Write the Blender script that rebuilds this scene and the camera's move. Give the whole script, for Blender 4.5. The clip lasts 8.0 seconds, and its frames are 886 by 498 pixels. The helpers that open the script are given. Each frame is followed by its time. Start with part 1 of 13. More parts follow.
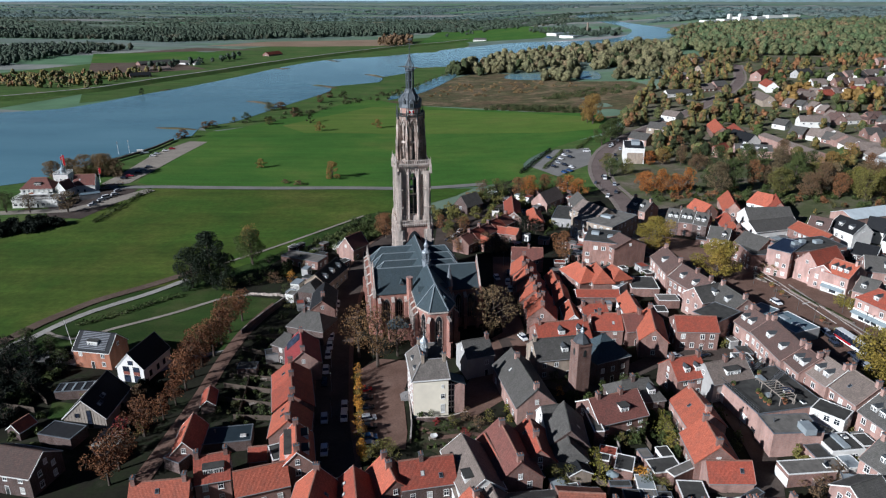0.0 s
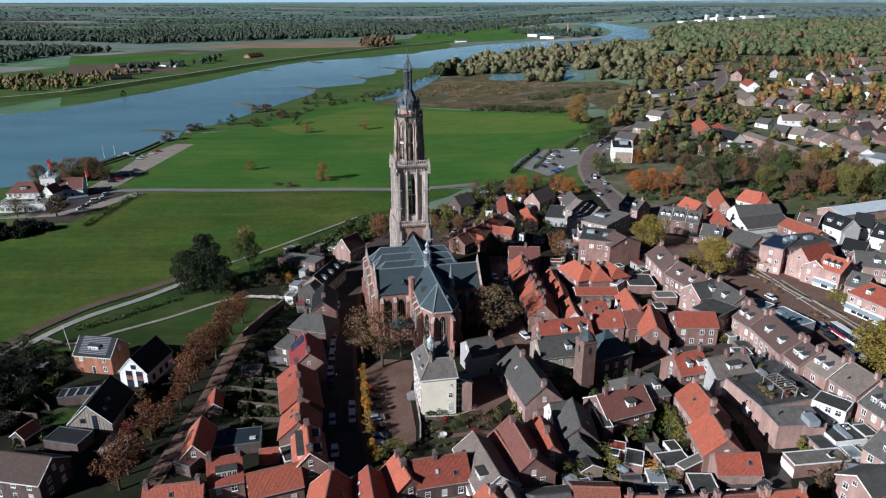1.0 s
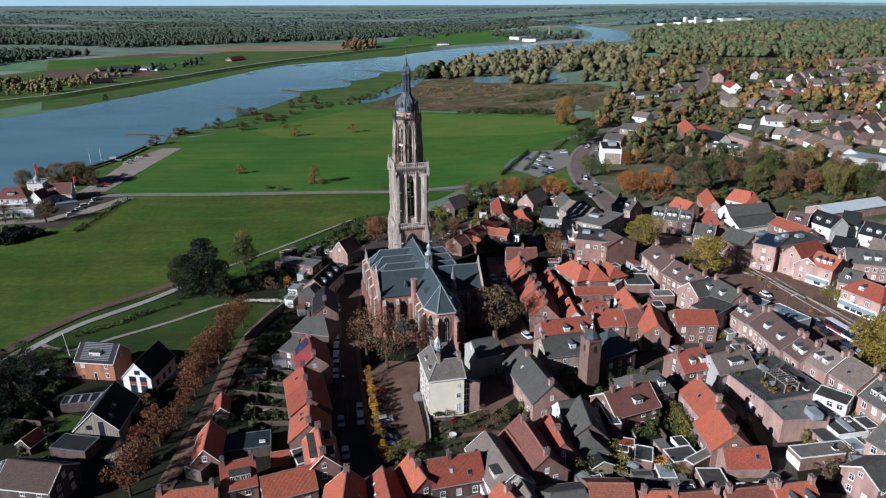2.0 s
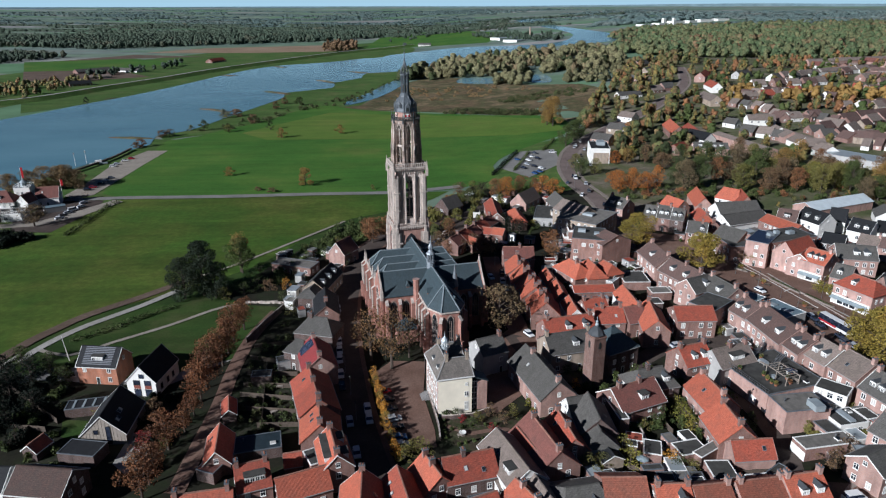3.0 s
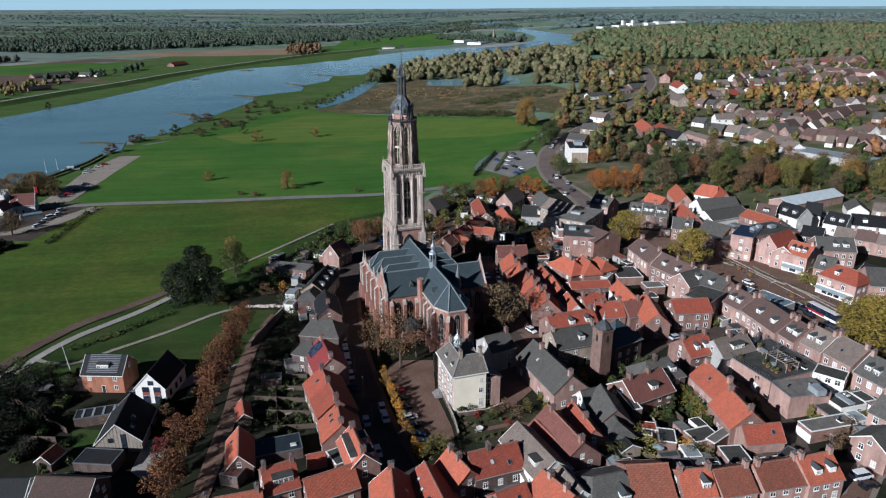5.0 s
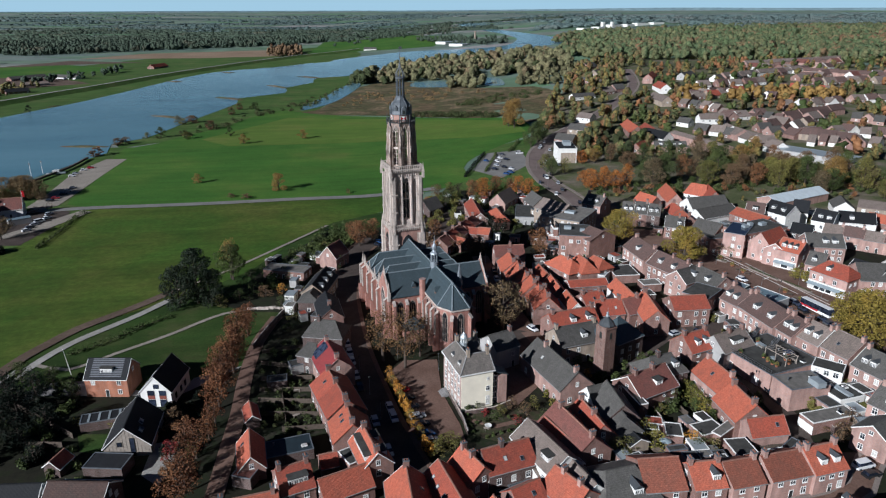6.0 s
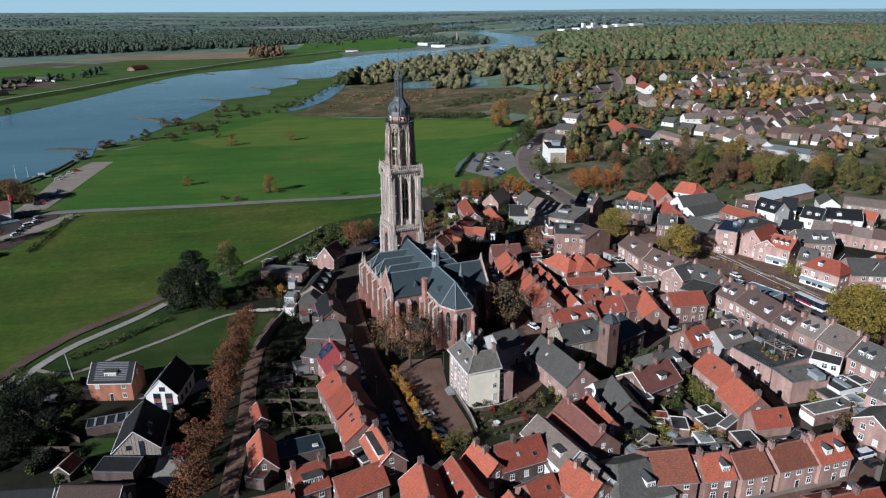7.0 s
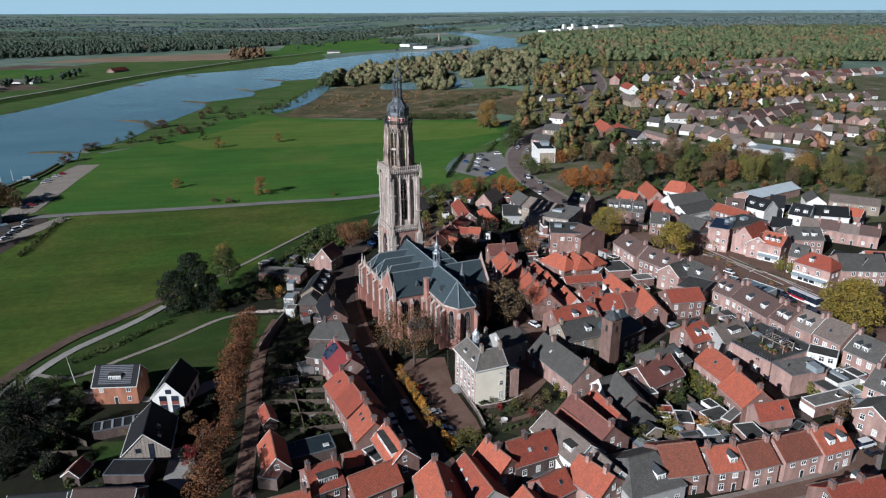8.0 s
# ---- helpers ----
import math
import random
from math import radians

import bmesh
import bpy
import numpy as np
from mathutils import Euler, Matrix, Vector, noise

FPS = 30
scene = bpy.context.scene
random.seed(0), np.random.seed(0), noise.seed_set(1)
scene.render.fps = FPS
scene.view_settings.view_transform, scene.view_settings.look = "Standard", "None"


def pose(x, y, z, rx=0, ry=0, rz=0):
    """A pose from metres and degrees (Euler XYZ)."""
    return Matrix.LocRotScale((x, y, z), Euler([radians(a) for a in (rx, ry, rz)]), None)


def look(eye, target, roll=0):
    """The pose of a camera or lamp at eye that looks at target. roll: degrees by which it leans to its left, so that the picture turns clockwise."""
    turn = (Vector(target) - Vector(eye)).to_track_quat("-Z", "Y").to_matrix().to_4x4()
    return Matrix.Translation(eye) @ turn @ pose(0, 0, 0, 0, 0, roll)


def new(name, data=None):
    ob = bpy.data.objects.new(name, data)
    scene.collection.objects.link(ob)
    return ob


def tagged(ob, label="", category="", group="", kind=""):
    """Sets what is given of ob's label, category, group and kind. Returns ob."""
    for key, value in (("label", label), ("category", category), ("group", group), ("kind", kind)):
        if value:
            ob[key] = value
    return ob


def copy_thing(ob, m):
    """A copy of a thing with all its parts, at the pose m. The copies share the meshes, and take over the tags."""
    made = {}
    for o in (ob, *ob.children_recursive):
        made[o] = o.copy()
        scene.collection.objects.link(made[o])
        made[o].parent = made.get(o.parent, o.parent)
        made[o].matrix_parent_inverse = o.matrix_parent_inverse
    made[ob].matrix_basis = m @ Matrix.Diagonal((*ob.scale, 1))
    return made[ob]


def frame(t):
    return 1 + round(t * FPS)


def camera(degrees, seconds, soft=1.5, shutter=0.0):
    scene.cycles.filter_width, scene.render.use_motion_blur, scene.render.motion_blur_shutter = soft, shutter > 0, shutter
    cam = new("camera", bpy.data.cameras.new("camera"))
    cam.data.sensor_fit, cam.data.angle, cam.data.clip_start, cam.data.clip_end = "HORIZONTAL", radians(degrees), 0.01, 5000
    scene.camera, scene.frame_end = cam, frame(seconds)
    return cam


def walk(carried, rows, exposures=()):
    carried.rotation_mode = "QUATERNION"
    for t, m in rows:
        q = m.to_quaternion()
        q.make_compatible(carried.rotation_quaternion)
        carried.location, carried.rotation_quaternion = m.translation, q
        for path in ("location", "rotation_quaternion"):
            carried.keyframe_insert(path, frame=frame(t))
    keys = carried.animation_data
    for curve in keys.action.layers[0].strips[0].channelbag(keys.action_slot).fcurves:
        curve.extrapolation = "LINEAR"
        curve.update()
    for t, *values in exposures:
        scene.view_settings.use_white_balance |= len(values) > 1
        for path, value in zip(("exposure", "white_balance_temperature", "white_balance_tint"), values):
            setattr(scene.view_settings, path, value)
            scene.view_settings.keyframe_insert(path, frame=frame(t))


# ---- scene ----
cam = camera(66.7, 8.0, soft=1.2)
METRES, EYE, TILT, LEAN, TURN = 52.7, 99.5, -0.7, 0.0, 0.0
ROWS = [
    (0.0, 0.0, 0.0, 0.0, 0.01, -19.8, -0.02),
    (0.5, -0.0583, -0.0088, -0.0001, -0.83, -19.73, 0.01),
    (1.0, -0.1219, -0.0179, -0.0001, -1.73, -19.71, 0.04),
    (1.5, -0.1806, -0.0258, -0.0, -2.55, -19.58, 0.07),
    (3.0, -0.3702, -0.0447, -0.0, -5.17, -19.41, 0.13),
    (3.5, -0.4297, -0.05, -0.0001, -6.0, -19.36, 0.14),
    (4.0, -0.4939, -0.0554, -0.0002, -6.88, -19.31, 0.16),
    (4.5, -0.5532, -0.0599, -0.0003, -7.69, -19.27, 0.17),
    (6.0, -0.7432, -0.068, -0.0005, -10.27, -19.1, 0.2),
    (6.5, -0.8041, -0.0692, -0.0006, -11.08, -19.07, 0.22),
    (7.0, -0.8698, -0.0701, -0.0004, -11.96, -19.02, 0.23),
    (7.5, -0.9307, -0.0706, -0.0006, -12.78, -18.97, 0.24),
    (8.0, -0.9964, -0.0708, -0.0007, -13.65, -18.92, 0.24),
]
walk(cam, [(t, pose(0, 0, EYE, TILT, LEAN, TURN) @ pose(METRES * x, METRES * y, METRES * z, 90 + pitch, roll, yaw)) for t, x, y, z, yaw, pitch, roll in ROWS],
     exposures=[(0.0, 0.46, 5480, 10), (4.0, 0.37, 5480, 10), (8.0, 0.29, 5480, 10)])

# ---- daylight: low autumn sun from the south, clear sky ----
SUN_EL, SHADOW_AZ = 24.5, 33.0
world = bpy.data.worlds.new("world")
scene.world = world
world.use_nodes = True
wn = world.node_tree.nodes
sky = wn.new("ShaderNodeTexSky")
sky.sky_type = "NISHITA"
sky.sun_disc = False
sky.sun_elevation = radians(SUN_EL)
sky.sun_rotation = radians(270 - SHADOW_AZ)
sky.altitude = 50
sky.air_density, sky.dust_density, sky.ozone_density = 1.0, 0.4, 2.5
wn["Background"].inputs["Strength"].default_value = 0.0103
tint = wn.new("ShaderNodeMix")
tint.data_type, tint.blend_type = "RGBA", "MULTIPLY"
tint.inputs[0].default_value = 1.0
tint.inputs[7].default_value = (0.6, 0.86, 1.22, 1.0)
world.node_tree.links.new(sky.outputs["Color"], tint.inputs[6])
world.node_tree.links.new(tint.outputs[2], wn["Background"].inputs["Color"])
sun_data = bpy.data.lights.new("sun", "SUN")
sun_data.energy, sun_data.angle, sun_data.color = 5.0, radians(0.5), (1.0, 0.94, 0.86)
sun = new("sun", sun_data)
_a, _e = radians(SHADOW_AZ), radians(SUN_EL)
sun.matrix_world = look((-300, -200, 300), (-300 + math.cos(_a) * math.cos(_e), -200 + math.sin(_a) * math.cos(_e), 300 - math.sin(_e)))

# ---- materials ----
def rgb(c):
    return (c[0], c[1], c[2], 1.0)


class Nodes:
    """A small builder round one node tree."""
    def __init__(self, name, rough=0.8, metal=0.0, spec=0.3):
        self.m = bpy.data.materials.new(name)
        self.m.use_nodes = True
        self.t = self.m.node_tree
        self.b = self.t.nodes["Principled BSDF"]
        self.b.inputs["Roughness"].default_value = rough
        self.b.inputs["Metallic"].default_value = metal
        self.b.inputs["Specular IOR Level"].default_value = spec

    def add(self, kind, **sets):
        n = self.t.nodes.new(kind)
        for k, v in sets.items():
            n.inputs[k].default_value = v
        return n

    def link(self, a, b):
        self.t.links.new(a, b)

    def coords(self, which="Object", scale=(1, 1, 1)):
        c = self.add("ShaderNodeTexCoord")
        m = self.add("ShaderNodeMapping")
        m.inputs["Scale"].default_value = scale
        self.link(c.outputs[which], m.inputs["Vector"])
        return m.outputs["Vector"]

    def place(self, scale=(1, 1, 1)):
        g = self.add("ShaderNodeNewGeometry")
        m = self.add("ShaderNodeMapping")
        m.inputs["Scale"].default_value = scale
        self.link(g.outputs["Position"], m.inputs["Vector"])
        return m.outputs["Vector"]

    def noise(self, vec, scale, detail=3.0, rough=0.55):
        n = self.add("ShaderNodeTexNoise", Scale=scale, Detail=detail, Roughness=rough)
        self.link(vec, n.inputs["Vector"])
        return n.outputs["Fac"]

    def ramp(self, fac, stops):
        r = self.add("ShaderNodeValToRGB")
        e = r.color_ramp.elements
        while len(e) < len(stops):
            e.new(0.5)
        for k, (p, c) in enumerate(stops):
            e[k].position, e[k].color = p, rgb(c)
        self.link(fac, r.inputs["Fac"])
        return r.outputs["Color"]

    def mix(self, fac, a, b, blend="MIX"):
        n = self.add("ShaderNodeMix")
        n.data_type, n.blend_type = "RGBA", blend
        for sock, v in ((n.inputs[0], fac), (n.inputs[6], a), (n.inputs[7], b)):
            if isinstance(v, (int, float)):
                sock.default_value = v
            elif isinstance(v, tuple):
                sock.default_value = rgb(v)
            else:
                self.link(v, sock)
        return n.outputs[2]

    def range(self, fac, lo, hi, a=0.0, b=1.0):
        n = self.add("ShaderNodeMapRange")
        for k, v in zip(("From Min", "From Max", "To Min", "To Max"), (lo, hi, a, b)):
            n.inputs[k].default_value = v
        self.link(fac, n.inputs["Value"])
        return n.outputs["Result"]

    def vary(self, col, amount, source="object"):
        if source == "object":
            r = self.add("ShaderNodeObjectInfo").outputs["Random"]
        else:
            r = self.add("ShaderNodeNewGeometry").outputs["Random Per Island"]
        n = self.add("ShaderNodeHueSaturation")
        self.link(self.range(r, 0, 1, 1 - amount, 1 + amount), n.inputs["Value"])
        self.link(col, n.inputs["Color"])
        return n.outputs["Color"]

    def bump(self, height, strength=0.4, dist=0.05):
        n = self.add("ShaderNodeBump", Strength=strength, Distance=dist)
        self.link(height, n.inputs["Height"])
        self.link(n.outputs["Normal"], self.b.inputs["Normal"])

    def out(self, col):
        self.link(col, self.b.inputs["Base Color"])
        return self.m


def plain(name, c, rough=0.6, metal=0.0, var=0.12, scale=1.5, spec=0.3):
    n = Nodes(name, rough, metal, spec)
    v = n.coords()
    dark = tuple(k * (1 - 2.2 * var) for k in c)
    col = n.ramp(n.noise(v, scale, 4), [(0.3, dark), (0.7, c)])
    return n.out(n.vary(col, var * 0.5))


def brick(name, a, b, rough=0.9, var=0.1, grime=(0.62, 1.12)):
    """Brickwork seen from afar: two brick tones in courses, weathered in streaks."""
    n = Nodes(name, rough)
    v = n.coords()
    k = n.add("ShaderNodeTexBrick", Scale=1.0)
    k.inputs["Color1"].default_value, k.inputs["Color2"].default_value = rgb(a), rgb(b)
    k.inputs["Mortar"].default_value = rgb(tuple(0.5 * x + 0.14 for x in a))
    k.inputs["Mortar Size"].default_value = 0.012
    k.inputs["Brick Width"].default_value, k.inputs["Row Height"].default_value = 0.44, 0.13
    s = n.add("ShaderNodeSeparateXYZ")
    n.link(v, s.inputs[0])
    add = n.add("ShaderNodeMath")
    n.link(s.outputs[0], add.inputs[0])
    n.link(s.outputs[1], add.inputs[1])
    cmb = n.add("ShaderNodeCombineXYZ")
    n.link(add.outputs[0], cmb.inputs[0])
    n.link(s.outputs[2], cmb.inputs[1])
    n.link(cmb.outputs[0], k.inputs["Vector"])
    soot = n.range(n.noise(n.coords(scale=(0.5, 0.5, 0.16)), 1.3, 5), 0.3, 0.75, *grime)
    col = n.mix(1.0, k.outputs["Color"], soot, "MULTIPLY")
    blotch = n.noise(v, 0.35, 3)
    col = n.mix(n.range(blotch, 0.5, 0.8, 0, 0.35), col, tuple(min(1, x * 1.5 + 0.04) for x in b))
    n.bump(k.outputs["Fac"], 0.25, 0.02)
    return n.out(n.vary(col, var))


def tiles(name, a, b, moss, rough=0.75, row=0.32, col_w=0.26, var=0.16):
    """Roof tiles in courses with moss, soot and replaced patches."""
    n = Nodes(name, rough)
    v = n.coords()
    s = n.add("ShaderNodeSeparateXYZ")
    n.link(v, s.inputs[0])
    cmb = n.add("ShaderNodeCombineXYZ")
    n.link(s.outputs[0], cmb.inputs[0])
    n.link(s.outputs[2], cmb.inputs[1])
    k = n.add("ShaderNodeTexBrick", Scale=1.0)
    k.inputs["Color1"].default_value, k.inputs["Color2"].default_value = rgb(a), rgb(b)
    k.inputs["Mortar"].default_value = rgb(tuple(x * 0.68 for x in a))
    k.inputs["Mortar Size"].default_value, k.inputs["Bias"].default_value = 0.03, -0.1
    k.inputs["Brick Width"].default_value, k.inputs["Row Height"].default_value = col_w, row * 0.72
    n.link(cmb.outputs[0], k.inputs["Vector"])
    big = n.noise(n.coords(scale=(1, 1, 0.45)), 0.55, 5, 0.65)
    col = n.mix(n.range(big, 0.42, 0.72, 0, 0.7), k.outputs["Color"], moss)
    soot = n.range(n.noise(v, 2.6, 5, 0.7), 0.3, 0.72, 0.62, 1.24)
    col = n.mix(1.0, col, soot, "MULTIPLY")
    wave = n.add("ShaderNodeTexWave", Scale=1.2)
    wave.bands_direction = "X"
    n.link(v, wave.inputs["Vector"])
    n.bump(wave.outputs["Fac"], 0.35, 0.06)
    return n.out(n.vary(col, var))


def ground_mix(name, stops, s1, s2, rough=0.95, bump=0.3, dist=0.1, fine=(0.7, 1.2), drift=None):
    n = Nodes(name, rough, spec=0.15)
    v = n.place()
    col = n.ramp(n.noise(v, s1, 6, 0.6), stops)
    f = n.noise(v, s2, 3, 0.7)
    col = n.mix(1.0, col, n.range(f, 0.25, 0.75, *fine), "MULTIPLY")
    if drift:
        # long drifts along the mowing direction, and patches of tussocks
        col = n.mix(1.0, col, n.range(n.noise(n.place((0.012, 0.11, 1.0)), 1.0, 5, 0.65), 0.3, 0.7, *drift), "MULTIPLY")
        col = n.mix(1.0, col, n.range(n.noise(n.place((0.06, 0.09, 1.0)), 1.0, 6, 0.75), 0.35, 0.68, drift[0] ** 0.5, drift[1] ** 0.5), "MULTIPLY")
    n.bump(f, bump, dist)
    return n.out(col)


def leaves(name, stops, var=0.3, s=0.12, detail=4, grain=0.0):
    """Foliage: tone by tree from a slow noise, by leaf clump at random; grain mottles the masses of far trees."""
    n = Nodes(name, 0.7, spec=0.2)
    col = n.ramp(n.noise(n.place((1, 1, 0.2)), s, detail, 0.6), stops)
    col = n.vary(col, var, "island")
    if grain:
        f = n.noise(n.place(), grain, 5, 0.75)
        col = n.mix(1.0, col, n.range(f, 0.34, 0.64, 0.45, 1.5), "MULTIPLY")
        n.bump(f, 1.0, 1.4 / grain)
    return n.out(n.vary(col, 0.12))


def glass(name, c, rough=0.08):
    n = Nodes(name, rough, spec=0.6)
    v = n.coords()
    return n.out(n.vary(n.ramp(n.noise(v, 0.8, 2), [(0.35, c), (0.65, tuple(x * 2.2 + 0.01 for x in c))]), 0.4))


ROOF = {
    "orange": tiles("tile_orange", (0.5, 0.135, 0.076), (0.41, 0.105, 0.06), (0.25, 0.09, 0.06)),
    "red": tiles("tile_red", (0.4, 0.095, 0.056), (0.31, 0.07, 0.044), (0.19, 0.068, 0.048)),
    "crimson": tiles("tile_crimson", (0.27, 0.042, 0.042), (0.22, 0.034, 0.035), (0.14, 0.04, 0.038)),
    "maroon": tiles("tile_maroon", (0.215, 0.085, 0.066), (0.175, 0.068, 0.056), (0.115, 0.06, 0.05)),
    "russet": tiles("tile_russet", (0.31, 0.105, 0.065), (0.25, 0.085, 0.055), (0.16, 0.075, 0.052)),
    "brown": tiles("tile_brown", (0.15, 0.092, 0.078), (0.115, 0.074, 0.064), (0.085, 0.066, 0.058)),
    "umber": tiles("tile_umber", (0.085, 0.05, 0.04), (0.065, 0.04, 0.033), (0.05, 0.038, 0.032)),
    "sheet": plain("pale_roof_sheet", (0.6, 0.66, 0.68), 0.5, 0.1, 0.08, 0.4),
    "taupe": tiles("tile_taupe", (0.25, 0.2, 0.17), (0.205, 0.16, 0.14), (0.13, 0.11, 0.09)),
    "grey": tiles("tile_grey", (0.12, 0.112, 0.102), (0.09, 0.086, 0.08), (0.062, 0.06, 0.05)),
    "black": tiles("tile_black", (0.015, 0.016, 0.019), (0.012, 0.013, 0.015), (0.017, 0.018, 0.018)),
    "slate": tiles("slate_blue", (0.064, 0.088, 0.1), (0.05, 0.071, 0.082), (0.046, 0.06, 0.063), 0.55, 0.3, 0.3, 0.08),
}
WALL = {
    "brick": brick("brick_red", (0.275, 0.15, 0.115), (0.2, 0.11, 0.088)),
    "dark": brick("brick_dark", (0.12, 0.075, 0.06), (0.09, 0.058, 0.05)),
    "pink": brick("brick_pink", (0.44, 0.275, 0.225), (0.35, 0.21, 0.17)),
    "rose": brick("brick_rose", (0.5, 0.315, 0.265), (0.43, 0.265, 0.22)),
    "tower": brick("brick_brown", (0.2, 0.115, 0.088), (0.155, 0.088, 0.068)),
    "terracotta": brick("brick_terracotta", (0.36, 0.2, 0.155), (0.29, 0.155, 0.12)),
    "orange": brick("brick_orange", (0.42, 0.17, 0.09), (0.34, 0.13, 0.07)),
    "tan": brick("brick_tan", (0.36, 0.29, 0.22), (0.3, 0.23, 0.17)),
    "white": plain("white_render", (0.78, 0.76, 0.71), 0.85, var=0.08, scale=0.5),
    "cream": plain("cream_render", (0.93, 0.85, 0.68), 0.85, var=0.06, scale=0.35),
    "grey": plain("grey_render", (0.4, 0.39, 0.37), 0.85, var=0.1, scale=0.5),
    "wood": plain("weathered_boards", (0.36, 0.31, 0.26), 0.8, var=0.15, scale=2.5),
}
WHITE = plain("white_paint", (0.8, 0.79, 0.75), 0.5, var=0.06)
DARKWOOD = plain("dark_paint", (0.035, 0.04, 0.038), 0.5)
LEAD = plain("lead_sheet", (0.2, 0.22, 0.24), 0.45, 0.3, 0.15, 0.8)
LEADDOME = plain("dome_lead", (0.12, 0.135, 0.15), 0.5, 0.0, 0.2, 0.6)
PALELEAD = plain("pale_lead_ridge", (0.25, 0.29, 0.31), 0.5, 0.1, 0.1, 0.8)
TURRETLEAD = plain("turret_lead", (0.3, 0.33, 0.36), 0.45, 0.2, 0.15, 1.2)
LEADDARK = plain("dark_lead", (0.075, 0.082, 0.088), 0.6, 0.1, 0.15, 0.8)
AWNING = plain("awning_cloth", (0.3, 0.36, 0.38), 0.8, var=0.1)
REDPANEL = plain("red_brown_panel", (0.22, 0.07, 0.05), 0.7)
BITUMEN = plain("roofing_felt", (0.072, 0.07, 0.064), 0.9, var=0.22, scale=0.5)
BLACKFELT = plain("black_roofing", (0.022, 0.023, 0.026), 0.75, var=0.2, scale=0.6)
DARKSHEET = plain("dark_sheet", (0.03, 0.045, 0.055), 0.55, 0.1, 0.15, 0.6)
BLUESHEET = plain("blue_grey_sheet", (0.17, 0.235, 0.27), 0.5, 0.1, 0.12, 0.6)
GRAVELROOF = plain("gravel_roof", (0.2, 0.185, 0.165), 0.95, var=0.2, scale=0.6)
RIDGE = plain("mortared_ridge", (0.33, 0.17, 0.125), 0.85, var=0.2, scale=2.0)
GUTTER = plain("weathered_gutter", (0.3, 0.29, 0.28), 0.6, var=0.15)
ZINC = plain("zinc_sheet", (0.45, 0.5, 0.52), 0.45, 0.4, 0.1, 0.6)
_n = Nodes("window_glass", 0.1, spec=0.6)
_col = _n.ramp(_n.noise(_n.coords(), 0.8, 2), [(0.35, (0.016, 0.02, 0.025)), (0.65, (0.05, 0.058, 0.066))])
_r = _n.add("ShaderNodeObjectInfo").outputs["Random"]
# net curtains hang behind about a third of the windows
_col = _n.mix(_n.range(_r, 0.64, 0.66), _col, (0.42, 0.41, 0.38))
GLASS = _n.out(_n.vary(_col, 0.3))
CHURCHGLASS = glass("leaded_glass", (0.014, 0.017, 0.02), 0.15)
SOLARSTRIP = plain("solar_strip", (0.3, 0.31, 0.33), 0.25, 0.5, 0.06)
SOLAR = glass("solar_panel", (0.012, 0.016, 0.028), 0.15)
PALESTONE = brick("pale_sandstone", (0.68, 0.58, 0.51), (0.56, 0.47, 0.41), var=0.03, grime=(0.6, 1.12))
STONE = brick("grey_sandstone", (0.64, 0.55, 0.48), (0.5, 0.42, 0.36), var=0.05, grime=(0.5, 1.14))
TUFF = brick("weathered_tuff", (0.5, 0.41, 0.34), (0.3, 0.2, 0.155), var=0.05, grime=(0.3, 1.2))
CHURCHBRICK = brick("church_brick", (0.41, 0.197, 0.147), (0.33, 0.152, 0.113), var=0.05)
TOWERBRICK = brick("tower_brick", (0.42, 0.24, 0.19), (0.36, 0.2, 0.155), var=0.04)
METAL = plain("galvanised_steel", (0.3, 0.31, 0.32), 0.4, 0.8)
RUBBER = plain("tyre_rubber", (0.02, 0.02, 0.02), 0.9)
TERRACOTTA = plain("chimney_pot", (0.35, 0.14, 0.08), 0.8)
FENCE = plain("fence_boards", (0.11, 0.085, 0.065), 0.85, var=0.2)

# dark earth lowered further, so the shade between houses is in its colour
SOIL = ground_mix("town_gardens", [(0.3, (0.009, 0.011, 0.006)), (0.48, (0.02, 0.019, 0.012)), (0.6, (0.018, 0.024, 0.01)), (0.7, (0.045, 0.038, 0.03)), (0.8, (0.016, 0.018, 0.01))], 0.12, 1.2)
BEDS = ground_mix("flower_beds", [(0.3, (0.022, 0.026, 0.012)), (0.45, (0.06, 0.045, 0.03)), (0.55, (0.035, 0.045, 0.018)), (0.68, (0.1, 0.075, 0.055)), (0.8, (0.04, 0.036, 0.02))], 0.3, 2.0)
GRASS = ground_mix("meadow_grass", [(0.25, (0.038, 0.1, 0.014)), (0.45, (0.05, 0.125, 0.018)), (0.6, (0.072, 0.14, 0.022)), (0.75, (0.12, 0.145, 0.036))], 0.014, 0.9, fine=(0.8, 1.15), drift=(0.84, 1.16))
PASTURE = ground_mix("grazed_pasture", [(0.28, (0.03, 0.066, 0.009)), (0.4, (0.047, 0.094, 0.012)), (0.52, (0.068, 0.1, 0.015)), (0.62, (0.092, 0.108, 0.021)), (0.72, (0.055, 0.098, 0.014)), (0.84, (0.076, 0.093, 0.021))], 0.016, 0.45, fine=(0.7, 1.2), drift=(0.76, 1.24))
LIGHTGRASS = ground_mix("long_grass", [(0.3, (0.075, 0.14, 0.02)), (0.55, (0.1, 0.155, 0.026)), (0.75, (0.15, 0.165, 0.04))], 0.02, 0.8, fine=(0.8, 1.15), drift=(0.86, 1.14))
GARDENS = ground_mix("estate_gardens", [(0.3, (0.06, 0.075, 0.03)), (0.45, (0.09, 0.1, 0.045)), (0.58, (0.14, 0.12, 0.085)), (0.7, (0.22, 0.19, 0.16)), (0.82, (0.085, 0.095, 0.04))], 0.06, 0.6)
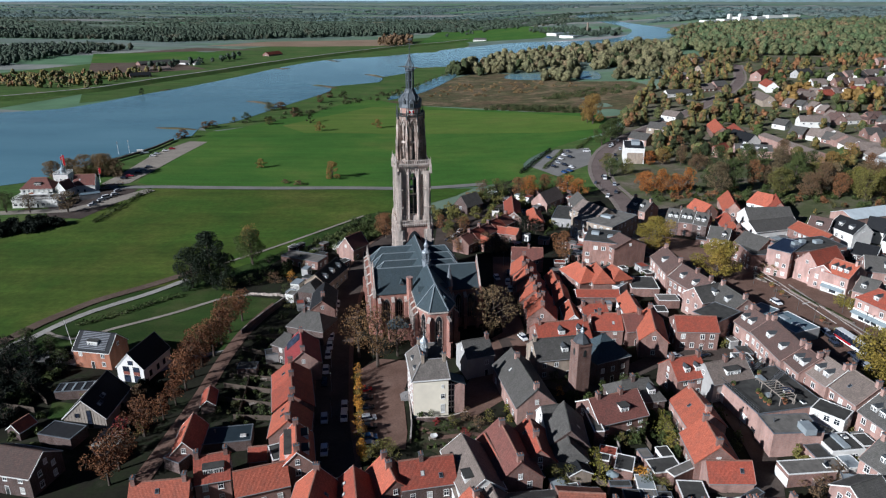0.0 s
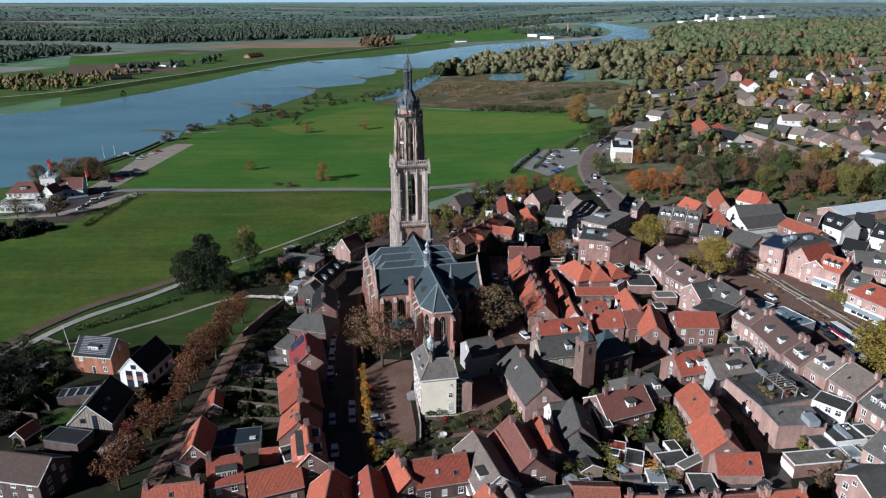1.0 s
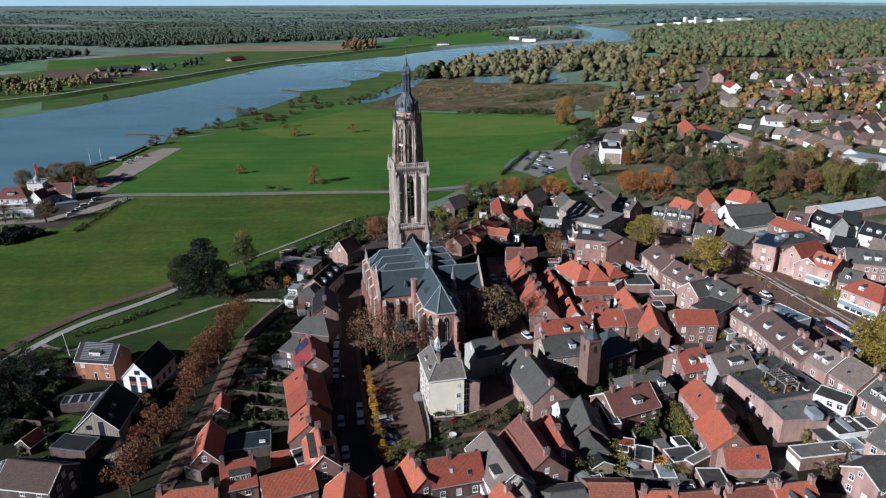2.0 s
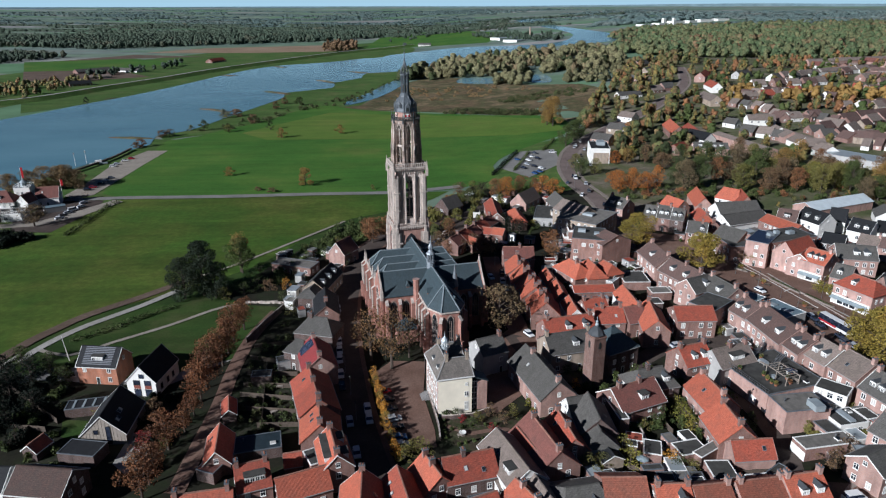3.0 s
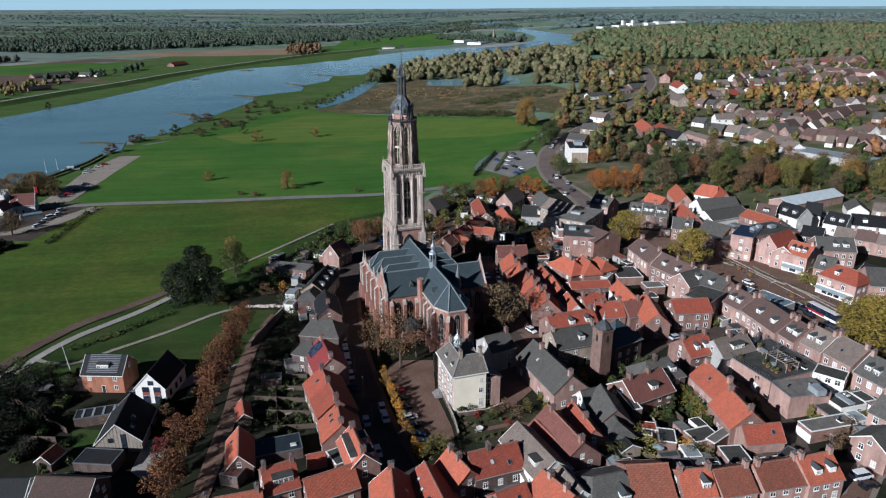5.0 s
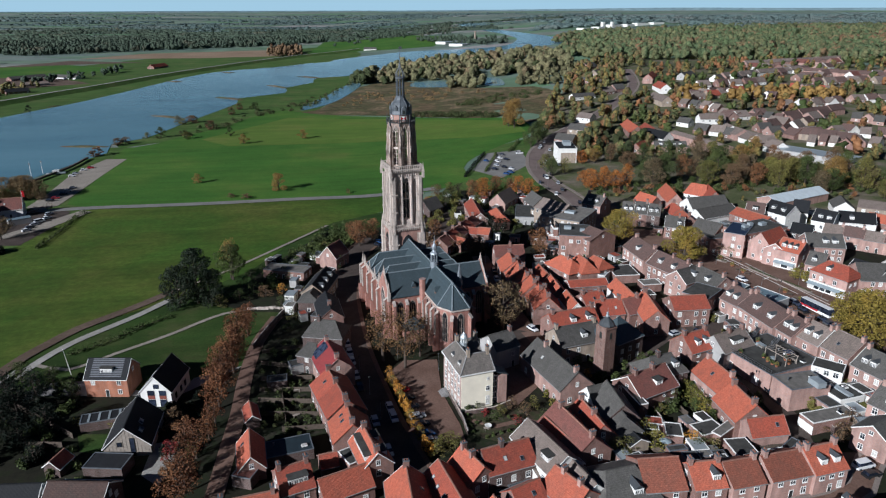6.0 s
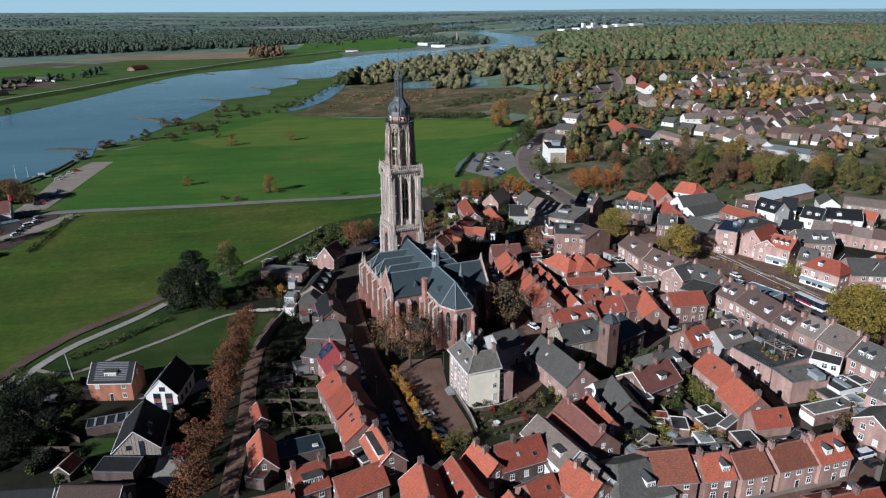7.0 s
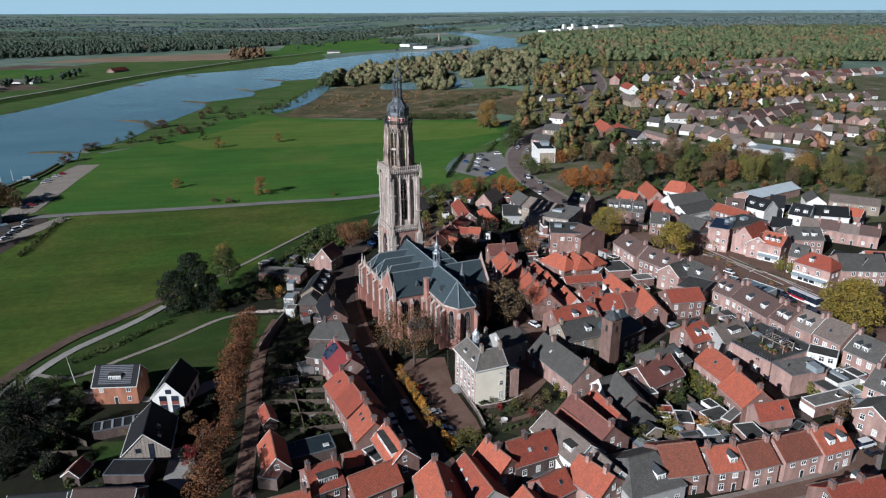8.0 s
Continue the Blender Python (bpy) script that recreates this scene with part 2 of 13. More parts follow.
LAWN = ground_mix("rough_grass", [(0.3, (0.022, 0.05, 0.009)), (0.55, (0.036, 0.062, 0.013)), (0.7, (0.062, 0.072, 0.024)), (0.82, (0.085, 0.074, 0.035))], 0.06, 1.5, drift=(0.7, 1.25))
FORELAND = ground_mix("foreland_grass", [(0.3, (0.05, 0.105, 0.02)), (0.55, (0.075, 0.125, 0.03)), (0.7, (0.115, 0.13, 0.045)), (0.82, (0.14, 0.125, 0.06))], 0.03, 0.5, drift=(0.7, 1.25))
MARSH = ground_mix("marsh_reed", [(0.28, (0.058, 0.064, 0.028)), (0.4, (0.15, 0.105, 0.06)), (0.5, (0.085, 0.086, 0.038)), (0.6, (0.19, 0.138, 0.082)), (0.7, (0.08, 0.084, 0.036)), (0.84, (0.15, 0.108, 0.062))], 0.018, 0.25, bump=0.6, dist=0.6, fine=(0.5, 1.3), drift=(0.6, 1.35))
PAVERS = ground_mix("brick_paving", [(0.3, (0.125, 0.074, 0.055)), (0.6, (0.175, 0.11, 0.084)), (0.8, (0.2, 0.145, 0.115))], 0.15, 2.0, 0.85)
# brick paving with the shade of narrow streets darkened into its colour
SHADEPAVERS = ground_mix("shade_brick_paving", [(0.3, (0.054, 0.042, 0.036)), (0.7, (0.092, 0.072, 0.061))], 0.15, 2.0, 0.85)
SLABS = ground_mix("worn_paving_slabs", [(0.3, (0.19, 0.155, 0.135)), (0.7, (0.27, 0.23, 0.2))], 0.3, 2.5, 0.9)
PATH = ground_mix("concrete_path", [(0.3, (0.28, 0.265, 0.24)), (0.7, (0.38, 0.36, 0.33))], 0.1, 1.5, 0.9)
ROADPALE = ground_mix("worn_road", [(0.3, (0.17, 0.165, 0.155)), (0.7, (0.24, 0.23, 0.215))], 0.1, 2.0, 0.9)
ROADMID = ground_mix("brick_road", [(0.3, (0.135, 0.102, 0.092)), (0.7, (0.19, 0.15, 0.135))], 0.1, 2.0, 0.9)
EARTH = ground_mix("ploughed_earth", [(0.3, (0.09, 0.062, 0.046)), (0.7, (0.15, 0.11, 0.085))], 0.05, 0.7)
STRAW = ground_mix("stubble_field", [(0.3, (0.22, 0.15, 0.1)), (0.7, (0.3, 0.22, 0.15))], 0.01, 0.4)
SAND = ground_mix("sandy_track", [(0.3, (0.24, 0.21, 0.175)), (0.7, (0.32, 0.285, 0.24))], 0.08, 1.0)

_n = Nodes("countryside", 0.95, spec=0.1)
_v = _n.add("ShaderNodeTexVoronoi", Scale=0.009)
_n.link(_n.place((0.35, 1.2, 0.0)), _v.inputs["Vector"])
_c = _n.add("ShaderNodeSeparateColor")
_n.link(_v.outputs["Color"], _c.inputs[0])
# field colours shifted pale and blue-green to stand for distance haze
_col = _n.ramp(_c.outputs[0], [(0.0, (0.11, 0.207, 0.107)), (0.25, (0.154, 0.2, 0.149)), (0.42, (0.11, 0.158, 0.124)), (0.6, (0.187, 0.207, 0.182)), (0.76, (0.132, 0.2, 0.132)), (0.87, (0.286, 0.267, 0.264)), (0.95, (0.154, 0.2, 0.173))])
_col = _n.mix(1.0, _col, _n.range(_n.noise(_n.place(), 0.02, 5), 0.3, 0.7, 0.75, 1.2), "MULTIPLY")
COUNTRY = _n.out(_col)

# hill colour is mostly haze blue, put straight into the base colour
HILLS = ground_mix("hazed_hills", [(0.3, (0.115, 0.17, 0.19)), (0.7, (0.145, 0.2, 0.215))], 0.004, 0.02, bump=0.0)

_n = Nodes("river_water", 0.15, spec=0.32)
_w = _n.noise(_n.place((1, 0.5, 1)), 0.35, 4, 0.6)
_n.bump(_w, 0.22, 0.5)
_col = _n.ramp(_n.noise(_n.place((1.0, 2.6, 1.0)), 0.006, 4), [(0.3, (0.12, 0.235, 0.29)), (0.7, (0.165, 0.3, 0.355))])
WATER = _n.out(_col)

LEAF = {
    "green": leaves("leaves_green", [(0.3, (0.036, 0.054, 0.015)), (0.7, (0.075, 0.092, 0.027))]),
    "olive": leaves("leaves_olive", [(0.3, (0.085, 0.088, 0.024)), (0.7, (0.165, 0.142, 0.038))]),
    "yellow": leaves("leaves_yellow", [(0.3, (0.12, 0.125, 0.024)), (0.55, (0.19, 0.165, 0.032)), (0.75, (0.27, 0.19, 0.038))]),
    "plane": leaves("leaves_plane", [(0.3, (0.14, 0.118, 0.024)), (0.55, (0.22, 0.165, 0.032)), (0.75, (0.31, 0.19, 0.036))]),
    "amber": leaves("leaves_amber", [(0.3, (0.17, 0.105, 0.032)), (0.7, (0.28, 0.17, 0.05))]),
    "gold": leaves("leaves_gold", [(0.3, (0.32, 0.15, 0.026)), (0.7, (0.52, 0.26, 0.036))]),
    "rust": leaves("leaves_rust", [(0.3, (0.13, 0.062, 0.028)), (0.7, (0.22, 0.105, 0.045))]),
    "orange": leaves("leaves_orange", [(0.3, (0.24, 0.085, 0.022)), (0.7, (0.36, 0.14, 0.03))]),
    "brown": leaves("leaves_brown", [(0.3, (0.1, 0.065, 0.034)), (0.7, (0.18, 0.11, 0.058))]),
    "crimson": leaves("leaves_crimson", [(0.3, (0.16, 0.02, 0.02)), (0.7, (0.28, 0.035, 0.03))]),
    # needle colour sunk to near black, with garden shade taken into it
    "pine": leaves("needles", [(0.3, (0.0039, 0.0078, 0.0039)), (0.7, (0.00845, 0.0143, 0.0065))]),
    "willow": leaves("willow_leaves", [(0.3, (0.128, 0.135, 0.0783)), (0.5, (0.176, 0.169, 0.108)), (0.7, (0.216, 0.189, 0.121))], 0.2),
    # wood and far are lifted and blued a little in place of haze
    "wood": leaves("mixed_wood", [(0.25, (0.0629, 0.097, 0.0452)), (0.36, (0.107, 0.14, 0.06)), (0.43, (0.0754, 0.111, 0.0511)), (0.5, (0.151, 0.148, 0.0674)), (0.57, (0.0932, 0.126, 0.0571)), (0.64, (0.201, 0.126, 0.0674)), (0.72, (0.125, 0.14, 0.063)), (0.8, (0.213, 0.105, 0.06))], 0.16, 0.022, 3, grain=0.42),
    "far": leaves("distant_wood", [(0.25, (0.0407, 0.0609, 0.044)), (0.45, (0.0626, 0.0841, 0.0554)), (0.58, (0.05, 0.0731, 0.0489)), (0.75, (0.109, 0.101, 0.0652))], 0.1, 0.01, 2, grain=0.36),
    # haze and mist: leaf colours paled and blued as painted distance haze
    "haze": leaves("hazed_wood", [(0.25, (0.066, 0.1, 0.098)), (0.55, (0.086, 0.122, 0.113)), (0.75, (0.125, 0.13, 0.112))], 0.06, 0.004, grain=0.2),
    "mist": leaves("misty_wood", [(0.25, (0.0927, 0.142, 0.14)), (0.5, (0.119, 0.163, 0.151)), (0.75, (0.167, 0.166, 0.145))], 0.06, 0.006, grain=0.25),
    "osier": leaves("osier_leaves", [(0.3, (0.115, 0.117, 0.0568)), (0.5, (0.167, 0.156, 0.0779)), (0.7, (0.218, 0.188, 0.0963))], 0.2, 0.05, 3, 0.45),
    "sallow": leaves("sallow_leaves", [(0.3, (0.15, 0.115, 0.062)), (0.7, (0.22, 0.165, 0.09))], 0.2, 0.05, 3, 0.45),
    "alder": leaves("alder_leaves", [(0.3, (0.036, 0.05, 0.02)), (0.7, (0.07, 0.08, 0.03))], 0.2, 0.05, 3, 0.45),
    "bare": leaves("leaves_thin", [(0.3, (0.115, 0.0806, 0.0414)), (0.7, (0.203, 0.137, 0.069))]),
    "churchyard": leaves("leaves_golden_brown", [(0.3, (0.105, 0.062, 0.027)), (0.55, (0.155, 0.088, 0.036)), (0.75, (0.2, 0.118, 0.048))]),
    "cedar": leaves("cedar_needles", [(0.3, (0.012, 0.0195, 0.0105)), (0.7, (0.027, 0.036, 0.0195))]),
    "lane": leaves("leaves_lane", [(0.3, (0.084, 0.0365, 0.0169)), (0.55, (0.14, 0.0594, 0.026)), (0.75, (0.196, 0.0918, 0.0364))]),
    "birch": leaves("leaves_birch", [(0.3, (0.16, 0.105, 0.05)), (0.7, (0.24, 0.16, 0.075))]),
    "scrub": leaves("scrub_leaves", [(0.3, (0.035, 0.05, 0.018)), (0.55, (0.06, 0.07, 0.025)), (0.75, (0.085, 0.06, 0.032))]),
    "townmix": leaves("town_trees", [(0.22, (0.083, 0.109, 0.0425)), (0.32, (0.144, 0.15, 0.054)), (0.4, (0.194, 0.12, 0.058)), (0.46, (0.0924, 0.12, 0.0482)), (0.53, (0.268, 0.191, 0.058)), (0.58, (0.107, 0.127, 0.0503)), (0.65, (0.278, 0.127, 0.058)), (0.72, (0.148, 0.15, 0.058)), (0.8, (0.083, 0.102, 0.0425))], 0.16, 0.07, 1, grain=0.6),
}
BARK = plain("bark", (0.09, 0.07, 0.055), 0.95, var=0.2, scale=3)


# ---- the lie of the land ----
def smooth(v):
    v = min(1.0, max(0.0, v))
    return v * v * (3 - 2 * v)


def ground_z(x, y):
    """Height of the land: river plain, the town on its slope, a wooded ridge and the rise to the horizon."""
    r = math.hypot(x, y)
    a = -1.5 + 5.5 * smooth((x + 40) / 200) + 20 * smooth((x - 60) / 350) * smooth((y - 280) / 600) + 30 * smooth((x - 250) / 700) * smooth((y - 700) / 1000)
    s = smooth((r - 1500) / 3300)
    return a * (1 - s) + (72 + 6 * smooth((x - 500) / 2000)) * s


# ---- building helpers ----
def mesh_ob(name, bm, mats, parent=None):
    me = bpy.data.meshes.new(name)
    bm.to_mesh(me)
    bm.free()
    for m in (mats if isinstance(mats, (list, tuple)) else [mats]):
        me.materials.append(m)
    ob = new(name, me)
    if parent:
        ob.parent = parent
    return ob


def part(name, bm, material, parent, label=""):
    return tagged(mesh_ob(name, bm, material, parent), label)


def raw(name, verts, faces, mats, parent=None, index=None):
    me = bpy.data.meshes.new(name)
    me.from_pydata(verts, [], faces)
    for m in (mats if isinstance(mats, (list, tuple)) else [mats]):
        me.materials.append(m)
    if index is not None:
        me.polygons.foreach_set("material_index", index)
    me.update()
    ob = new(name, me)
    if parent:
        ob.parent = parent
    return ob


def empty(name, m, label="", category="", group="", kind=""):
    ob = new(name)
    ob.matrix_basis = m
    ob.empty_display_size = 0.5
    return tagged(ob, label, category, group, kind)


def solid(bm, low, high, mi=0):
    """A closed block between two rings of equal length."""
    a = [bm.verts.new(p) for p in low]
    b = [bm.verts.new(p) for p in high]
    n = len(a)
    fs = [bm.faces.new(list(reversed(a))), bm.faces.new(b)]
    fs += [bm.faces.new((a[i], a[(i + 1) % n], b[(i + 1) % n], b[i])) for i in range(n)]
    for f in fs:
        f.material_index = mi


def box(bm, x0, y0, z0, x1, y1, z1, mi=0):
    lo = [(x0, y0), (x1, y0), (x1, y1), (x0, y1)]
    solid(bm, [(x, y, z0) for x, y in lo], [(x, y, z1) for x, y in lo], mi)


def ring(r, n, z, cx=0.0, cy=0.0, turn=0.0):
    return [(cx + r * math.cos(turn + 2 * math.pi * i / n), cy + r * math.sin(turn + 2 * math.pi * i / n), z) for i in range(n)]


def turned(bm, profile, n, cx=0.0, cy=0.0, turn=0.0, mi=0):
    """Stacked rings of radius r at height z, closed at both ends."""
    rings = [[bm.verts.new(p) for p in ring(max(r, 0.01), n, z, cx, cy, turn)] for r, z in profile]
    fs = [bm.faces.new(list(reversed(rings[0]))), bm.faces.new(rings[-1])]
    for a, b in zip(rings, rings[1:]):
        fs += [bm.faces.new((a[i], a[(i + 1) % n], b[(i + 1) % n], b[i])) for i in range(n)]
    for f in fs:
        f.material_index = mi


def beam(bm, p, q, w, mi=0):
    """A square bar from p to q."""
    p, q = Vector(p), Vector(q)
    d = (q - p).normalized()
    s = d.cross(Vector((0, 0, 1)))
    s = (Vector((1, 0, 0)) if s.length < 1e-3 else s.normalized()) * w / 2
    u = d.cross(s).normalized() * w / 2
    o = (s + u, s - u, -s - u, -s + u)
    solid(bm, [p + k for k in o], [q + k for k in o], mi)


def at(ob, x, y, z, rz=0.0, sx=1.0, sy=1.0, sz=1.0):
    ob.matrix_basis = pose(x, y, z, 0, 0, rz) @ Matrix.Diagonal((sx, sy, sz, 1))
    return ob


# ---- window, door and dormer meshes, shared between alike pieces ----
SHARED = {}


def shared(key, make):
    if key not in SHARED:
        SHARED[key] = make()
    return SHARED[key]


def frame_mesh():
    """A casement frame with a mullion and a transom, and a sill, in one piece."""
    bm = bmesh.new()
    xs, zs = (-0.5, -0.42, -0.03, 0.03, 0.42, 0.5), (0.0, 0.06, 0.6, 0.65, 0.93, 1.0)
    v = {(i, j, k): bm.verts.new((x, y, z)) for i, x in enumerate(xs) for j, z in enumerate(zs) for k, y in enumerate((-0.07, 0.05))}
    for i in range(5):
        for j in range(5):
            q = [(i, j), (i + 1, j), (i + 1, j + 1), (i, j + 1)]
            if i in (1, 3) and j in (1, 3):
                for a, b in zip(q, q[1:] + q[:1]):
                    bm.faces.new((v[a + (0,)], v[b + (0,)], v[b + (1,)], v[a + (1,)]))
            else:
                bm.faces.new([v[a + (0,)] for a in q])
    for a, b in (((5, 0), (5, 5)), ((5, 5), (0, 5)), ((0, 5), (0, 0))):
        bm.faces.new((v[a + (0,)], v[b + (0,)], v[b + (1,)], v[a + (1,)]))
    s0, s1 = bm.verts.new((-0.57, -0.15, -0.02)), bm.verts.new((0.57, -0.15, -0.02))
    bm.faces.new((s0, s1, v[5, 0, 0], v[0, 0, 0]))
    s2, s3 = bm.verts.new((-0.57, -0.15, -0.09)), bm.verts.new((0.57, -0.15, -0.09))
    bm.faces.new((s2, s3, s1, s0))
    for w in [w for w in bm.verts if not w.link_faces]:
        bm.verts.remove(w)
    me = bpy.data.meshes.new("window")
    bm.to_mesh(me)
    bm.free()
    me.materials.append(WHITE)
    return me


def pane_mesh():
    bm = bmesh.new()
    box(bm, -0.42, -0.02, 0.06, 0.42, 0.04, 0.93)
    me = bpy.data.meshes.new("pane")
    bm.to_mesh(me)
    bm.free()
    me.materials.append(GLASS)
    return me


def whole_mesh():
    """Frame and two panes set back in it, in one piece."""
    bm = bmesh.new()
    xs, zs = (-0.5, -0.4, -0.05, 0.05, 0.4, 0.5), (0.0, 0.09, 0.9, 1.0)
    v = {(i, j, k): bm.verts.new((x, y, z)) for i, x in enumerate(xs) for j, z in enumerate(zs) for k, y in enumerate((-0.07, 0.0))}
    for i in range(5):
        for j in range(3):
            if j == 1 and i in (1, 3):
                f = bm.faces.new((v[i, j, 1], v[i + 1, j, 1], v[i + 1, j + 1, 1], v[i, j + 1, 1]))
                f.material_index = 1
                q = [(i, j), (i + 1, j), (i + 1, j + 1), (i, j + 1)]
                for a, b in zip(q, q[1:] + q[:1]):
                    bm.faces.new((v[a + (0,)], v[b + (0,)], v[b + (1,)], v[a + (1,)]))
            else:
                bm.faces.new((v[i, j, 0], v[i + 1, j, 0], v[i + 1, j + 1, 0], v[i, j + 1, 0]))
    q = [(0, 0), (5, 0), (5, 3), (0, 3)]
    for a, b in zip(q, q[1:] + q[:1]):
        bm.faces.new((v[b + (0,)], v[a + (0,)], v[a + (1,)], v[b + (1,)]))
    for w in [w for w in bm.verts if not w.link_faces]:
        bm.verts.remove(w)
    me = bpy.data.meshes.new("window_far")
    bm.to_mesh(me)
    bm.free()
    me.materials.append(WHITE)
    me.materials.append(GLASS)
    return me


def door_mesh():
    bm = bmesh.new()
    box(bm, -0.5, -0.06, 0, -0.42, 0.05, 1)
    box(bm, 0.42, -0.06, 0, 0.5, 0.05, 1)
    box(bm, -0.42, -0.06, 0.94, 0.42, 0.05, 1)
    box(bm, -0.42, -0.03, 0, 0.42, 0.03, 0.94, 1)
    box(bm, -0.25, -0.05, 0.6, 0.25, -0.03, 0.86, 2)
    me = bpy.data.meshes.new("door")
    bm.to_mesh(me)
    bm.free()
    for m in (WHITE, DARKWOOD, GLASS):
        me.materials.append(m)
    return me


def window(parent, x, y, z, w, h, rz, fine=True):
    """A window set in a wall; rz turns its outer side from -y."""
    if fine:
        ob = new("window", shared("frame", frame_mesh))
        new("pane", shared("pane", pane_mesh)).parent = ob
    else:
        ob = new("window", shared("whole", whole_mesh))
    ob.parent = parent
    return at(ob, x, y, z, rz, w, 1, h)


def door(parent, x, y, z, w, h, rz):
    ob = new("door", shared("door", door_mesh))
    ob.parent = parent
    return at(ob, x, y, z, rz, w, 1, h)


def chimney(parent, x, y, z, w=0.85, d=1.25, h=1.5, mat=None):
    bm = bmesh.new()
    box(bm, -w / 2, -d / 2, -1.4, w / 2, d / 2, h)
    box(bm, -w / 2 - 0.08, -d / 2 - 0.08, h, w / 2 + 0.08, d / 2 + 0.08, h + 0.14, 1)
    for s in (-1, 1):
        turned(bm, [(0.13, h + 0.14), (0.11, h + 0.5)], 6, 0, s * d * 0.22, 0, 2)
    ob = part("chimney", bm, [mat or WALL["brick"], LEAD, TERRACOTTA], parent)
    return at(ob, x, y, z)


def dormer(parent, x, y, z, w, h, depth, rz, style="flat", fine=True, paint=None):
    """A dormer whose front stands at (x, y, z); it runs back into the roof by depth."""
    bm = bmesh.new()
    box(bm, -w / 2, 0, 0, w / 2, depth, h)
    ob = part("dormer", bm, paint or WHITE, parent)
    at(ob, x, y, z, rz)
    bm = bmesh.new()
    if style == "flat":
        box(bm, -w / 2 - 0.15, -0.25, h, w / 2 + 0.15, depth + 0.3, h + 0.18)
        part("dormer_roof", bm, BITUMEN, ob)
    else:
        t = h + w * 0.38
        solid(bm, [(-w / 2 - 0.1, -0.08, h - 0.04), (w / 2 + 0.1, -0.08, h - 0.04), (0, -0.08, t)],
              [(-w / 2 - 0.1, depth + 0.6, h - 0.04), (w / 2 + 0.1, depth + 0.6, h - 0.04), (0, depth + 0.6, t)])
        part("dormer_roof", bm, LEADDARK, ob)
    n = max(1, round(w / 1.0))
    for i in range(n):
        pw = w / n * 0.82
        window(ob, -w / 2 + (i + 0.5) * w / n, -0.03, 0.16, pw, h * 0.74, 0, False)
    return ob


def skylight(parent, x, y, z, rx, w=0.8, h=1.1, rz=0.0):
    bm = bmesh.new()
    box(bm, -w / 2, -h / 2, -0.05, w / 2, h / 2, 0.1)
    box(bm, -w / 2 + 0.1, -h / 2 + 0.1, 0.1, w / 2 - 0.1, h / 2 - 0.1, 0.125, 1)
    ob = part("skylight", bm, [LEAD, GLASS], parent)
    ob.matrix_basis = pose(x, y, z, 0, 0, rz) @ pose(0, 0, 0, rx, 0, 0)
    return ob


def facade(ob, x0, x1, y, z0, z1, rz, fine, rng, storey=2.8, entry=False, step=2.6, ww=1.15, hh=1.55):
    """Rows of windows on a wall from x0 to x1 in the wall's own direction, at distance y, turned by rz."""
    c, s = math.cos(radians(rz)), math.sin(radians(rz))
    n = max(1, int((x1 - x0) / step))
    floors = max(1, int((z1 - z0 + 0.5) / storey))
    for f in range(floors):
        for i in range(n):
            u = x0 + (i + 0.5) * (x1 - x0) / n
            if f == 0 and entry and i == n // 2:
                door(ob, c * u + s * y, s * u - c * y, z0, 1.05, 2.25, rz)
                continue
            if rng.random() < (0.2 if fine else 0.34):
                continue
            h = min(hh, z1 - z0 - f * storey - 1.0)
            if h > 0.6:
                window(ob, c * u + s * y, s * u - c * y, z0 + f * storey + 0.85, ww, h, rz, fine)


SPOTS = []


def clear(x, y, room=2.5):
    """True where no building stands within room."""
    for bx, by, rot, a, b in SPOTS:
        if abs(x - bx) + abs(y - by) < 50:
            c, s = math.cos(radians(rot)), math.sin(radians(rot))
            u, v = (x - bx) * c + (y - by) * s, (y - by) * c - (x - bx) * s
            if abs(u) < a + room and abs(v) < b + room:
                return False
    return True


def beside(line, room):
    """A test for places clear of buildings and at least room from a line."""
    def test(x, y):
        p = Vector((x, y))
        for a, b in zip(line, line[1:]):
            a, d = Vector(a), Vector(b) - Vector(a)
            f = max(0.0, min(1.0, (p - a).dot(d) / d.length_squared))
            if (p - a - d * f).length < room:
                return False
        return clear(x, y)
    return test


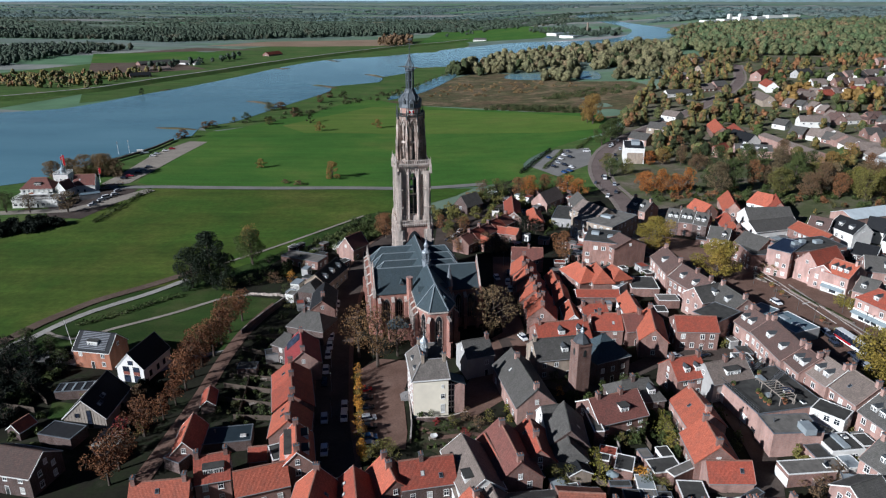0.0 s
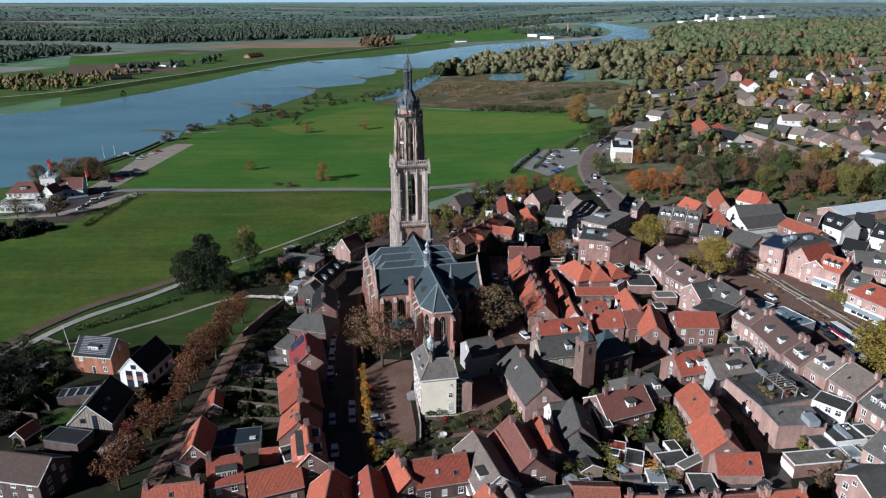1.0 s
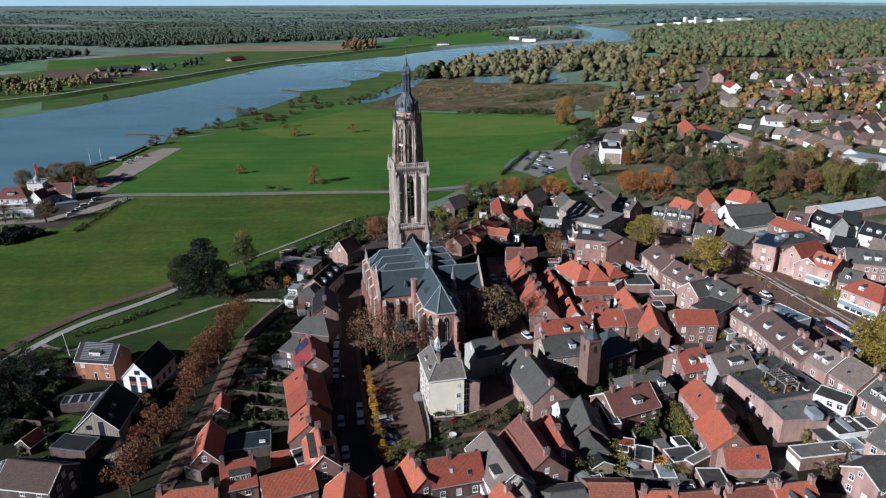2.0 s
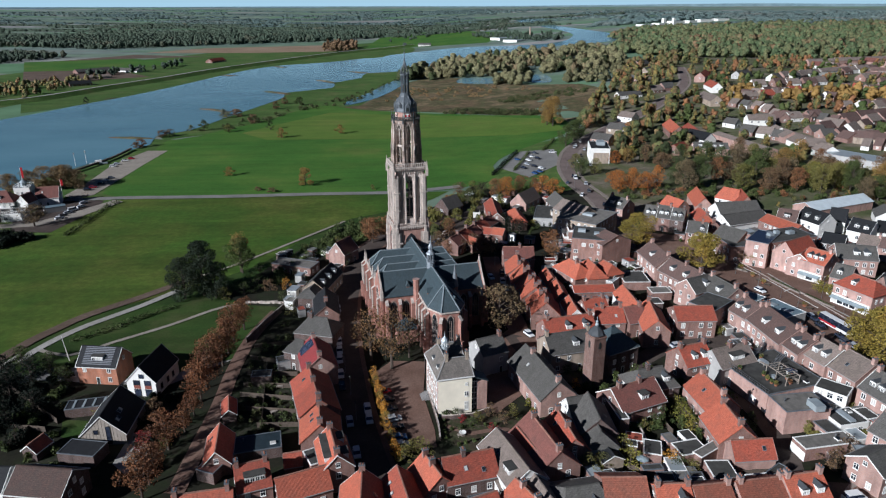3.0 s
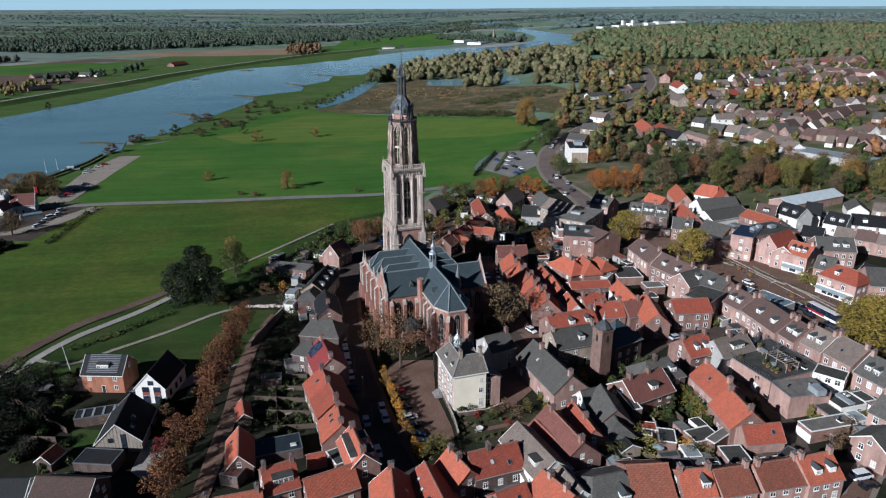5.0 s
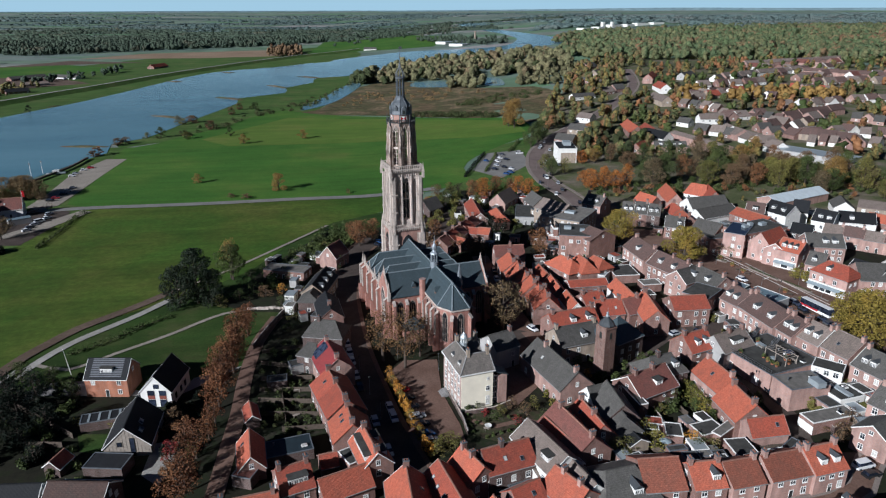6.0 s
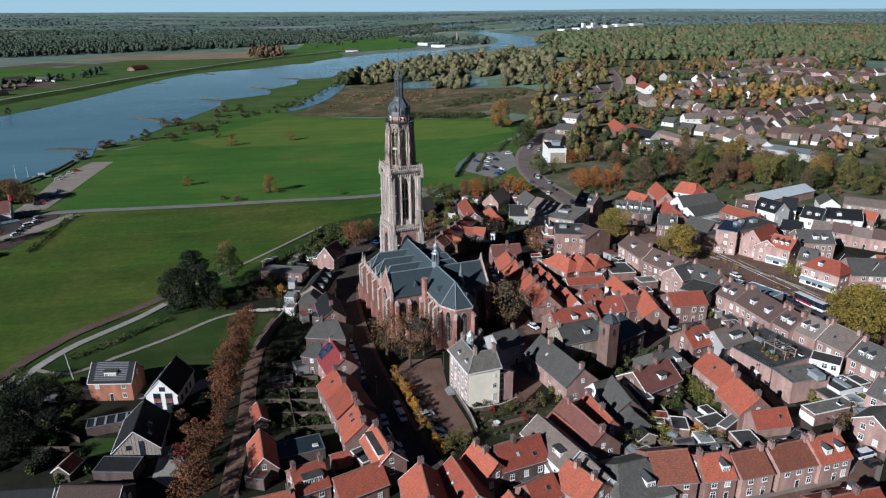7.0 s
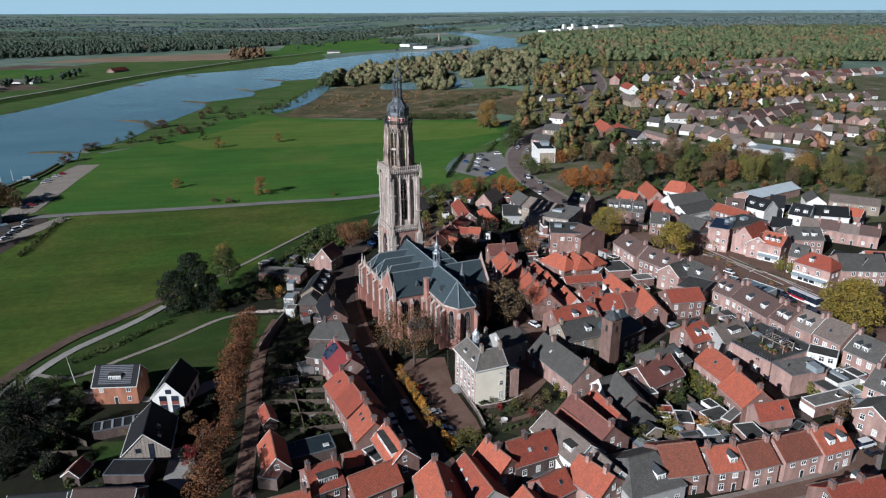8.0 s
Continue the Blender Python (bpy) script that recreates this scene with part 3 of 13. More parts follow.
def house(x, y, rot, L, W, eave, ridge, roof="red", wall="brick", hip=0.0, fine=True, chim=(0.9,), dorm=(), sky=(), solar=(), trim=True, label="", dstyle="gable", name="house", z=None, front=True, win=True, group="", wstep=3.0, far=False):
    """A pitched-roof house, ridge along its own x. chim: places along the ridge (-1 to 1). dorm: (side, place, width). sky: (side, place, height). hip: share of the roof's half width by which the ridge is cut back."""
    rng = random.Random(int(x * 31 + y * 17))
    base = ground_z(x, y) if z is None else z
    SPOTS.append((x, y, rot, L / 2, W / 2))
    colour = {"orange": "bright orange", "red": "red", "crimson": "crimson", "maroon": "dark red", "russet": "russet", "brown": "brown", "umber": "dark brown", "sheet": "pale sheet", "taupe": "grey-brown", "grey": "grey", "black": "black", "slate": "blue-grey slate"}[roof]
    wtext = {"brick": "red-brown brick", "dark": "dark brick", "pink": "pale pink brick", "rose": "rose-pink brick", "tower": "brown brick", "terracotta": "terracotta brick", "orange": "orange brick", "tan": "tan brick", "white": "white-rendered", "cream": "cream-rendered", "grey": "grey-rendered", "wood": "timber-boarded"}[wall]
    extra = (" and dormers" if dorm else " and rooflights" if sky else " and chimney" if chim else "")
    ob = empty(name, pose(x, y, base, 0, 0, rot), label or f"{wtext} house with {colour} tiled roof{extra}", "house", group)
    a, b = L / 2, W / 2
    rise = (ridge - eave) / b
    hx = hip * b
    bm = bmesh.new()
    if hip:
        box(bm, -a, -b, -1.5, a, b, eave)
    else:
        sec = [(-b, -1.5), (b, -1.5), (b, eave), (0, ridge), (-b, eave)]
        solid(bm, [(-a, u, v) for u, v in sec], [(a, u, v) for u, v in sec])
    part("wall", bm, WALL[wall], ob)
    o, g, t = 0.3, 0.12, 0.2
    bm = bmesh.new()
    ez = eave - o * rise
    if hip:
        lo = [(-a - o, -b - o, ez), (a + o, -b - o, ez), (a + o, b + o, ez), (-a - o, b + o, ez)]
        v = [bm.verts.new(p) for p in lo] + [bm.verts.new((px, py, pz + t)) for px, py, pz in lo]
        r0, r1 = bm.verts.new((-a + hx, 0, ridge + t)), bm.verts.new((a - hx, 0, ridge + t))
        bm.faces.new((v[3], v[2], v[1], v[0]))
        for i in range(4):
            j = (i + 1) % 4
            bm.faces.new((v[i], v[j], v[4 + j], v[4 + i]))
        bm.faces.new((v[4], v[5], r1, r0))
        bm.faces.new((v[6], v[7], r0, r1))
        bm.faces.new((v[5], v[6], r1))
        bm.faces.new((v[7], v[4], r0))
    else:
        sec = [(-b - o, ez), (0, ridge + 0.01), (b + o, ez), (b + o, ez + t), (0, ridge + t * 1.2), (-b - o, ez + t)]
        solid(bm, [(-a - g, u, v) for u, v in sec], [(a + g, u, v) for u, v in sec])
    bmesh.ops.recalc_face_normals(bm, faces=bm.faces)
    part("roof", bm, ROOF[roof], ob)
    if far:
        if win:
            for s, rz in ((-1, 0),):
                n = max(1, int(L / (4.5 if s < 0 else 16.0)))
                for i in range(n):
                    window(ob, -a + (i + 0.5) * L / n, s * (b + 0.01), eave - 2.2, 1.6, 1.5, rz, False)
            for rz in (90, -90):
                if math.sin(radians(rot)) * rz > 45:
                    continue
                window(ob, (1 if rz == 90 else -1) * (a + 0.01), 0, max(0.5, eave - 2.0), 1.5, 1.5, rz, False)
        for k in chim:
            chimney(ob, k * (a - hx - 0.5), 0, ridge)
        return ob
    bm = bmesh.new()
    beam(bm, (-a - g + hx, 0, ridge + t * 1.2 + 0.03), (a + g - hx, 0, ridge + t * 1.2 + 0.03), 0.26)
    part("ridge_cap", bm, RIDGE if roof in ("orange", "red", "maroon", "russet") else ROOF[roof], ob)
    for s in (-1, 1):
        bm = bmesh.new()
        beam(bm, (-a - g, s * (b + o + 0.07), ez + 0.1), (a + g, s * (b + o + 0.07), ez + 0.1), 0.16)
        part("gutter", bm, WHITE if trim and (wall in ("white", "cream") or x < -80) else GUTTER, ob)
    white_verge = wall in ("white", "cream", "wood") or "white verge" in label or x < -80 or rng.random() < 0.3
    if trim and not hip:
        for e in (-1, 1):
            bm = bmesh.new()
            sec = [(-b - o, ez), (0, ridge), (b + o, ez), (b + o, ez + 0.24), (0, ridge + 0.27), (-b - o, ez + 0.24)]
            solid(bm, [(e * (a + g), u, v) for u, v in sec], [(e * (a + g + 0.1), u, v) for u, v in sec])
            bmesh.ops.recalc_face_normals(bm, faces=bm.faces)
            part("bargeboard", bm, WHITE if white_verge else WALL[wall], ob)
    if win:
        facade(ob, -a + 0.5, a - 0.5, b + 0.01, 0.1, eave, 0, fine, rng, entry=front, step=wstep, ww=1.15 if wstep > 2.5 else 1.3, hh=1.55 if wstep > 2.5 else 1.75)
        if fine or math.cos(radians(rot)) < 0.5:
            facade(ob, -a + 0.5, a - 0.5, b + 0.01, 0.1, eave, 180, fine, rng, entry=True, step=wstep * 1.8)
        for rz in (90, -90):
            if not fine and math.sin(radians(rot)) * rz > 45:
                continue
            facade(ob, -b + 0.8, b - 0.8, a + 0.01, 0.1, eave, rz, fine, rng, step=2.5 if wstep < 2.5 else 3.2 if fine else 5.0)
            if not hip and ridge - eave > 2.4:
                s = 1 if rz == 90 else -1
                window(ob, s * (a + 0.01), 0, eave + 0.35, 1.0, min(1.3, (ridge - eave) * 0.4), rz, fine)
    if len(chim) == 1 and not hip and L > 8 and rng.random() < 0.6:
        chim = (chim[0], -0.96 if chim[0] > 0 else 0.96)
    for k in chim:
        chimney(ob, k * (a - hx - 0.5), 0, ridge, mat=WALL["brick" if wall in ("white", "cream", "grey", "wood") else wall])
    for side, u, w in dorm:
        f = 0.72
        yy = side * b * f
        zz = ridge - rise * b * f
        dormer(ob, u * a, yy, zz - 0.3, w * (1.15 if w < 2 else 1.05), 1.8, b * 0.55, 0 if side < 0 else 180, "flat" if w > 2 else dstyle, fine)
    if fine and win and not sky and not dorm and roof in ("orange", "red", "maroon", "taupe") and rng.random() < 0.7:
        sky = [(-1, rng.uniform(-0.7, 0.7), rng.uniform(0.35, 0.65)) for _ in range(rng.choice((1, 1, 2)))]
    for side, u, hgt in sky:
        yy = side * b * (1 - hgt)
        zz = ridge - rise * abs(yy) + t * 1.3
        skylight(ob, u * a, yy, zz, -side * math.degrees(math.atan(rise)))
    for side, u, w in solar:
        bm = bmesh.new()
        sl = math.hypot(b, ridge - eave)
        box(bm, -w / 2, -sl * 0.4, 0, w / 2, sl * 0.4, 0.08)
        p = part("solar_panel", bm, SOLAR, ob)
        p.matrix_basis = pose(u * a, side * b * 0.5, (ridge + eave) / 2 + t * 1.35) @ pose(0, 0, 0, -side * math.degrees(math.atan(rise)), 0, 0)
    return ob


def shopfront(ob, L, W, h=3.3, paint=None):
    """A projecting shopfront along the street side of a house: fascia, posts and panes, with an awning."""
    b = W / 2
    bm = bmesh.new()
    box(bm, -L / 2 + 0.2, -b - 0.5, 0.0, L / 2 - 0.2, -b, h)
    fr = part("shopfront", bm, paint or WHITE, ob, "white painted shopfront")
    n = max(2, int(L / 2.2))
    for i in range(n):
        u = -L / 2 + 0.2 + (i + 0.5) * (L - 0.4) / n
        bm = bmesh.new()
        box(bm, u - (L - 0.4) / n * 0.42, -b - 0.54, 0.5, u + (L - 0.4) / n * 0.42, -b - 0.5, h - 0.75)
        part("pane", bm, GLASS, fr)
    bm = bmesh.new()
    solid(bm, [(-L / 2 + 0.5, -b - 0.55, h - 0.5), (L / 2 - 0.5, -b - 0.55, h - 0.5), (L / 2 - 0.5, -b - 0.55, h - 0.4), (-L / 2 + 0.5, -b - 0.55, h - 0.4)],
          [(-L / 2 + 0.5, -b - 2.2, h - 1.1), (L / 2 - 0.5, -b - 2.2, h - 1.1), (L / 2 - 0.5, -b - 2.2, h - 1.0), (-L / 2 + 0.5, -b - 2.2, h - 1.0)])
    bmesh.ops.recalc_face_normals(bm, faces=bm.faces)
    part("awning", bm, AWNING, fr)
    return fr


def balcony(ob, x0, x1, y, z, depth=1.4):
    """A balcony on the near side: slab and railing."""
    bm = bmesh.new()
    box(bm, x0, y - depth, z - 0.18, x1, y, z)
    sl = part("balcony", bm, LEAD, ob)
    n = max(3, int((x1 - x0) / 0.35))
    bm = bmesh.new()
    box(bm, x0, y - depth, z + 0.95, x1, y - depth + 0.06, z + 1.02)
    for i in range(n + 1):
        u = x0 + (x1 - x0 - 0.05) * i / n
        box(bm, u, y - depth, z, u + 0.05, y - depth + 0.05, z + 0.95)
    part("railing", bm, DARKWOOD, sl)
    return sl


def flat(x, y, rot, L, W, h, roof=None, wall="brick", edge=True, label="", name="building", category="building", fine=True, win=True, storey=2.9, step=2.8, z=None, box_up=(), ww=1.3, doors=0):
    """A flat-roofed building with a raised roof edge."""
    rng = random.Random(int(x * 13 + y * 7))
    wtext = {"brick": "red-brown brick", "dark": "dark brick", "pink": "pale pink brick", "rose": "rose-pink brick", "tower": "brown brick", "terracotta": "terracotta brick", "orange": "orange brick", "tan": "tan brick", "white": "white-rendered", "cream": "cream-rendered", "grey": "grey-rendered", "wood": "timber-boarded"}[wall]
    base = ground_z(x, y) if z is None else z
    SPOTS.append((x, y, rot, L / 2, W / 2))
    ob = empty(name, pose(x, y, base, 0, 0, rot), label or f"flat-roofed {wtext} {name.replace('_', ' ')} with felt roof", category)
    a, b = L / 2, W / 2
    bm = bmesh.new()
    box(bm, -a, -b, -1.5, a, b, h)
    part("wall", bm, WALL[wall], ob)
    bm = bmesh.new()
    box(bm, -a + 0.2, -b + 0.2, h, a - 0.2, b - 0.2, h + 0.06)
    part("roof", bm, roof or BITUMEN, ob)
    bm = bmesh.new()
    for x0, y0, x1, y1 in ((-a - 0.05, -b - 0.05, a + 0.05, -b + 0.2), (-a - 0.05, b - 0.2, a + 0.05, b + 0.05), (-a - 0.05, -b + 0.2, -a + 0.2, b - 0.2), (a - 0.2, -b + 0.2, a + 0.05, b - 0.2)):
        box(bm, x0, y0, h - 0.05, x1, y1, h + 0.16)
    part("roof_edge", bm, WHITE if edge and (wall in ("white", "cream") or name in ("garage", "extension")) else LEAD, ob)
    if win:
        facade(ob, -a + 0.4, a - 0.4, b + 0.01, 0.1, h, 0, fine, rng, storey, True, step, ww)
        facade(ob, -a + 0.4, a - 0.4, b + 0.01, 0.1, h, 180, fine, rng, storey, True, step * (1.0 if fine else 1.8), ww)
        facade(ob, -b + 0.4, b - 0.4, a + 0.01, 0.1, h, 90, fine, rng, storey, False, step, ww)
        facade(ob, -b + 0.4, b - 0.4, a + 0.01, 0.1, h, -90, fine, rng, storey, False, step, ww)
    for bx, by, bw, bd, bh in box_up:
        bm = bmesh.new()
        box(bm, bx - bw / 2, by - bd / 2, h + 0.06, bx + bw / 2, by + bd / 2, h + bh)
        part("roof_unit", bm, ZINC, ob)
    for k in range(doors):
        u = -a + (k + 0.5) * L / doors
        bm = bmesh.new()
        box(bm, u - 1.2, -b - 0.05, 0, u + 1.2, -b, 2.2)
        for j in range(4):
            box(bm, u - 1.1, -b - 0.08, 0.1 + 0.53 * j, u + 1.1, -b - 0.05, 0.53 + 0.53 * j)
        part("garage_door", bm, WHITE, ob, "white panelled garage door")
    if fine and L * W > 45 and roof is not SOLAR:
        for k in range(rng.choice((2, 3, 4)) + int(L * W / 120)):
            u, v = rng.uniform(-a + 1.2, a - 1.2), rng.uniform(-b + 1.0, b - 1.0)
            bm = bmesh.new()
            kind = k % 3
            if kind == 0:
                box(bm, -0.7, -0.5, 0, 0.7, 0.5, 0.28)
                box(bm, -0.62, -0.42, 0.28, 0.62, 0.42, 0.36, 1)
                p = part("rooflight", bm, [WHITE, GLASS], ob)
            elif kind == 1:
                turned(bm, [(0.16, 0.0), (0.16, 0.7), (0.27, 0.72), (0.2, 0.95)], 8)
                p = part("vent_pipe", bm, METAL, ob)
            else:
                box(bm, -0.5, -0.3, 0.08, 0.5, 0.3, 0.75)
                box(bm, -0.42, -0.33, 0.16, 0.42, -0.3, 0.68, 1)
                p = part("air_unit", bm, [WHITE, DARKWOOD], ob)
            at(p, u, v, h + 0.06, rng.choice((0, 90)))
    return ob


# ---- ground sheets ----
def spline(pts, step=6.0, closed=False):
    """A smooth line through the points, at about even steps."""
    out = []
    n = len(pts)
    for i in range(n if closed else n - 1):
        p = [Vector(pts[(i + k) % n] if closed else pts[min(max(i + k, 0), n - 1)]) for k in (-1, 0, 1, 2)]
        m = max(1, int((p[2] - p[1]).length / step))
        for j in range(m):
            t = j / m
            out.append(0.5 * (2 * p[1] + (p[2] - p[0]) * t + (2 * p[0] - 5 * p[1] + 4 * p[2] - p[3]) * t * t + (3 * p[1] - p[0] - 3 * p[2] + p[3]) * t ** 3))
    if not closed:
        out.append(Vector(pts[-1]))
    return out


def sheet(name, pts, mat, lift, cell=25.0, curve=True, step=8.0, label="", category="", kind="structure"):
    """A sheet of ground cover with the given outline, laid on the land."""
    line = spline(pts, step, True) if curve else [Vector(p) for p in pts]
    bm = bmesh.new()
    vs = [bm.verts.new((p[0], p[1], 0)) for p in line]
    es = [bm.edges.new((vs[i], vs[(i + 1) % len(vs)])) for i in range(len(vs))]
    bmesh.ops.triangle_fill(bm, use_beauty=True, edges=es)
    for ax in (0, 1):
        lo = min(p[ax] for p in line)
        hi = max(p[ax] for p in line)
        k = lo + cell
        while k < hi:
            co = [0, 0, 0]
            no = [0, 0, 0]
            co[ax], no[ax] = k, 1
            bmesh.ops.bisect_plane(bm, geom=bm.verts[:] + bm.edges[:] + bm.faces[:], plane_co=co, plane_no=no)
            k += cell
    for v in bm.verts:
        v.co.z = ground_z(v.co.x, v.co.y) + lift
    for f in bm.faces:
        if f.normal.z < 0:
            f.normal_flip()
    return tagged(mesh_ob(name, bm, mat), label, category or name, kind=kind)


STREETS = []


def ribbon(name, pts, width, mat, lift, label="", category="road", kerb=0.0, thick=0.0):
    """A road or path of even width along a smooth line."""
    line = spline(pts, 5.0)
    STREETS.append(([(p[0], p[1]) for p in line[::3]] + [(line[-1][0], line[-1][1])], width))
    verts, faces = [], []
    for i, p in enumerate(line):
        d = (line[min(i + 1, len(line) - 1)] - line[max(i - 1, 0)]).normalized()
        s = Vector((-d[1], d[0])) * width / 2
        for q in (Vector((p[0], p[1])) - s, Vector((p[0], p[1])) + s):
            verts.append((q[0], q[1], ground_z(p[0], p[1]) + lift))
        if i:
            faces.append((2 * i - 2, 2 * i - 1, 2 * i + 1, 2 * i))
    ob = raw(name, verts, [tuple(reversed(f)) for f in faces], mat)
    tagged(ob, label, category, kind="structure")
    if kerb:
        for s in (-1, 1):
            bm = bmesh.new()
            prev = None
            for i, p in enumerate(line):
                d = (line[min(i + 1, len(line) - 1)] - line[max(i - 1, 0)]).normalized()
                n = Vector((-d[1], d[0])) * s
                z = ground_z(p[0], p[1]) + lift
                q0, q1 = Vector((p[0], p[1])) + n * width / 2, Vector((p[0], p[1])) + n * (width / 2 + kerb)
                cur = [bm.verts.new(k) for k in ((q0[0], q0[1], z - 0.1), (q0[0], q0[1], z + 0.12), (q1[0], q1[1], z + 0.12), (q1[0], q1[1], z - 0.1))]
                if prev:
                    for a in range(3):
                        bm.faces.new((prev[a], prev[a + 1], cur[a + 1], cur[a]))
                prev = cur
            bmesh.ops.recalc_face_normals(bm, faces=bm.faces)
            tagged(mesh_ob("pavement", bm, PAVERS if mat is SHADEPAVERS else SLABS), "raised brick pavement along the street", "pavement", kind="structure")
    return ob


# ---- trees ----
RNG = np.random.default_rng(5)


def leaf_cloud(rng, centres, n, size, squash=0.8):
    """Small bent leaf sprays spread through clumps at the given centres (x, y, z, r)."""
    w = np.array([c[3] ** 2 for c in centres])
    pick = rng.choice(len(centres), n, p=w / w.sum())
    c = np.array(centres)[pick]
    d = rng.normal(size=(n, 3))
    d /= np.linalg.norm(d, axis=1)[:, None]
    p = c[:, :3] + d * (c[:, 3] * rng.uniform(0.45, 1.05, n) ** 0.5)[:, None] * np.array([1, 1, squash])
    u = rng.normal(size=(n, 3)) + d * 0.3
    u /= np.linalg.norm(u, axis=1)[:, None]
    v = np.cross(u, d + rng.normal(size=(n, 3)) * 0.6)
    v /= np.linalg.norm(v, axis=1)[:, None] + 1e-6
    s = (size * rng.uniform(0.6, 1.4, n))[:, None]
    verts = np.stack([p - u * s, p + v * s * 0.6, p + u * s, p - v * s * 0.6 + d * s * 0.3], 1).reshape(-1, 3)
    faces = np.arange(4 * n).reshape(-1, 4)
    return verts, faces


def limb(bm, p, q, r0, r1, n=6):
    p, q = Vector(p), Vector(q)
    d = (q - p).normalized()
    s = d.orthogonal().normalized()
    u = d.cross(s)
    a = [bm.verts.new(p + (s * math.cos(2 * math.pi * i / n) + u * math.sin(2 * math.pi * i / n)) * r0) for i in range(n)]
    b = [bm.verts.new(q + (s * math.cos(2 * math.pi * i / n) + u * math.sin(2 * math.pi * i / n)) * r1) for i in range(n)]
    for i in range(n):
        bm.faces.new((a[i], a[(i + 1) % n], b[(i + 1) % n], b[i]))


def tree_proto(seed, h, spread, kind, leaf, dense, name="tree", low=0.3):
    """A tree: trunk with limbs, and a crown of leaf sprays gathered in clumps. Returned as an Empty with two parts."""
    rng = np.random.default_rng(seed)
    ob = empty(name, Matrix())
    bm = bmesh.new()
    limb(bm, (0, 0, -0.5), (0, 0, h * low), h * 0.026 + 0.06, h * 0.02 + 0.03, 7)
    limb(bm, (0, 0, h * low), (rng.normal() * 0.02 * h, rng.normal() * 0.02 * h, h * 0.8), h * 0.02 + 0.03, h * 0.005, 6)
    centres = []
    k = {"round": 24, "tall": 18, "cone": 14, "bush": 11}[kind]
    for i in range(k):
        t = (i + 0.5) / k
        z = h * (low + (0.97 - low) * t)
        if kind == "cone":
            r = spread * (1.05 - t)
        elif kind == "bush":
            r = spread * math.sqrt(max(0.05, 1 - t * t))
        else:
            r = spread * math.sqrt(max(0.06, 1 - (2 * t - 0.9) ** 2 * 0.95))
        a = i * 2.4 + rng.uniform(-0.5, 0.5)
        rr = r * rng.uniform(0.25, 0.86)
        cr = spread * rng.uniform(0.2, 0.42) * (0.75 if kind == "cone" else 1)
        c = (rr * math.cos(a), rr * math.sin(a), min(z, h - cr * 0.7), cr)
        centres.append(c)
        limb(bm, (0, 0, max(h * low * 0.85, c[2] - rr * 0.8)), c[:3], h * 0.01 + 0.02, 0.02, 4)
        for _ in range(2):
            e = Vector(c[:3]) + Vector(rng.normal(size=3)).normalized() * cr * 0.95
            limb(bm, c[:3], e, 0.045, 0.012, 3)
    part("trunk", bm, BARK, ob)
    v, f = leaf_cloud(rng, centres, int(dense * 1.35), 0.115 + 0.019 * spread)
    raw("crown", v.tolist(), f.tolist(), leaf, ob)
    return ob


PROTO = {}


def tree(x, y, h, spread, kind="round", leaf="olive", label="", dense=900, seed=0, name="tree", low=0.3, group=""):
    """A tree of the given height and crown radius. Alike trees share their meshes."""
    size = max(1.0, round(spread))
    key = (kind, leaf, dense, seed, name, low, size)
    rng = random.Random(int(x * 7 + y * 13))
    m = pose(x, y, ground_z(x, y) - 0.05, 0, 0, rng.uniform(0, 360))
    tint = {"green": "green", "olive": "olive-green", "yellow": "yellow-green", "gold": "golden", "amber": "amber", "plane": "yellow-green", "rust": "rust-brown", "orange": "orange", "brown": "thin brown", "crimson": "crimson", "pine": "dark evergreen", "sallow": "pale amber", "willow": "grey-green", "wood": "mixed", "townmix": "mixed autumn", "churchyard": "golden-brown", "cedar": "dark evergreen", "bare": "thin brown", "lane": "russet", "birch": "pale amber", "scrub": "dark"}[leaf]
    if key not in PROTO:
        ob = tree_proto(seed * 7 + len(PROTO), size * 2.4, size, kind, LEAF[leaf], int(min(6500, max(260, dense * (size / 4) ** 1.8))), name, low)
        PROTO[key] = ob
    else:
        ob = copy_thing(PROTO[key], Matrix())
    ob.matrix_basis = m @ Matrix.Diagonal((spread / size, spread / size, h / (size * 2.4), 1))
    return tagged(ob, label or f"{name} with {tint} autumn foliage", name, group)


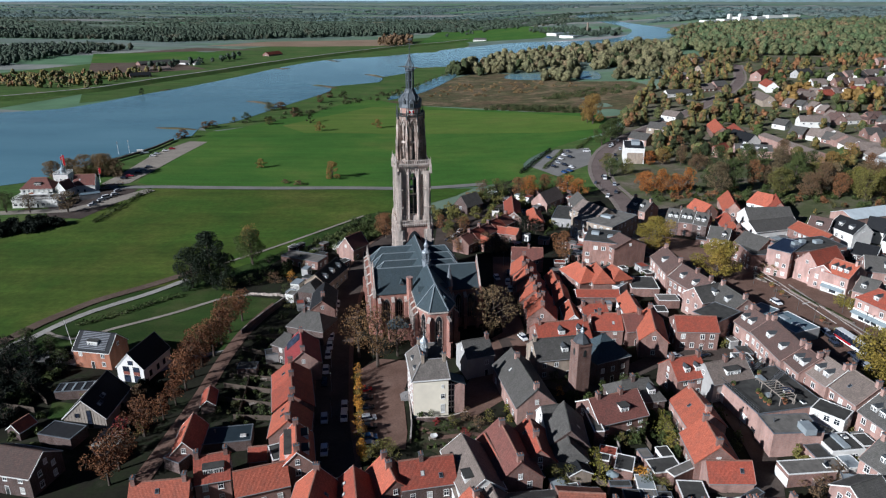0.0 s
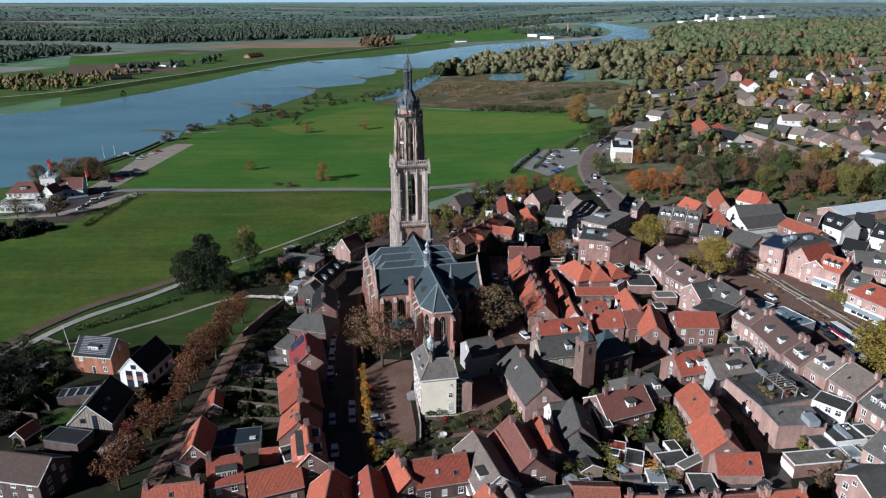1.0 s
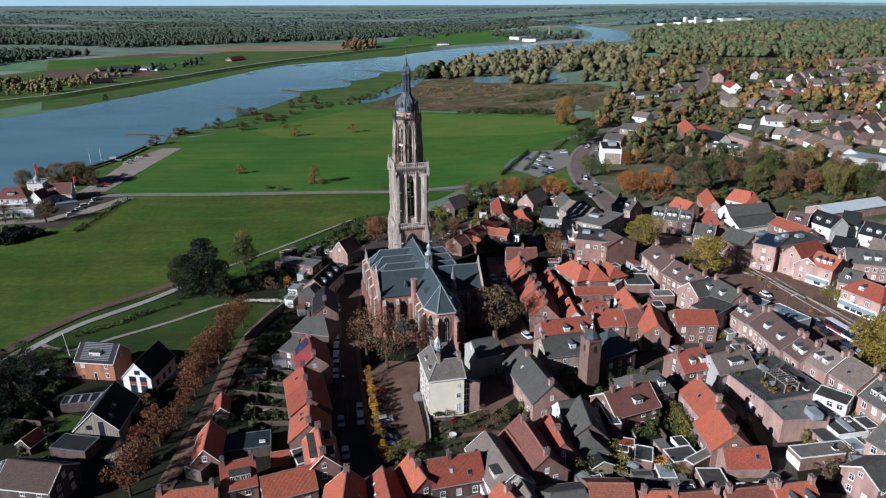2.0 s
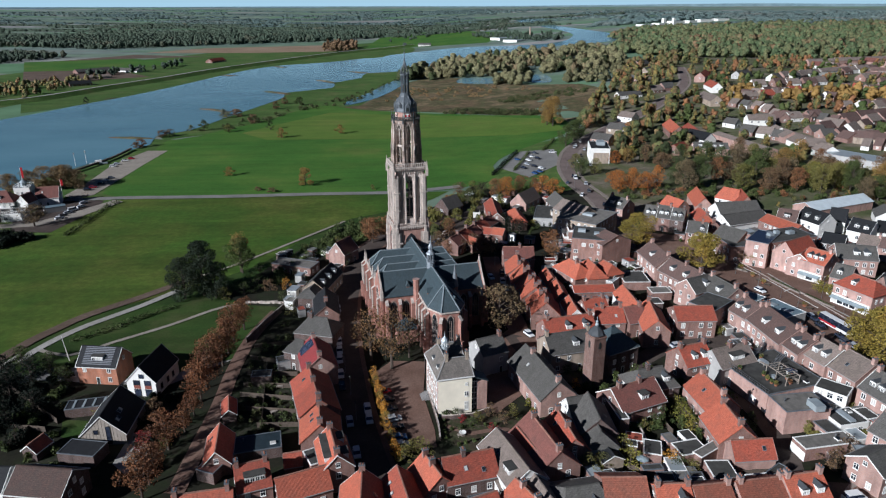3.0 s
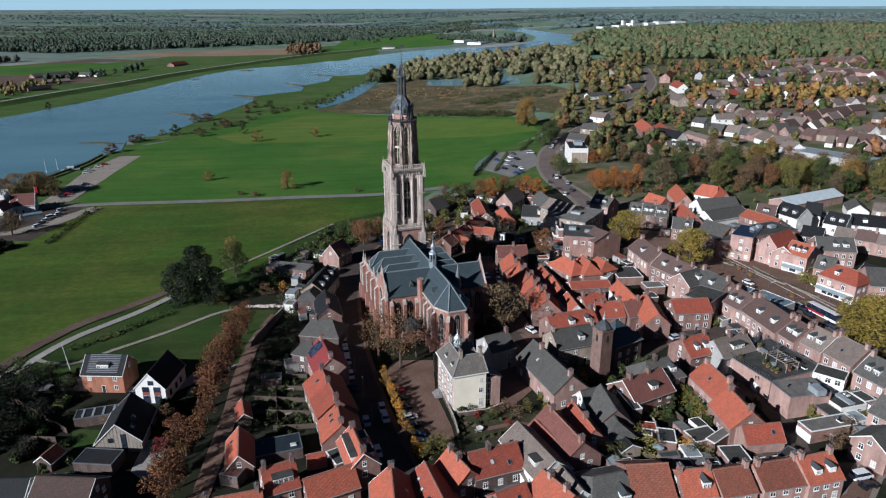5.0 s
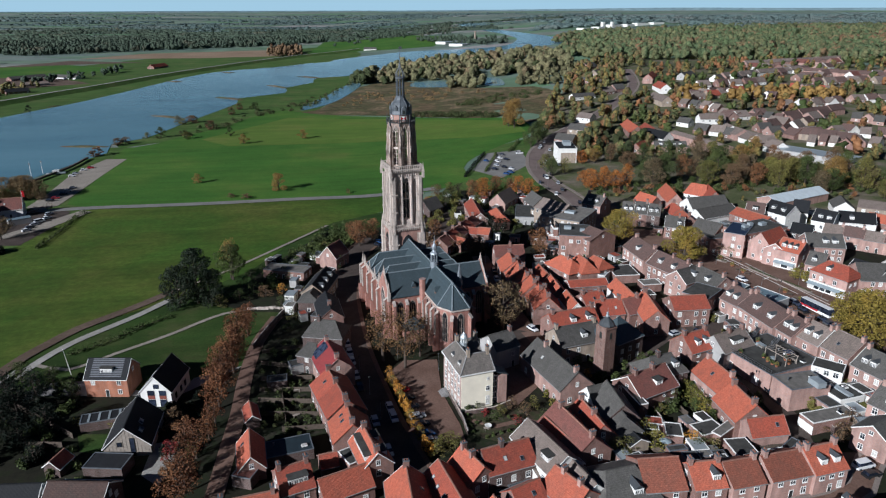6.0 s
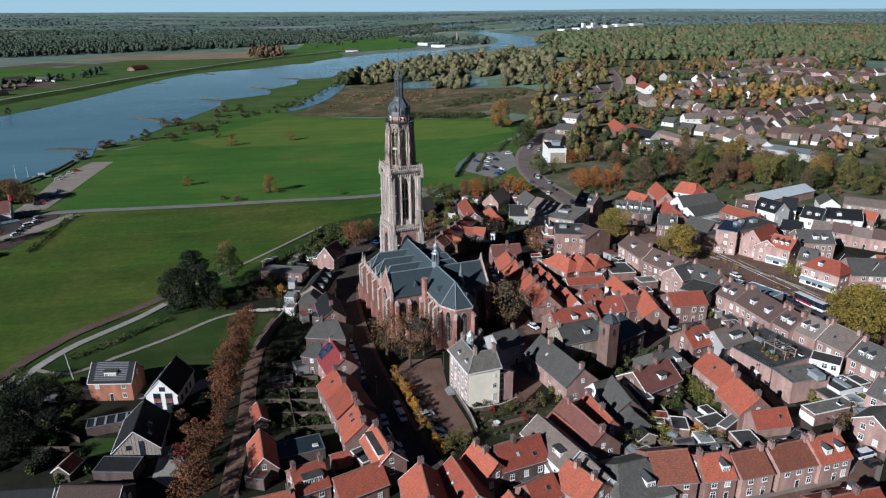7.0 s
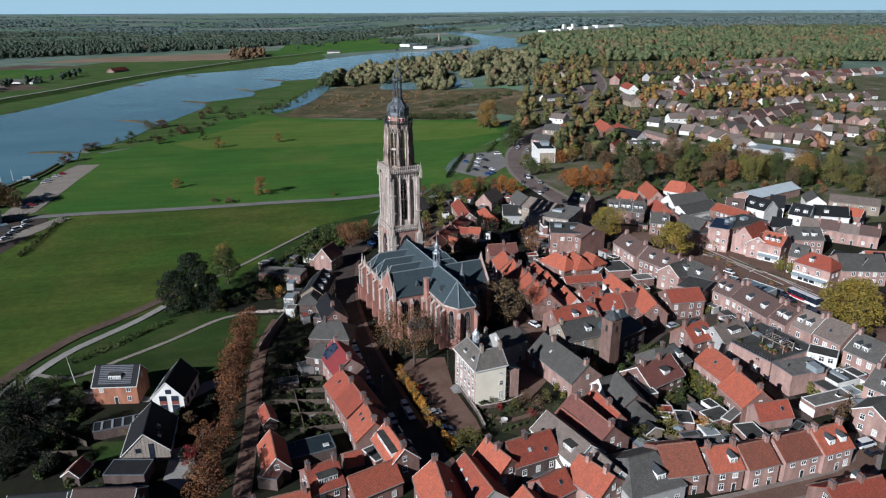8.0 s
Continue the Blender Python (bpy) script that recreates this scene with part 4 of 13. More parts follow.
def woods(name, places, leaf, label, rng, clumps=6, rough_r=0.42, sub=1):
    """Many far trees as one mass: each a handful of ragged clumps with a crown outline of its own. places: x, y, height, radius."""
    ico = bmesh.new()
    bmesh.ops.create_icosphere(ico, subdivisions=sub, radius=1)
    base = np.array([v.co[:] for v in ico.verts])
    fac = np.array([[v.index for v in f.verts] for f in ico.faces])
    ico.free()
    vs, fs = [], []
    k = 0
    for x, y, h, r in places:
        z0 = ground_z(x, y)
        for i in range(clumps):
            a = rng.uniform(0, 2 * math.pi)
            t = (i + 0.6) / clumps
            rr = r * math.sqrt(max(0.05, 1 - t * t)) * rng.uniform(0.2, 0.75)
            cr = r * rough_r * rng.uniform(0.7, 1.3)
            p = base * (1 + rng.normal(size=(len(base), 1)) * 0.24) * np.array([cr * rng.uniform(0.8, 1.25), cr * rng.uniform(0.8, 1.25), min(cr * rng.uniform(0.65, 1.25), h * 0.42)])
            p = p + np.array([x + rr * math.cos(a), y + rr * math.sin(a), z0 + h * (0.22 + 0.68 * t)])
            vs.append(p)
            fs.append(fac + k)
            k += len(base)
    ob = raw(name, np.concatenate(vs).tolist(), np.concatenate(fs).tolist(), LEAF[leaf])
    ob.data.polygons.foreach_set("use_smooth", [True] * len(ob.data.polygons))
    return tagged(ob, label, "woodland", kind="stuff")


def spray_woods(name, places, leaf, label, rng, n=70, size=0.9):
    """Trees of the middle distance as one mass of leaf sprays."""
    vs, fs, k = [], [], 0
    for x, y, h, r in places:
        z0 = ground_z(x, y)
        cs = []
        for i in range(7):
            a = rng.uniform(0, 6.28)
            t = (i + 0.5) / 7
            rr = r * math.sqrt(max(0.05, 1 - t * t)) * rng.uniform(0.2, 0.7)
            cs.append((x + rr * math.cos(a), y + rr * math.sin(a), z0 + h * (0.2 + 0.65 * t), r * rng.uniform(0.35, 0.55)))
        v, f = leaf_cloud(rng, cs, n, size)
        vs.append(v)
        fs.append(f + k)
        k += len(v)
    return tagged(raw(name, np.concatenate(vs).tolist(), np.concatenate(fs).tolist(), LEAF[leaf]), label, "woodland", kind="stuff")


def leafy_woods(name, places, leaf, label, rng, n=80, size=0.5, sub=1):
    """Middle-distance trees as one mass: ragged inner clumps wrapped in leaf sprays."""
    places = list(places)
    ob = woods(name, [(x, y, h, r * 0.8) for x, y, h, r in places], leaf, label, rng, 5 if sub > 1 else 6, 0.6, sub)
    coat = spray_woods("sprays", places, leaf, "", rng, n, size)
    for k in ("category", "kind", "label"):
        if k in coat:
            del coat[k]
    coat.parent = ob
    return ob


def hedgerows(name, rows, leaf, label, rng):
    """Far hedges and copses as one mass: each row (x, y, length, height, radius) is a chain of long ragged clumps across the plain."""
    ico = bmesh.new()
    bmesh.ops.create_icosphere(ico, subdivisions=1, radius=1)
    base = np.array([v.co[:] for v in ico.verts])
    fac = np.array([[v.index for v in f.verts] for f in ico.faces])
    ico.free()
    vs, fs, k = [], [], 0
    for x, y, length, h, r in rows:
        a = rng.normal() * 0.22
        n = max(2, int(length / (r * 2.6)))
        for i in range(n):
            if rng.uniform() < 0.12:
                continue
            u = (i / (n - 1) - 0.5) * length
            px, py = x + u * math.cos(a), y + u * math.sin(a) + rng.normal() * r * 0.5
            p = base * (1 + rng.normal(size=(len(base), 1)) * 0.25) * np.array([r * 2.4, r, h * rng.uniform(0.65, 1.0)])
            vs.append(p + np.array([px, py, ground_z(px, py) + h * 0.2]))
            fs.append(fac + k)
            k += len(base)
    ob = raw(name, np.concatenate(vs).tolist(), np.concatenate(fs).tolist(), LEAF[leaf])
    ob.data.polygons.foreach_set("use_smooth", [True] * len(ob.data.polygons))
    return tagged(ob, label, "hedgerow", kind="stuff")


def inside(p, poly_pts):
    c = False
    n = len(poly_pts)
    for i in range(n):
        (x0, y0), (x1, y1) = poly_pts[i], poly_pts[i - 1]
        if (y0 > p[1]) != (y1 > p[1]) and p[0] < (x1 - x0) * (p[1] - y0) / (y1 - y0) + x0:
            c = not c
    return c


def strew(rng, outline, n, length, h, r):
    """n hedge rows with their middles inside an outline."""
    return [(x, y, rng.uniform(*length), a, b) for x, y, a, b in scatter(rng, outline, n, h, r)]


def scatter(rng, outline, n, h, r, keep=None):
    """n tree places inside an outline, with heights and radii in the given ranges."""
    xs, ys = [p[0] for p in outline], [p[1] for p in outline]
    out = []
    tries = 0
    while len(out) < n and tries < n * 30:
        tries += 1
        p = (rng.uniform(min(xs), max(xs)), rng.uniform(min(ys), max(ys)))
        if inside(p, outline) and (keep is None or keep(*p)):
            out.append((p[0], p[1], rng.uniform(*h), rng.uniform(*r)))
    return out


# ---- ground ----
def axis(dense_lo, dense_hi, step, lo, hi):
    out = list(np.arange(dense_lo, dense_hi + 1, step))
    k, s = dense_hi, step
    while k < hi:
        s *= 1.12
        k = min(hi, k + s)
        out.append(k)
    k, s = dense_lo, step
    while k > lo:
        s *= 1.12
        k = max(lo, k - s)
        out.insert(0, k)
    return out


gx, gy = axis(-200, 420, 14.0, -4850, 4850), axis(60, 1000, 16.0, -4850, 4850)
gv, gi, gf = [], {}, []
for j, yy in enumerate(gy):
    for i, xx in enumerate(gx):
        if math.hypot(xx, yy) < 4860:
            gi[i, j] = len(gv)
            gv.append((float(xx), float(yy), ground_z(xx, yy)))
for j in range(len(gy) - 1):
    for i in range(len(gx) - 1):
        q = [(i, j), (i + 1, j), (i + 1, j + 1), (i, j + 1)]
        if all(k in gi for k in q):
            gf.append(tuple(gi[k] for k in q))
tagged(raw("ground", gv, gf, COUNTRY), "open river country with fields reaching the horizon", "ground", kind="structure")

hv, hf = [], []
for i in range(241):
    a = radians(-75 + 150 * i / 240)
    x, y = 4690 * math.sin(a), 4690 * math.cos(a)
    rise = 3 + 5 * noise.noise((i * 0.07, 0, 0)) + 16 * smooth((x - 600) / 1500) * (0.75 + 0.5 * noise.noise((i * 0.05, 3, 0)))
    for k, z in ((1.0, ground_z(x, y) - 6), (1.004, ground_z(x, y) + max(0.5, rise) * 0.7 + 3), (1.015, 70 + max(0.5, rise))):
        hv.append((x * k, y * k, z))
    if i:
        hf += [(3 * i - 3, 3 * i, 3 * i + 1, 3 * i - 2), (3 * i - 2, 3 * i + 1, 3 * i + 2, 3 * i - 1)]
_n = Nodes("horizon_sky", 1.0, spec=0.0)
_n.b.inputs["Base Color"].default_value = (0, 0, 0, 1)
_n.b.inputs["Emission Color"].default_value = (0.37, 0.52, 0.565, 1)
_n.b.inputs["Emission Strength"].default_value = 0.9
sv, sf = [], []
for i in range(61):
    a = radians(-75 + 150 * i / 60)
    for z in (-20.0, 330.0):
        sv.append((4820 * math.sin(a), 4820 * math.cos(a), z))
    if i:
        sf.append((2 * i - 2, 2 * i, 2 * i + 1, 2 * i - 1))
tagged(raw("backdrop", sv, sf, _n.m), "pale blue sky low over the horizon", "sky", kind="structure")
tagged(raw("backdrop", hv, hf, HILLS), "wooded hills on the horizon, tinted blue for haze", "hills", kind="structure")


# ---- vehicles and small outdoor things ----
PAINT = {
    "white": plain("car_white", (0.75, 0.75, 0.74), 0.25, var=0.02, spec=0.6),
    "silver": plain("car_silver", (0.5, 0.52, 0.54), 0.28, 0.15, 0.03, spec=0.6),
    "grey": plain("car_grey", (0.12, 0.125, 0.13), 0.25, 0.3, 0.03, spec=0.6),
    "black": plain("car_black", (0.015, 0.016, 0.018), 0.2, var=0.02, spec=0.6),
    "red": plain("car_red", (0.38, 0.02, 0.025), 0.25, var=0.02, spec=0.6),
    "blue": plain("car_blue", (0.03, 0.08, 0.2), 0.25, var=0.02, spec=0.6),
}
CARS = {}


def vehicle(name, label, colour, L, W, H, hood, boot, deck, wheels=2):
    """A vehicle: shaped body, glass cabin with roof, and wheels. Its nose points along x."""
    ob = empty(name, Matrix(), label, name)
    a, b = L / 2, W / 2
    bm = bmesh.new()
    sec = [(-a, 0.3), (a - 0.1, 0.3), (a, 0.55), (a - 0.08, deck * 0.85), (a - hood, deck), (-a + boot, deck), (-a + 0.05, deck * 0.92)]
    solid(bm, [(x, -b, z) for x, z in sec], [(x, b, z) for x, z in sec])
    bmesh.ops.recalc_face_normals(bm, faces=bm.faces)
    bmesh.ops.bevel(bm, geom=bm.edges[:], offset=0.07, segments=1, affect="EDGES")
    part("body", bm, PAINT[colour], ob)
    bm = bmesh.new()
    k = 0.16
    solid(bm, [(-a + boot * 0.6 + 0.1, -b + 0.06, deck), (a - hood + 0.1, -b + 0.06, deck), (a - hood + 0.1, b - 0.06, deck), (-a + boot * 0.6 + 0.1, b - 0.06, deck)],
          [(-a + boot + 0.3, -b + k, H - 0.08), (a - hood - 0.6, -b + k, H - 0.08), (a - hood - 0.6, b - k, H - 0.08), (-a + boot + 0.3, b - k, H - 0.08)])
    part("cabin_glass", bm, SOLAR, ob)
    bm = bmesh.new()
    box(bm, -a + boot + 0.25, -b + k - 0.02, H - 0.08, a - hood - 0.55, b - k + 0.02, H)
    part("roof", bm, PAINT[colour], ob)
    for x in ((-a + 0.8, a - 0.85) if wheels == 2 else (-a + 2.6, a - 2.4)):
        for s in (-1, 1):
            bm = bmesh.new()
            n = 10
            ra = [(x + 0.33 * math.cos(2 * math.pi * i / n), s * (b - 0.2), 0.33 + 0.33 * math.sin(2 * math.pi * i / n)) for i in range(n)]
            rb = [(p, s * (b + 0.02), q) for p, _, q in ra]
            solid(bm, ra, rb)
            bmesh.ops.recalc_face_normals(bm, faces=bm.faces)
            part("wheel", bm, RUBBER, ob)
    return ob


def put_vehicle(key, make, x, y, rot):
    if key in CARS:
        ob = copy_thing(CARS[key], Matrix())
    else:
        ob = CARS[key] = make()
    ob.matrix_basis = pose(x, y, ground_z(x, y) + 0.3, 0, 0, rot)
    return ob


def car(x, y, rot, colour):
    return put_vehicle(("car", colour), lambda: vehicle("car", f"parked {colour} hatchback car on the paving", colour, 4.3, 1.78, 1.48, 1.15, 0.35, 0.9), x, y, rot)


def van(x, y, rot, colour):
    return put_vehicle(("van", colour), lambda: vehicle("van", f"{colour} van parked on the paving", colour, 5.0, 1.95, 2.0, 0.9, 0.1, 1.15), x, y, rot)


def bus(x, y, rot, colour):
    ob = put_vehicle(("bus", colour), lambda: vehicle("bus", "white and red town bus in the high street", colour, 12.0, 2.55, 3.1, 0.0, 0.0, 1.2, 3), x, y, rot)
    for s in (-1, 1):
        bm = bmesh.new()
        box(bm, -5.6, s * 1.29 - 0.02, 0.75, 1.5, s * 1.29 + 0.02, 1.35)
        part("side_panel", bm, PAINT["red"], ob, "red side panel")
    return ob


def hedge_line(line, width, height, leaf, label=""):
    """A hedge along a line: woody core and a coat of leaf sprays, as one thing."""
    pts = spline(line, 2.0)
    ob = empty("hedge", pose(pts[0][0], pts[0][1], 0), label, "hedge")
    x0, y0 = pts[0][0], pts[0][1]
    cs = [(p[0] - x0, p[1] - y0, ground_z(p[0], p[1]) + height * k, width * 0.55) for p in pts for k in (0.3, 0.7)]
    v, f = leaf_cloud(RNG, cs, 60 * len(pts), 0.28, height / width)
    raw("foliage", v.tolist(), f.tolist(), LEAF[leaf], ob)
    bm = bmesh.new()
    for p, q in zip(pts, pts[1:]):
        limb(bm, (p[0] - x0, p[1] - y0, ground_z(p[0], p[1]) + 0.3), (q[0] - x0, q[1] - y0, ground_z(q[0], q[1]) + 0.3), 0.1, 0.1, 4)
    part("stems", bm, BARK, ob)
    return ob


def brick_wall(line, height, label=""):
    """A freestanding garden wall with a stone cap."""
    pts = spline(line, 4.0)
    x0, y0 = pts[0][0], pts[0][1]
    ob = empty("garden_wall", pose(x0, y0, 0), label, "wall")
    for name, w, lo, hi, mat in (("brickwork", 0.24, -0.5, height, WALL["dark"]), ("coping", 0.36, height, height + 0.1, STONE)):
        bm = bmesh.new()
        prev = None
        for i, p in enumerate(pts):
            d = (pts[min(i + 1, len(pts) - 1)] - pts[max(i - 1, 0)]).normalized()
            n = Vector((-d[1], d[0])) * w / 2
            z = ground_z(p[0], p[1])
            c = Vector((p[0] - x0, p[1] - y0))
            cur = [bm.verts.new(k) for k in ((*(c - n), z + lo), (*(c - n), z + hi), (*(c + n), z + hi), (*(c + n), z + lo))]
            if prev:
                for a in range(4):
                    bm.faces.new((prev[a], prev[(a + 1) % 4], cur[(a + 1) % 4], cur[a]))
            else:
                bm.faces.new(cur)
            prev = cur
        bm.faces.new(prev)
        bmesh.ops.recalc_face_normals(bm, faces=bm.faces)
        part(name, bm, mat, ob)
    return ob


def fence(line, height):
    """A garden fence: boarded panels between posts."""
    a, b = Vector(line[0]), Vector(line[-1])
    n = max(2, int((b - a).length / 3.0))
    rot = math.degrees(math.atan2(b[1] - a[1], b[0] - a[0]))
    ob = empty("garden_fence", pose(a[0], a[1], 0, 0, 0, rot), "dark weathered board fence between gardens", "fence")
    step = (b - a).length / n
    for i in range(n + 1):
        p = a + (b - a) * i / n
        z = ground_z(p[0], p[1])
        bm = bmesh.new()
        box(bm, i * step - 0.06, -0.06, z - 0.3, i * step + 0.06, 0.06, z + height + 0.1)
        part("post", bm, FENCE, ob)
        if i < n:
            bm = bmesh.new()
            box(bm, i * step + 0.06, -0.03, z + 0.05, (i + 1) * step - 0.06, 0.03, z + height)
            part("panel", bm, FENCE, ob)
    return ob


def stone_line(line):
    """A row of pale rubble along a path."""
    a, b = Vector(line[0]), Vector(line[-1])
    ob = empty("rubble_wall", pose(a[0], a[1], ground_z(a[0], a[1])), "low wall of pale rubble stones", "wall")
    rng = random.Random(4)
    for i in range(26):
        p = (b - a) * i / 25
        bm = bmesh.new()
        bmesh.ops.create_icosphere(bm, subdivisions=1, radius=rng.uniform(0.45, 0.75))
        for v in bm.verts:
            v.co *= rng.uniform(0.8, 1.15)
        bmesh.ops.translate(bm, verts=bm.verts, vec=(p[0], p[1] + rng.uniform(-0.3, 0.3), 0.4))
        part("stone", bm, STONE, ob)
    return ob


def lamp_post(x, y):
    def make():
        ob = empty("street_lamp", Matrix(), "slim grey street lamp with hooded lantern", "street lamp", "street lamps")
        bm = bmesh.new()
        turned(bm, [(0.09, -0.3), (0.09, 0.8), (0.06, 0.85), (0.045, 5.0)], 8)
        part("pole", bm, METAL, ob)
        bm = bmesh.new()
        turned(bm, [(0.08, 5.0), (0.22, 5.45), (0.26, 5.5), (0.05, 5.75)], 8)
        part("lantern", bm, DARKWOOD, ob)
        return ob
    return put_vehicle("lamp", make, x, y, 0)


def flagpole(x, y, h, label, banner=False):
    ob = empty("flagpole", pose(x, y, ground_z(x, y), 0, -6 if not banner else 0, 0), label, "flagpole")
    bm = bmesh.new()
    turned(bm, [(0.14, -0.4), (0.1, h * 0.5), (0.06, h), (0.1, h + 0.08), (0.02, h + 0.16)], 8)
    part("pole", bm, WHITE, ob)
    if banner:
        bm = bmesh.new()
        for i in range(4):
            box(bm, 0.1 + i * 0.3, -0.02 + 0.05 * (i % 2), h * 0.6, 0.4 + i * 0.3, 0.02 + 0.05 * (i % 2), h * 0.97)
        part("banner", bm, PAINT["red"], ob, "faded red banner")
    return ob


def bank(name, line, top, base, h, mat, label, category, sink=0.5):
    """An earth bank with sloping sides along a line."""
    pts = spline(line, 10.0)
    verts, faces = [], []
    for i, p in enumerate(pts):
        d = (pts[min(i + 1, len(pts) - 1)] - pts[max(i - 1, 0)]).normalized()
        n = Vector((-d[1], d[0]))
        z = ground_z(p[0], p[1])
        e = 0.25 if i in (0, len(pts) - 1) else 1.0
        for k, zz in ((-base / 2, -sink), (-top / 2, h * e), (top / 2, h * e), (base / 2, -sink)):
            verts.append((p[0] + n[0] * k, p[1] + n[1] * k, z + zz))
        if i:
            for a in range(3):
                q = 4 * (i - 1) + a
                faces.append((q, q + 4, q + 5, q + 1))
    return tagged(raw(name, verts, faces, mat), label, category, kind="structure")


def groyne(line):
    return bank("groyne", line, 3.0, 9.0, 1.1, MARSH, "low stony groyne reaching into the river", "groyne", 0.2)


def dike(line):
    bank("dike", line, 5.0, 26.0, 4.0, FORELAND, "long grassy river dike", "dike")
    return ribbon("road", line, 4.6, PATH, 4.25, "narrow road on top of the dike", "road")


def jetty(line):
    """A timber jetty on piles along the quay."""
    pts = spline(line, 6.0)
    x0, y0 = pts[0][0], pts[0][1]
    ob = empty("jetty", pose(x0, y0, ground_z(x0, y0)), "long dark timber jetty at the river quay", "jetty")
    for p, q in zip(pts, pts[1:]):
        bm = bmesh.new()
        beam(bm, (p[0] - x0, p[1] - y0, 1.4), (q[0] - x0, q[1] - y0, 1.4), 1.2)
        part("deck", bm, FENCE, ob)
        bm = bmesh.new()
        turned(bm, [(0.2, -1.0), (0.2, 2.6)], 6, p[0] - x0, p[1] - y0)
        part("pile", bm, FENCE, ob)
    return ob


def pontoon(x, y, rot):
    ob = empty("pontoon", pose(x, y, ground_z(x, y) + 0.5, 0, 0, rot), "pale landing pontoon moored at the jetty", "pontoon")
    bm = bmesh.new()
    box(bm, -5.5, -1.6, -0.2, 5.5, 1.6, 0.7)
    bmesh.ops.bevel(bm, geom=bm.edges[:], offset=0.15, segments=1, affect="EDGES")
    part("hull", bm, ZINC, ob)
    bm = bmesh.new()
    box(bm, -2.0, -1.0, 0.7, 2.0, 1.0, 2.4)
    part("cabin", bm, WHITE, ob)
    return ob


def river_beacon(x, y):
    ob = empty("river_beacon", pose(x, y, ground_z(x, y)), "slender white mast at the water's edge", "mast")
    bm = bmesh.new()
    turned(bm, [(0.15, -0.5), (0.1, 9.0)], 6)
    part("mast", bm, WHITE, ob)
    bm = bmesh.new()
    box(bm, -0.5, -0.1, 7.6, 0.5, 0.1, 8.6)
    part("sign", bm, METAL, ob)
    return ob


def works_chimney(x, y, h):
    ob = empty("works_chimney", pose(x, y, ground_z(x, y)), "tall brick works chimney by the river bend", "chimney")
    bm = bmesh.new()
    turned(bm, [(2.6, -1.0), (2.0, h * 0.9), (2.3, h * 0.92), (2.2, h)], 10)
    part("shaft", bm, WALL["tan"], ob)
    return ob


def pergola(x, y, z, rot, L, W):
    """A timber roof-terrace pergola: posts, beams and slats."""
    ob = empty("pergola", pose(x, y, z, 0, 0, rot), "weathered timber pergola on a roof terrace", "pergola")
    for u in (-L / 2, 0, L / 2):
        for v in (-W / 2, W / 2):
            bm = bmesh.new()
            box(bm, u - 0.08, v - 0.08, 0, u + 0.08, v + 0.08, 2.3)
            part("post", bm, WALL["wood"], ob)
    for v in (-W / 2, W / 2):
        bm = bmesh.new()
        box(bm, -L / 2 - 0.3, v - 0.06, 2.3, L / 2 + 0.3, v + 0.06, 2.48)
        part("beam", bm, WALL["wood"], ob)
    n = int(L / 0.9)
    for i in range(n + 1):
        u = -L / 2 + L * i / n
        bm = bmesh.new()
        box(bm, u - 0.05, -W / 2 - 0.3, 2.48, u + 0.05, W / 2 + 0.3, 2.6)
        part("slat", bm, WALL["wood"], ob)
    return ob


def steel_stair(p, q):
    """An open galvanised stair from p up to q."""
    p, q = Vector(p), Vector(q)
    d = (q - p).to_2d()
    run = d.length
    ob = empty("fire_stair", pose(p[0], p[1], p[2], 0, 0, math.degrees(math.atan2(d[1], d[0]))), "galvanised steel stair from roof terrace to house", "stair")
    rise = q[2] - p[2]
    for v in (-0.55, 0.55):
        bm = bmesh.new()
        beam(bm, (0, v, 0.05), (run, v, rise), 0.16)
        part("stringer", bm, METAL, ob)
        bm = bmesh.new()
        beam(bm, (0, v, 1.0), (run, v, rise + 1.0), 0.06)
        for k in range(4):
            beam(bm, (run * k / 3, v, rise * k / 3), (run * k / 3, v, rise * k / 3 + 1.0), 0.05)
        part("railing", bm, METAL, ob)
    n = max(3, int(rise / 0.2))
    for i in range(n):
        f = (i + 0.5) / n
        bm = bmesh.new()
        box(bm, run * f - 0.13, -0.5, rise * f - 0.02, run * f + 0.13, 0.5, rise * f + 0.03)
        part("tread", bm, METAL, ob)
    return ob


def planter(x, y, z, leaf, r=0.45):
    """A pot with a bushy plant."""
    ob = empty("planter", pose(x, y, z), "terracotta pot with a bushy green plant", "planter")
    bm = bmesh.new()
    turned(bm, [(r * 0.7, 0.0), (r, 0.5), (r * 0.9, 0.52)], 10)
    part("pot", bm, TERRACOTTA, ob)
    rng = np.random.default_rng(int(abs(x * 10 + y)))
    v, f = leaf_cloud(rng, [(0, 0, 0.85, r * 1.3), (0.1, 0.1, 1.2, r)], 90, 0.16)
    raw("foliage", v.tolist(), f.tolist(), LEAF[leaf], ob)
    return ob


def garden_table(x, y, z, rot):
    """A slatted garden table with two benches as one picnic set."""
    ob = empty("garden_table", pose(x, y, z, 0, 0, rot), "weathered wooden garden table with slatted top", "table")
    for i in range(5):
        bm = bmesh.new()
        box(bm, -0.9, -0.45 + i * 0.19, 0.71, 0.9, -0.29 + i * 0.19, 0.75)
        part("slat", bm, WALL["wood"], ob)
    for u in (-0.75, 0.75):
        for v in (-0.35, 0.35):
            bm = bmesh.new()
            box(bm, u - 0.04, v - 0.04, 0, u + 0.04, v + 0.04, 0.71)
            part("leg", bm, WALL["wood"], ob)
    return ob


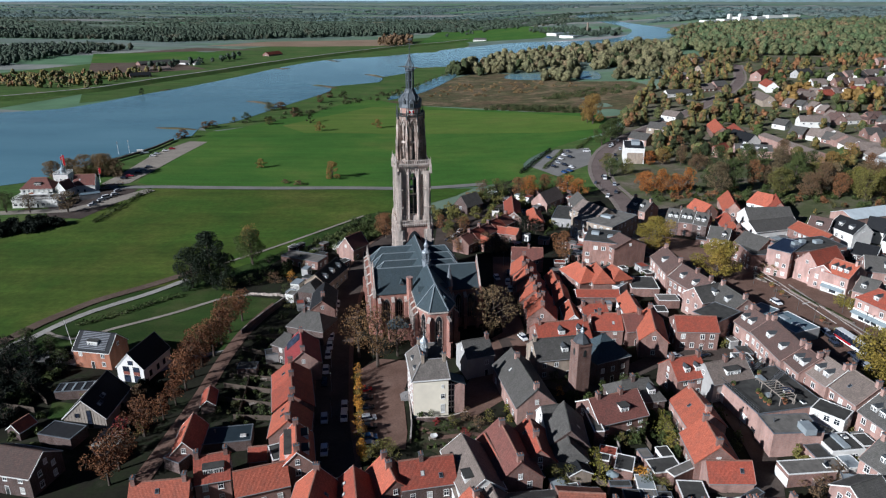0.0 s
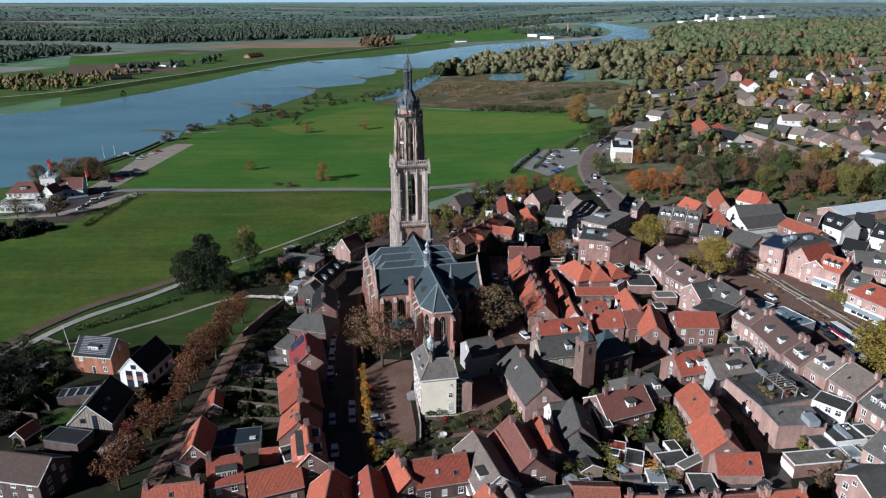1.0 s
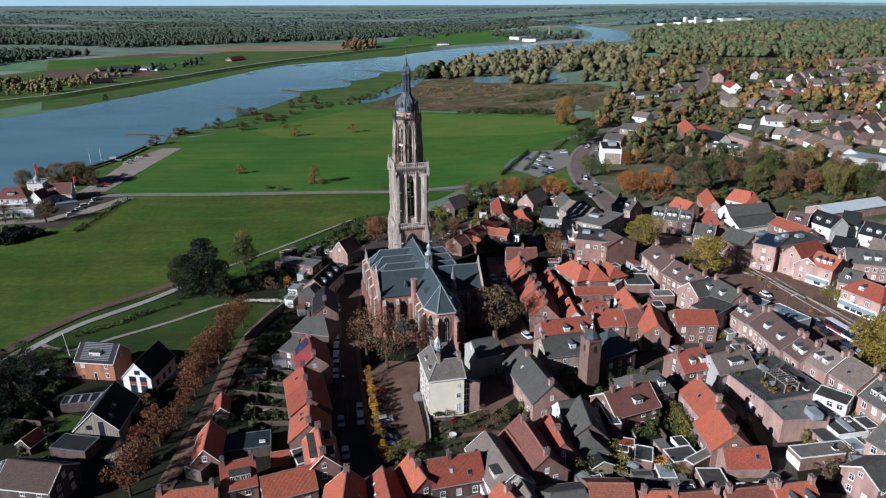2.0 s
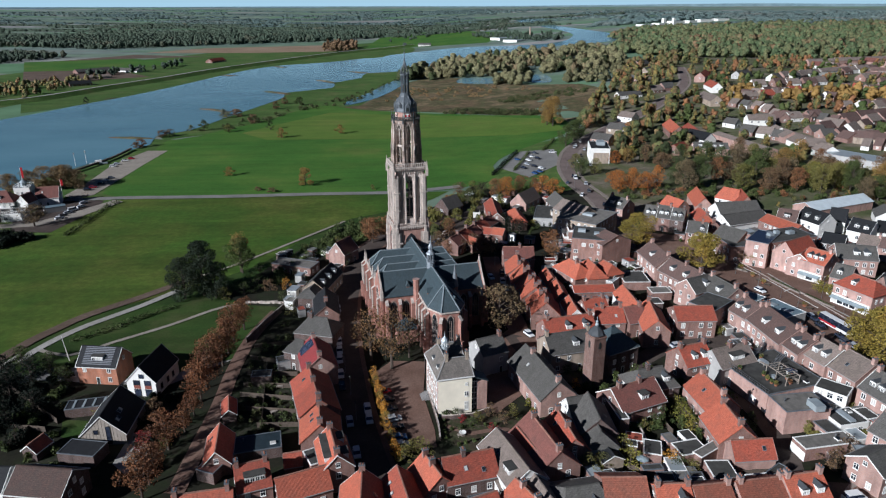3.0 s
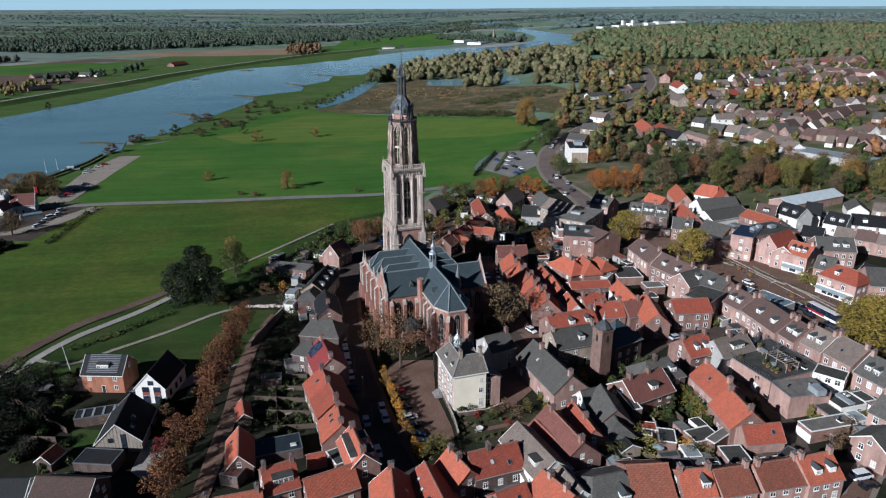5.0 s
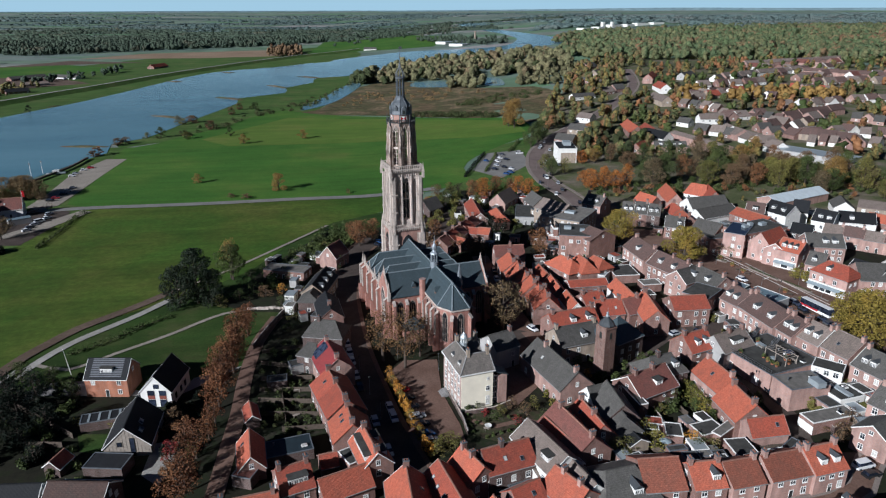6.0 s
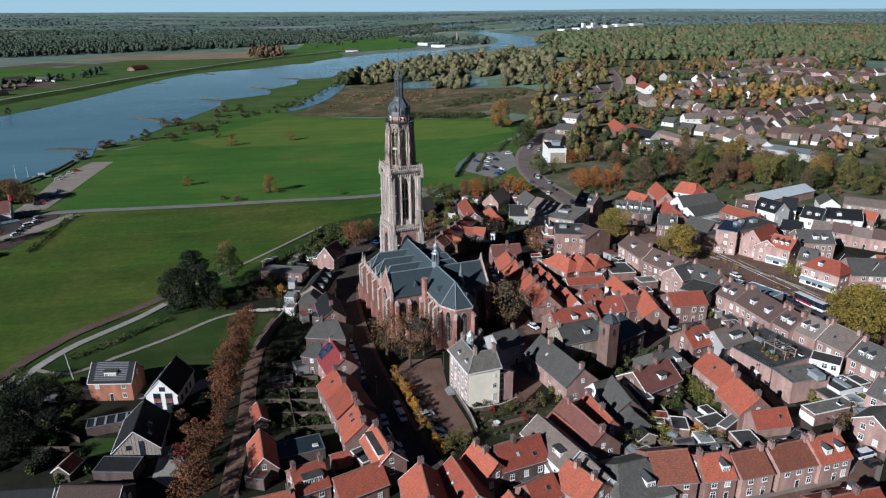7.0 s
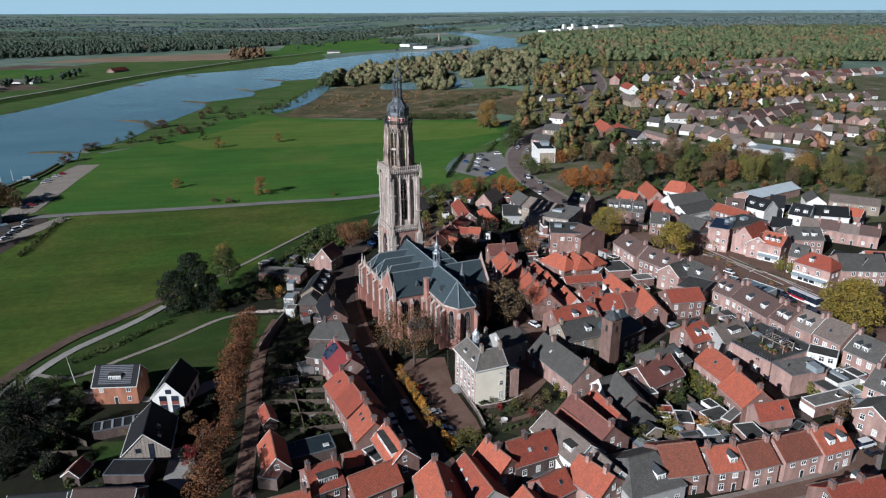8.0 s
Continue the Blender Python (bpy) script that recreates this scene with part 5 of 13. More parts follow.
def parasol(x, y, z, paint):
    """A closed-ribbed garden parasol, open."""
    ob = empty("parasol", pose(x, y, z), "open garden parasol on a pole", "parasol")
    bm = bmesh.new()
    turned(bm, [(0.3, 0.0), (0.3, 0.1), (0.03, 0.12), (0.03, 2.5)], 8)
    part("pole", bm, METAL, ob)
    bm = bmesh.new()
    turned(bm, [(1.5, 2.05), (0.8, 2.35), (0.05, 2.6)], 8)
    part("canopy", bm, paint, ob)
    return ob


def off_street(x, y, room):
    """True where no street, lane or square lies within room."""
    p = Vector((x, y))
    for line, width in STREETS:
        for a, b in zip(line, line[1:]):
            a, d = Vector(a), Vector(b) - Vector(a)
            f = max(0.0, min(1.0, (p - a).dot(d) / max(1e-6, d.length_squared)))
            if (p - a - d * f).length < width / 2 + room:
                return False
    return True


def outhouse(x, y, rot, L, W, h, wall, roof, rim, text):
    """A small flat-roofed back extension or shed: walls, roof sheet, rim and a door."""
    ob = empty("outhouse", pose(x, y, ground_z(x, y), 0, 0, rot), text, "outhouse")
    a, b = L / 2, W / 2
    bm = bmesh.new()
    box(bm, -a, -b, -0.6, a, b, h)
    part("wall", bm, wall, ob)
    bm = bmesh.new()
    box(bm, -a + 0.1, -b + 0.1, h, a - 0.1, b - 0.1, h + 0.05)
    part("roof", bm, roof, ob)
    bm = bmesh.new()
    for x0, y0, x1, y1 in ((-a - 0.08, -b - 0.08, a + 0.08, -b + 0.1), (-a - 0.08, b - 0.1, a + 0.08, b + 0.08), (-a - 0.08, -b + 0.1, -a + 0.1, b - 0.1), (a - 0.1, -b + 0.1, a + 0.08, b - 0.1)):
        box(bm, x0, y0, h - 0.14, x1, y1, h + 0.12)
    part("roof_rim", bm, rim, ob)
    door(ob, a * 0.3, -b - 0.01, 0.05, 1.0, 2.1, 0)
    return ob


def yards(rng, outline, n, z_top=3.2):
    """Back yards: small outhouses set against the rows, where nothing else stands."""
    wn = ["brick", "brick", "pink", "dark", "white", "grey"]
    words = {"brick": "red-brown brick", "pink": "pale pink brick", "dark": "dark brick", "white": "white-painted", "grey": "grey-rendered"}
    for x, y, h, r in scatter(rng, outline, n, (2.5, z_top), (1.6, 3.2), lambda u, v: clear(u, v, 1.9) and off_street(u, v, 2.6)):
        near = min(SPOTS, key=lambda s: (s[0] - x) ** 2 + (s[1] - y) ** 2)
        w = wn[int(rng.integers(6))]
        flat_roof, word = ((BITUMEN, "black felt"), (GRAVELROOF, "gravel"), (BITUMEN, "black felt"), (ZINC, "pale sheet"), (ROOF["red"], "dark red"))[int(rng.integers(5))]
        L, W = r * 1.15 + 1.0, r * 0.9 + 0.8
        SPOTS.append((x, y, near[2], L / 2, W / 2))
        outhouse(x, y, near[2], L, W, h, WALL[w], flat_roof, WHITE if rng.uniform() < 0.25 else LEAD, f"{words[w]} outhouse with flat {word} roof")


def stone_basin(x, y):
    """A round pale stone basin on a stem."""
    ob = empty("garden_basin", pose(x, y, ground_z(x, y) + 0.2), "round pale stone basin among flower beds", "basin")
    bm = bmesh.new()
    turned(bm, [(0.45, 0.0), (0.45, 0.15), (0.2, 0.25), (0.2, 0.6)], 12)
    part("stem", bm, STONE, ob)
    bm = bmesh.new()
    turned(bm, [(0.2, 0.6), (0.9, 0.85), (0.95, 0.95), (0.82, 0.95), (0.2, 0.8)], 16)
    part("bowl", bm, WHITE, ob)
    return ob


def bench(x, y, rot):
    """A street bench: slatted seat and back on two steel legs."""
    ob = empty("bench", pose(x, y, ground_z(x, y) + 0.24, 0, 0, rot), "dark slatted street bench on steel legs", "bench")
    for u in (-0.8, 0.8):
        bm = bmesh.new()
        box(bm, u - 0.04, -0.25, 0, u + 0.04, 0.25, 0.42)
        part("leg", bm, METAL, ob)
    bm = bmesh.new()
    for k in range(4):
        box(bm, -1.0, -0.26 + 0.135 * k, 0.42, 1.0, -0.15 + 0.135 * k, 0.46)
    part("seat", bm, FENCE, ob)
    bm = bmesh.new()
    for k in range(3):
        box(bm, -1.0, 0.24, 0.55 + 0.13 * k, 1.0, 0.28, 0.65 + 0.13 * k)
    part("backrest", bm, FENCE, ob)
    return ob

# ---- the church: tall west tower, nave with cross roofs, transepts and choir ----
church = empty("church", pose(-11.3, 233.7, ground_z(-11.3, 233.7), 0, 0, 10), "late-Gothic brick church with slate roofs and a tall pale tower", "church")


def lancet(bm, w, h, n=5, y0=0.0, y1=0.3, mi=0):
    """A pointed-arch slab standing on z = 0."""
    spring = h - w * 0.85
    side = [(w / 2, 0), (w / 2, spring)]
    arc = []
    for i in range(1, n):
        a = math.acos(0.5) * i / n * 1.0
        arc.append((w / 2 - w * (1 - math.cos(a)), spring + w * math.sin(a) * 0.85 / math.sin(math.acos(0.5))))
    pts = side + arc + [(0, h)] + [(-x, z) for x, z in reversed(arc)] + [(-w / 2, spring), (-w / 2, 0)]
    solid(bm, [(x, y0, z) for x, z in pts], [(x, y1, z) for x, z in pts], mi)


def gothic_window(parent, x, y, z, w, h, rz, surround=None, louvre=False):
    """A pointed window: stone surround, dark glass set back, mullions and tracery."""
    bm = bmesh.new()
    lancet(bm, w + 0.7, h + 0.6, y0=-0.12, y1=0.1)
    ob = part("gothic_window", bm, surround or STONE, parent)
    at(ob, x, y, z, rz)
    bm = bmesh.new()
    lancet(bm, w, h, y0=-0.17, y1=0.05)
    bmesh.ops.translate(bm, verts=bm.verts, vec=(0, 0, 0.15))
    part("pane", bm, CHURCHGLASS, ob)
    bm = bmesh.new()
    for k in ((-w / 6, w / 6) if w > 1.6 else (0,)):
        box(bm, k - 0.09, -0.26, 0.15, k + 0.09, -0.15, h * 0.86)
    for k in range(1, 7 if louvre else 3):
        zz = h * k / (9 if louvre else 4)
        box(bm, -w / 2, -0.24, zz, w / 2, -0.15, zz + (0.3 if louvre else 0.12))
    part("tracery", bm, surround or STONE, ob)
    return ob


def arch_height(x, w, apex):
    """Height of an equilateral pointed arch of width w at x from its middle."""
    return apex - 0.866 * w + math.sqrt(max(0.0, w * w - (abs(x) + w / 2) ** 2))


def pierced(bm, half, z0, z1, y0, y1, holes, n=8):
    """A wall from -half to half, pierced by pointed openings (middle, width, sill, apex) from side to side."""
    edge = -half
    for c, w, sill, apex in sorted(holes):
        if c - w / 2 > edge + 0.01:
            box(bm, edge, y0, z0, c - w / 2, y1, z1)
        if sill > z0 + 0.01:
            box(bm, c - w / 2, y0, z0, c + w / 2, y1, sill)
        for i in range(n):
            a, b = -w / 2 + w * i / n, -w / 2 + w * (i + 1) / n
            p = [(c + a, arch_height(a, w, apex)), (c + b, arch_height(b, w, apex)), (c + b, z1), (c + a, z1)]
            solid(bm, [(x, y1, z) for x, z in p], [(x, y0, z) for x, z in p])
        edge = c + w / 2
    if edge < half - 0.01:
        box(bm, edge, y0, z0, half, y1, z1)


def arch_tracery(bm, c, w, sill, apex, y, lights=2, bar=0.16):
    """Mullions with pointed heads and a ring above them, set in an opening."""
    spring = apex - 0.866 * w
    lw = w / lights
    for i in range(1, lights):
        x = c - w / 2 + i * lw
        box(bm, x - bar / 2, y, sill, x + bar / 2, y + 0.22, spring + lw * 0.3)
    for i in range(lights):
        m = c - w / 2 + (i + 0.5) * lw
        pts = [(m + k * lw / 2, arch_height(k * lw / 2, lw, spring + lw * 0.75)) for k in (-1, -0.5, 0, 0.5, 1)]
        for (xa, za), (xb, zb) in zip(pts, pts[1:]):
            beam(bm, (xa, y + 0.1, za), (xb, y + 0.1, zb), bar)
    r, zc = w * 0.2, spring + 0.42 * w
    for i in range(8):
        a, b = math.pi * i / 4, math.pi * (i + 1) / 4
        beam(bm, (c + r * math.cos(a), y + 0.1, zc + r * math.sin(a)), (c + r * math.cos(b), y + 0.1, zc + r * math.sin(b)), bar * 0.8)


def pinnacle(bm, x, y, z, w, h, mi=0):
    box(bm, x - w / 2, y - w / 2, z, x + w / 2, y + w / 2, z + h * 0.45, mi)
    turned(bm, [(w * 0.72, z + h * 0.45), (w * 0.5, z + h * 0.5), (0.03, z + h)], 4, x, y, math.pi / 4, mi)


def parapet(name, half, z, parent, mat, h=1.5, step=0.75):
    """Four pierced stone balustrades round a square gallery."""
    for k in range(4):
        bm = bmesh.new()
        box(bm, -half - 0.2, -half - 0.25, z, half + 0.2, -half + 0.2, z + 0.3)
        box(bm, -half, -half - 0.15, z + h - 0.22, half, -half + 0.1, z + h)
        n = int(2 * half / step)
        for i in range(n + 1):
            u = -half + i * 2 * half / n
            box(bm, u - 0.12, -half - 0.1, z + 0.3, u + 0.12, -half + 0.05, z + h - 0.22)
            box(bm, u - 0.14, -half - 0.3, z - 0.7, u + 0.14, -half + 0.1, z)
        ob = part(name, bm, mat, parent)
        at(ob, 0, 0, 0, 90 * k)


# tower, lower stage in brick
bm = bmesh.new()
box(bm, -6.0, -6.0, -1.5, 6.0, 6.0, 25.0)
tower_low = part("tower_base", bm, TOWERBRICK, church, "pink-brown brick lower stage of the tower")
for k in range(4):
    gothic_window(tower_low, *[(0, -6.02), (6.02, 0), (0, 6.02), (-6.02, 0)][k], 8.0, 4.6, 14.5, 90 * k, TOWERBRICK)
parapet("balustrade", 6.3, 25.0, church, STONE)
# corner buttresses of the lower and middle stages
for sx in (-1, 1):
    for sy in (-1, 1):
        bm = bmesh.new()
        box(bm, sx * 5.2 - 0.9, sy * 5.2 - 1.7, -1.5, sx * 5.2 + 0.9, sy * 5.2 + 1.7, 23.0)
        box(bm, sx * 5.2 - 1.7, sy * 5.2 - 0.9, -1.5, sx * 5.2 + 1.7, sy * 5.2 + 0.9, 23.01)
        for z in (6.0, 13.0, 19.0):
            box(bm, sx * 5.2 - 1.8, sy * 5.2 - 1.8, z, sx * 5.2 + 1.8, sy * 5.2 + 1.8, z + 0.35)
        for dx, dy in ((1.3, 0), (0, 1.3), (0.9, 0.9)):
            pinnacle(bm, sx * (5.2 + dx), sy * (5.2 + dy), 22.6, 0.8, 5.4)
        part("buttress", bm, STONE, church, "pale stone corner buttress")
# middle stage in pale stone: four pierced walls, open to the bell chamber
bm = bmesh.new()
box(bm, -5.0, -5.0, 25.0, 5.0, 5.0, 26.2)
box(bm, -5.5, -5.5, 45.3, 5.5, 5.5, 46.5)
tower_mid = part("tower_shaft", bm, PALESTONE, church, "pale sandstone bell stage with tall openings")
bm = bmesh.new()
for sx in (-1.3, 1.3):
    for sy in (-1.3, 1.3):
        box(bm, sx - 0.2, sy - 0.2, 26.2, sx + 0.2, sy + 0.2, 40.0)
for z in (30.0, 33.5, 37.0, 40.0):
    box(bm, -3.6, -1.5, z, 3.6, 1.5, z + 0.35)
part("bell_frame", bm, DARKWOOD, tower_mid, "dark timber bell frame inside the tower")
for k in range(4):
    bm = bmesh.new()
    pierced(bm, 5.0, 26.2, 45.3, -5.0, -4.35, [(0, 3.0, 27.9, 43.6), (-3.15, 1.05, 27.9, 43.0), (3.15, 1.05, 27.9, 43.0)])
    pierced(bm, 4.35, 26.2, 45.3, -4.35, -3.5, [(0, 2.4, 28.3, 43.0)])
    wl = at(part("tower_wall", bm, PALESTONE, tower_mid), 0, 0, 0, 90 * k)
    bm = bmesh.new()
    arch_tracery(bm, 0, 2.4, 28.3, 43.0, -4.2, 2, 0.2)
    box(bm, -1.2, -4.2, 35.4, 1.2, -3.95, 35.75)
    for sx in (-3.15, 3.15):
        box(bm, sx - 0.06, -4.55, 27.9, sx + 0.06, -4.4, 42.0)
        box(bm, sx - 0.52, -4.6, 35.4, sx + 0.52, -4.36, 35.7)
    part("tracery", bm, STONE, wl)
    bm = bmesh.new()
    for i in range(8):
        z = 28.5 + i * 0.85
        solid(bm, [(-1.2, -4.0, z), (1.2, -4.0, z), (1.2, -3.55, z + 0.3), (-1.2, -3.55, z + 0.3)], [(-1.2, -4.0, z + 0.1), (1.2, -4.0, z + 0.1), (1.2, -3.55, z + 0.4), (-1.2, -3.55, z + 0.4)])
    part("louvres", bm, LEADDARK, wl)
    bm = bmesh.new()
    for off in (-1.75, 1.75):
        box(bm, off - 0.22, -5.6, 26.0, off + 0.22, -4.95, 36.0)
        box(bm, off - 0.17, -5.4, 36.0, off + 0.17, -4.95, 44.2)
        pinnacle(bm, off, -5.45, 35.6, 0.34, 2.8)
        pinnacle(bm, off, -5.28, 43.8, 0.3, 1.9)
    # blind arcade under the cornice
    for i in range(11):
        u = -4.4 + 0.88 * i
        box(bm, u - 0.09, -5.3, 44.2, u + 0.09, -5.0, 45.3)
    at(part("pier", bm, PALESTONE, church), 0, 0, 0, 90 * k)
for sx in (-1, 1):
    for sy in (-1, 1):
        bm = bmesh.new()
        box(bm, sx * 4.9 - 0.55, sy * 4.9 - 1.15, 25.0, sx * 4.9 + 0.55, sy * 4.9 + 1.15, 44.0)
        box(bm, sx * 4.9 - 1.15, sy * 4.9 - 0.55, 25.0, sx * 4.9 + 1.15, sy * 4.9 + 0.55, 44.01)
        for z in (31.0, 37.5):
            box(bm, sx * 4.9 - 1.25, sy * 4.9 - 1.25, z, sx * 4.9 + 1.25, sy * 4.9 + 1.25, z + 0.3)
        pinnacle(bm, sx * 6.0, sy * 6.0, 43.4, 0.8, 5.8)
        part("buttress", bm, STONE, church, "pale stone corner buttress")
parapet("balustrade", 5.7, 46.5, church, STONE, 1.6)
# octagonal lantern stage: eight pierced walls round an added core that darkens the openings
OCT = math.pi / 8
bm = bmesh.new()
turned(bm, [(4.45, 46.5), (4.45, 47.2)], 8, turn=OCT)
turned(bm, [(4.45, 61.6), (4.8, 62.2), (4.8, 62.8)], 8, turn=OCT)
turned(bm, [(1.5, 47.2), (1.5, 61.6)], 8, turn=OCT)
lantern = part("lantern_stage", bm, TUFF, church, "weathered octagonal tuff lantern stage")
for k in range(8):
    a = 45 * k
    bm = bmesh.new()
    pierced(bm, 1.72, 47.2, 61.6, -4.13, -3.55, [(0, 1.9, 48.0, 60.9)])
    wl = at(part("lantern_wall", bm, TUFF, lantern), 0, 0, 0, a)
    bm = bmesh.new()
    arch_tracery(bm, 0, 1.9, 48.0, 60.9, -3.95, 2, 0.17)
    box(bm, -0.95, -4.05, 53.6, 0.95, -3.7, 54.3)
    for z in (50.6, 51.9, 56.5, 57.9):
        box(bm, -0.95, -3.9, z, 0.95, -3.8, z + 0.09)
    # hood over the arch, with a finial
    for e in (-1, 1):
        beam(bm, (e * 1.15, -4.25, 59.4), (0, -4.25, 61.9), 0.2)
    pinnacle(bm, 0, -4.25, 61.7, 0.26, 1.6)
    part("tracery", bm, STONE, wl)
    bm = bmesh.new()
    box(bm, -0.4, -5.5, 46.5, 0.4, -4.1, 52.5)
    box(bm, -0.34, -5.2, 52.5, 0.34, -4.1, 57.5)
    box(bm, -0.28, -4.95, 57.5, 0.28, -4.1, 61.8)
    for e in (-1, 1):
        box(bm, e * 0.62 - 0.1, -4.6, 46.5, e * 0.62 + 0.1, -4.0, 60.5)
        pinnacle(bm, e * 0.62, -4.55, 60.2, 0.2, 1.5)
    for z in (49.5, 52.3, 55.0, 57.3, 60.0):
        y = -5.6 if z < 52 else -5.3 if z < 57 else -5.05
        box(bm, -0.47, y, z, 0.47, -4.2, z + 0.22)
    bt = at(part("buttress", bm, TUFF, church), 0, 0, 0, a + 22.5)
    for y, z, w, h in ((-5.25, 52.2, 0.5, 3.4), (-5.0, 57.2, 0.44, 3.2), (-4.85, 61.6, 0.46, 4.6)):
        bm = bmesh.new()
        pinnacle(bm, 0, y, z, w, h)
        part("pinnacle", bm, STONE if z < 60 else LEADDARK, bt)
for k in range(8):
    bm = bmesh.new()
    box(bm, -1.95, -4.8, 62.8, 1.95, -4.5, 63.05)
    box(bm, -1.95, -4.8, 63.75, 1.95, -4.55, 63.95)
    for i in range(7):
        box(bm, -1.8 + i * 0.6 - 0.09, -4.75, 63.05, -1.8 + i * 0.6 + 0.09, -4.6, 63.75)
    at(part("balustrade", bm, DARKWOOD, church), 0, 0, 0, 45 * k)
bm = bmesh.new()
turned(bm, [(3.5, 62.8), (3.5, 65.0), (3.8, 65.2), (3.8, 65.5)], 8, turn=OCT)
part("drum", bm, TOWERBRICK, church)
for k in range(8):
    bm = bmesh.new()
    box(bm, -0.3, -3.62, 62.8, 0.3, -3.3, 65.2)
    at(part("pilaster", bm, STONE, church), 0, 0, 0, 45 * k + 22.5)
for k in range(0, 8, 2):
    bm = bmesh.new()
    box(bm, -0.95, -3.3, 63.3, 0.95, -3.27, 65.0)
    for e in (-1, 1):
        solid(bm, [(e * 0.9, -3.31, 63.4), (0.0, -3.31, 64.15), (e * 0.9, -3.31, 64.9)], [(e * 0.9, -3.28, 63.4), (0.0, -3.28, 64.15), (e * 0.9, -3.28, 64.9)], 1)
    at(part("shutter", bm, [WHITE, PAINT["red"]], church, "white and red painted shutter"), 0, 0, 0, 45 * k)
# bell-shaped lead dome with ribs and gabled dormers
DOME = [(3.85, 65.4), (3.6, 65.9), (3.35, 66.6), (3.4, 67.3), (3.45, 68.0), (3.3, 68.7), (2.95, 69.3), (2.4, 69.8), (1.95, 70.3), (1.75, 70.9)]
bm = bmesh.new()
turned(bm, DOME, 8, turn=OCT)
dome = part("dome", bm, LEADDOME, church, "lead-covered octagonal bell-shaped dome")
for k in range(8):
    a = OCT + k * math.pi / 4
    bm = bmesh.new()
    for (r0, z0), (r1, z1) in zip(DOME, DOME[1:]):
        beam(bm, (r0 * math.cos(a), r0 * math.sin(a), z0), (r1 * math.cos(a), r1 * math.sin(a), z1), 0.22)
    part("rib", bm, LEAD, dome)
for k in range(8):
    big = k % 2 == 0
    w, z0, h = (0.75, 65.4, 1.9) if big else (0.4, 67.0, 1.0)
    y = -3.85 if big else -3.6
    bm = bmesh.new()
    box(bm, -w, y, z0, w, -2.4, z0 + h)
    solid(bm, [(-w - 0.2, y - 0.1, z0 + h), (w + 0.2, y - 0.1, z0 + h), (0, y - 0.1, z0 + h + w * 1.5)], [(-w - 0.2, -2.2, z0 + h), (w + 0.2, -2.2, z0 + h), (0, -2.2, z0 + h + w * 1.5)])
    pinnacle(bm, 0, y, z0 + h + w * 1.4, 0.12, 1.1)
    box(bm, -w * 0.7, y - 0.03, z0 + 0.35, w * 0.7, y, z0 + h * 0.85, 1)
    at(part("dome_dormer", bm, [LEAD if big else LEADDOME, DARKWOOD], dome), 0, 0, 0, 45 * k)
# tall open lantern, openwork crown and weather vane
bm = bmesh.new()
turned(bm, [(1.75, 70.9), (1.75, 71.3), (1.55, 71.4), (1.55, 71.7)], 8, turn=OCT)
turned(bm, [(0.22, 71.7), (0.22, 77.4)], 8, turn=OCT)
turned(bm, [(1.45, 74.3), (1.45, 74.55)], 8, turn=OCT)
turned(bm, [(1.5, 77.4), (1.65, 77.6), (1.65, 77.9), (1.3, 78.1)], 8, turn=OCT)
turned(bm, [(0.1, 78.1), (0.09, 82.0), (0.32, 82.3), (0.34, 82.6), (0.1, 82.9), (0.06, 88.2)], 8, turn=OCT)
open_lantern = part("open_lantern", bm, LEADDOME, church, "tall open lead lantern with openwork crown")
for k in range(8):
    a = OCT + k * math.pi / 4
    c, q = math.cos(a), math.sin(a)
    bm = bmesh.new()
    box(bm, 1.3 * c - 0.16, 1.3 * q - 0.16, 71.7, 1.3 * c + 0.16, 1.3 * q + 0.16, 77.4)
    pinnacle(bm, 1.55 * c, 1.55 * q, 77.8, 0.16, 1.3)
    part("post", bm, LEADDOME, open_lantern)
    bm = bmesh.new()
    arc = [(1.2, 78.0), (1.5, 78.7), (1.42, 79.4), (0.95, 80.2), (0.5, 81.0), (0.2, 82.2)]
    for (r0, z0), (r1, z1) in zip(arc, arc[1:]):
        beam(bm, (r0 * c, r0 * q, z0), (r1 * c, r1 * q, z1), 0.17)
    part("crown_rib", bm, LEAD, open_lantern)
bm = bmesh.new()
turned(bm, [(0.12, 84.6), (0.3, 84.85), (0.12, 85.1)], 8)
beam(bm, (-0.75, 0, 86.3), (0.75, 0, 86.3), 0.1)
box(bm, -0.1, -0.04, 87.3, 0.85, 0.04, 88.0)
box(bm, -0.55, -0.04, 87.5, -0.1, 0.04, 87.75)
part("weather_vane", bm, METAL, open_lantern, "gilded vane on an iron cross")


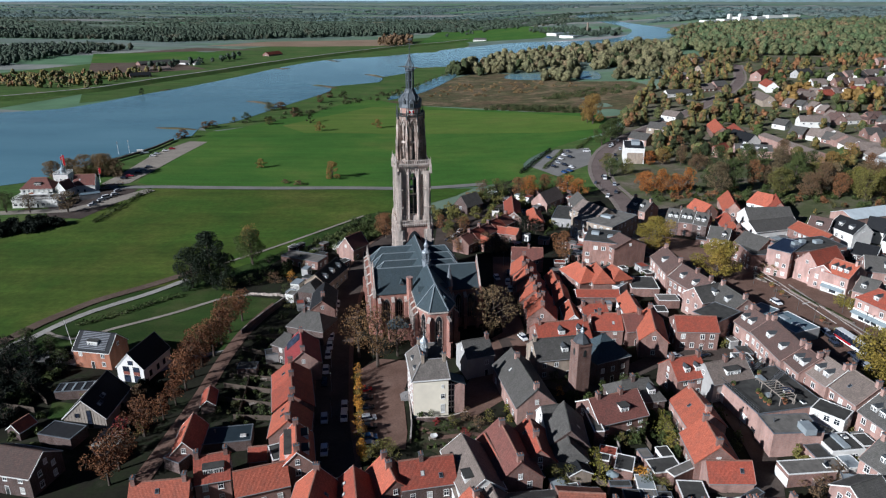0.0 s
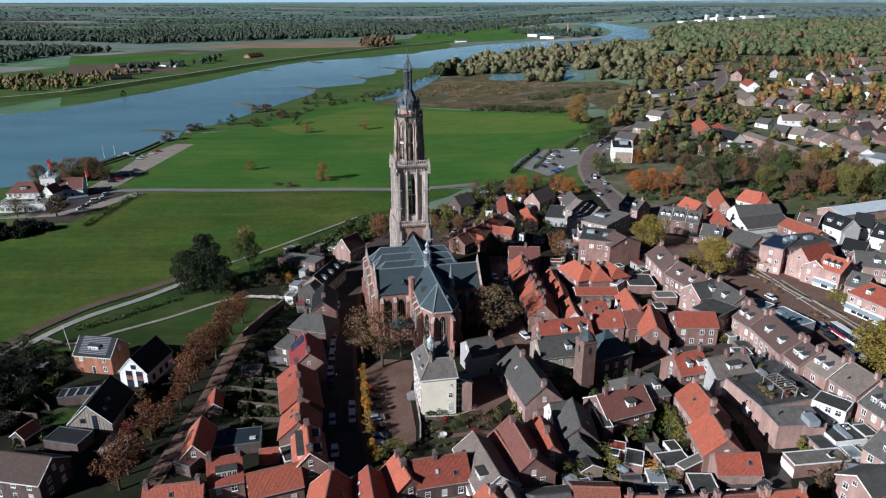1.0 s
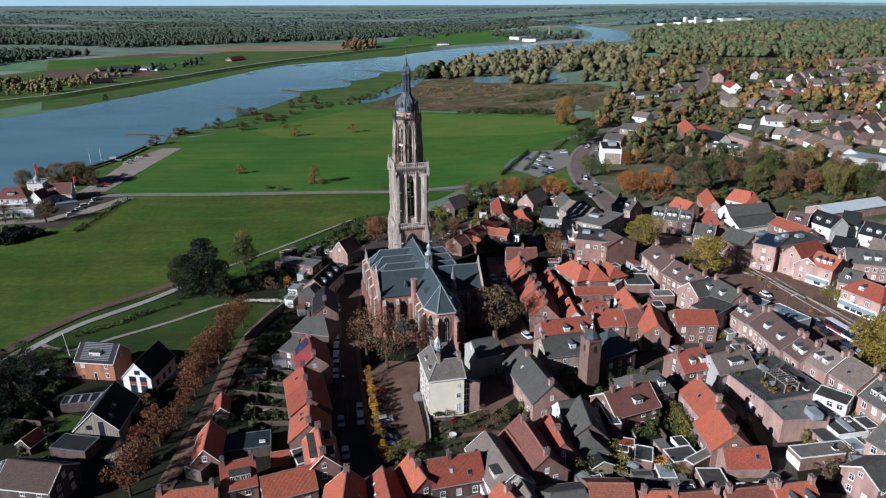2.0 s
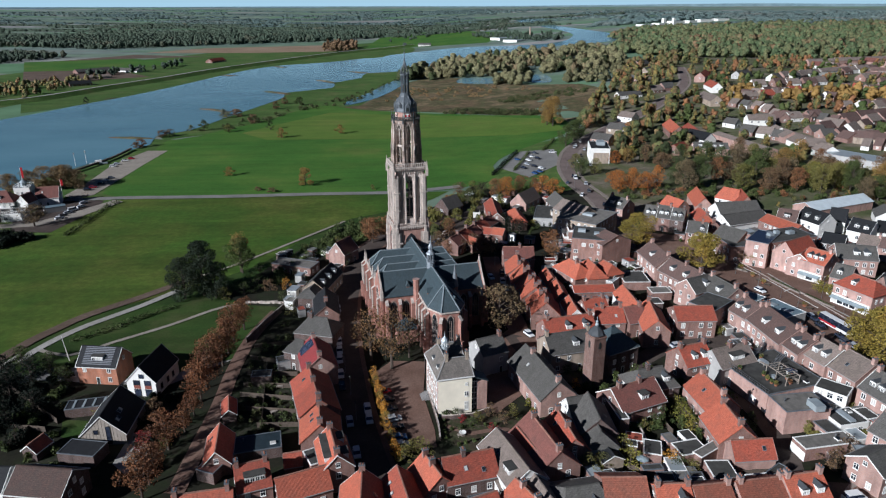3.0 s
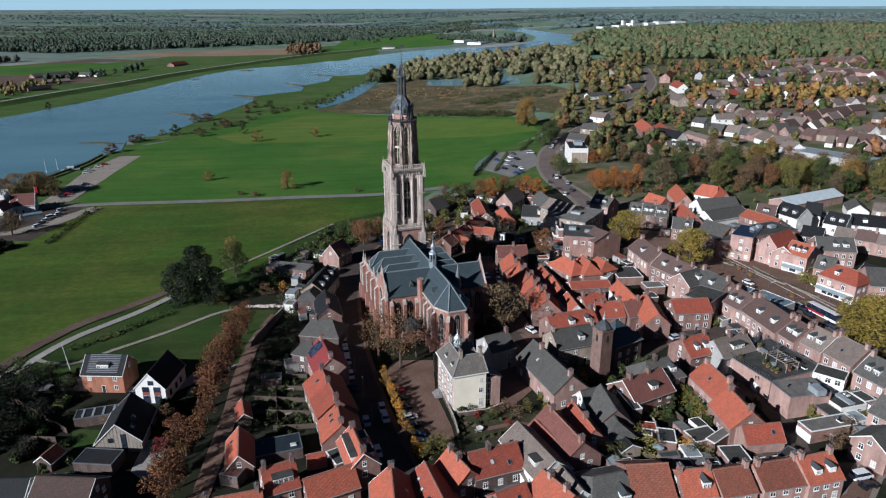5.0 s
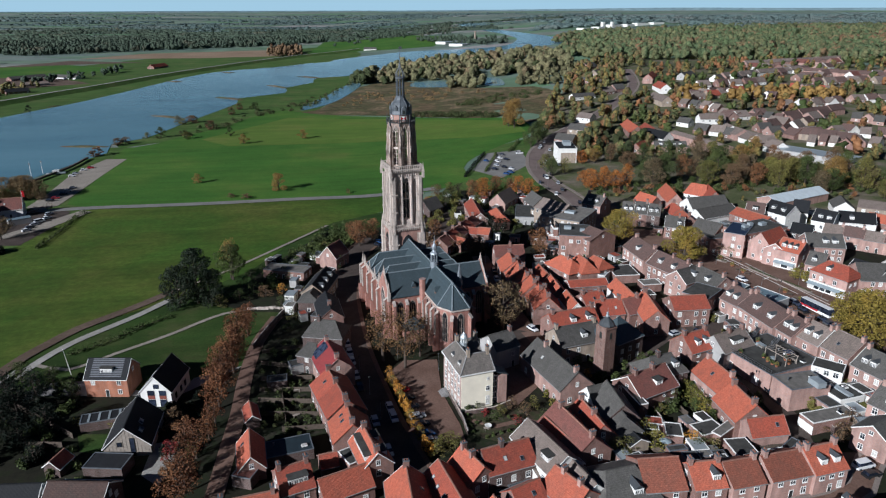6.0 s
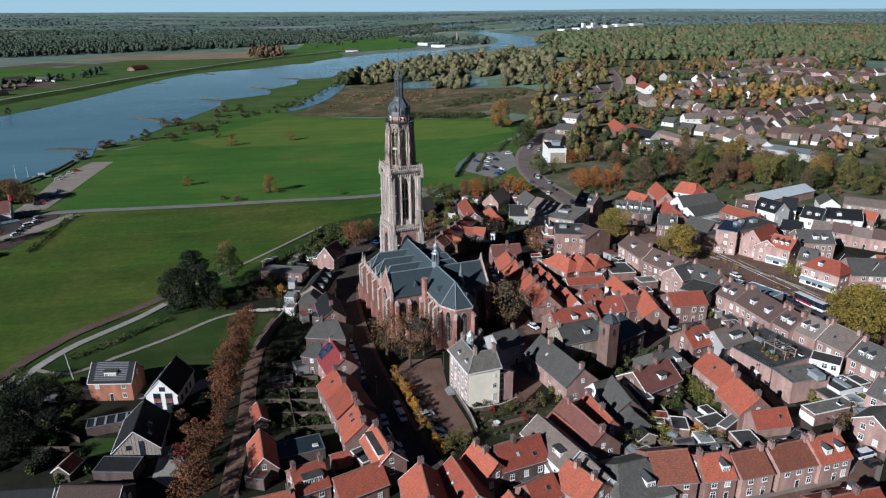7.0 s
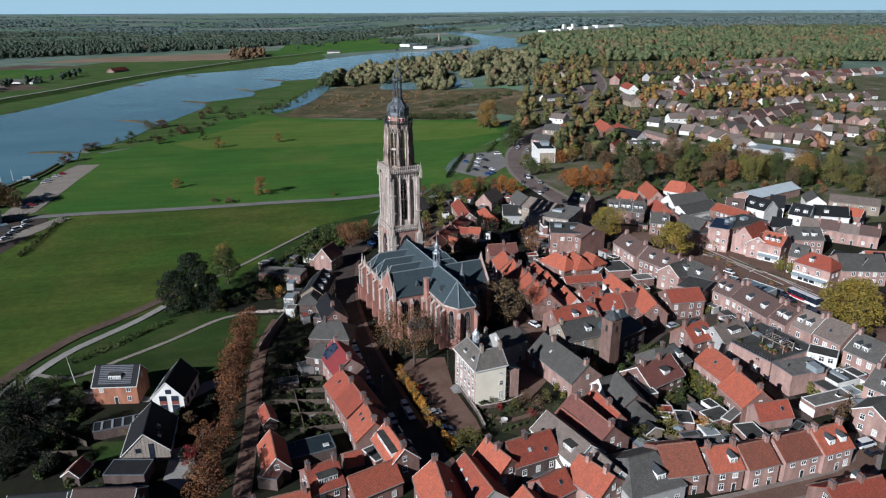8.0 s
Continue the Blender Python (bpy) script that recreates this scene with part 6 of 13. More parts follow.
def gabled(u0, u1, v0, v1, eave, ridge, along, name="nave_roof", gable=True, mat=None):
    """A pitched slate roof over a rectangle, ridge along 'u' or 'v', with stone copings left to the walls."""
    bm = bmesh.new()
    if along == "u":
        m = (v0 + v1) / 2
        sec = [(v0 - 0.3, eave - 0.2), (v1 + 0.3, eave - 0.2), (v1 + 0.3, eave), (m, ridge), (v0 - 0.3, eave)]
        solid(bm, [(u0, p, q) for p, q in sec], [(u1, p, q) for p, q in sec])
    else:
        m = (u0 + u1) / 2
        sec = [(u0 - 0.3, eave - 0.2), (u1 + 0.3, eave - 0.2), (u1 + 0.3, eave), (m, ridge), (u0 - 0.3, eave)]
        solid(bm, [(p, v0, q) for p, q in sec], [(p, v1, q) for p, q in sec])
    bmesh.ops.recalc_face_normals(bm, faces=bm.faces)
    ob = part(name, bm, mat or ROOF["slate"], church, "blue-grey slate roof")
    bm = bmesh.new()
    if along == "u":
        beam(bm, (u0, (v0 + v1) / 2, ridge), (u1, (v0 + v1) / 2, ridge), 0.28)
    else:
        beam(bm, ((u0 + u1) / 2, v0, ridge), ((u0 + u1) / 2, v1, ridge), 0.28)
    part("ridge_cap", bm, PALELEAD, ob)
    return ob


def wall_block(u0, u1, v0, v1, z, name="wall"):
    bm = bmesh.new()
    box(bm, u0, v0, -1.5, u1, v1, z)
    return part(name, bm, CHURCHBRICK, church)


def gable_wall(u, v0, v1, eave, ridge, thick=0.7):
    """A gable wall across the end of a roof that runs along u, with stone coping."""
    m = (v0 + v1) / 2
    bm = bmesh.new()
    sec = [(v0, -1.5), (v1, -1.5), (v1, eave + 0.5), (m, ridge + 0.8), (v0, eave + 0.5)]
    solid(bm, [(u - thick / 2, p, q) for p, q in sec], [(u + thick / 2, p, q) for p, q in sec])
    bmesh.ops.recalc_face_normals(bm, faces=bm.faces)
    ob = part("gable_wall", bm, CHURCHBRICK, church)
    for p in (v0, v1):
        bm = bmesh.new()
        beam(bm, (u, p, eave + 0.6), (u, m, ridge + 0.95), 0.45)
        part("coping", bm, STONE, ob)
    bm = bmesh.new()
    pinnacle(bm, u, m, ridge + 0.7, 0.5, 2.2)
    part("finial", bm, STONE, ob)
    return ob


def church_buttress(u, v, rz, h=12.5, d=1.9, w=0.9):
    """A stepped brick buttress with stone weatherings and a pinnacle."""
    bm = bmesh.new()
    solid(bm, [(-w / 2, -d, -1.5), (w / 2, -d, -1.5), (w / 2, 0, -1.5), (-w / 2, 0, -1.5)], [(-w / 2, -d, h * 0.45), (w / 2, -d, h * 0.45), (w / 2, 0, h * 0.45), (-w / 2, 0, h * 0.45)])
    solid(bm, [(-w / 2, -d * 0.7, h * 0.45), (w / 2, -d * 0.7, h * 0.45), (w / 2, 0, h * 0.45), (-w / 2, 0, h * 0.45)], [(-w / 2, -d * 0.7, h), (w / 2, -d * 0.7, h), (w / 2, 0, h + 1.2), (-w / 2, 0, h + 1.2)])
    ob = part("buttress", bm, CHURCHBRICK, church)
    at(ob, u, v, 0, rz)
    bm = bmesh.new()
    solid(bm, [(-w / 2 - 0.06, -d * 0.7 - 0.12, h - 0.02), (w / 2 + 0.06, -d * 0.7 - 0.12, h - 0.02), (w / 2 + 0.06, 0.0, h + 1.22), (-w / 2 - 0.06, 0.0, h + 1.22)],
          [(-w / 2 - 0.06, -d * 0.7 - 0.12, h + 0.16), (w / 2 + 0.06, -d * 0.7 - 0.12, h + 0.16), (w / 2 + 0.06, 0.0, h + 1.4), (-w / 2 - 0.06, 0.0, h + 1.4)])
    if rz == -90:
        # stone-dressed face on the street side
        box(bm, -w / 2 - 0.04, -d * 0.7 - 0.06, h * 0.47, w / 2 + 0.04, -d * 0.7 + 0.3, h * 0.98)
    part("weathering", bm, STONE, ob)
    return ob


# nave and aisles
wall_block(-16.8, 13.4, -29.0, -5.0, 14.0)
gabled(-5.6, 5.6, -35.0, -5.6, 15.0, 21.0, "v")


def cross_roof(u0, u1, hip_at, v, half, eave, ridge):
    """A roof across an aisle, from the nave out to a hipped end."""
    s = 1 if u1 > u0 else -1
    bm = bmesh.new()
    p = [bm.verts.new(k) for k in ((u0, v - half, eave), (u1, v - half, eave), (u1, v + half, eave), (u0, v + half, eave), (u0, v, ridge), (hip_at, v, ridge))]
    for f in ((0, 1, 5, 4), (1, 2, 5), (2, 3, 4, 5), (0, 4, 3), (3, 2, 1, 0)):
        bm.faces.new([p[k] for k in f])
    bmesh.ops.recalc_face_normals(bm, faces=bm.faces)
    ob = part("aisle_roof", bm, ROOF["slate"], church, "hipped slate cross roof over the aisle")
    bm = bmesh.new()
    beam(bm, (u0, v, ridge), (hip_at, v, ridge), 0.26)
    for dv in (-half, half):
        beam(bm, (hip_at, v, ridge), (u1, v + dv, eave), 0.24)
    part("ridge_cap", bm, PALELEAD, ob)


for v in (-25.3, -18.5, -11.8):
    cross_roof(-0.2, -17.1, -12.6, v, 3.4, 14.0, 19.2)
    cross_roof(0.2, 13.7, 10.0, v, 3.4, 14.0, 18.6)
# transepts
wall_block(-17.0, 16.2, -40.2, -28.8, 14.0)
gabled(-17.0, 16.2, -40.2, -28.8, 14.0, 20.4, "u", "transept_roof")
gable_wall(-17.2, -40.4, -28.6, 14.0, 20.4)
gable_wall(16.4, -40.4, -28.6, 14.0, 20.4)
# choir with five-sided apse
CH, CV0, CV1 = 5.4, -40.0, -53.0
apse = [(-CH, CV0), (CH, CV0), (CH, CV1), (CH * 0.5, CV1 - 4.9), (-CH * 0.5, CV1 - 4.9), (-CH, CV1)]
bm = bmesh.new()
solid(bm, [(u, v, -1.5) for u, v in reversed(apse)], [(u, v, 15.2) for u, v in reversed(apse)])
bmesh.ops.recalc_face_normals(bm, faces=bm.faces)
part("choir_wall", bm, CHURCHBRICK, church)
ea = [(u * 1.07, v - (0.35 if v < -41 else -0.5)) for u, v in apse]
bm = bmesh.new()
lo = [bm.verts.new((u, v, 15.2)) for u, v in ea]
t0, t1 = bm.verts.new((0, -33.0, 21.2)), bm.verts.new((0, -51.0, 21.2))
bm.faces.new(list(reversed(lo)))
bm.faces.new((lo[1], lo[2], t1, t0))
bm.faces.new((lo[2], lo[3], t1))
bm.faces.new((lo[3], lo[4], t1))
bm.faces.new((lo[4], lo[5], t1))
bm.faces.new((lo[5], lo[0], t0, t1))
bm.faces.new((lo[0], lo[1], t0))
bmesh.ops.recalc_face_normals(bm, faces=bm.faces)
choir_roof = part("choir_roof", bm, ROOF["slate"], church, "blue-grey slate choir roof with lead hips")
bm = bmesh.new()
beam(bm, (0, -33, 21.2), (0, -51.0, 21.2), 0.3)
for k in (2, 3, 4, 5):
    beam(bm, (0, -51.0, 21.2), (ea[k][0], ea[k][1], 15.25), 0.34)
part("ridge_cap", bm, PALELEAD, choir_roof)
for (ax, ay), (bx, by) in zip(apse, apse[1:] + apse[:1]):
    if ay > -41 and by > -41:
        continue
    bm = bmesh.new()
    beam(bm, (ax * 1.05, ay - 0.1, 14.9), (bx * 1.05, by - 0.1, 14.9), 0.5)
    part("cornice", bm, STONE, church)
# choir windows and buttresses
for s in (-1, 1):
    for v in (-43.5, -47.5, -51.0):
        gothic_window(church, s * (CH + 0.02), v, 4.0, 1.7, 9.5, 90 * s, TUFF)
    for v in (-41.5, -45.5, -49.4, -53.2):
        church_buttress(s * CH, v, 90 * s, 12.2)
for a, b in ((2, 3), (3, 4), (4, 5)):
    (ax, ay), (bx, by) = apse[a], apse[b]
    mx, my = (ax + bx) / 2, (ay + by) / 2
    rz = math.degrees(math.atan2(by - ay, bx - ax)) + 180
    gothic_window(church, mx, my, 4.0, 1.7, 9.5, rz, TUFF)
for u, v, rz in ((CH * 0.5, CV1 - 4.9, 28), (-CH * 0.5, CV1 - 4.9, -28)):
    church_buttress(u, v, rz, 12.2)
# transept and aisle windows and buttresses
for u in (-13.6, -9.6, 9.4, 13.4):
    gothic_window(church, u, -40.22, 4.0, 1.9, 8.0, 0, TUFF)
for u in (-15.8, -11.6, -7.6, 7.4, 11.4, 15.4):
    church_buttress(u, -40.2, 0, 11.5)
for v in (-25.3, -18.5, -11.8):
    gothic_window(church, -16.82, v, 3.5, 2.6, 9.5, -90)
    gothic_window(church, 13.42, v, 3.5, 2.6, 9.0, 90)
for v in (-29.0, -21.9, -15.1, -8.4, -5.4):
    ob = church_buttress(-16.8, v, -90, 12.8, 2.2)
    bm = bmesh.new()
    pinnacle(bm, -17.0, v, 12.5, 0.75, 5.6)
    part("pinnacle", bm, STONE, church, "pale weathered stone pinnacle")
    church_buttress(13.4, v, 90, 12.0)
for v in (-40.2, -28.8):
    church_buttress(-17.2, v + (1.0 if v < -35 else -1.0), -90, 13.0, 2.2)
    bm = bmesh.new()
    pinnacle(bm, -17.3, v, 13.0, 0.9, 6.5)
    part("pinnacle", bm, STONE, church, "pale weathered stone pinnacle")
    church_buttress(16.4, v + (1.0 if v < -35 else -1.0), 90, 13.0)
gothic_window(church, -17.57, -34.5, 3.0, 3.6, 12.5, -90)
gothic_window(church, 16.77, -34.5, 3.0, 3.6, 12.5, 90)
# aisle parapet in pierced stone
for v0, v1 in ((-28.6, -22.1), (-21.7, -15.3), (-14.9, -8.6)):
    bm = bmesh.new()
    box(bm, -17.1, v0, 14.0, -16.75, v1, 14.35)
    box(bm, -17.1, v0, 15.0, -16.8, v1, 15.2)
    k = v0 + 0.3
    while k < v1:
        box(bm, -17.05, k - 0.1, 14.35, -16.85, k + 0.1, 15.0)
        k += 0.7
    part("balustrade", bm, STONE, church)
# stair piers in the corners of choir and transept
for s, h in ((-1, 19.2), (1, 15.5)):
    bm = bmesh.new()
    turned(bm, [(1.0, -1.5), (1.0, h), (1.15, h), (1.15, h + 0.3)], 8, s * 6.3, -40.9, OCT)
    part("stair_turret", bm, CHURCHBRICK, church)
bm = bmesh.new()
turned(bm, [(1.3, 15.8), (1.15, 16.2), (0.06, 23.2)], 8, 6.3, -40.9, OCT)
part("turret_spire", bm, LEAD, church, "slim lead turret spire")
# small roof dormers
for u, v, z, rz in ((-8.5, -38.3, 15.2, 0), (-3.9, -47.0, 16.2, -90), (2.2, -54.6, 16.0, 20), (4.2, -45.5, 16.2, 90)):
    bm = bmesh.new()
    box(bm, -0.55, -0.4, 0, 0.55, 1.6, 1.2)
    dm = part("roof_dormer", bm, WALL["brick"], church)
    at(dm, u, v, z, rz)
    bm = bmesh.new()
    solid(bm, [(-0.8, -0.6, 1.1), (0.8, -0.6, 1.1), (0, -0.6, 2.6)], [(-0.8, 2.2, 1.1), (0.8, 2.2, 1.1), (0, 2.2, 2.6)])
    part("dormer_roof", bm, ROOF["slate"], dm)
# ridge turret
bm = bmesh.new()
turned(bm, [(1.3, 19.5), (1.3, 22.0), (1.5, 22.1), (1.5, 22.4)], 8, 0, -34.5, OCT)
turned(bm, [(0.15, 22.3), (0.15, 25.0), (1.5, 25.0), (1.3, 25.4), (0.8, 25.8), (0.6, 26.4), (0.85, 27.0), (0.8, 27.6), (0.35, 28.4), (0.12, 29.4), (0.05, 31.2)], 8, 0, -34.5, OCT)
ridge_turret = part("ridge_turret", bm, TURRETLEAD, church, "grey lead ridge turret with onion top")
for k in range(8):
    a = OCT + k * math.pi / 4
    bm = bmesh.new()
    box(bm, 1.1 * math.cos(a) - 0.14, -34.5 + 1.1 * math.sin(a) - 0.14, 22.4, 1.1 * math.cos(a) + 0.14, -34.5 + 1.1 * math.sin(a) + 0.14, 25.0)
    part("post", bm, TURRETLEAD, ridge_turret)
# low sacristy roof between the choir buttresses
bm = bmesh.new()
box(bm, -13.5, -45.5, -1.5, -7.0, -41.5, 4.6)
part("sacristy", bm, CHURCHBRICK, church)
bm = bmesh.new()
lo = [(-13.9, -45.9, 4.6), (-6.7, -45.9, 4.6), (-6.7, -41.3, 4.6), (-13.9, -41.3, 4.6)]
v = [bm.verts.new(p) for p in lo]
tp = bm.verts.new((-10.2, -43.0, 7.8))
bm.faces.new(list(reversed(v)))
for i in range(4):
    bm.faces.new((v[i], v[(i + 1) % 4], tp))
part("sacristy_roof", bm, ROOF["slate"], church)

# ---- the old town hall ----
PALEBRICK = brick("pale_brick", (0.48, 0.36, 0.31), (0.4, 0.29, 0.245), var=0.03)
hall = empty("town_hall", pose(-4.1, 153.0, ground_z(-4.1, 153.0), 0, 0, 9), "old town hall with cream gable front, slate roofs and cupola", "town hall")
bm = bmesh.new()
box(bm, -4.5, -6.8, -1.5, 4.5, 6.8, 11.0)
part("wall", bm, PALEBRICK, hall, "pale pink brick side walls")
bm = bmesh.new()
box(bm, -4.46, -6.88, -1.5, 4.46, -6.8, 10.9)
part("front", bm, WALL["cream"], hall, "cream-plastered plain front")


def hip_roof(parent, x0, y0, x1, y1, eave, ridge, along, cut, mat, name="roof"):
    c0, c1 = cut
    bm = bmesh.new()
    lo = [bm.verts.new(p) for p in ((x0, y0, eave), (x1, y0, eave), (x1, y1, eave), (x0, y1, eave))]
    if along == "x":
        m = (y0 + y1) / 2
        a, b = bm.verts.new((x0 + c0, m, ridge)), bm.verts.new((x1 - c1, m, ridge))
        fs = ((lo[0], lo[1], b, a), (lo[1], lo[2], b), (lo[2], lo[3], a, b), (lo[3], lo[0], a))
    else:
        m = (x0 + x1) / 2
        a, b = bm.verts.new((m, y0 + c0, ridge)), bm.verts.new((m, y1 - c1, ridge))
        fs = ((lo[0], lo[1], a), (lo[1], lo[2], b, a), (lo[2], lo[3], b), (lo[3], lo[0], a, b))
    bm.faces.new(list(reversed(lo)))
    for f in fs:
        bm.faces.new(f)
    bmesh.ops.recalc_face_normals(bm, faces=bm.faces)
    return part(name, bm, mat, parent)


HALLTILES = tiles("weathered_hall_tiles", (0.185, 0.162, 0.142), (0.145, 0.128, 0.114), (0.09, 0.082, 0.07))
hip_roof(hall, -4.9, -7.2, 4.9, -1.2, 11.0, 15.3, "x", (3.0, 0.7), HALLTILES)
hip_roof(hall, -4.9, -7.2, 1.1, 7.2, 10.99, 15.29, "y", (3.0, 3.0), HALLTILES)
hip_roof(hall, -4.9, 1.2, 4.9, 7.2, 10.98, 15.28, "x", (3.0, 0.7), HALLTILES)
for p, q in (((-4.9, -7.2, 11), (-1.9, -4.2, 15.3)), ((-1.9, -4.2, 15.3), (4.2, -4.2, 15.3)), ((4.2, -4.2, 15.3), (4.9, -7.2, 11)),
             ((-1.9, -4.2, 15.3), (-1.9, 4.2, 15.3)), ((-1.9, 4.2, 15.3), (4.2, 4.2, 15.3)), ((-4.9, 7.2, 11), (-1.9, 4.2, 15.3)), ((4.2, 4.2, 15.3), (4.9, 1.2, 11))):
    bm = bmesh.new()
    limb(bm, p, q, 0.16, 0.16, 6)
    part("ridge_cap", bm, GUTTER, hall)
bm = bmesh.new()
box(bm, 1.0, -1.3, 10.9, 4.7, 1.3, 11.3)
part("roof_well", bm, LEADDARK, hall, "dark lead gutter between the roof ranges")
for u, v, z in ((-1.7, -4.2, 14.9), (3.7, -4.2, 14.9), (3.7, 4.2, 14.9), (-1.7, 4.2, 14.9)):
    chimney(hall, u, v, z, 0.75, 1.1, 2.0, WALL["tan"])
for v in (-3.4, 1.6):
    dormer(hall, -3.9, v, 11.4, 1.5, 1.6, 1.7, -90, "gable")
for z, hh in ((0.8, 2.2), (4.4, 2.2), (7.9, 1.9)):
    for v in (-5.2, -2.7, -0.2, 2.3, 4.8):
        window(hall, -4.51, v, z, 1.2, hh, -90)
        window(hall, 4.51, v, z, 1.2, hh, 90)
for z, hh in ((1.2, 2.4), (5.2, 1.4), (8.4, 0.8)):
    window(hall, 3.0, -6.9, z, 1.1 if hh > 1 else 0.7, hh, 0)
bm = bmesh.new()
for s in (-1, 1):
    box(bm, s * 4.95 - 0.1, -7.3, 10.75, s * 4.95 + 0.1, 7.3, 11.05)
box(bm, -5.05, -7.3, 10.75, 5.05, -7.1, 11.05)
part("gutter", bm, WHITE, hall)
bm = bmesh.new()
turned(bm, [(0.95, 13.0), (0.95, 15.6), (1.15, 15.7), (1.15, 15.9)], 8, -0.6, 1.6, OCT)
turned(bm, [(0.35, 15.8), (0.35, 17.1), (1.1, 17.1), (1.0, 17.6), (0.7, 18.1), (0.3, 18.5), (0.08, 18.9), (0.05, 20.0)], 8, -0.6, 1.6, OCT)
cupola = part("cupola", bm, ZINC, hall, "small cupola with pale lead dome and white posts")
for k in range(8):
    a = OCT + k * math.pi / 4
    bm = bmesh.new()
    box(bm, -0.6 + 0.8 * math.cos(a) - 0.09, 1.6 + 0.8 * math.sin(a) - 0.09, 15.9, -0.6 + 0.8 * math.cos(a) + 0.09, 1.6 + 0.8 * math.sin(a) + 0.09, 17.1)
    part("post", bm, WHITE, cupola)
# brick stair shaft joined to the hall by a glazed link
shaft = empty("stair_shaft", hall.matrix_basis.copy(), "brick stair shaft with glazed link and slanting slate roof", "stair shaft")
bm = bmesh.new()
box(bm, 6.2, -6.4, -1.5, 8.7, -3.0, 8.5)
part("wall", bm, WALL["pink"], shaft)
bm = bmesh.new()
box(bm, 4.55, -5.8, -1.2, 6.2, -3.2, 8.9)
part("glazing", bm, GLASS, shaft)
bm = bmesh.new()
for z in (0.0, 1.7, 3.4, 5.1, 6.8, 8.4):
    box(bm, 4.52, -5.9, z, 6.2, -5.76, z + 0.16)
for x in (4.55, 5.3, 6.05):
    box(bm, x, -5.88, -1.2, x + 0.12, -5.78, 8.9)
part("mullions", bm, WHITE, shaft, "white glazing bars")
bm = bmesh.new()
lo = [bm.verts.new(p) for p in ((4.5, -6.7, 10.4), (9.0, -6.7, 8.5), (9.0, -2.6, 8.5), (4.5, -2.6, 10.4))]
up = [bm.verts.new((v.co[0], v.co[1], v.co[2] + 0.22)) for v in lo]
bm.faces.new(list(reversed(lo)))
bm.faces.new(up)
for a in range(4):
    bm.faces.new((lo[a], lo[(a + 1) % 4], up[(a + 1) % 4], up[a]))
part("roof", bm, ROOF["slate"], shaft, "slanting slate roof")
# stone perron before the hall's street door
perron = empty("entrance_steps", hall.matrix_basis @ Matrix.Translation((-4.5, 3.2, 0)), "grey stone entrance steps with iron railing", "steps")
for a in range(5):
    bm = bmesh.new()
    box(bm, -2.4 + a * 0.32, -1.7, -0.6, 0.0 if a == 4 else -2.08 + a * 0.32, 1.7, 0.17 * (a + 1))
    part("step", bm, GUTTER, perron)
for v in (-1.65, 1.6):
    bm = bmesh.new()
    box(bm, -1.2, v, 1.7, 0.0, v + 0.05, 1.76)
    for x in (-1.2, -0.6, -0.06):
        box(bm, x, v, 0.8, x + 0.05, v + 0.05, 1.7)
    part("railing", bm, DARKWOOD, perron)

# ---- square brick gate tower ----
gate = empty("brick_tower", pose(36.0, 155.3, ground_z(36, 155.3), 0, 0, 20), "slender square brick tower with dark slate cap", "tower")
bm = bmesh.new()
box(bm, -1.95, -1.95, -1.5, 1.95, 1.95, 15.0)
box(bm, -2.08, -2.08, 14.9, 2.08, 2.08, 15.3)
box(bm, -1.9, -1.9, 15.3, 1.9, 1.9, 15.7)
part("shaft", bm, WALL["tower"], gate)
bm = bmesh.new()
turned(bm, [(2.25, 15.7), (2.3, 15.9), (1.7, 16.8), (0.95, 17.6), (0.4, 18.1)], 8, turn=OCT)
part("cap", bm, LEADDARK, gate, "dark faceted cap")
bm = bmesh.new()
turned(bm, [(0.42, 18.1), (0.55, 18.5), (0.3, 18.9), (0.42, 19.3), (0.08, 19.7), (0.05, 20.8)], 8, turn=OCT)
part("finial", bm, ZINC, gate, "pale lead finial")
for k in range(4):
    bm = bmesh.new()
    lancet(bm, 0.8, 2.0, y0=-0.05, y1=0.02)
    at(part("louvre", bm, DARKWOOD, gate), math.sin(radians(90 * k)) * 1.96, -math.cos(radians(90 * k)) * 1.96, 12.0, 90 * k)

# ---- ground cover ----
sheet('water', [(-413.1, 632.2), (-367.8, 656.1), (-329.7, 764.4), (-315.5, 798.4), (-285.8, 900.6), (-234.1, 1118.1), (-185.1, 1213.1), (-107.6, 1272.6), (26.4, 1449.0), (156.1, 1507.2), (323.8, 1397.2), (416.6, 1560.7), (449.8, 1775.5), (450.8, 2014.6), (453.6, 2249.1), (473.3, 2550.6), (557.1, 2655.8), (548.7, 2390.4), (500.6, 2227.0), (495.8, 2026.5), (509.5, 1601.9), (491.2, 1417.0), (427.7, 1335.7), (257.1, 1303.9), (122.7, 1230.3), (96.2, 1208.8), (30.1, 1084.2), (-39.9, 1055.9), (-45.8, 991.1), (-69.6, 950.0), (-82.3, 930.9), (-80.6, 873.4), (-132.5, 829.4), (-129.6, 783.5), (-159.8, 665.5), (-180.8, 580.7), (-201.5, 558.1), (-194.9, 521.0), (-202.9, 501.5), (-212.1, 467.8), (-233.0, 405.1), (-239.0, 382.0), (-252.6, 372.0), (-321.9, 354.3), (-543.3, 500.3)], WATER, 0.25, 60, step=25.0, label='calm blue river winding through the plain', category='river')
sheet('water', [(-55.7, 716.1), (-24.9, 769.1), (0.1, 851.9), (17.5, 935.1), (13.0, 973.8), (-8.9, 917.9), (-34.6, 816.4), (-55.7, 750.6)], WATER, 0.35, 30, label='narrow side channel in the marsh', category='water')
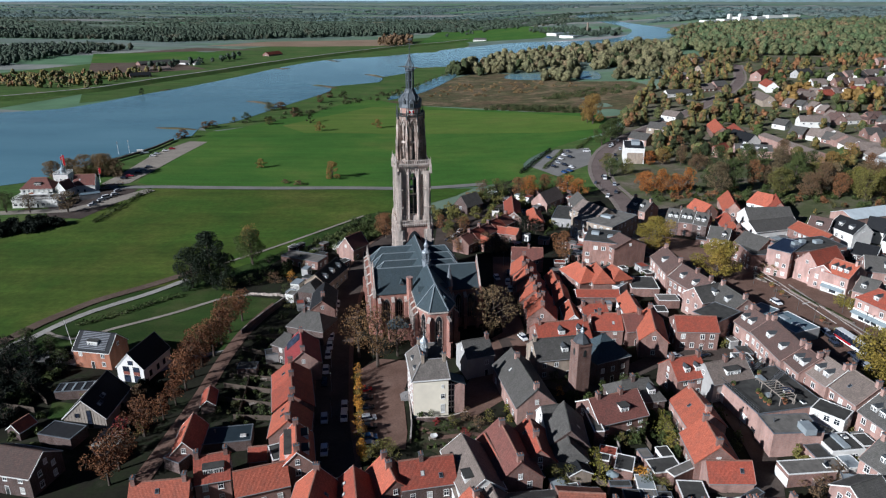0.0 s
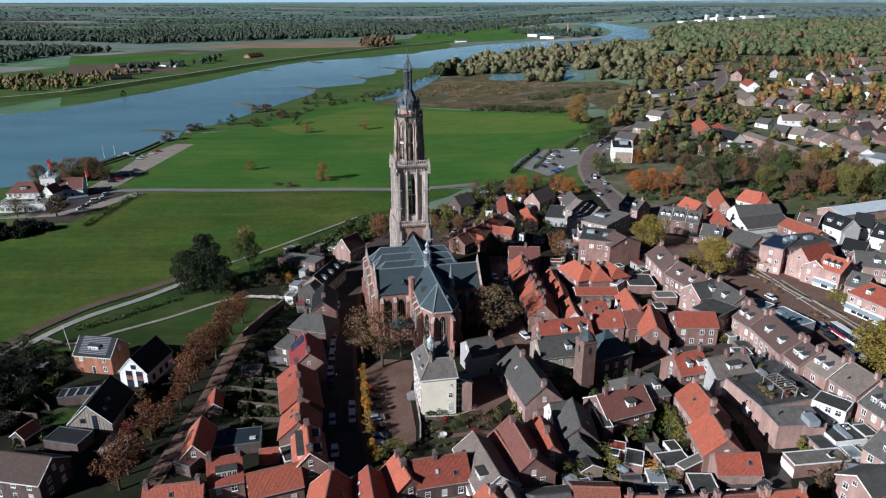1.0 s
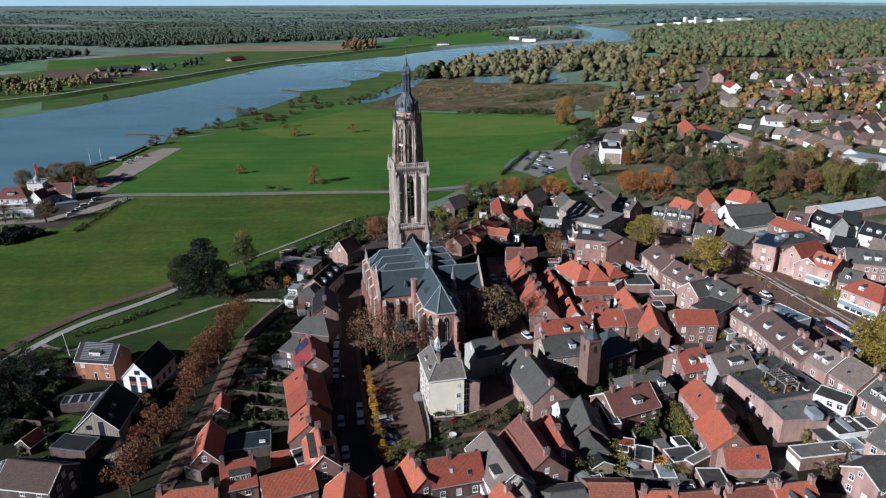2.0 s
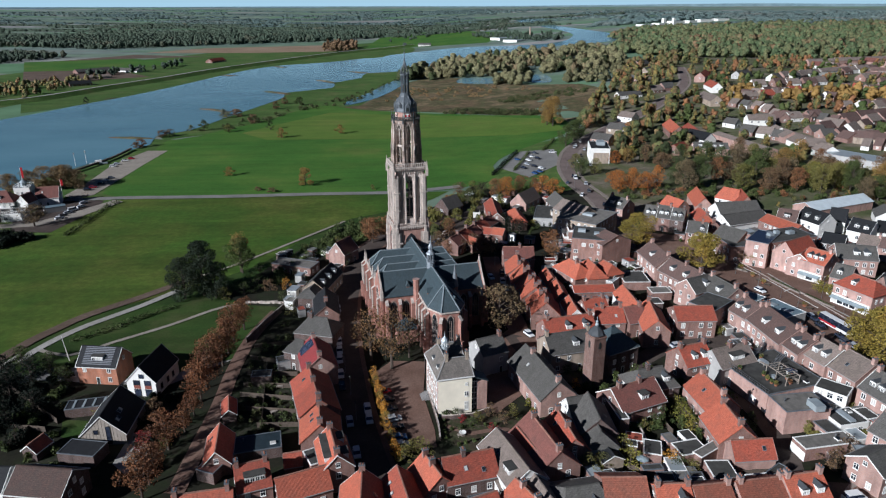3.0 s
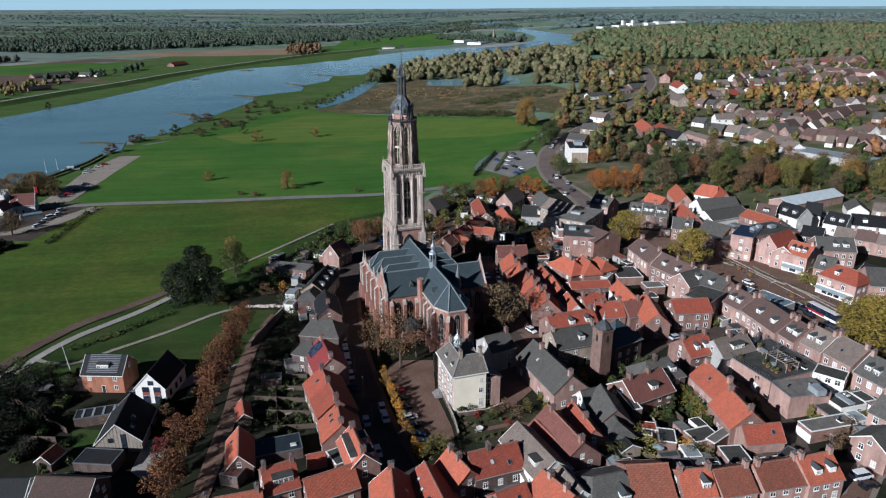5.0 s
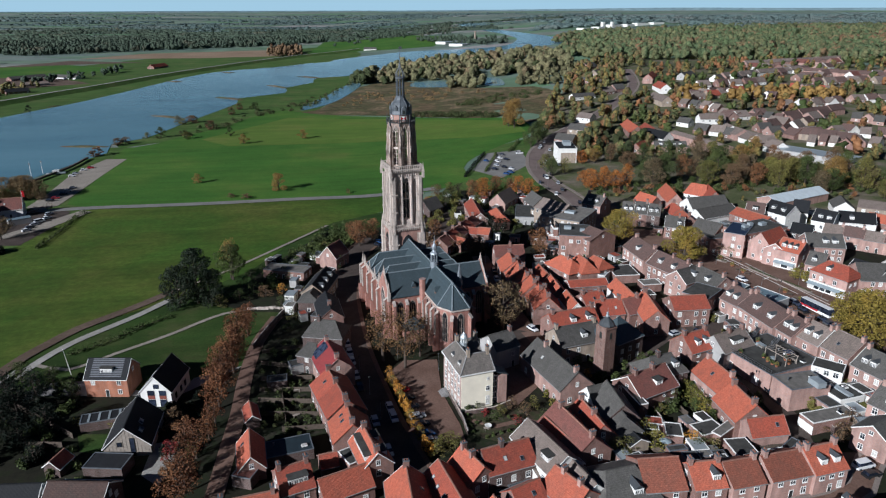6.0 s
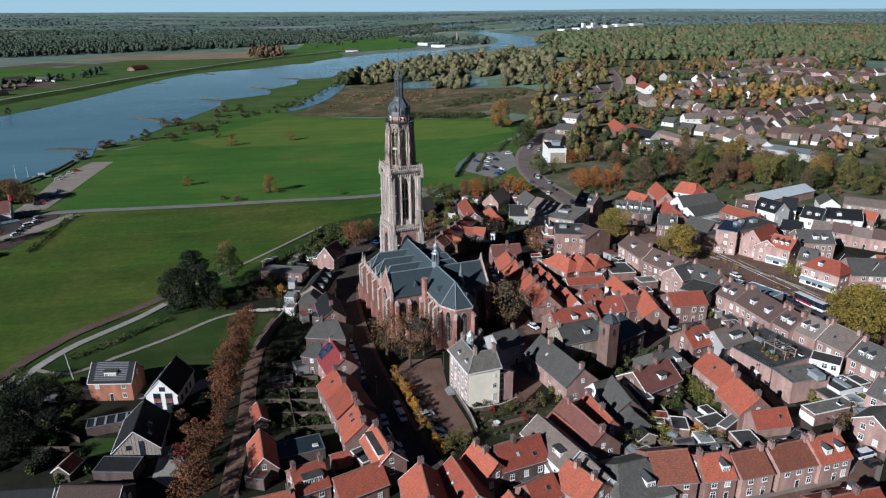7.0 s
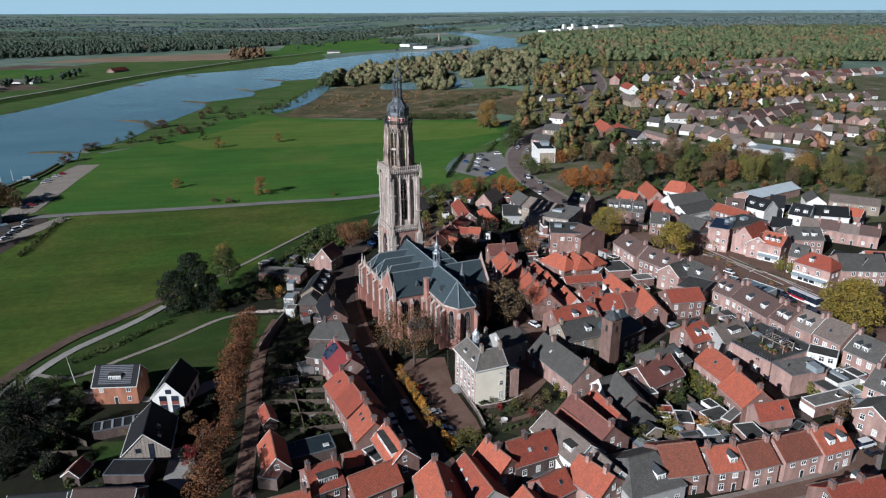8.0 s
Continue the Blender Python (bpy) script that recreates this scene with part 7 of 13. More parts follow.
sheet('water', [(80.5, 874.6), (122.6, 842.5), (126.5, 899.5), (90.2, 922.6)], WATER, 0.35, 40, label='shallow pond between willows', category='water')
sheet('water', [(157.7, 839.4), (182.1, 808.2), (195.1, 874.8), (174.8, 901.3)], WATER, 0.35, 40, label='shallow pond between willows', category='water')
sheet('meadow', [(-175.4, 189.0), (-137.5, 185.3), (-125.5, 214.0), (-97.4, 235.1), (-71.3, 260.7), (-57.6, 289.2), (-36.4, 320.2), (-10.4, 333.6), (16.8, 363.5), (-11.8, 366.3), (-52.9, 367.8), (-96.0, 367.3), (-132.4, 368.4), (-160.2, 367.4), (-168.5, 361.9), (-172.5, 342.0), (-178.5, 300.9), (-195.7, 288.1), (-214.3, 285.1), (-250.7, 270.6)], PASTURE, 0.12, 20, step=15.0, label='grazed dark green pasture beside the town', category='meadow')
sheet('meadow', [(-160.9, 369.7), (-132.4, 368.4), (-96.0, 367.3), (-52.9, 367.8), (-11.8, 366.3), (17.1, 365.9), (46.5, 384.2), (50.7, 417.5), (65.9, 447.4), (93.0, 478.1), (128.0, 518.7), (133.4, 583.2), (82.8, 612.9), (7.0, 656.5), (-48.1, 691.2), (-75.1, 718.7), (-103.3, 683.2), (-126.6, 619.0), (-150.1, 587.5), (-166.1, 556.0), (-186.6, 535.2), (-178.8, 425.7), (-177.7, 379.9)], GRASS, 0.12, 20, step=15.0, label='bright green mown river meadow', category='meadow')
sheet('meadow', [(-134.5, 564.4), (-110.0, 604.9), (-69.4, 667.9), (6.3, 642.6), (81.2, 603.7), (128.3, 573.2), (124.4, 522.5), (88.0, 514.0), (0.0, 526.9), (-61.8, 530.7), (-109.7, 532.2)], LIGHTGRASS, 0.2, 20, curve=False, label='pale strip of longer meadow grass', category='meadow')
sheet('marsh', [(-70.8, 694.1), (-42.9, 714.5), (13.2, 909.4), (70.1, 951.5), (151.0, 808.1), (210.6, 774.8), (217.9, 678.5), (182.1, 605.6), (139.7, 559.9), (106.2, 598.6), (7.4, 663.6)], MARSH, 0.08, 60, step=30.0, label='brown reed marsh with scrub', category='marsh')
sheet('field', [(-369.7, 692.6), (-329.7, 764.4), (-284.1, 894.4), (-232.4, 1108.6), (-102.5, 1271.9), (37.8, 1441.1), (47.6, 1653.0), (-69.7, 1588.5), (-202.0, 1350.5), (-293.8, 1116.9), (-358.0, 875.4), (-401.5, 761.1)], FORELAND, 0.2, 80, step=40.0, label='grassy river foreland below the dike', category='field')
sheet('field', [(-461.9, 559.1), (-401.5, 761.1), (-362.2, 887.2), (-291.7, 1107.5), (-114.4, 1489.5), (49.4, 1691.6), (-17.2, 1857.3), (-387.0, 1526.1), (-529.0, 1227.5), (-685.7, 848.3)], FORELAND, 0.12, 80, curve=False, label='green fields behind the river dike', category='field')
sheet('field', [(-506.3, 987.3), (-420.9, 989.7), (-355.1, 1040.2), (-450.2, 1156.8), (-575.6, 1136.8)], EARTH, 0.2, 60, curve=False, label='ploughed brown field across the river', category='field')
sheet('field', [(-575.6, 1136.8), (-450.2, 1156.8), (-357.7, 1270.8), (-491.2, 1390.5), (-662.5, 1324.4)], GRASS, 0.2, 60, curve=False, label='green field beyond the river', category='field')
sheet('field', [(-612.9, 1342.0), (-474.2, 1401.9), (-365.1, 1429.9), (-525.2, 1496.1)], EARTH, 0.2, 60, curve=False, label='ploughed brown field across the river', category='field')
sheet('field', [(-522.9, 1542.1), (-422.7, 1683.7), (-129.6, 1768.4), (-112.1, 1558.3), (-283.0, 1529.3)], STRAW, 0.25, 80, curve=False, label='harvested pale stubble field', category='field')
sheet('field', [(-68.8, 1552.4), (60.4, 1643.2), (226.0, 1589.0), (318.6, 1882.4), (168.3, 2279.6), (-15.8, 2039.0)], GRASS, 0.25, 120, curve=False, label='green pasture by the river bend', category='field')
sheet('foreland', [(-190.0, 540.0), (-201.5, 562.0), (-180.8, 588.0), (-163.0, 668.0), (-134.0, 785.0), (-136.0, 832.0), (-86.0, 876.0), (-86.0, 934.0), (-50.0, 994.0), (-44.0, 1060.0), (20.0, 1080.0), (36.0, 1000.0), (10.0, 900.0), (-25.0, 790.0), (-45.0, 700.0), (-70.0, 690.0), (-100.0, 660.0), (-150.0, 570.0)], FORELAND, 0.06, 40, curve=False, label='rough green bank between meadow and river', category='grass')
sheet('foreland', [(-262.0, 290.0), (-180.0, 268.0), (-160.0, 300.0), (-158.0, 368.0), (-170.0, 540.0), (-203.0, 545.0), (-206.0, 470.0), (-240.0, 392.0), (-300.0, 366.0)], FORELAND, 0.04, 30, curve=False, label='green river bank round the inn', category='grass')
sheet('forecourt', [(-226.0, 316.0), (-186.0, 322.0), (-172.0, 336.0), (-160.0, 362.0), (-166.0, 366.0), (-180.0, 342.0), (-190.0, 329.0), (-228.0, 322.0)], SAND, 0.3, 15, curve=False, label='sandy drive round the river inn', category='drive')
sheet('grass', [(-147.8, 174.9), (-150.5, 219.4), (-98.6, 259.6), (-39.3, 325.3), (-4.5, 334.5), (-23.4, 276.8), (-46.0, 241.2), (-55.4, 207.7), (-72.2, 197.4), (-99.3, 200.8), (-126.1, 176.5), (-124.6, 141.6)], LAWN, 0.05, 20, curve=False, label='rough grass verge along the meadow edge', category='grass')
sheet('grass', [(-132.1, 190.1), (-124.6, 203.9), (-106.3, 225.4), (-92.1, 230.9), (-76.5, 221.7), (-57.8, 221.8), (-59.8, 212.7), (-66.2, 182.0), (-79.8, 177.0), (-82.4, 168.1), (-111.0, 180.9), (-124.1, 182.5)], LAWN, 0.16, 25, label='rough grass field beside the footpath', category='grass')
sheet('town_ground', [(-142.9, 156.8), (-121.1, 175.0), (-82.4, 168.1), (-66.2, 182.0), (-56.6, 219.2), (-46.6, 253.1), (-38.6, 294.4), (-14.6, 307.6), (22.2, 356.1), (60.9, 422.6), (107.3, 483.9), (215.5, 608.2), (336.2, 626.2), (458.1, 577.2), (350.6, 354.8), (153.6, 151.9), (78.3, 81.1), (-28.6, 95.3), (-51.9, 98.7), (-105.5, 105.9)], SOIL, 0.06, 25, curve=False, label='garden soil and yards between the houses, darkened for shade', category='ground')
sheet('garden', [(86.9, 356.7), (93.9, 295.4), (141.5, 272.3), (195.5, 245.4), (242.4, 243.3), (671.8, 654.9), (710.1, 976.6), (537.1, 991.4), (334.9, 969.0), (139.8, 519.7)], GARDENS, 0.12, 25, curve=False, label='gardens and verges between the houses', category='garden')
ribbon('road', [(-192.3, 368.1), (-160.9, 369.7), (-132.4, 368.4), (-96.0, 367.3), (-52.9, 367.8), (-11.8, 366.3), (24.3, 371.6)], 6, ROADPALE, 0.36, label='asphalt road through the meadow', category='road')
ribbon('path', [(-138.1, 171.9), (-133.5, 181.9), (-131.1, 190.3), (-132.4, 180.3), (-129.1, 190.4), (-124.9, 200.4), (-119.4, 208.9), (-112.9, 216.1), (-105.9, 223.9), (-97.2, 236.2)], 2.8, PATH, 0.4, label='pale concrete footpath beside the meadow', category='path')
ribbon('path', [(-141.7, 181.9), (-136.0, 189.6), (-136.4, 188.9), (-132.8, 199.2), (-128.0, 208.3), (-122.5, 217.3), (-108.2, 231.9), (-97.4, 244.8)], 4.0, EARTH, 0.36, label='brown earth track along the meadow', category='path')
ribbon('path', [(-97.4, 244.8), (-83.0, 258.9), (-69.4, 275.7), (-49.3, 302.3), (-39.1, 315.9)], 1.5, SAND, 0.36, label='trodden path along the meadow edge', category='path')
ribbon('path', [(-128.9, 193.9), (-116.9, 188.3), (-106.4, 195.9), (-92.0, 206.7), (-76.2, 220.2), (-59.0, 222.9)], 1.6, SAND, 0.36, label='trodden sandy footpath through grass', category='path')
ribbon('lane', [(-68.0, 123.8), (-67.3, 122.1), (-66.2, 140.4), (-65.2, 157.5), (-65.1, 175.2), (-63.2, 196.3), (-58.1, 214.7)], 4.2, PAVERS, 0.22, label='brick lane under a row of autumn trees', category='lane')
ribbon('street', [(-23.2, 120.6), (-27.9, 142.6), (-30.7, 161.7), (-33.4, 185.0), (-34.6, 209.5), (-34.0, 234.2), (-28.4, 270.4), (-17.9, 291.3)], 9, SHADEPAVERS, 0.22, label='brick street lined with parked cars, darkened for shade', category='street', kerb=1.3)
sheet('square', [(-21.3, 132.5), (-21.9, 149.3), (-25.1, 168.5), (-18.9, 175.9), (-8.9, 174.3), (-10.7, 155.9), (-8.8, 139.8), (-8.9, 132.9)], PAVERS, 0.24, 25, curve=False, label='brick-paved square with parking bays', category='square')
sheet('square', [(13.9, 184.9), (28.8, 186.0), (33.7, 177.3), (17.3, 154.1), (7.4, 144.7), (3.0, 153.7), (11.1, 170.9)], PAVERS, 0.2, 25, curve=False, label='brick-paved yard beside the old hall', category='square')
ribbon('street', [(17.4, 184.3), (22.2, 189.3), (21.7, 214.1), (22.7, 235.4), (23.8, 257.1)], 7, PAVERS, 0.22, label='brown brick street beside the church', category='street')
ribbon('street', [(20.0, 187.7), (24.2, 168.5), (36.0, 157.2), (50.1, 163.5), (66.3, 172.7), (80.5, 171.7)], 6, SHADEPAVERS, 0.22, label='narrow brick street between houses', category='street')
ribbon('street', [(71.3, 173.5), (71.4, 164.5), (72.2, 149.7), (72.9, 136.8), (72.3, 123.4), (67.5, 109.6), (77.8, 105.2)], 6, SHADEPAVERS, 0.22, label='narrow brick lane between houses, darkened for shade', category='street')
ribbon('street', [(24.6, 95.2), (36.3, 94.8), (51.7, 95.0), (63.5, 95.4), (70.5, 97.6), (79.1, 104.8), (90.9, 108.4)], 4.0, PAVERS, 0.22, label='brick street in front of a terrace', category='street', kerb=1.1)
ribbon('road', [(89.4, 274.4), (101.4, 240.6), (109.0, 209.0), (115.1, 183.9), (122.8, 163.4), (129.5, 143.9)], 15, PAVERS, 0.24, label='wide brick high street with shops', category='road')
ribbon('road', [(86.7, 252.8), (89.8, 291.9), (91.8, 331.6), (90.5, 368.7), (97.5, 411.2), (117.4, 459.5), (165.0, 525.1), (229.6, 602.5), (305.5, 712.3), (356.9, 844.9)], 9, ROADMID, 0.26, kerb=2.2, label='road leading out of the town', category='road')
sheet('square', [(54.5, 408.4), (75.1, 453.8), (99.8, 455.3), (94.0, 412.3), (66.8, 382.5)], ROADPALE, 0.24, 25, curve=False, label='car park beside the meadow', category='car park')
sheet('square', [(-198.0, 447.5), (-196.0, 469.0), (-189.4, 499.0), (-175.2, 497.5), (-178.0, 452.4), (-179.5, 414.7), (-181.5, 378.0), (-188.7, 369.9), (-197.0, 376.5), (-196.0, 402.0)], SAND, 0.22, 25, curve=False, label='sandy quay with parked cars', category='quay')
sheet('square', [(-194.2, 313.8), (-176.0, 311.5), (-169.7, 341.6), (-171.2, 365.5), (-194.8, 370.6), (-202.6, 331.8)], SHADEPAVERS, 0.18, 25, curve=False, label='paved forecourt beside the river inn', category='forecourt')
sheet('garden', [(-6.7, 145.2), (1.6, 145.7), (8.3, 145.4), (15.9, 139.5), (11.9, 129.6), (1.4, 129.1), (-7.2, 135.3)], BEDS, 0.2, 20, curve=False, label='brown earth garden of the town hall', category='garden')
# dark sheet laid where the gardens lie in shade
sheet('garden', [(-78.6, 228.3), (-65.4, 261.7), (-38.9, 307.0), (-28.3, 285.1), (-44.1, 246.8), (-56.5, 217.8), (-68.5, 220.7)], SOIL, 0.18, 15, curve=False, label='gardens behind the houses, coloured dark for shade', category='garden')
sheet('garden', [(-104.0, 153.8), (-94.8, 152.0), (-94.4, 143.5), (-101.2, 146.0)], LAWN, 0.2, 12, curve=False, label='small green lawn beside the barn house', category='lawn')
sheet('yard', [(-84.3, 146.0), (-79.6, 147.1), (-77.7, 136.4), (-80.1, 129.6), (-84.6, 134.1)], PATH, 0.2, 12, curve=False, label='pale gravel drive beside the barn house', category='drive')
sheet('yard', [(-2.8, 301.0), (21.5, 350.4), (37.5, 352.1), (34.8, 320.2), (12.3, 281.4), (2.4, 261.6), (-3.8, 273.4)], SHADEPAVERS, 0.2, 15, curve=False, label='paved lane behind the church, darkened for shade', category='yard')
sheet('grass', [(37.0, 368.2), (78.3, 468.6), (125.0, 500.4), (91.4, 355.4), (70.2, 343.1), (51.3, 342.5)], FORELAND, 0.1, 15, curve=False, label='grass verge round the car park', category='grass')

# ---- houses by the meadow ----
house(-100.5, 175.1, -10.3, 11.6, 8.5, 5.6, 9.5, 'black', 'orange', dorm=[(-1, 0.0, 3.2)], chim=(), label='new orange brick house with solar strips on its dark roof', fine=False)
white_house = house(-85.7, 169.7, 79.2, 12.9, 8.2, 4.6, 9.0, 'black', 'white', chim=(), win=False, label='white-rendered new house with steep black roof', fine=False)
barn_house = house(-89.1, 148.9, -89.7, 14.1, 10.5, 3.0, 8.0, 'black', 'wood', chim=(), sky=[(1, 0.1, 0.55), (1, 0.25, 0.55), (1, 0.5, 0.45), (1, 0.65, 0.45)], win=False, label='barn-like house with grey timber gable and black roof', fine=False)
flat(-92.0, 137.1, -13.3, 9.2, 5.6, 3.0, wall='dark', roof=BLACKFELT, label='black flat-roofed carport beside the barn house', name='carport', win=False, fine=False)
flat(-98.2, 157.2, 8.0, 11.1, 4.4, 2.6, wall='dark', roof=BLACKFELT, box_up=((-3.6, 0, 0.5, 3.6, 0.2), (-1.2, 0, 0.5, 3.6, 0.2), (1.2, 0, 0.5, 3.6, 0.2), (3.6, 0, 0.5, 3.6, 0.2)), label='garden shed with glazed flat roof', name='shed', category='shed', win=False, fine=False)
house(-93.1, 122.7, -11.6, 12.6, 9.5, 5.2, 8.5, 'umber', 'dark', chim=(), label='dark brick house with dark brown tiled roof')
house(-106.0, 124.3, -7.0, 11.3, 8.0, 5.4, 8.5, 'black', 'white', chim=(), label='white house with black roof and pale gable')
house(-103.5, 139.7, 70.4, 4.8, 4.0, 2.4, 4.0, 'orange', 'dark', chim=(), win=False, label='small shed with orange tiled roof', name='shed', fine=False)

# ---- terrace between the lane and the church street ----
house(-59.8, 133.2, -83.3, 11.4, 6.0, 3.2, 6.5, 'orange', 'brick', chim=(), label='old cottage with orange roof beside the lane')
flat(-59.8, 129.0, -25.4, 4.7, 7.6, 3.0, wall='dark', roof=ROOF['maroon'], win=False, edge=False, label='low annexe with dark red roof', name='annexe')
house(-61.4, 151.9, -78.5, 7.2, 3.4, 2.4, 3.8, 'red', 'dark', chim=(), win=False, label='small brick shed with red tiled roof', name='shed')
house(-40.2, 170.2, -76.5, 13.6, 9.5, 5.6, 9.5, 'crimson', 'pink', chim=(-0.8,), solar=[(-1, -0.5, 4.2)], label='pink brick house with crimson roof and solar panel', fine=False)
house(-40.3, 155.9, -76.1, 9.0, 10.0, 5.0, 8.6, 'red', 'brick', chim=(0.85,), trim=False)
house(-38.2, 147.2, -76.1, 9.0, 10.0, 5.17, 8.95, 'red', 'brick', chim=(0.85,), trim=False)
house(-36.6, 137.0, -83.8, 9.4, 9.5, 4.6, 8.8, 'orange', 'brick', sky=[(-1, 0, 0.6), (-1, -0.5, 0.6)], chim=(-0.9, 0.9), trim=False)
house(-32.6, 125.3, -77.2, 11.4, 7.0, 6.2, 9.6, 'orange', 'brick', dorm=[(-1, 0.0, 8.4), (1, -0.5, 2.4), (1, 0.5, 2.4)], chim=(-0.9, 0.95), label='brick corner house with long flat dormer and orange roof')
flat(-36.9, 126.1, 24.5, 4.0, 5.8, 5.2, wall='brick', label='low flat-roofed brick extension', name='extension', win=False)
house(-39.0, 118.1, 19.3, 11.2, 7.5, 4.0, 7.2, 'orange', 'brick', chim=(), trim=False)
house(-49.6, 119.5, 16.0, 7.2, 9.0, 5.8, 9.3, 'red', 'brick', dorm=[(-1, 0.1, 4.0)], chim=(-0.95, 0.95), trim=False)
house(-58.4, 113.4, 7.8, 11.9, 7.5, 4.4, 7.4, 'orange', 'brick', chim=(0.9,), trim=False)
house(-42.2, 127.8, 9.8, 4.0, 5.0, 3.2, 5.0, 'red', 'brick', chim=(), win=False, label='small brick outbuilding with red roof', name='outbuilding')

# ---- houses up the church street ----
house(-41.3, 190.8, -18.7, 12.6, 9.5, 5.0, 8.5, 'grey', 'dark', hip=0.7, chim=(-0.9,), fine=False)
house(-45.6, 177.1, -28.4, 6.6, 7.5, 5.6, 8.0, 'grey', 'dark', hip=0.5, chim=(), fine=False)
house(-43.1, 230.2, 72.8, 17.9, 8.5, 4.8, 8.2, 'black', 'tan', dorm=[(-1, -0.6, 1.4), (-1, 0, 1.4), (-1, 0.6, 1.4)], chim=(), fine=False)
house(-40.4, 208.1, -84.2, 15.7, 8.0, 4.6, 7.8, 'black', 'brick', chim=(0.5,), fine=False)
house(-45.4, 221.1, 74.9, 13.2, 7.5, 4.6, 7.0, 'grey', 'dark', hip=0.6, chim=(), fine=False)
house(-37.0, 261.4, 55.7, 9.5, 8.0, 5.0, 9.5, 'maroon', 'pink', chim=(), fine=False)
flat(-55.7, 252.4, -23.3, 17.3, 7.4, 3.6, wall='brick', roof=GRAVELROOF, label='long flat-roofed bungalow with brown roof', fine=False)
flat(-41.9, 212.4, -72.3, 11.2, 1.7, 3.4, wall='dark', label='dark flat-roofed house extension beside the street', fine=False)
flat(-42.3, 206.3, -24.3, 7.3, 4.5, 3.6, wall='dark', label='dark flat-roofed annexe beside the church street', fine=False)
flat(-50.4, 175.6, 17.0, 4.2, 3.6, 3.0, wall='grey', win=False, name='shed', category='shed', label='garden shed with pale flat roof', fine=False)
flat(-55.7, 168.3, 2.9, 5.5, 3.5, 2.6, wall='dark', win=False, name='shed', category='shed', label='dark garden shed with flat roof', fine=False)
flat(-51.7, 135.6, 10.0, 11.5, 6.5, 2.8, wall='dark', roof=DARKSHEET, win=False, name='shed', category='shed', label='long low shed with dark blue-grey sheet roof')

# ---- block in front of the old hall ----
house(-26.0, 107.4, 89.3, 14.1, 9.0, 6.0, 10.0, 'orange', 'brick', sky=[(-1, 0.2, 0.4)], chim=(-0.95,))
house(-17.5, 109.2, -79.4, 13.3, 9.0, 5.2, 9.0, 'red', 'grey', sky=[(-1, -0.55, 0.5), (-1, -0.1, 0.45), (-1, 0.4, 0.5)], chim=())
house(-11.3, 115.2, -68.3, 9.0, 8.5, 5.4, 9.2, 'orange', 'brick', chim=(-0.85, 0.0), trim=False)
balcony_house = house(-3.6, 116.7, 11.5, 11.5, 9.0, 6.6, 10.0, 'red', 'dark', sky=[(-1, -0.2, 0.45), (-1, 0.45, 0.3)], chim=(-0.2,), trim=False)
house(6.2, 117.3, -73.8, 15.5, 9.0, 6.6, 10.0, 'taupe', 'white', dorm=[(-1, 0.5, 2.6)], sky=[(-1, -0.25, 0.45)], chim=(), label='white-rendered house with grey-brown roof and flat dormer')
house(10.9, 122.9, -73.6, 10.6, 5.0, 5.4, 7.6, 'red', 'brick', chim=(), win=False)
house(14.4, 122.1, -77.4, 15.8, 10.0, 5.8, 10.2, 'maroon', 'brick', chim=(-0.75,), trim=False)
house(20.5, 126.5, -84.7, 12.3, 7.5, 5.2, 8.6, 'red', 'brick', chim=(0.2,), trim=False)
house(28.5, 131.3, 87.8, 11.5, 8.5, 5.6, 9.5, 'grey', 'dark', sky=[(-1, -0.2, 0.4)], chim=())
house(25.5, 136.8, 12.1, 4.6, 6.0, 5.6, 8.6, 'grey', 'white', chim=())
house(27.7, 127.1, -89.0, 10.6, 8.0, 4.6, 8.0, 'grey', 'grey', hip=0.35, chim=())
house(41.1, 139.9, 19.8, 13.4, 10.5, 5.4, 9.2, 'maroon', 'brick', dorm=[(-1, 0.15, 2.2)], chim=(-0.7, 0.3), label='brick house with dark red roof, white verge and dormer')
flat(35.6, 135.9, -86.2, 11.6, 2.4, 5.8, wall='dark', label='dark flat-roofed link between houses', win=False, name='extension')
house(48.1, 146.2, 10.2, 12.4, 9.0, 5.6, 9.2, 'grey', 'dark', hip=0.6, dorm=[(-1, 0.5, 1.6)], chim=(-0.3,))
house(63.6, 156.0, 15.1, 8.9, 9.0, 5.6, 9.4, 'red', 'brick', dorm=[(-1, -0.2, 1.3), (-1, 0.5, 1.3)], chim=(-1.0, 1.0), trim=False, fine=False)
house(61.3, 138.2, -86.8, 11.8, 9.0, 4.4, 8.2, 'orange', 'pink', sky=[(-1, 0.0, 0.5)], chim=(0.9,), trim=False)
house(59.3, 124.8, 88.2, 10.8, 9.5, 4.4, 8.6, 'orange', 'brick', sky=[(-1, -0.3, 0.4), (-1, 0.1, 0.5)], chim=(-0.9, 0.9), trim=False)
house(60.4, 117.5, -0.5, 9.5, 6.0, 3.4, 6.4, 'red', 'pink', sky=[(-1, 0.5, 0.5)], chim=(), win=False, label='pink brick outbuilding with red tiled roof')
flat(48.4, 121.3, -80.7, 4.8, 6.8, 3.0, wall='brick', label='brick garage with dark felt roof', name='garage', category='garage', win=False)
flat(40.1, 122.5, -20.6, 4.0, 5.4, 3.0, wall='brick', label='brick garage with grey felt roof', name='garage', category='garage', win=False)
flat(52.7, 120.4, 29.3, 9.3, 2.5, 3.0, wall='brick', roof=GRAVELROOF, label='brick garage with gravel roof', name='garage', category='garage', win=False)
flat(51.6, 112.3, -93.7, 6.9, 5.4, 3.2, wall='brick', label='brick extension with white-edged black roof', name='extension', win=False)
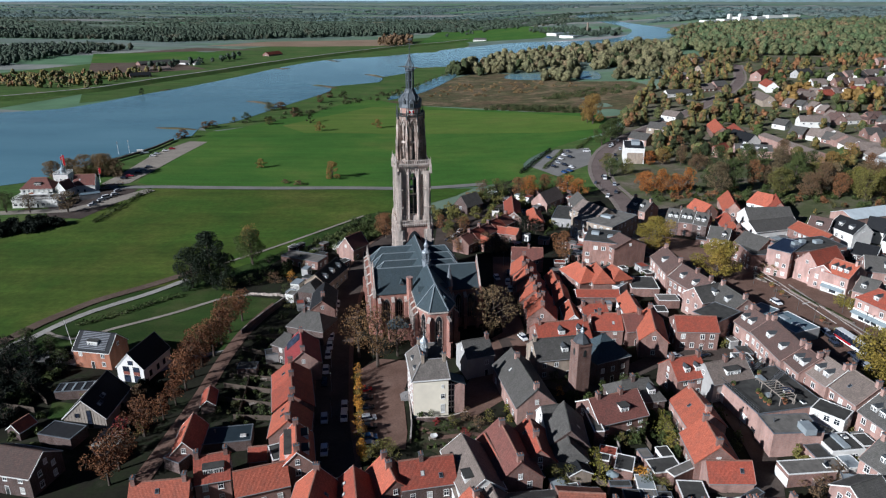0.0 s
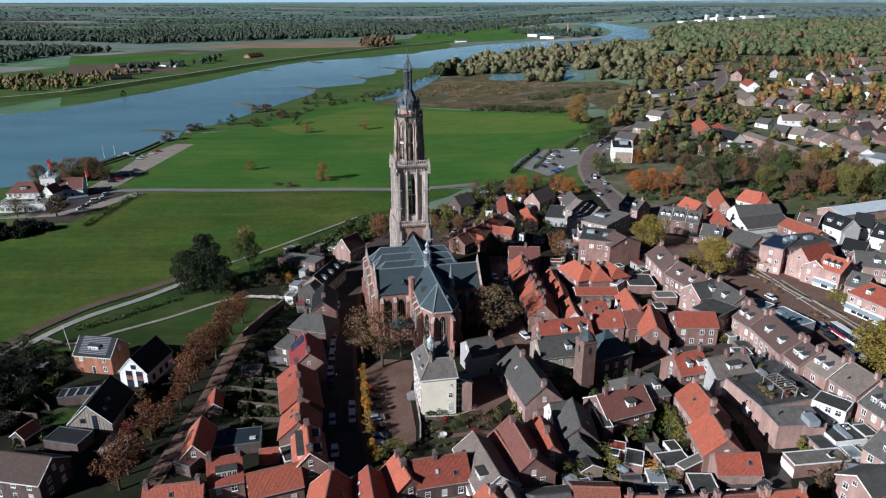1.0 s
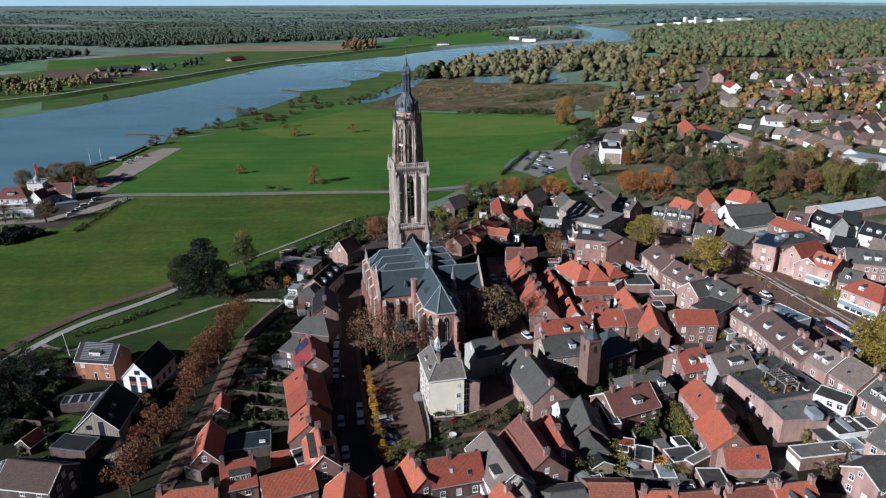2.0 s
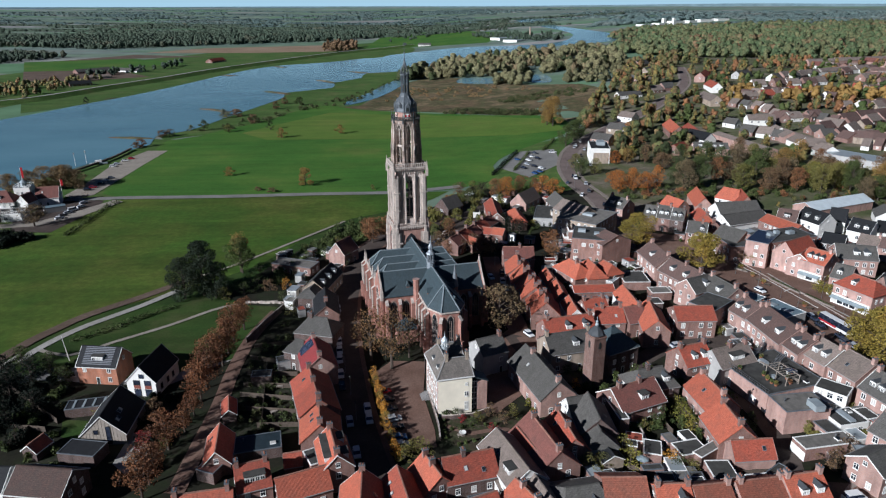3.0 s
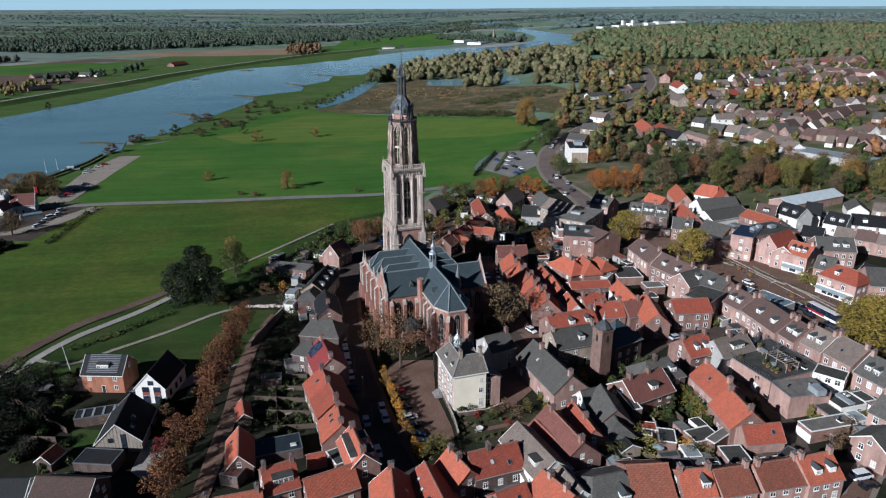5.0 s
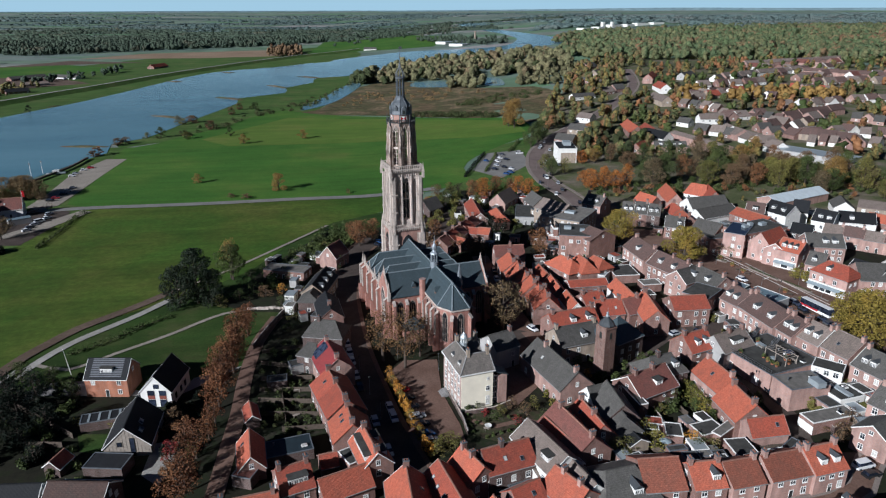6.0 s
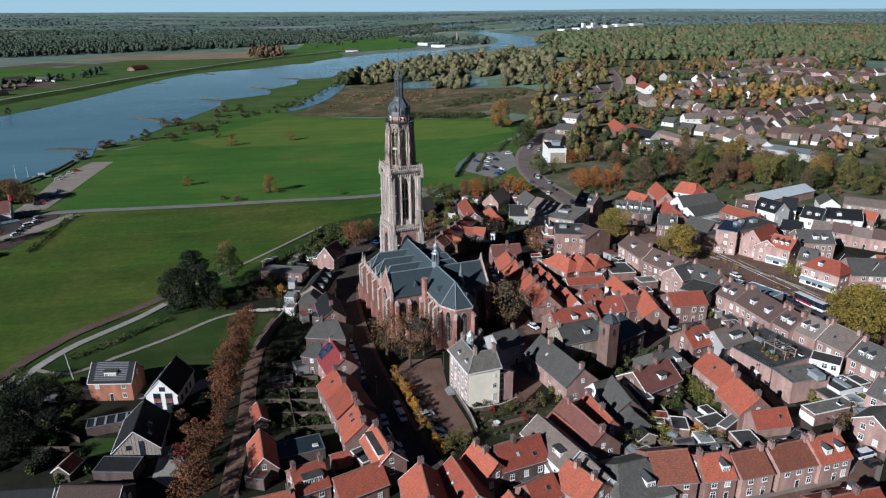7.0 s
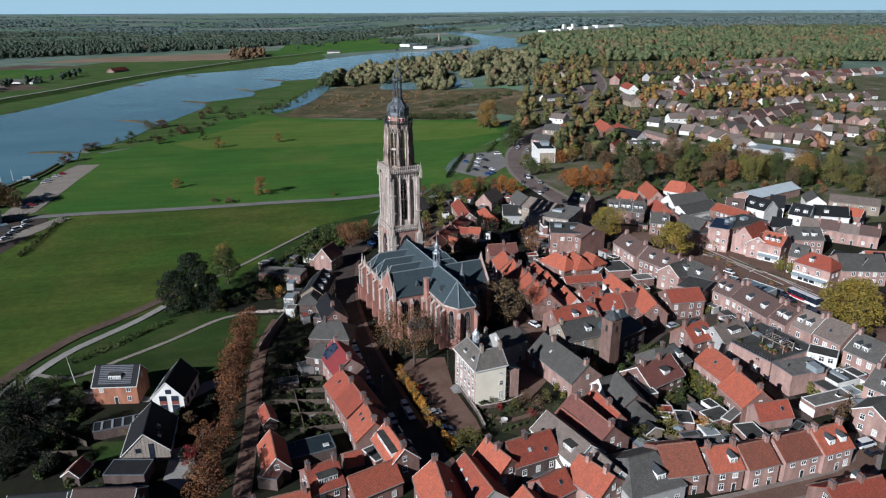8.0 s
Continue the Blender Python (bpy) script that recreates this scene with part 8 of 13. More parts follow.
flat(59.2, 109.1, -87.9, 2.8, 7.1, 3.0, wall='white', label='low black-roofed garden shed', name='shed', category='shed', win=False)
flat(63.3, 111.2, -59.1, 1.9, 5.1, 3.0, wall='grey', label='low grey-roofed garden shed', name='shed', category='shed', win=False)
house(29.3, 121.0, -79.4, 4.7, 5.0, 3.2, 4.5, 'black', 'tan', chim=(), win=False, label='brick shed with black roof', name='shed')
flat(37.4, 115.8, 0.5, 4.6, 1.9, 3.0, wall='brick', win=False, name='shed', category='shed', label='brick shed with flat roof')
house(18.3, 105.3, 6.1, 13.3, 14.0, 4.4, 8.6, 'grey', 'grey', hip=0.45, dorm=[(-1, 0.25, 1.9)], chim=())
house(27.1, 106.2, -4.5, 8.9, 12.0, 5.4, 9.0, 'russet', 'brick', chim=(), trim=False)
house(35.9, 103.2, -2.3, 7.1, 9.0, 5.6, 8.8, 'orange', 'brick', dorm=[(-1, 0.45, 1.5)], chim=(-1.0, 1.0), trim=False, wstep=2.3)
house(43.7, 102.5, 3.1, 7.8, 9.0, 5.4, 8.4, 'russet', 'pink', chim=(1.0,), trim=False, wstep=2.3)
house(53.7, 102.6, 3.6, 10.0, 9.0, 5.4, 8.4, 'russet', 'pink', chim=(-0.95, 1.0), trim=False, wstep=2.3)
house(62.6, 102.5, 5.8, 8.5, 9.0, 5.4, 8.8, 'orange', 'pink', dorm=[(-1, -0.3, 1.4), (-1, 0.5, 1.4)], chim=(1.0,), trim=False, wstep=2.3)
house(56.5, 87.3, 2.0, 14.0, 8.6, 4.0, 6.8, 'red', 'brick', dorm=[(1, 0.5, 2.0)], chim=(-0.9, 0.2), trim=False)
house(4.4, 114.0, 21.4, 5.3, 6.0, 3.4, 5.0, 'taupe', 'white', chim=(), win=False)
house(10.6, 106.1, -75.9, 8.7, 8.0, 5.0, 8.4, 'taupe', 'white', chim=(), label='white house with plain grey-brown roof')
house(7.4, 104.8, -65.4, 9.6, 9.0, 5.2, 8.6, 'orange', 'pink', chim=(-0.5, 0.6), trim=False)
house(-2.1, 106.0, 20.3, 7.2, 7.0, 4.6, 7.6, 'red', 'brick', chim=(), trim=False)
house(-9.1, 100.9, -79.7, 5.5, 7.0, 5.0, 8.0, 'orange', 'brick', chim=(), trim=False)

# ---- old hall, barn and gate tower block ----
house(21.0, 153.2, -77.9, 21.4, 10.0, 5.0, 9.4, 'grey', 'pink', sky=[(-1, -0.3, 0.5)], chim=(-0.55,), trim=False, wstep=5.0, label='long brick barn with weathered grey tiled roof')
house(32.1, 167.9, 10.3, 14.6, 10.0, 6.2, 10.0, 'grey', 'tan', dorm=[(-1, 0.15, 1.6)], chim=(-1.0, 0.9), trim=False, fine=False)
house(44.0, 164.6, 24.0, 11.0, 10.4, 7.4, 12.4, 'slate', 'dark', hip=0.95, chim=(), fine=False, label='dark brick house with steep slate pyramid roof')
house(9.1, 169.1, 18.9, 8.1, 9.0, 6.6, 9.6, 'grey', 'grey', chim=(0.95,), trim=False, label='grey annexe of the town hall with tiled roof', fine=False)

# ---- zigzag terrace and roofs behind it ----
house(29.6, 229.5, 83.1, 12.0, 9.0, 5.4, 9.2, 'orange', 'brick', chim=(0.9,), trim=False, fine=False)
house(29.8, 220.6, 82.8, 11.3, 9.0, 5.4, 9.7, 'orange', 'brick', chim=(0.9,), trim=False, fine=False)
house(30.5, 214.5, 82.4, 10.7, 9.0, 5.4, 9.2, 'orange', 'brick', chim=(0.9,), trim=False, fine=False)
house(30.7, 206.4, 82.1, 10.1, 9.0, 5.4, 9.7, 'orange', 'brick', chim=(0.9,), trim=False, fine=False)
house(31.4, 201.0, 81.8, 9.6, 9.0, 5.4, 9.2, 'orange', 'brick', chim=(0.9,), trim=False, fine=False)
house(31.5, 193.6, 81.5, 9.1, 9.0, 5.4, 9.7, 'orange', 'brick', chim=(0.9,), trim=False, fine=False)
house(35.1, 179.7, 10.5, 16.1, 9.5, 5.4, 9.0, 'red', 'brick', dorm=[(-1, -0.1, 1.6), (-1, 0.6, 1.6)], chim=(-0.9,), trim=False, fine=False)
house(49.5, 184.9, 1.2, 9.0, 9.0, 5.2, 8.6, 'red', 'brick', sky=[(-1, 0.4, 0.4)], chim=(-0.5,), trim=False, fine=False)
house(57.4, 184.3, 8.9, 6.3, 9.0, 5.0, 8.4, 'maroon', 'brick', chim=(0.8,), trim=False, fine=False)
house(62.2, 180.1, 79.7, 16.0, 8.0, 5.4, 9.0, 'orange', 'brick', chim=(0.9,), trim=False, fine=False)
house(60.6, 195.2, 89.3, 16.6, 6.0, 4.6, 7.5, 'orange', 'white', chim=(), trim=False, fine=False)
house(47.7, 194.2, 12.7, 8.2, 7.0, 4.8, 7.5, 'red', 'brick', sky=[(-1, 0, 0.4)], chim=(0.9,), fine=False)
house(41.0, 194.5, 88.9, 11.4, 5.0, 4.0, 6.5, 'orange', 'white', chim=(), fine=False)
house(49.5, 223.6, -68.8, 13.9, 9.0, 5.4, 9.0, 'orange', 'brick', hip=0.8, chim=(0.5,), fine=False)
house(55.5, 221.7, -84.8, 13.2, 7.5, 5.4, 9.0, 'orange', 'brick', hip=0.8, chim=(), fine=False)
house(61.4, 221.6, -70.8, 9.2, 8.0, 5.4, 8.5, 'orange', 'brick', hip=0.5, chim=(), fine=False)
house(52.6, 210.4, -0.9, 14.5, 6.0, 3.6, 5.0, 'red', 'brick', chim=(), win=False, fine=False)
flat(70.7, 219.2, -93.7, 10.6, 9.5, 3.2, wall='brick', label='brick extension with black felt roof', name='extension', win=False, fine=False)
flat(62.4, 220.0, -42.1, 6.6, 11.3, 4.0, wall='grey', roof=ZINC, label='extension with pale sheet roof', name='extension', win=False, fine=False)
flat(75.5, 206.5, -90.5, 5.1, 7.0, 3.0, wall='brick', roof=GRAVELROOF, label='brick flat extension with pale gravel roof', name='extension', win=False, fine=False)
house(39.6, 220.3, -88.2, 11.2, 5.0, 4.2, 6.5, 'orange', 'brick', chim=(), fine=False)
house(40.2, 209.2, 87.3, 12.8, 5.0, 4.2, 6.5, 'orange', 'brick', chim=(), fine=False)
house(32.6, 244.3, -3.9, 12.0, 9.0, 5.2, 8.5, 'maroon', 'brick', chim=(0.1,), dorm=[], trim=False, fine=False)
house(9.5, 265.7, 53.8, 7.4, 8.0, 4.6, 7.5, 'maroon', 'brick', chim=(0.8,), fine=False)
house(13.9, 271.6, 53.8, 7.4, 8.0, 4.77, 7.85, 'red', 'brick', chim=(0.8,), fine=False)
house(18.2, 277.6, 53.8, 7.4, 8.0, 4.47, 7.25, 'maroon', 'brick', chim=(0.8,), fine=False)
house(22.6, 283.5, 53.8, 7.4, 8.0, 4.67, 7.65, 'red', 'brick', chim=(0.8,), fine=False)
house(26.9, 289.5, 53.8, 7.4, 8.0, 4.55, 7.4, 'maroon', 'brick', chim=(0.8,), fine=False)
house(32.9, 305.0, 86.4, 27.2, 7.5, 5.0, 8.0, 'red', 'pink', chim=(), fine=False)
house(42.2, 296.0, 88.7, 16.7, 7.0, 4.2, 7.0, 'orange', 'brick', hip=0.8, chim=(), fine=False)
house(25.9, 279.0, -29.3, 5.3, 6.0, 3.6, 5.5, 'red', 'brick', chim=(), fine=False)
house(30.5, 276.4, -29.3, 5.3, 6.0, 3.77, 5.85, 'orange', 'brick', chim=(), fine=False)
house(17.5, 267.4, -53.7, 6.2, 6.0, 3.6, 5.5, 'orange', 'brick', chim=(), fine=False)
house(52.6, 325.4, 50.3, 16.0, 9.0, 3.8, 8.5, 'taupe', 'pink', chim=(), fine=False, far=True)
house(67.1, 314.9, -86.0, 14.2, 9.0, 3.8, 8.0, 'grey', 'dark', chim=(), fine=False, far=True)
house(12.8, 322.7, 43.2, 11.1, 9.0, 3.8, 8.5, 'grey', 'dark', chim=(), fine=False, far=True)
flat(57.4, 301.3, -17.1, 10.3, 20.2, 4.0, wall='grey', label='grey flat-roofed house beside the terrace', fine=False)

# ---- modern blocks by the road ----
flat(63.0, 250.7, -19.7, 12.7, 15.7, 10.0, wall='terracotta', box_up=((-3, 1, 3, 2, 1.2), (3, -1, 2, 2, 1.0)), label='terracotta brick apartment block with flat roof', ww=1.6, fine=False)
house(70.2, 245.0, -70.3, 8.0, 14.0, 8.5, 11.5, 'brown', 'terracotta', chim=(), fine=False)
flat(70.3, 277.4, -41.6, 18.7, 22.8, 9.0, wall='tan', roof=GRAVELROOF, box_up=((0, 0, 6, 3, 1.0),), label='apartment building with broad terraced balconies', fine=False)
def stepped_balconies(x0, y0, x1, y1, levels):
    """Stepped white balcony decks along a facade, each with a floor, parapet and dividing screens."""
    d = math.hypot(x1 - x0, y1 - y0)
    ob = empty("balcony_terrace", pose((x0 + x1) / 2, (y0 + y1) / 2, ground_z((x0 + x1) / 2, (y0 + y1) / 2), 0, 0, math.degrees(math.atan2(y1 - y0, x1 - x0))), "stepped white balconies with glazed doors on an apartment building", "balconies")
    for k in range(levels):
        z, out = 2.9 * k + 0.2, 2.0 * (levels - k)
        bm = bmesh.new()
        box(bm, -d / 2, 0, z - 2.9 if k else -1.0, d / 2, out, z)
        deck = part("deck", bm, WALL["terracotta"], ob)
        bm = bmesh.new()
        box(bm, -d / 2, out - 0.12, z, d / 2, out, z + 0.95)
        for e in (-d / 2, d / 2 - 0.12):
            box(bm, e, out - 2.0, z, e + 0.12, out, z + 0.95)
        part("parapet", bm, WHITE, deck, "white balcony parapet")
        n = int(d / 6)
        for j in range(n):
            u = -d / 2 + (j + 0.5) * d / n
            bm = bmesh.new()
            box(bm, u - 2.2, out - 2.0, z, u + 2.2, out - 1.96, z + 2.3)
            part("glazed_door", bm, GLASS, deck)
            bm = bmesh.new()
            box(bm, u + d / n / 2 - 0.06, out - 2.0, z, u + d / n / 2 + 0.06, out, z + 2.2)
            part("screen", bm, WHITE, deck)
    return ob


stepped_balconies(60.6, 264.0, 62.9, 286.0, 3)
flat(67.2, 292.4, -76.7, 12.5, 15.4, 6.0, wall='tan', label='tan lower block with terraces', fine=False)
house(67.2, 286.4, -61.4, 16.2, 12.0, 8.5, 12.0, 'taupe', 'tan', chim=(), fine=False)
white_block = flat(119.5, 418.0, -12.0, 12.0, 24.0, 9.5, wall='white', roof=BLACKFELT, box_up=((1, 2, 5, 8, 2.2),), label='white flat-roofed building beside the road', win=False, fine=False)
bm = bmesh.new()
box(bm, -4.2, -12.07, 0.0, 5.4, -12.0, 6.8)
part("cladding_panel", bm, WALL["tan"], white_block, "tan brick front panel")
for u in range(6):
    for z in (0.9, 4.0, 7.0):
        window(white_block, -6.02, -9.5 + 3.6 * u, z, 2.0, 1.5, -90, False)
house(91.9, 297.1, -52.2, 10.0, 10.0, 6.4, 10.0, 'grey', 'pink', dorm=[(-1, -0.4, 1.6), (-1, 0.4, 1.6)], chim=(0.9,), fine=False)
house(101.7, 281.5, -32.0, 5.8, 10.0, 6.0, 10.0, 'grey', 'dark', dorm=[(-1, -0.4, 1.5), (-1, 0.4, 1.5)], chim=(0.9,), fine=False)
house(106.6, 278.5, -32.0, 5.8, 10.0, 6.17, 10.35, 'grey', 'brick', dorm=[(-1, -0.4, 1.5), (-1, 0.4, 1.5)], chim=(0.9,), fine=False)
house(111.5, 275.4, -32.0, 5.8, 10.0, 5.88, 9.75, 'grey', 'dark', dorm=[(-1, -0.4, 1.5), (-1, 0.4, 1.5)], chim=(0.9,), fine=False)

# ---- high street, near side ----
house(83.0, 226.7, -87.8, 16.7, 10.0, 6.6, 10.5, 'brown', 'pink', wstep=2.3, chim=(-0.9, 0.9), dorm=[(-1, 0, 1.5)], fine=False)
house(85.6, 209.3, -71.8, 16.1, 10.5, 6.6, 10.5, 'brown', 'brick', wstep=2.3, chim=(0, 0.9), dorm=[(-1, -0.4, 1.5), (-1, 0.4, 1.5)], fine=False)
house(85.5, 199.6, 21.3, 10.8, 9.0, 6.6, 10.0, 'grey', 'pink', dorm=[(-1, 0.2, 1.6)], wstep=2.3, chim=(), fine=False)
house(91.9, 194.5, -76.2, 13.3, 10.0, 6.4, 10.0, 'grey', 'pink', wstep=2.3, chim=(-0.9, 0.9), dorm=[(-1, 0.2, 1.5)], fine=False)
house(92.7, 177.4, -76.8, 8.3, 10.0, 6.6, 10.5, 'brown', 'pink', wstep=2.3, chim=(-0.95, 0.95), dorm=[(-1, -0.6, 1.5), (-1, 0.1, 1.5)], fine=False)
house(94.6, 165.0, -87.6, 16.6, 11.0, 6.8, 11.0, 'brown', 'pink', wstep=2.3, chim=(-0.95, 0.95), dorm=[(-1, -0.3, 1.6), (-1, 0.5, 1.6)], fine=False)
house(96.0, 153.9, -83.4, 6.1, 10.5, 6.8, 10.6, 'brown', 'pink', wstep=2.3, chim=(-0.95, 0.95), dorm=[(-1, -0.4, 1.5), (-1, 0.4, 1.5)], fine=False)
house(98.9, 148.9, -77.6, 8.2, 10.5, 6.8, 10.6, 'taupe', 'pink', wstep=2.3, chim=(-0.95, 0.95), dorm=[(-1, -0.3, 1.5), (-1, 0.4, 1.5)], fine=False)
house(101.9, 141.4, -77.6, 9.2, 11.0, 6.6, 10.6, 'taupe', 'pink', wstep=2.3, chim=(1.0,), sky=[(-1, -0.1, 0.4)], fine=False)
house(103.2, 130.6, -76.9, 9.4, 10.5, 6.2, 10.2, 'grey', 'pink', wstep=2.3, chim=(0.9,), dorm=[(-1, -0.5, 1.4), (-1, 0, 1.4)], fine=False)
house(94.3, 114.6, -69.7, 9.8, 10.0, 6.0, 9.8, 'grey', 'pink', wstep=2.3, chim=(0.9,), dorm=[(-1, -0.2, 1.4)])
house(74.8, 180.1, -3.0, 12.1, 9.0, 6.2, 9.0, 'red', 'brick', wstep=2.3, chim=(), label='brick house with white windows and red roof', fine=False)
flat(83.5, 185.5, -53.4, 8.9, 11.9, 7.5, wall='pink', label='flat-roofed brick block behind the old shops', win=True, fine=False)
low_block = flat(81.6, 146.3, -77.5, 18.7, 18.9, 5.2, wall='pink', box_up=((-4, 1, 2.5, 1.5, 0.8), (3, -2, 1.2, 1.2, 0.7)), label='low pink brick building with cluttered felt roof', ww=2.0, step=6, doors=2)
bm = bmesh.new()
for k in range(20):
    box(bm, -9.1 + k * 0.95, -9.2, 5.36, -9.04 + k * 0.95, -9.14, 6.4)
    box(bm, -9.2, -9.1 + k * 0.95, 5.36, -9.14, -9.04 + k * 0.95, 6.4)
for z in (5.8, 6.36):
    box(bm, -9.2, -9.2, z, 9.1, -9.14, z + 0.05)
    box(bm, -9.2, -9.14, z, -9.14, 9.1, z + 0.05)
part("railing", bm, METAL, low_block, "thin steel roof railing")
house(73.4, 154.1, 16.0, 12.0, 9.0, 5.6, 9.0, 'taupe', 'grey', dorm=[(-1, 0.1, 4.0)], wstep=2.3, chim=(0,), fine=False)
flat(79.5, 130.2, -86.8, 7.2, 11.7, 6.2, wall='pink', roof=GRAVELROOF, box_up=((3, 2, 3.5, 2.5, 1.6),), label='pink brick box building with gravel roof', win=False)
flat(92.1, 135.9, -47.5, 7.5, 6.0, 5.6, wall='white', label='white-boarded extension with a flat roof', ww=1.4, step=2.2)
flat(79.3, 119.1, -84.4, 4.5, 13.3, 3.2, wall='brick', roof=GRAVELROOF, doors=2, label='brick garages with white doors', name='garage', category='garage', win=False)
flat(89.3, 126.7, -82.7, 6.3, 7.9, 3.4, wall='white', label='extension with glazed rooflight', name='extension', box_up=((0, 0, 5, 1.6, 0.5),))
flat(84.4, 112.2, -106.6, 6.3, 4.2, 4.0, wall='tan', roof=ZINC, label='outbuilding with curved grey roof', name='outbuilding')
house(83.3, 108.1, 21.7, 8.4, 8.0, 5.4, 8.0, 'grey', 'pink', wstep=2.3, chim=())

flat(105.8, 183.7, -69.0, 12.0, 9.7, 4.2, wall='grey', roof=BLUESHEET, box_up=((-3, 0, 3.0, 2.0, 0.5), (2.5, 0, 3.5, 1.6, 0.4)), label='low shop extension with blue-grey sheet roof', name='extension', win=False, fine=False)
flat(101.3, 193.6, -57.1, 6.4, 9.0, 3.8, wall='grey', roof=BLUESHEET, label='low shop extension with blue-grey sheet roof', name='extension', win=False, fine=False)

# ---- high street, far side ----
flat(120.0, 237.3, -90.4, 10.3, 11.9, 7.0, wall='brick', label='red brick shop with white shopfront', fine=False)
house(120.4, 243.6, -61.8, 11.1, 11.0, 7.0, 10.5, 'grey', 'brick', wstep=2.3, chim=(), fine=False)
flat(127.3, 233.7, -44.5, 8.2, 16.1, 10.0, wall='rose', roof=SOLAR, label='pink brick corner building with solar panels', step=2.4, storey=3.1, fine=False)
flat(136.4, 236.1, 14.6, 23.5, 12.3, 9.5, wall='brick', roof=BITUMEN, box_up=((-6, 0, 2, 2, 1.4), (-2, 1, 2, 1.5, 1.6), (4, 0, 3, 2, 1.2)), label='long brick building with roof plant', fine=False)
shop = house(135.7, 225.2, 26.0, 14.5, 9.0, 7.0, 11.5, 'red', 'rose', wstep=2.3, chim=(), label='gabled brick shop with red roof', fine=False)
shopfront(shop, 14.5, 9.0)
shop = house(135.0, 218.6, 38.1, 8.7, 8.0, 6.4, 9.0, 'red', 'rose', wstep=2.3, chim=(), dorm=[], fine=False)
shopfront(shop, 8.7, 8.0)
shop = house(138.7, 214.7, -59.1, 8.6, 10.5, 7.0, 10.5, 'orange', 'rose', dorm=[(-1, -0.5, 1.4), (-1, 0, 1.4), (-1, 0.5, 1.4)], wstep=2.3, chim=(0.9,), label='pink shop house with orange roof and three dormers', fine=False)
shopfront(shop, 8.6, 10.5)
shop = house(138.9, 201.1, -50.7, 6.0, 10.0, 6.6, 10.0, 'grey', 'rose', dorm=[(-1, -0.2, 1.4)], wstep=2.3, chim=(), fine=False)
shopfront(shop, 6.0, 10.0)
shop = house(138.0, 190.0, -69.5, 13.5, 10.0, 6.6, 10.0, 'red', 'rose', hip=0.6, dorm=[(-1, -0.2, 1.4)], wstep=2.3, chim=(), fine=False)
shopfront(shop, 13.5, 10.0)
house(151.1, 189.8, -68.6, 11.6, 11.0, 5.8, 9.0, 'black', 'white', wstep=2.3, chim=(), fine=False)
house(151.7, 186.9, -18.2, 16.0, 12.0, 5.8, 10.0, 'grey', 'pink', wstep=2.3, chim=(), fine=False)
house(197.2, 293.2, 18.5, 40.3, 12.0, 4.2, 6.6, 'sheet', 'pink', win=False, fine=False, chim=(), far=True, label='long hall with pale sheet roof', name='hall')
house(166.3, 260.3, -73.4, 12.4, 10.0, 7.0, 11.0, 'black', 'white', dorm=[(-1, -0.3, 1.6), (-1, 0.5, 1.6)], wstep=2.3, chim=(), label='white-rendered new house with black roof', fine=False)
house(180.8, 266.0, -40.0, 6.7, 9.0, 5.4, 10.0, 'black', 'white', wstep=2.3, chim=(), label='white-rendered new house with black roof', fine=False, far=True)
house(177.5, 245.7, -54.6, 8.7, 10.0, 7.0, 11.0, 'black', 'white', dorm=[(-1, -0.3, 1.6), (-1, 0.5, 1.6)], wstep=2.3, chim=(), label='white-rendered new house with black roof', fine=False)
house(190.8, 243.7, -29.8, 14.4, 10.0, 6.5, 10.0, 'black', 'white', dorm=[(-1, -0.3, 1.6)], wstep=2.3, chim=(), fine=False)
house(158.5, 235.6, -45.2, 8.2, 9.0, 6.0, 9.0, 'black', 'dark', wstep=2.3, chim=(), fine=False)
house(155.5, 219.9, -20.9, 13.7, 12.0, 6.5, 10.0, 'grey', 'pink', dorm=[(-1, 0, 2.0), (-1, 0.5, 2.0)], wstep=2.3, chim=(), fine=False)
house(157.0, 265.7, -40.4, 8.1, 10.0, 6.5, 10.0, 'brown', 'dark', wstep=2.3, chim=(), dorm=[(-1, 0, 2.2)], fine=False)
house(150.6, 258.3, -73.6, 18.0, 9.0, 5.6, 8.0, 'orange', 'brick', wstep=2.3, chim=(), fine=False)
house(138.4, 270.5, 15.9, 22.6, 11.0, 5.0, 8.0, 'grey', 'white', wstep=2.3, chim=(), fine=False)
house(144.4, 287.6, 3.9, 20.7, 11.0, 4.0, 8.0, 'grey', 'white', wstep=2.3, chim=(), fine=False, far=True)
house(135.5, 305.2, 75.9, 21.9, 8.0, 3.8, 8.0, 'orange', 'pink', wstep=2.3, chim=(), fine=False, far=True)
house(152.8, 308.3, -51.3, 11.7, 9.0, 3.8, 8.5, 'orange', 'white', hip=0.4, wstep=2.3, chim=(), fine=False, far=True)
house(155.9, 301.6, 73.7, 15.4, 8.0, 3.8, 8.0, 'red', 'brick', wstep=2.3, chim=(), fine=False, far=True)
house(121.0, 264.7, 81.4, 10.8, 8.0, 5.0, 8.0, 'orange', 'brick', chim=(0.9,), fine=False)
house(122.7, 275.4, 81.4, 10.8, 8.0, 5.17, 8.35, 'red', 'brick', chim=(0.9,), fine=False)
house(121.0, 301.0, -71.0, 11.6, 8.0, 3.4, 7.0, 'orange', 'brick', wstep=2.3, chim=(), fine=False, far=True)
house(112.4, 258.0, -30.7, 8.0, 9.0, 5.4, 9.0, 'grey', 'brick', wstep=2.3, chim=(0.5,), dorm=[(-1, 0.5, 1.4)], fine=False)
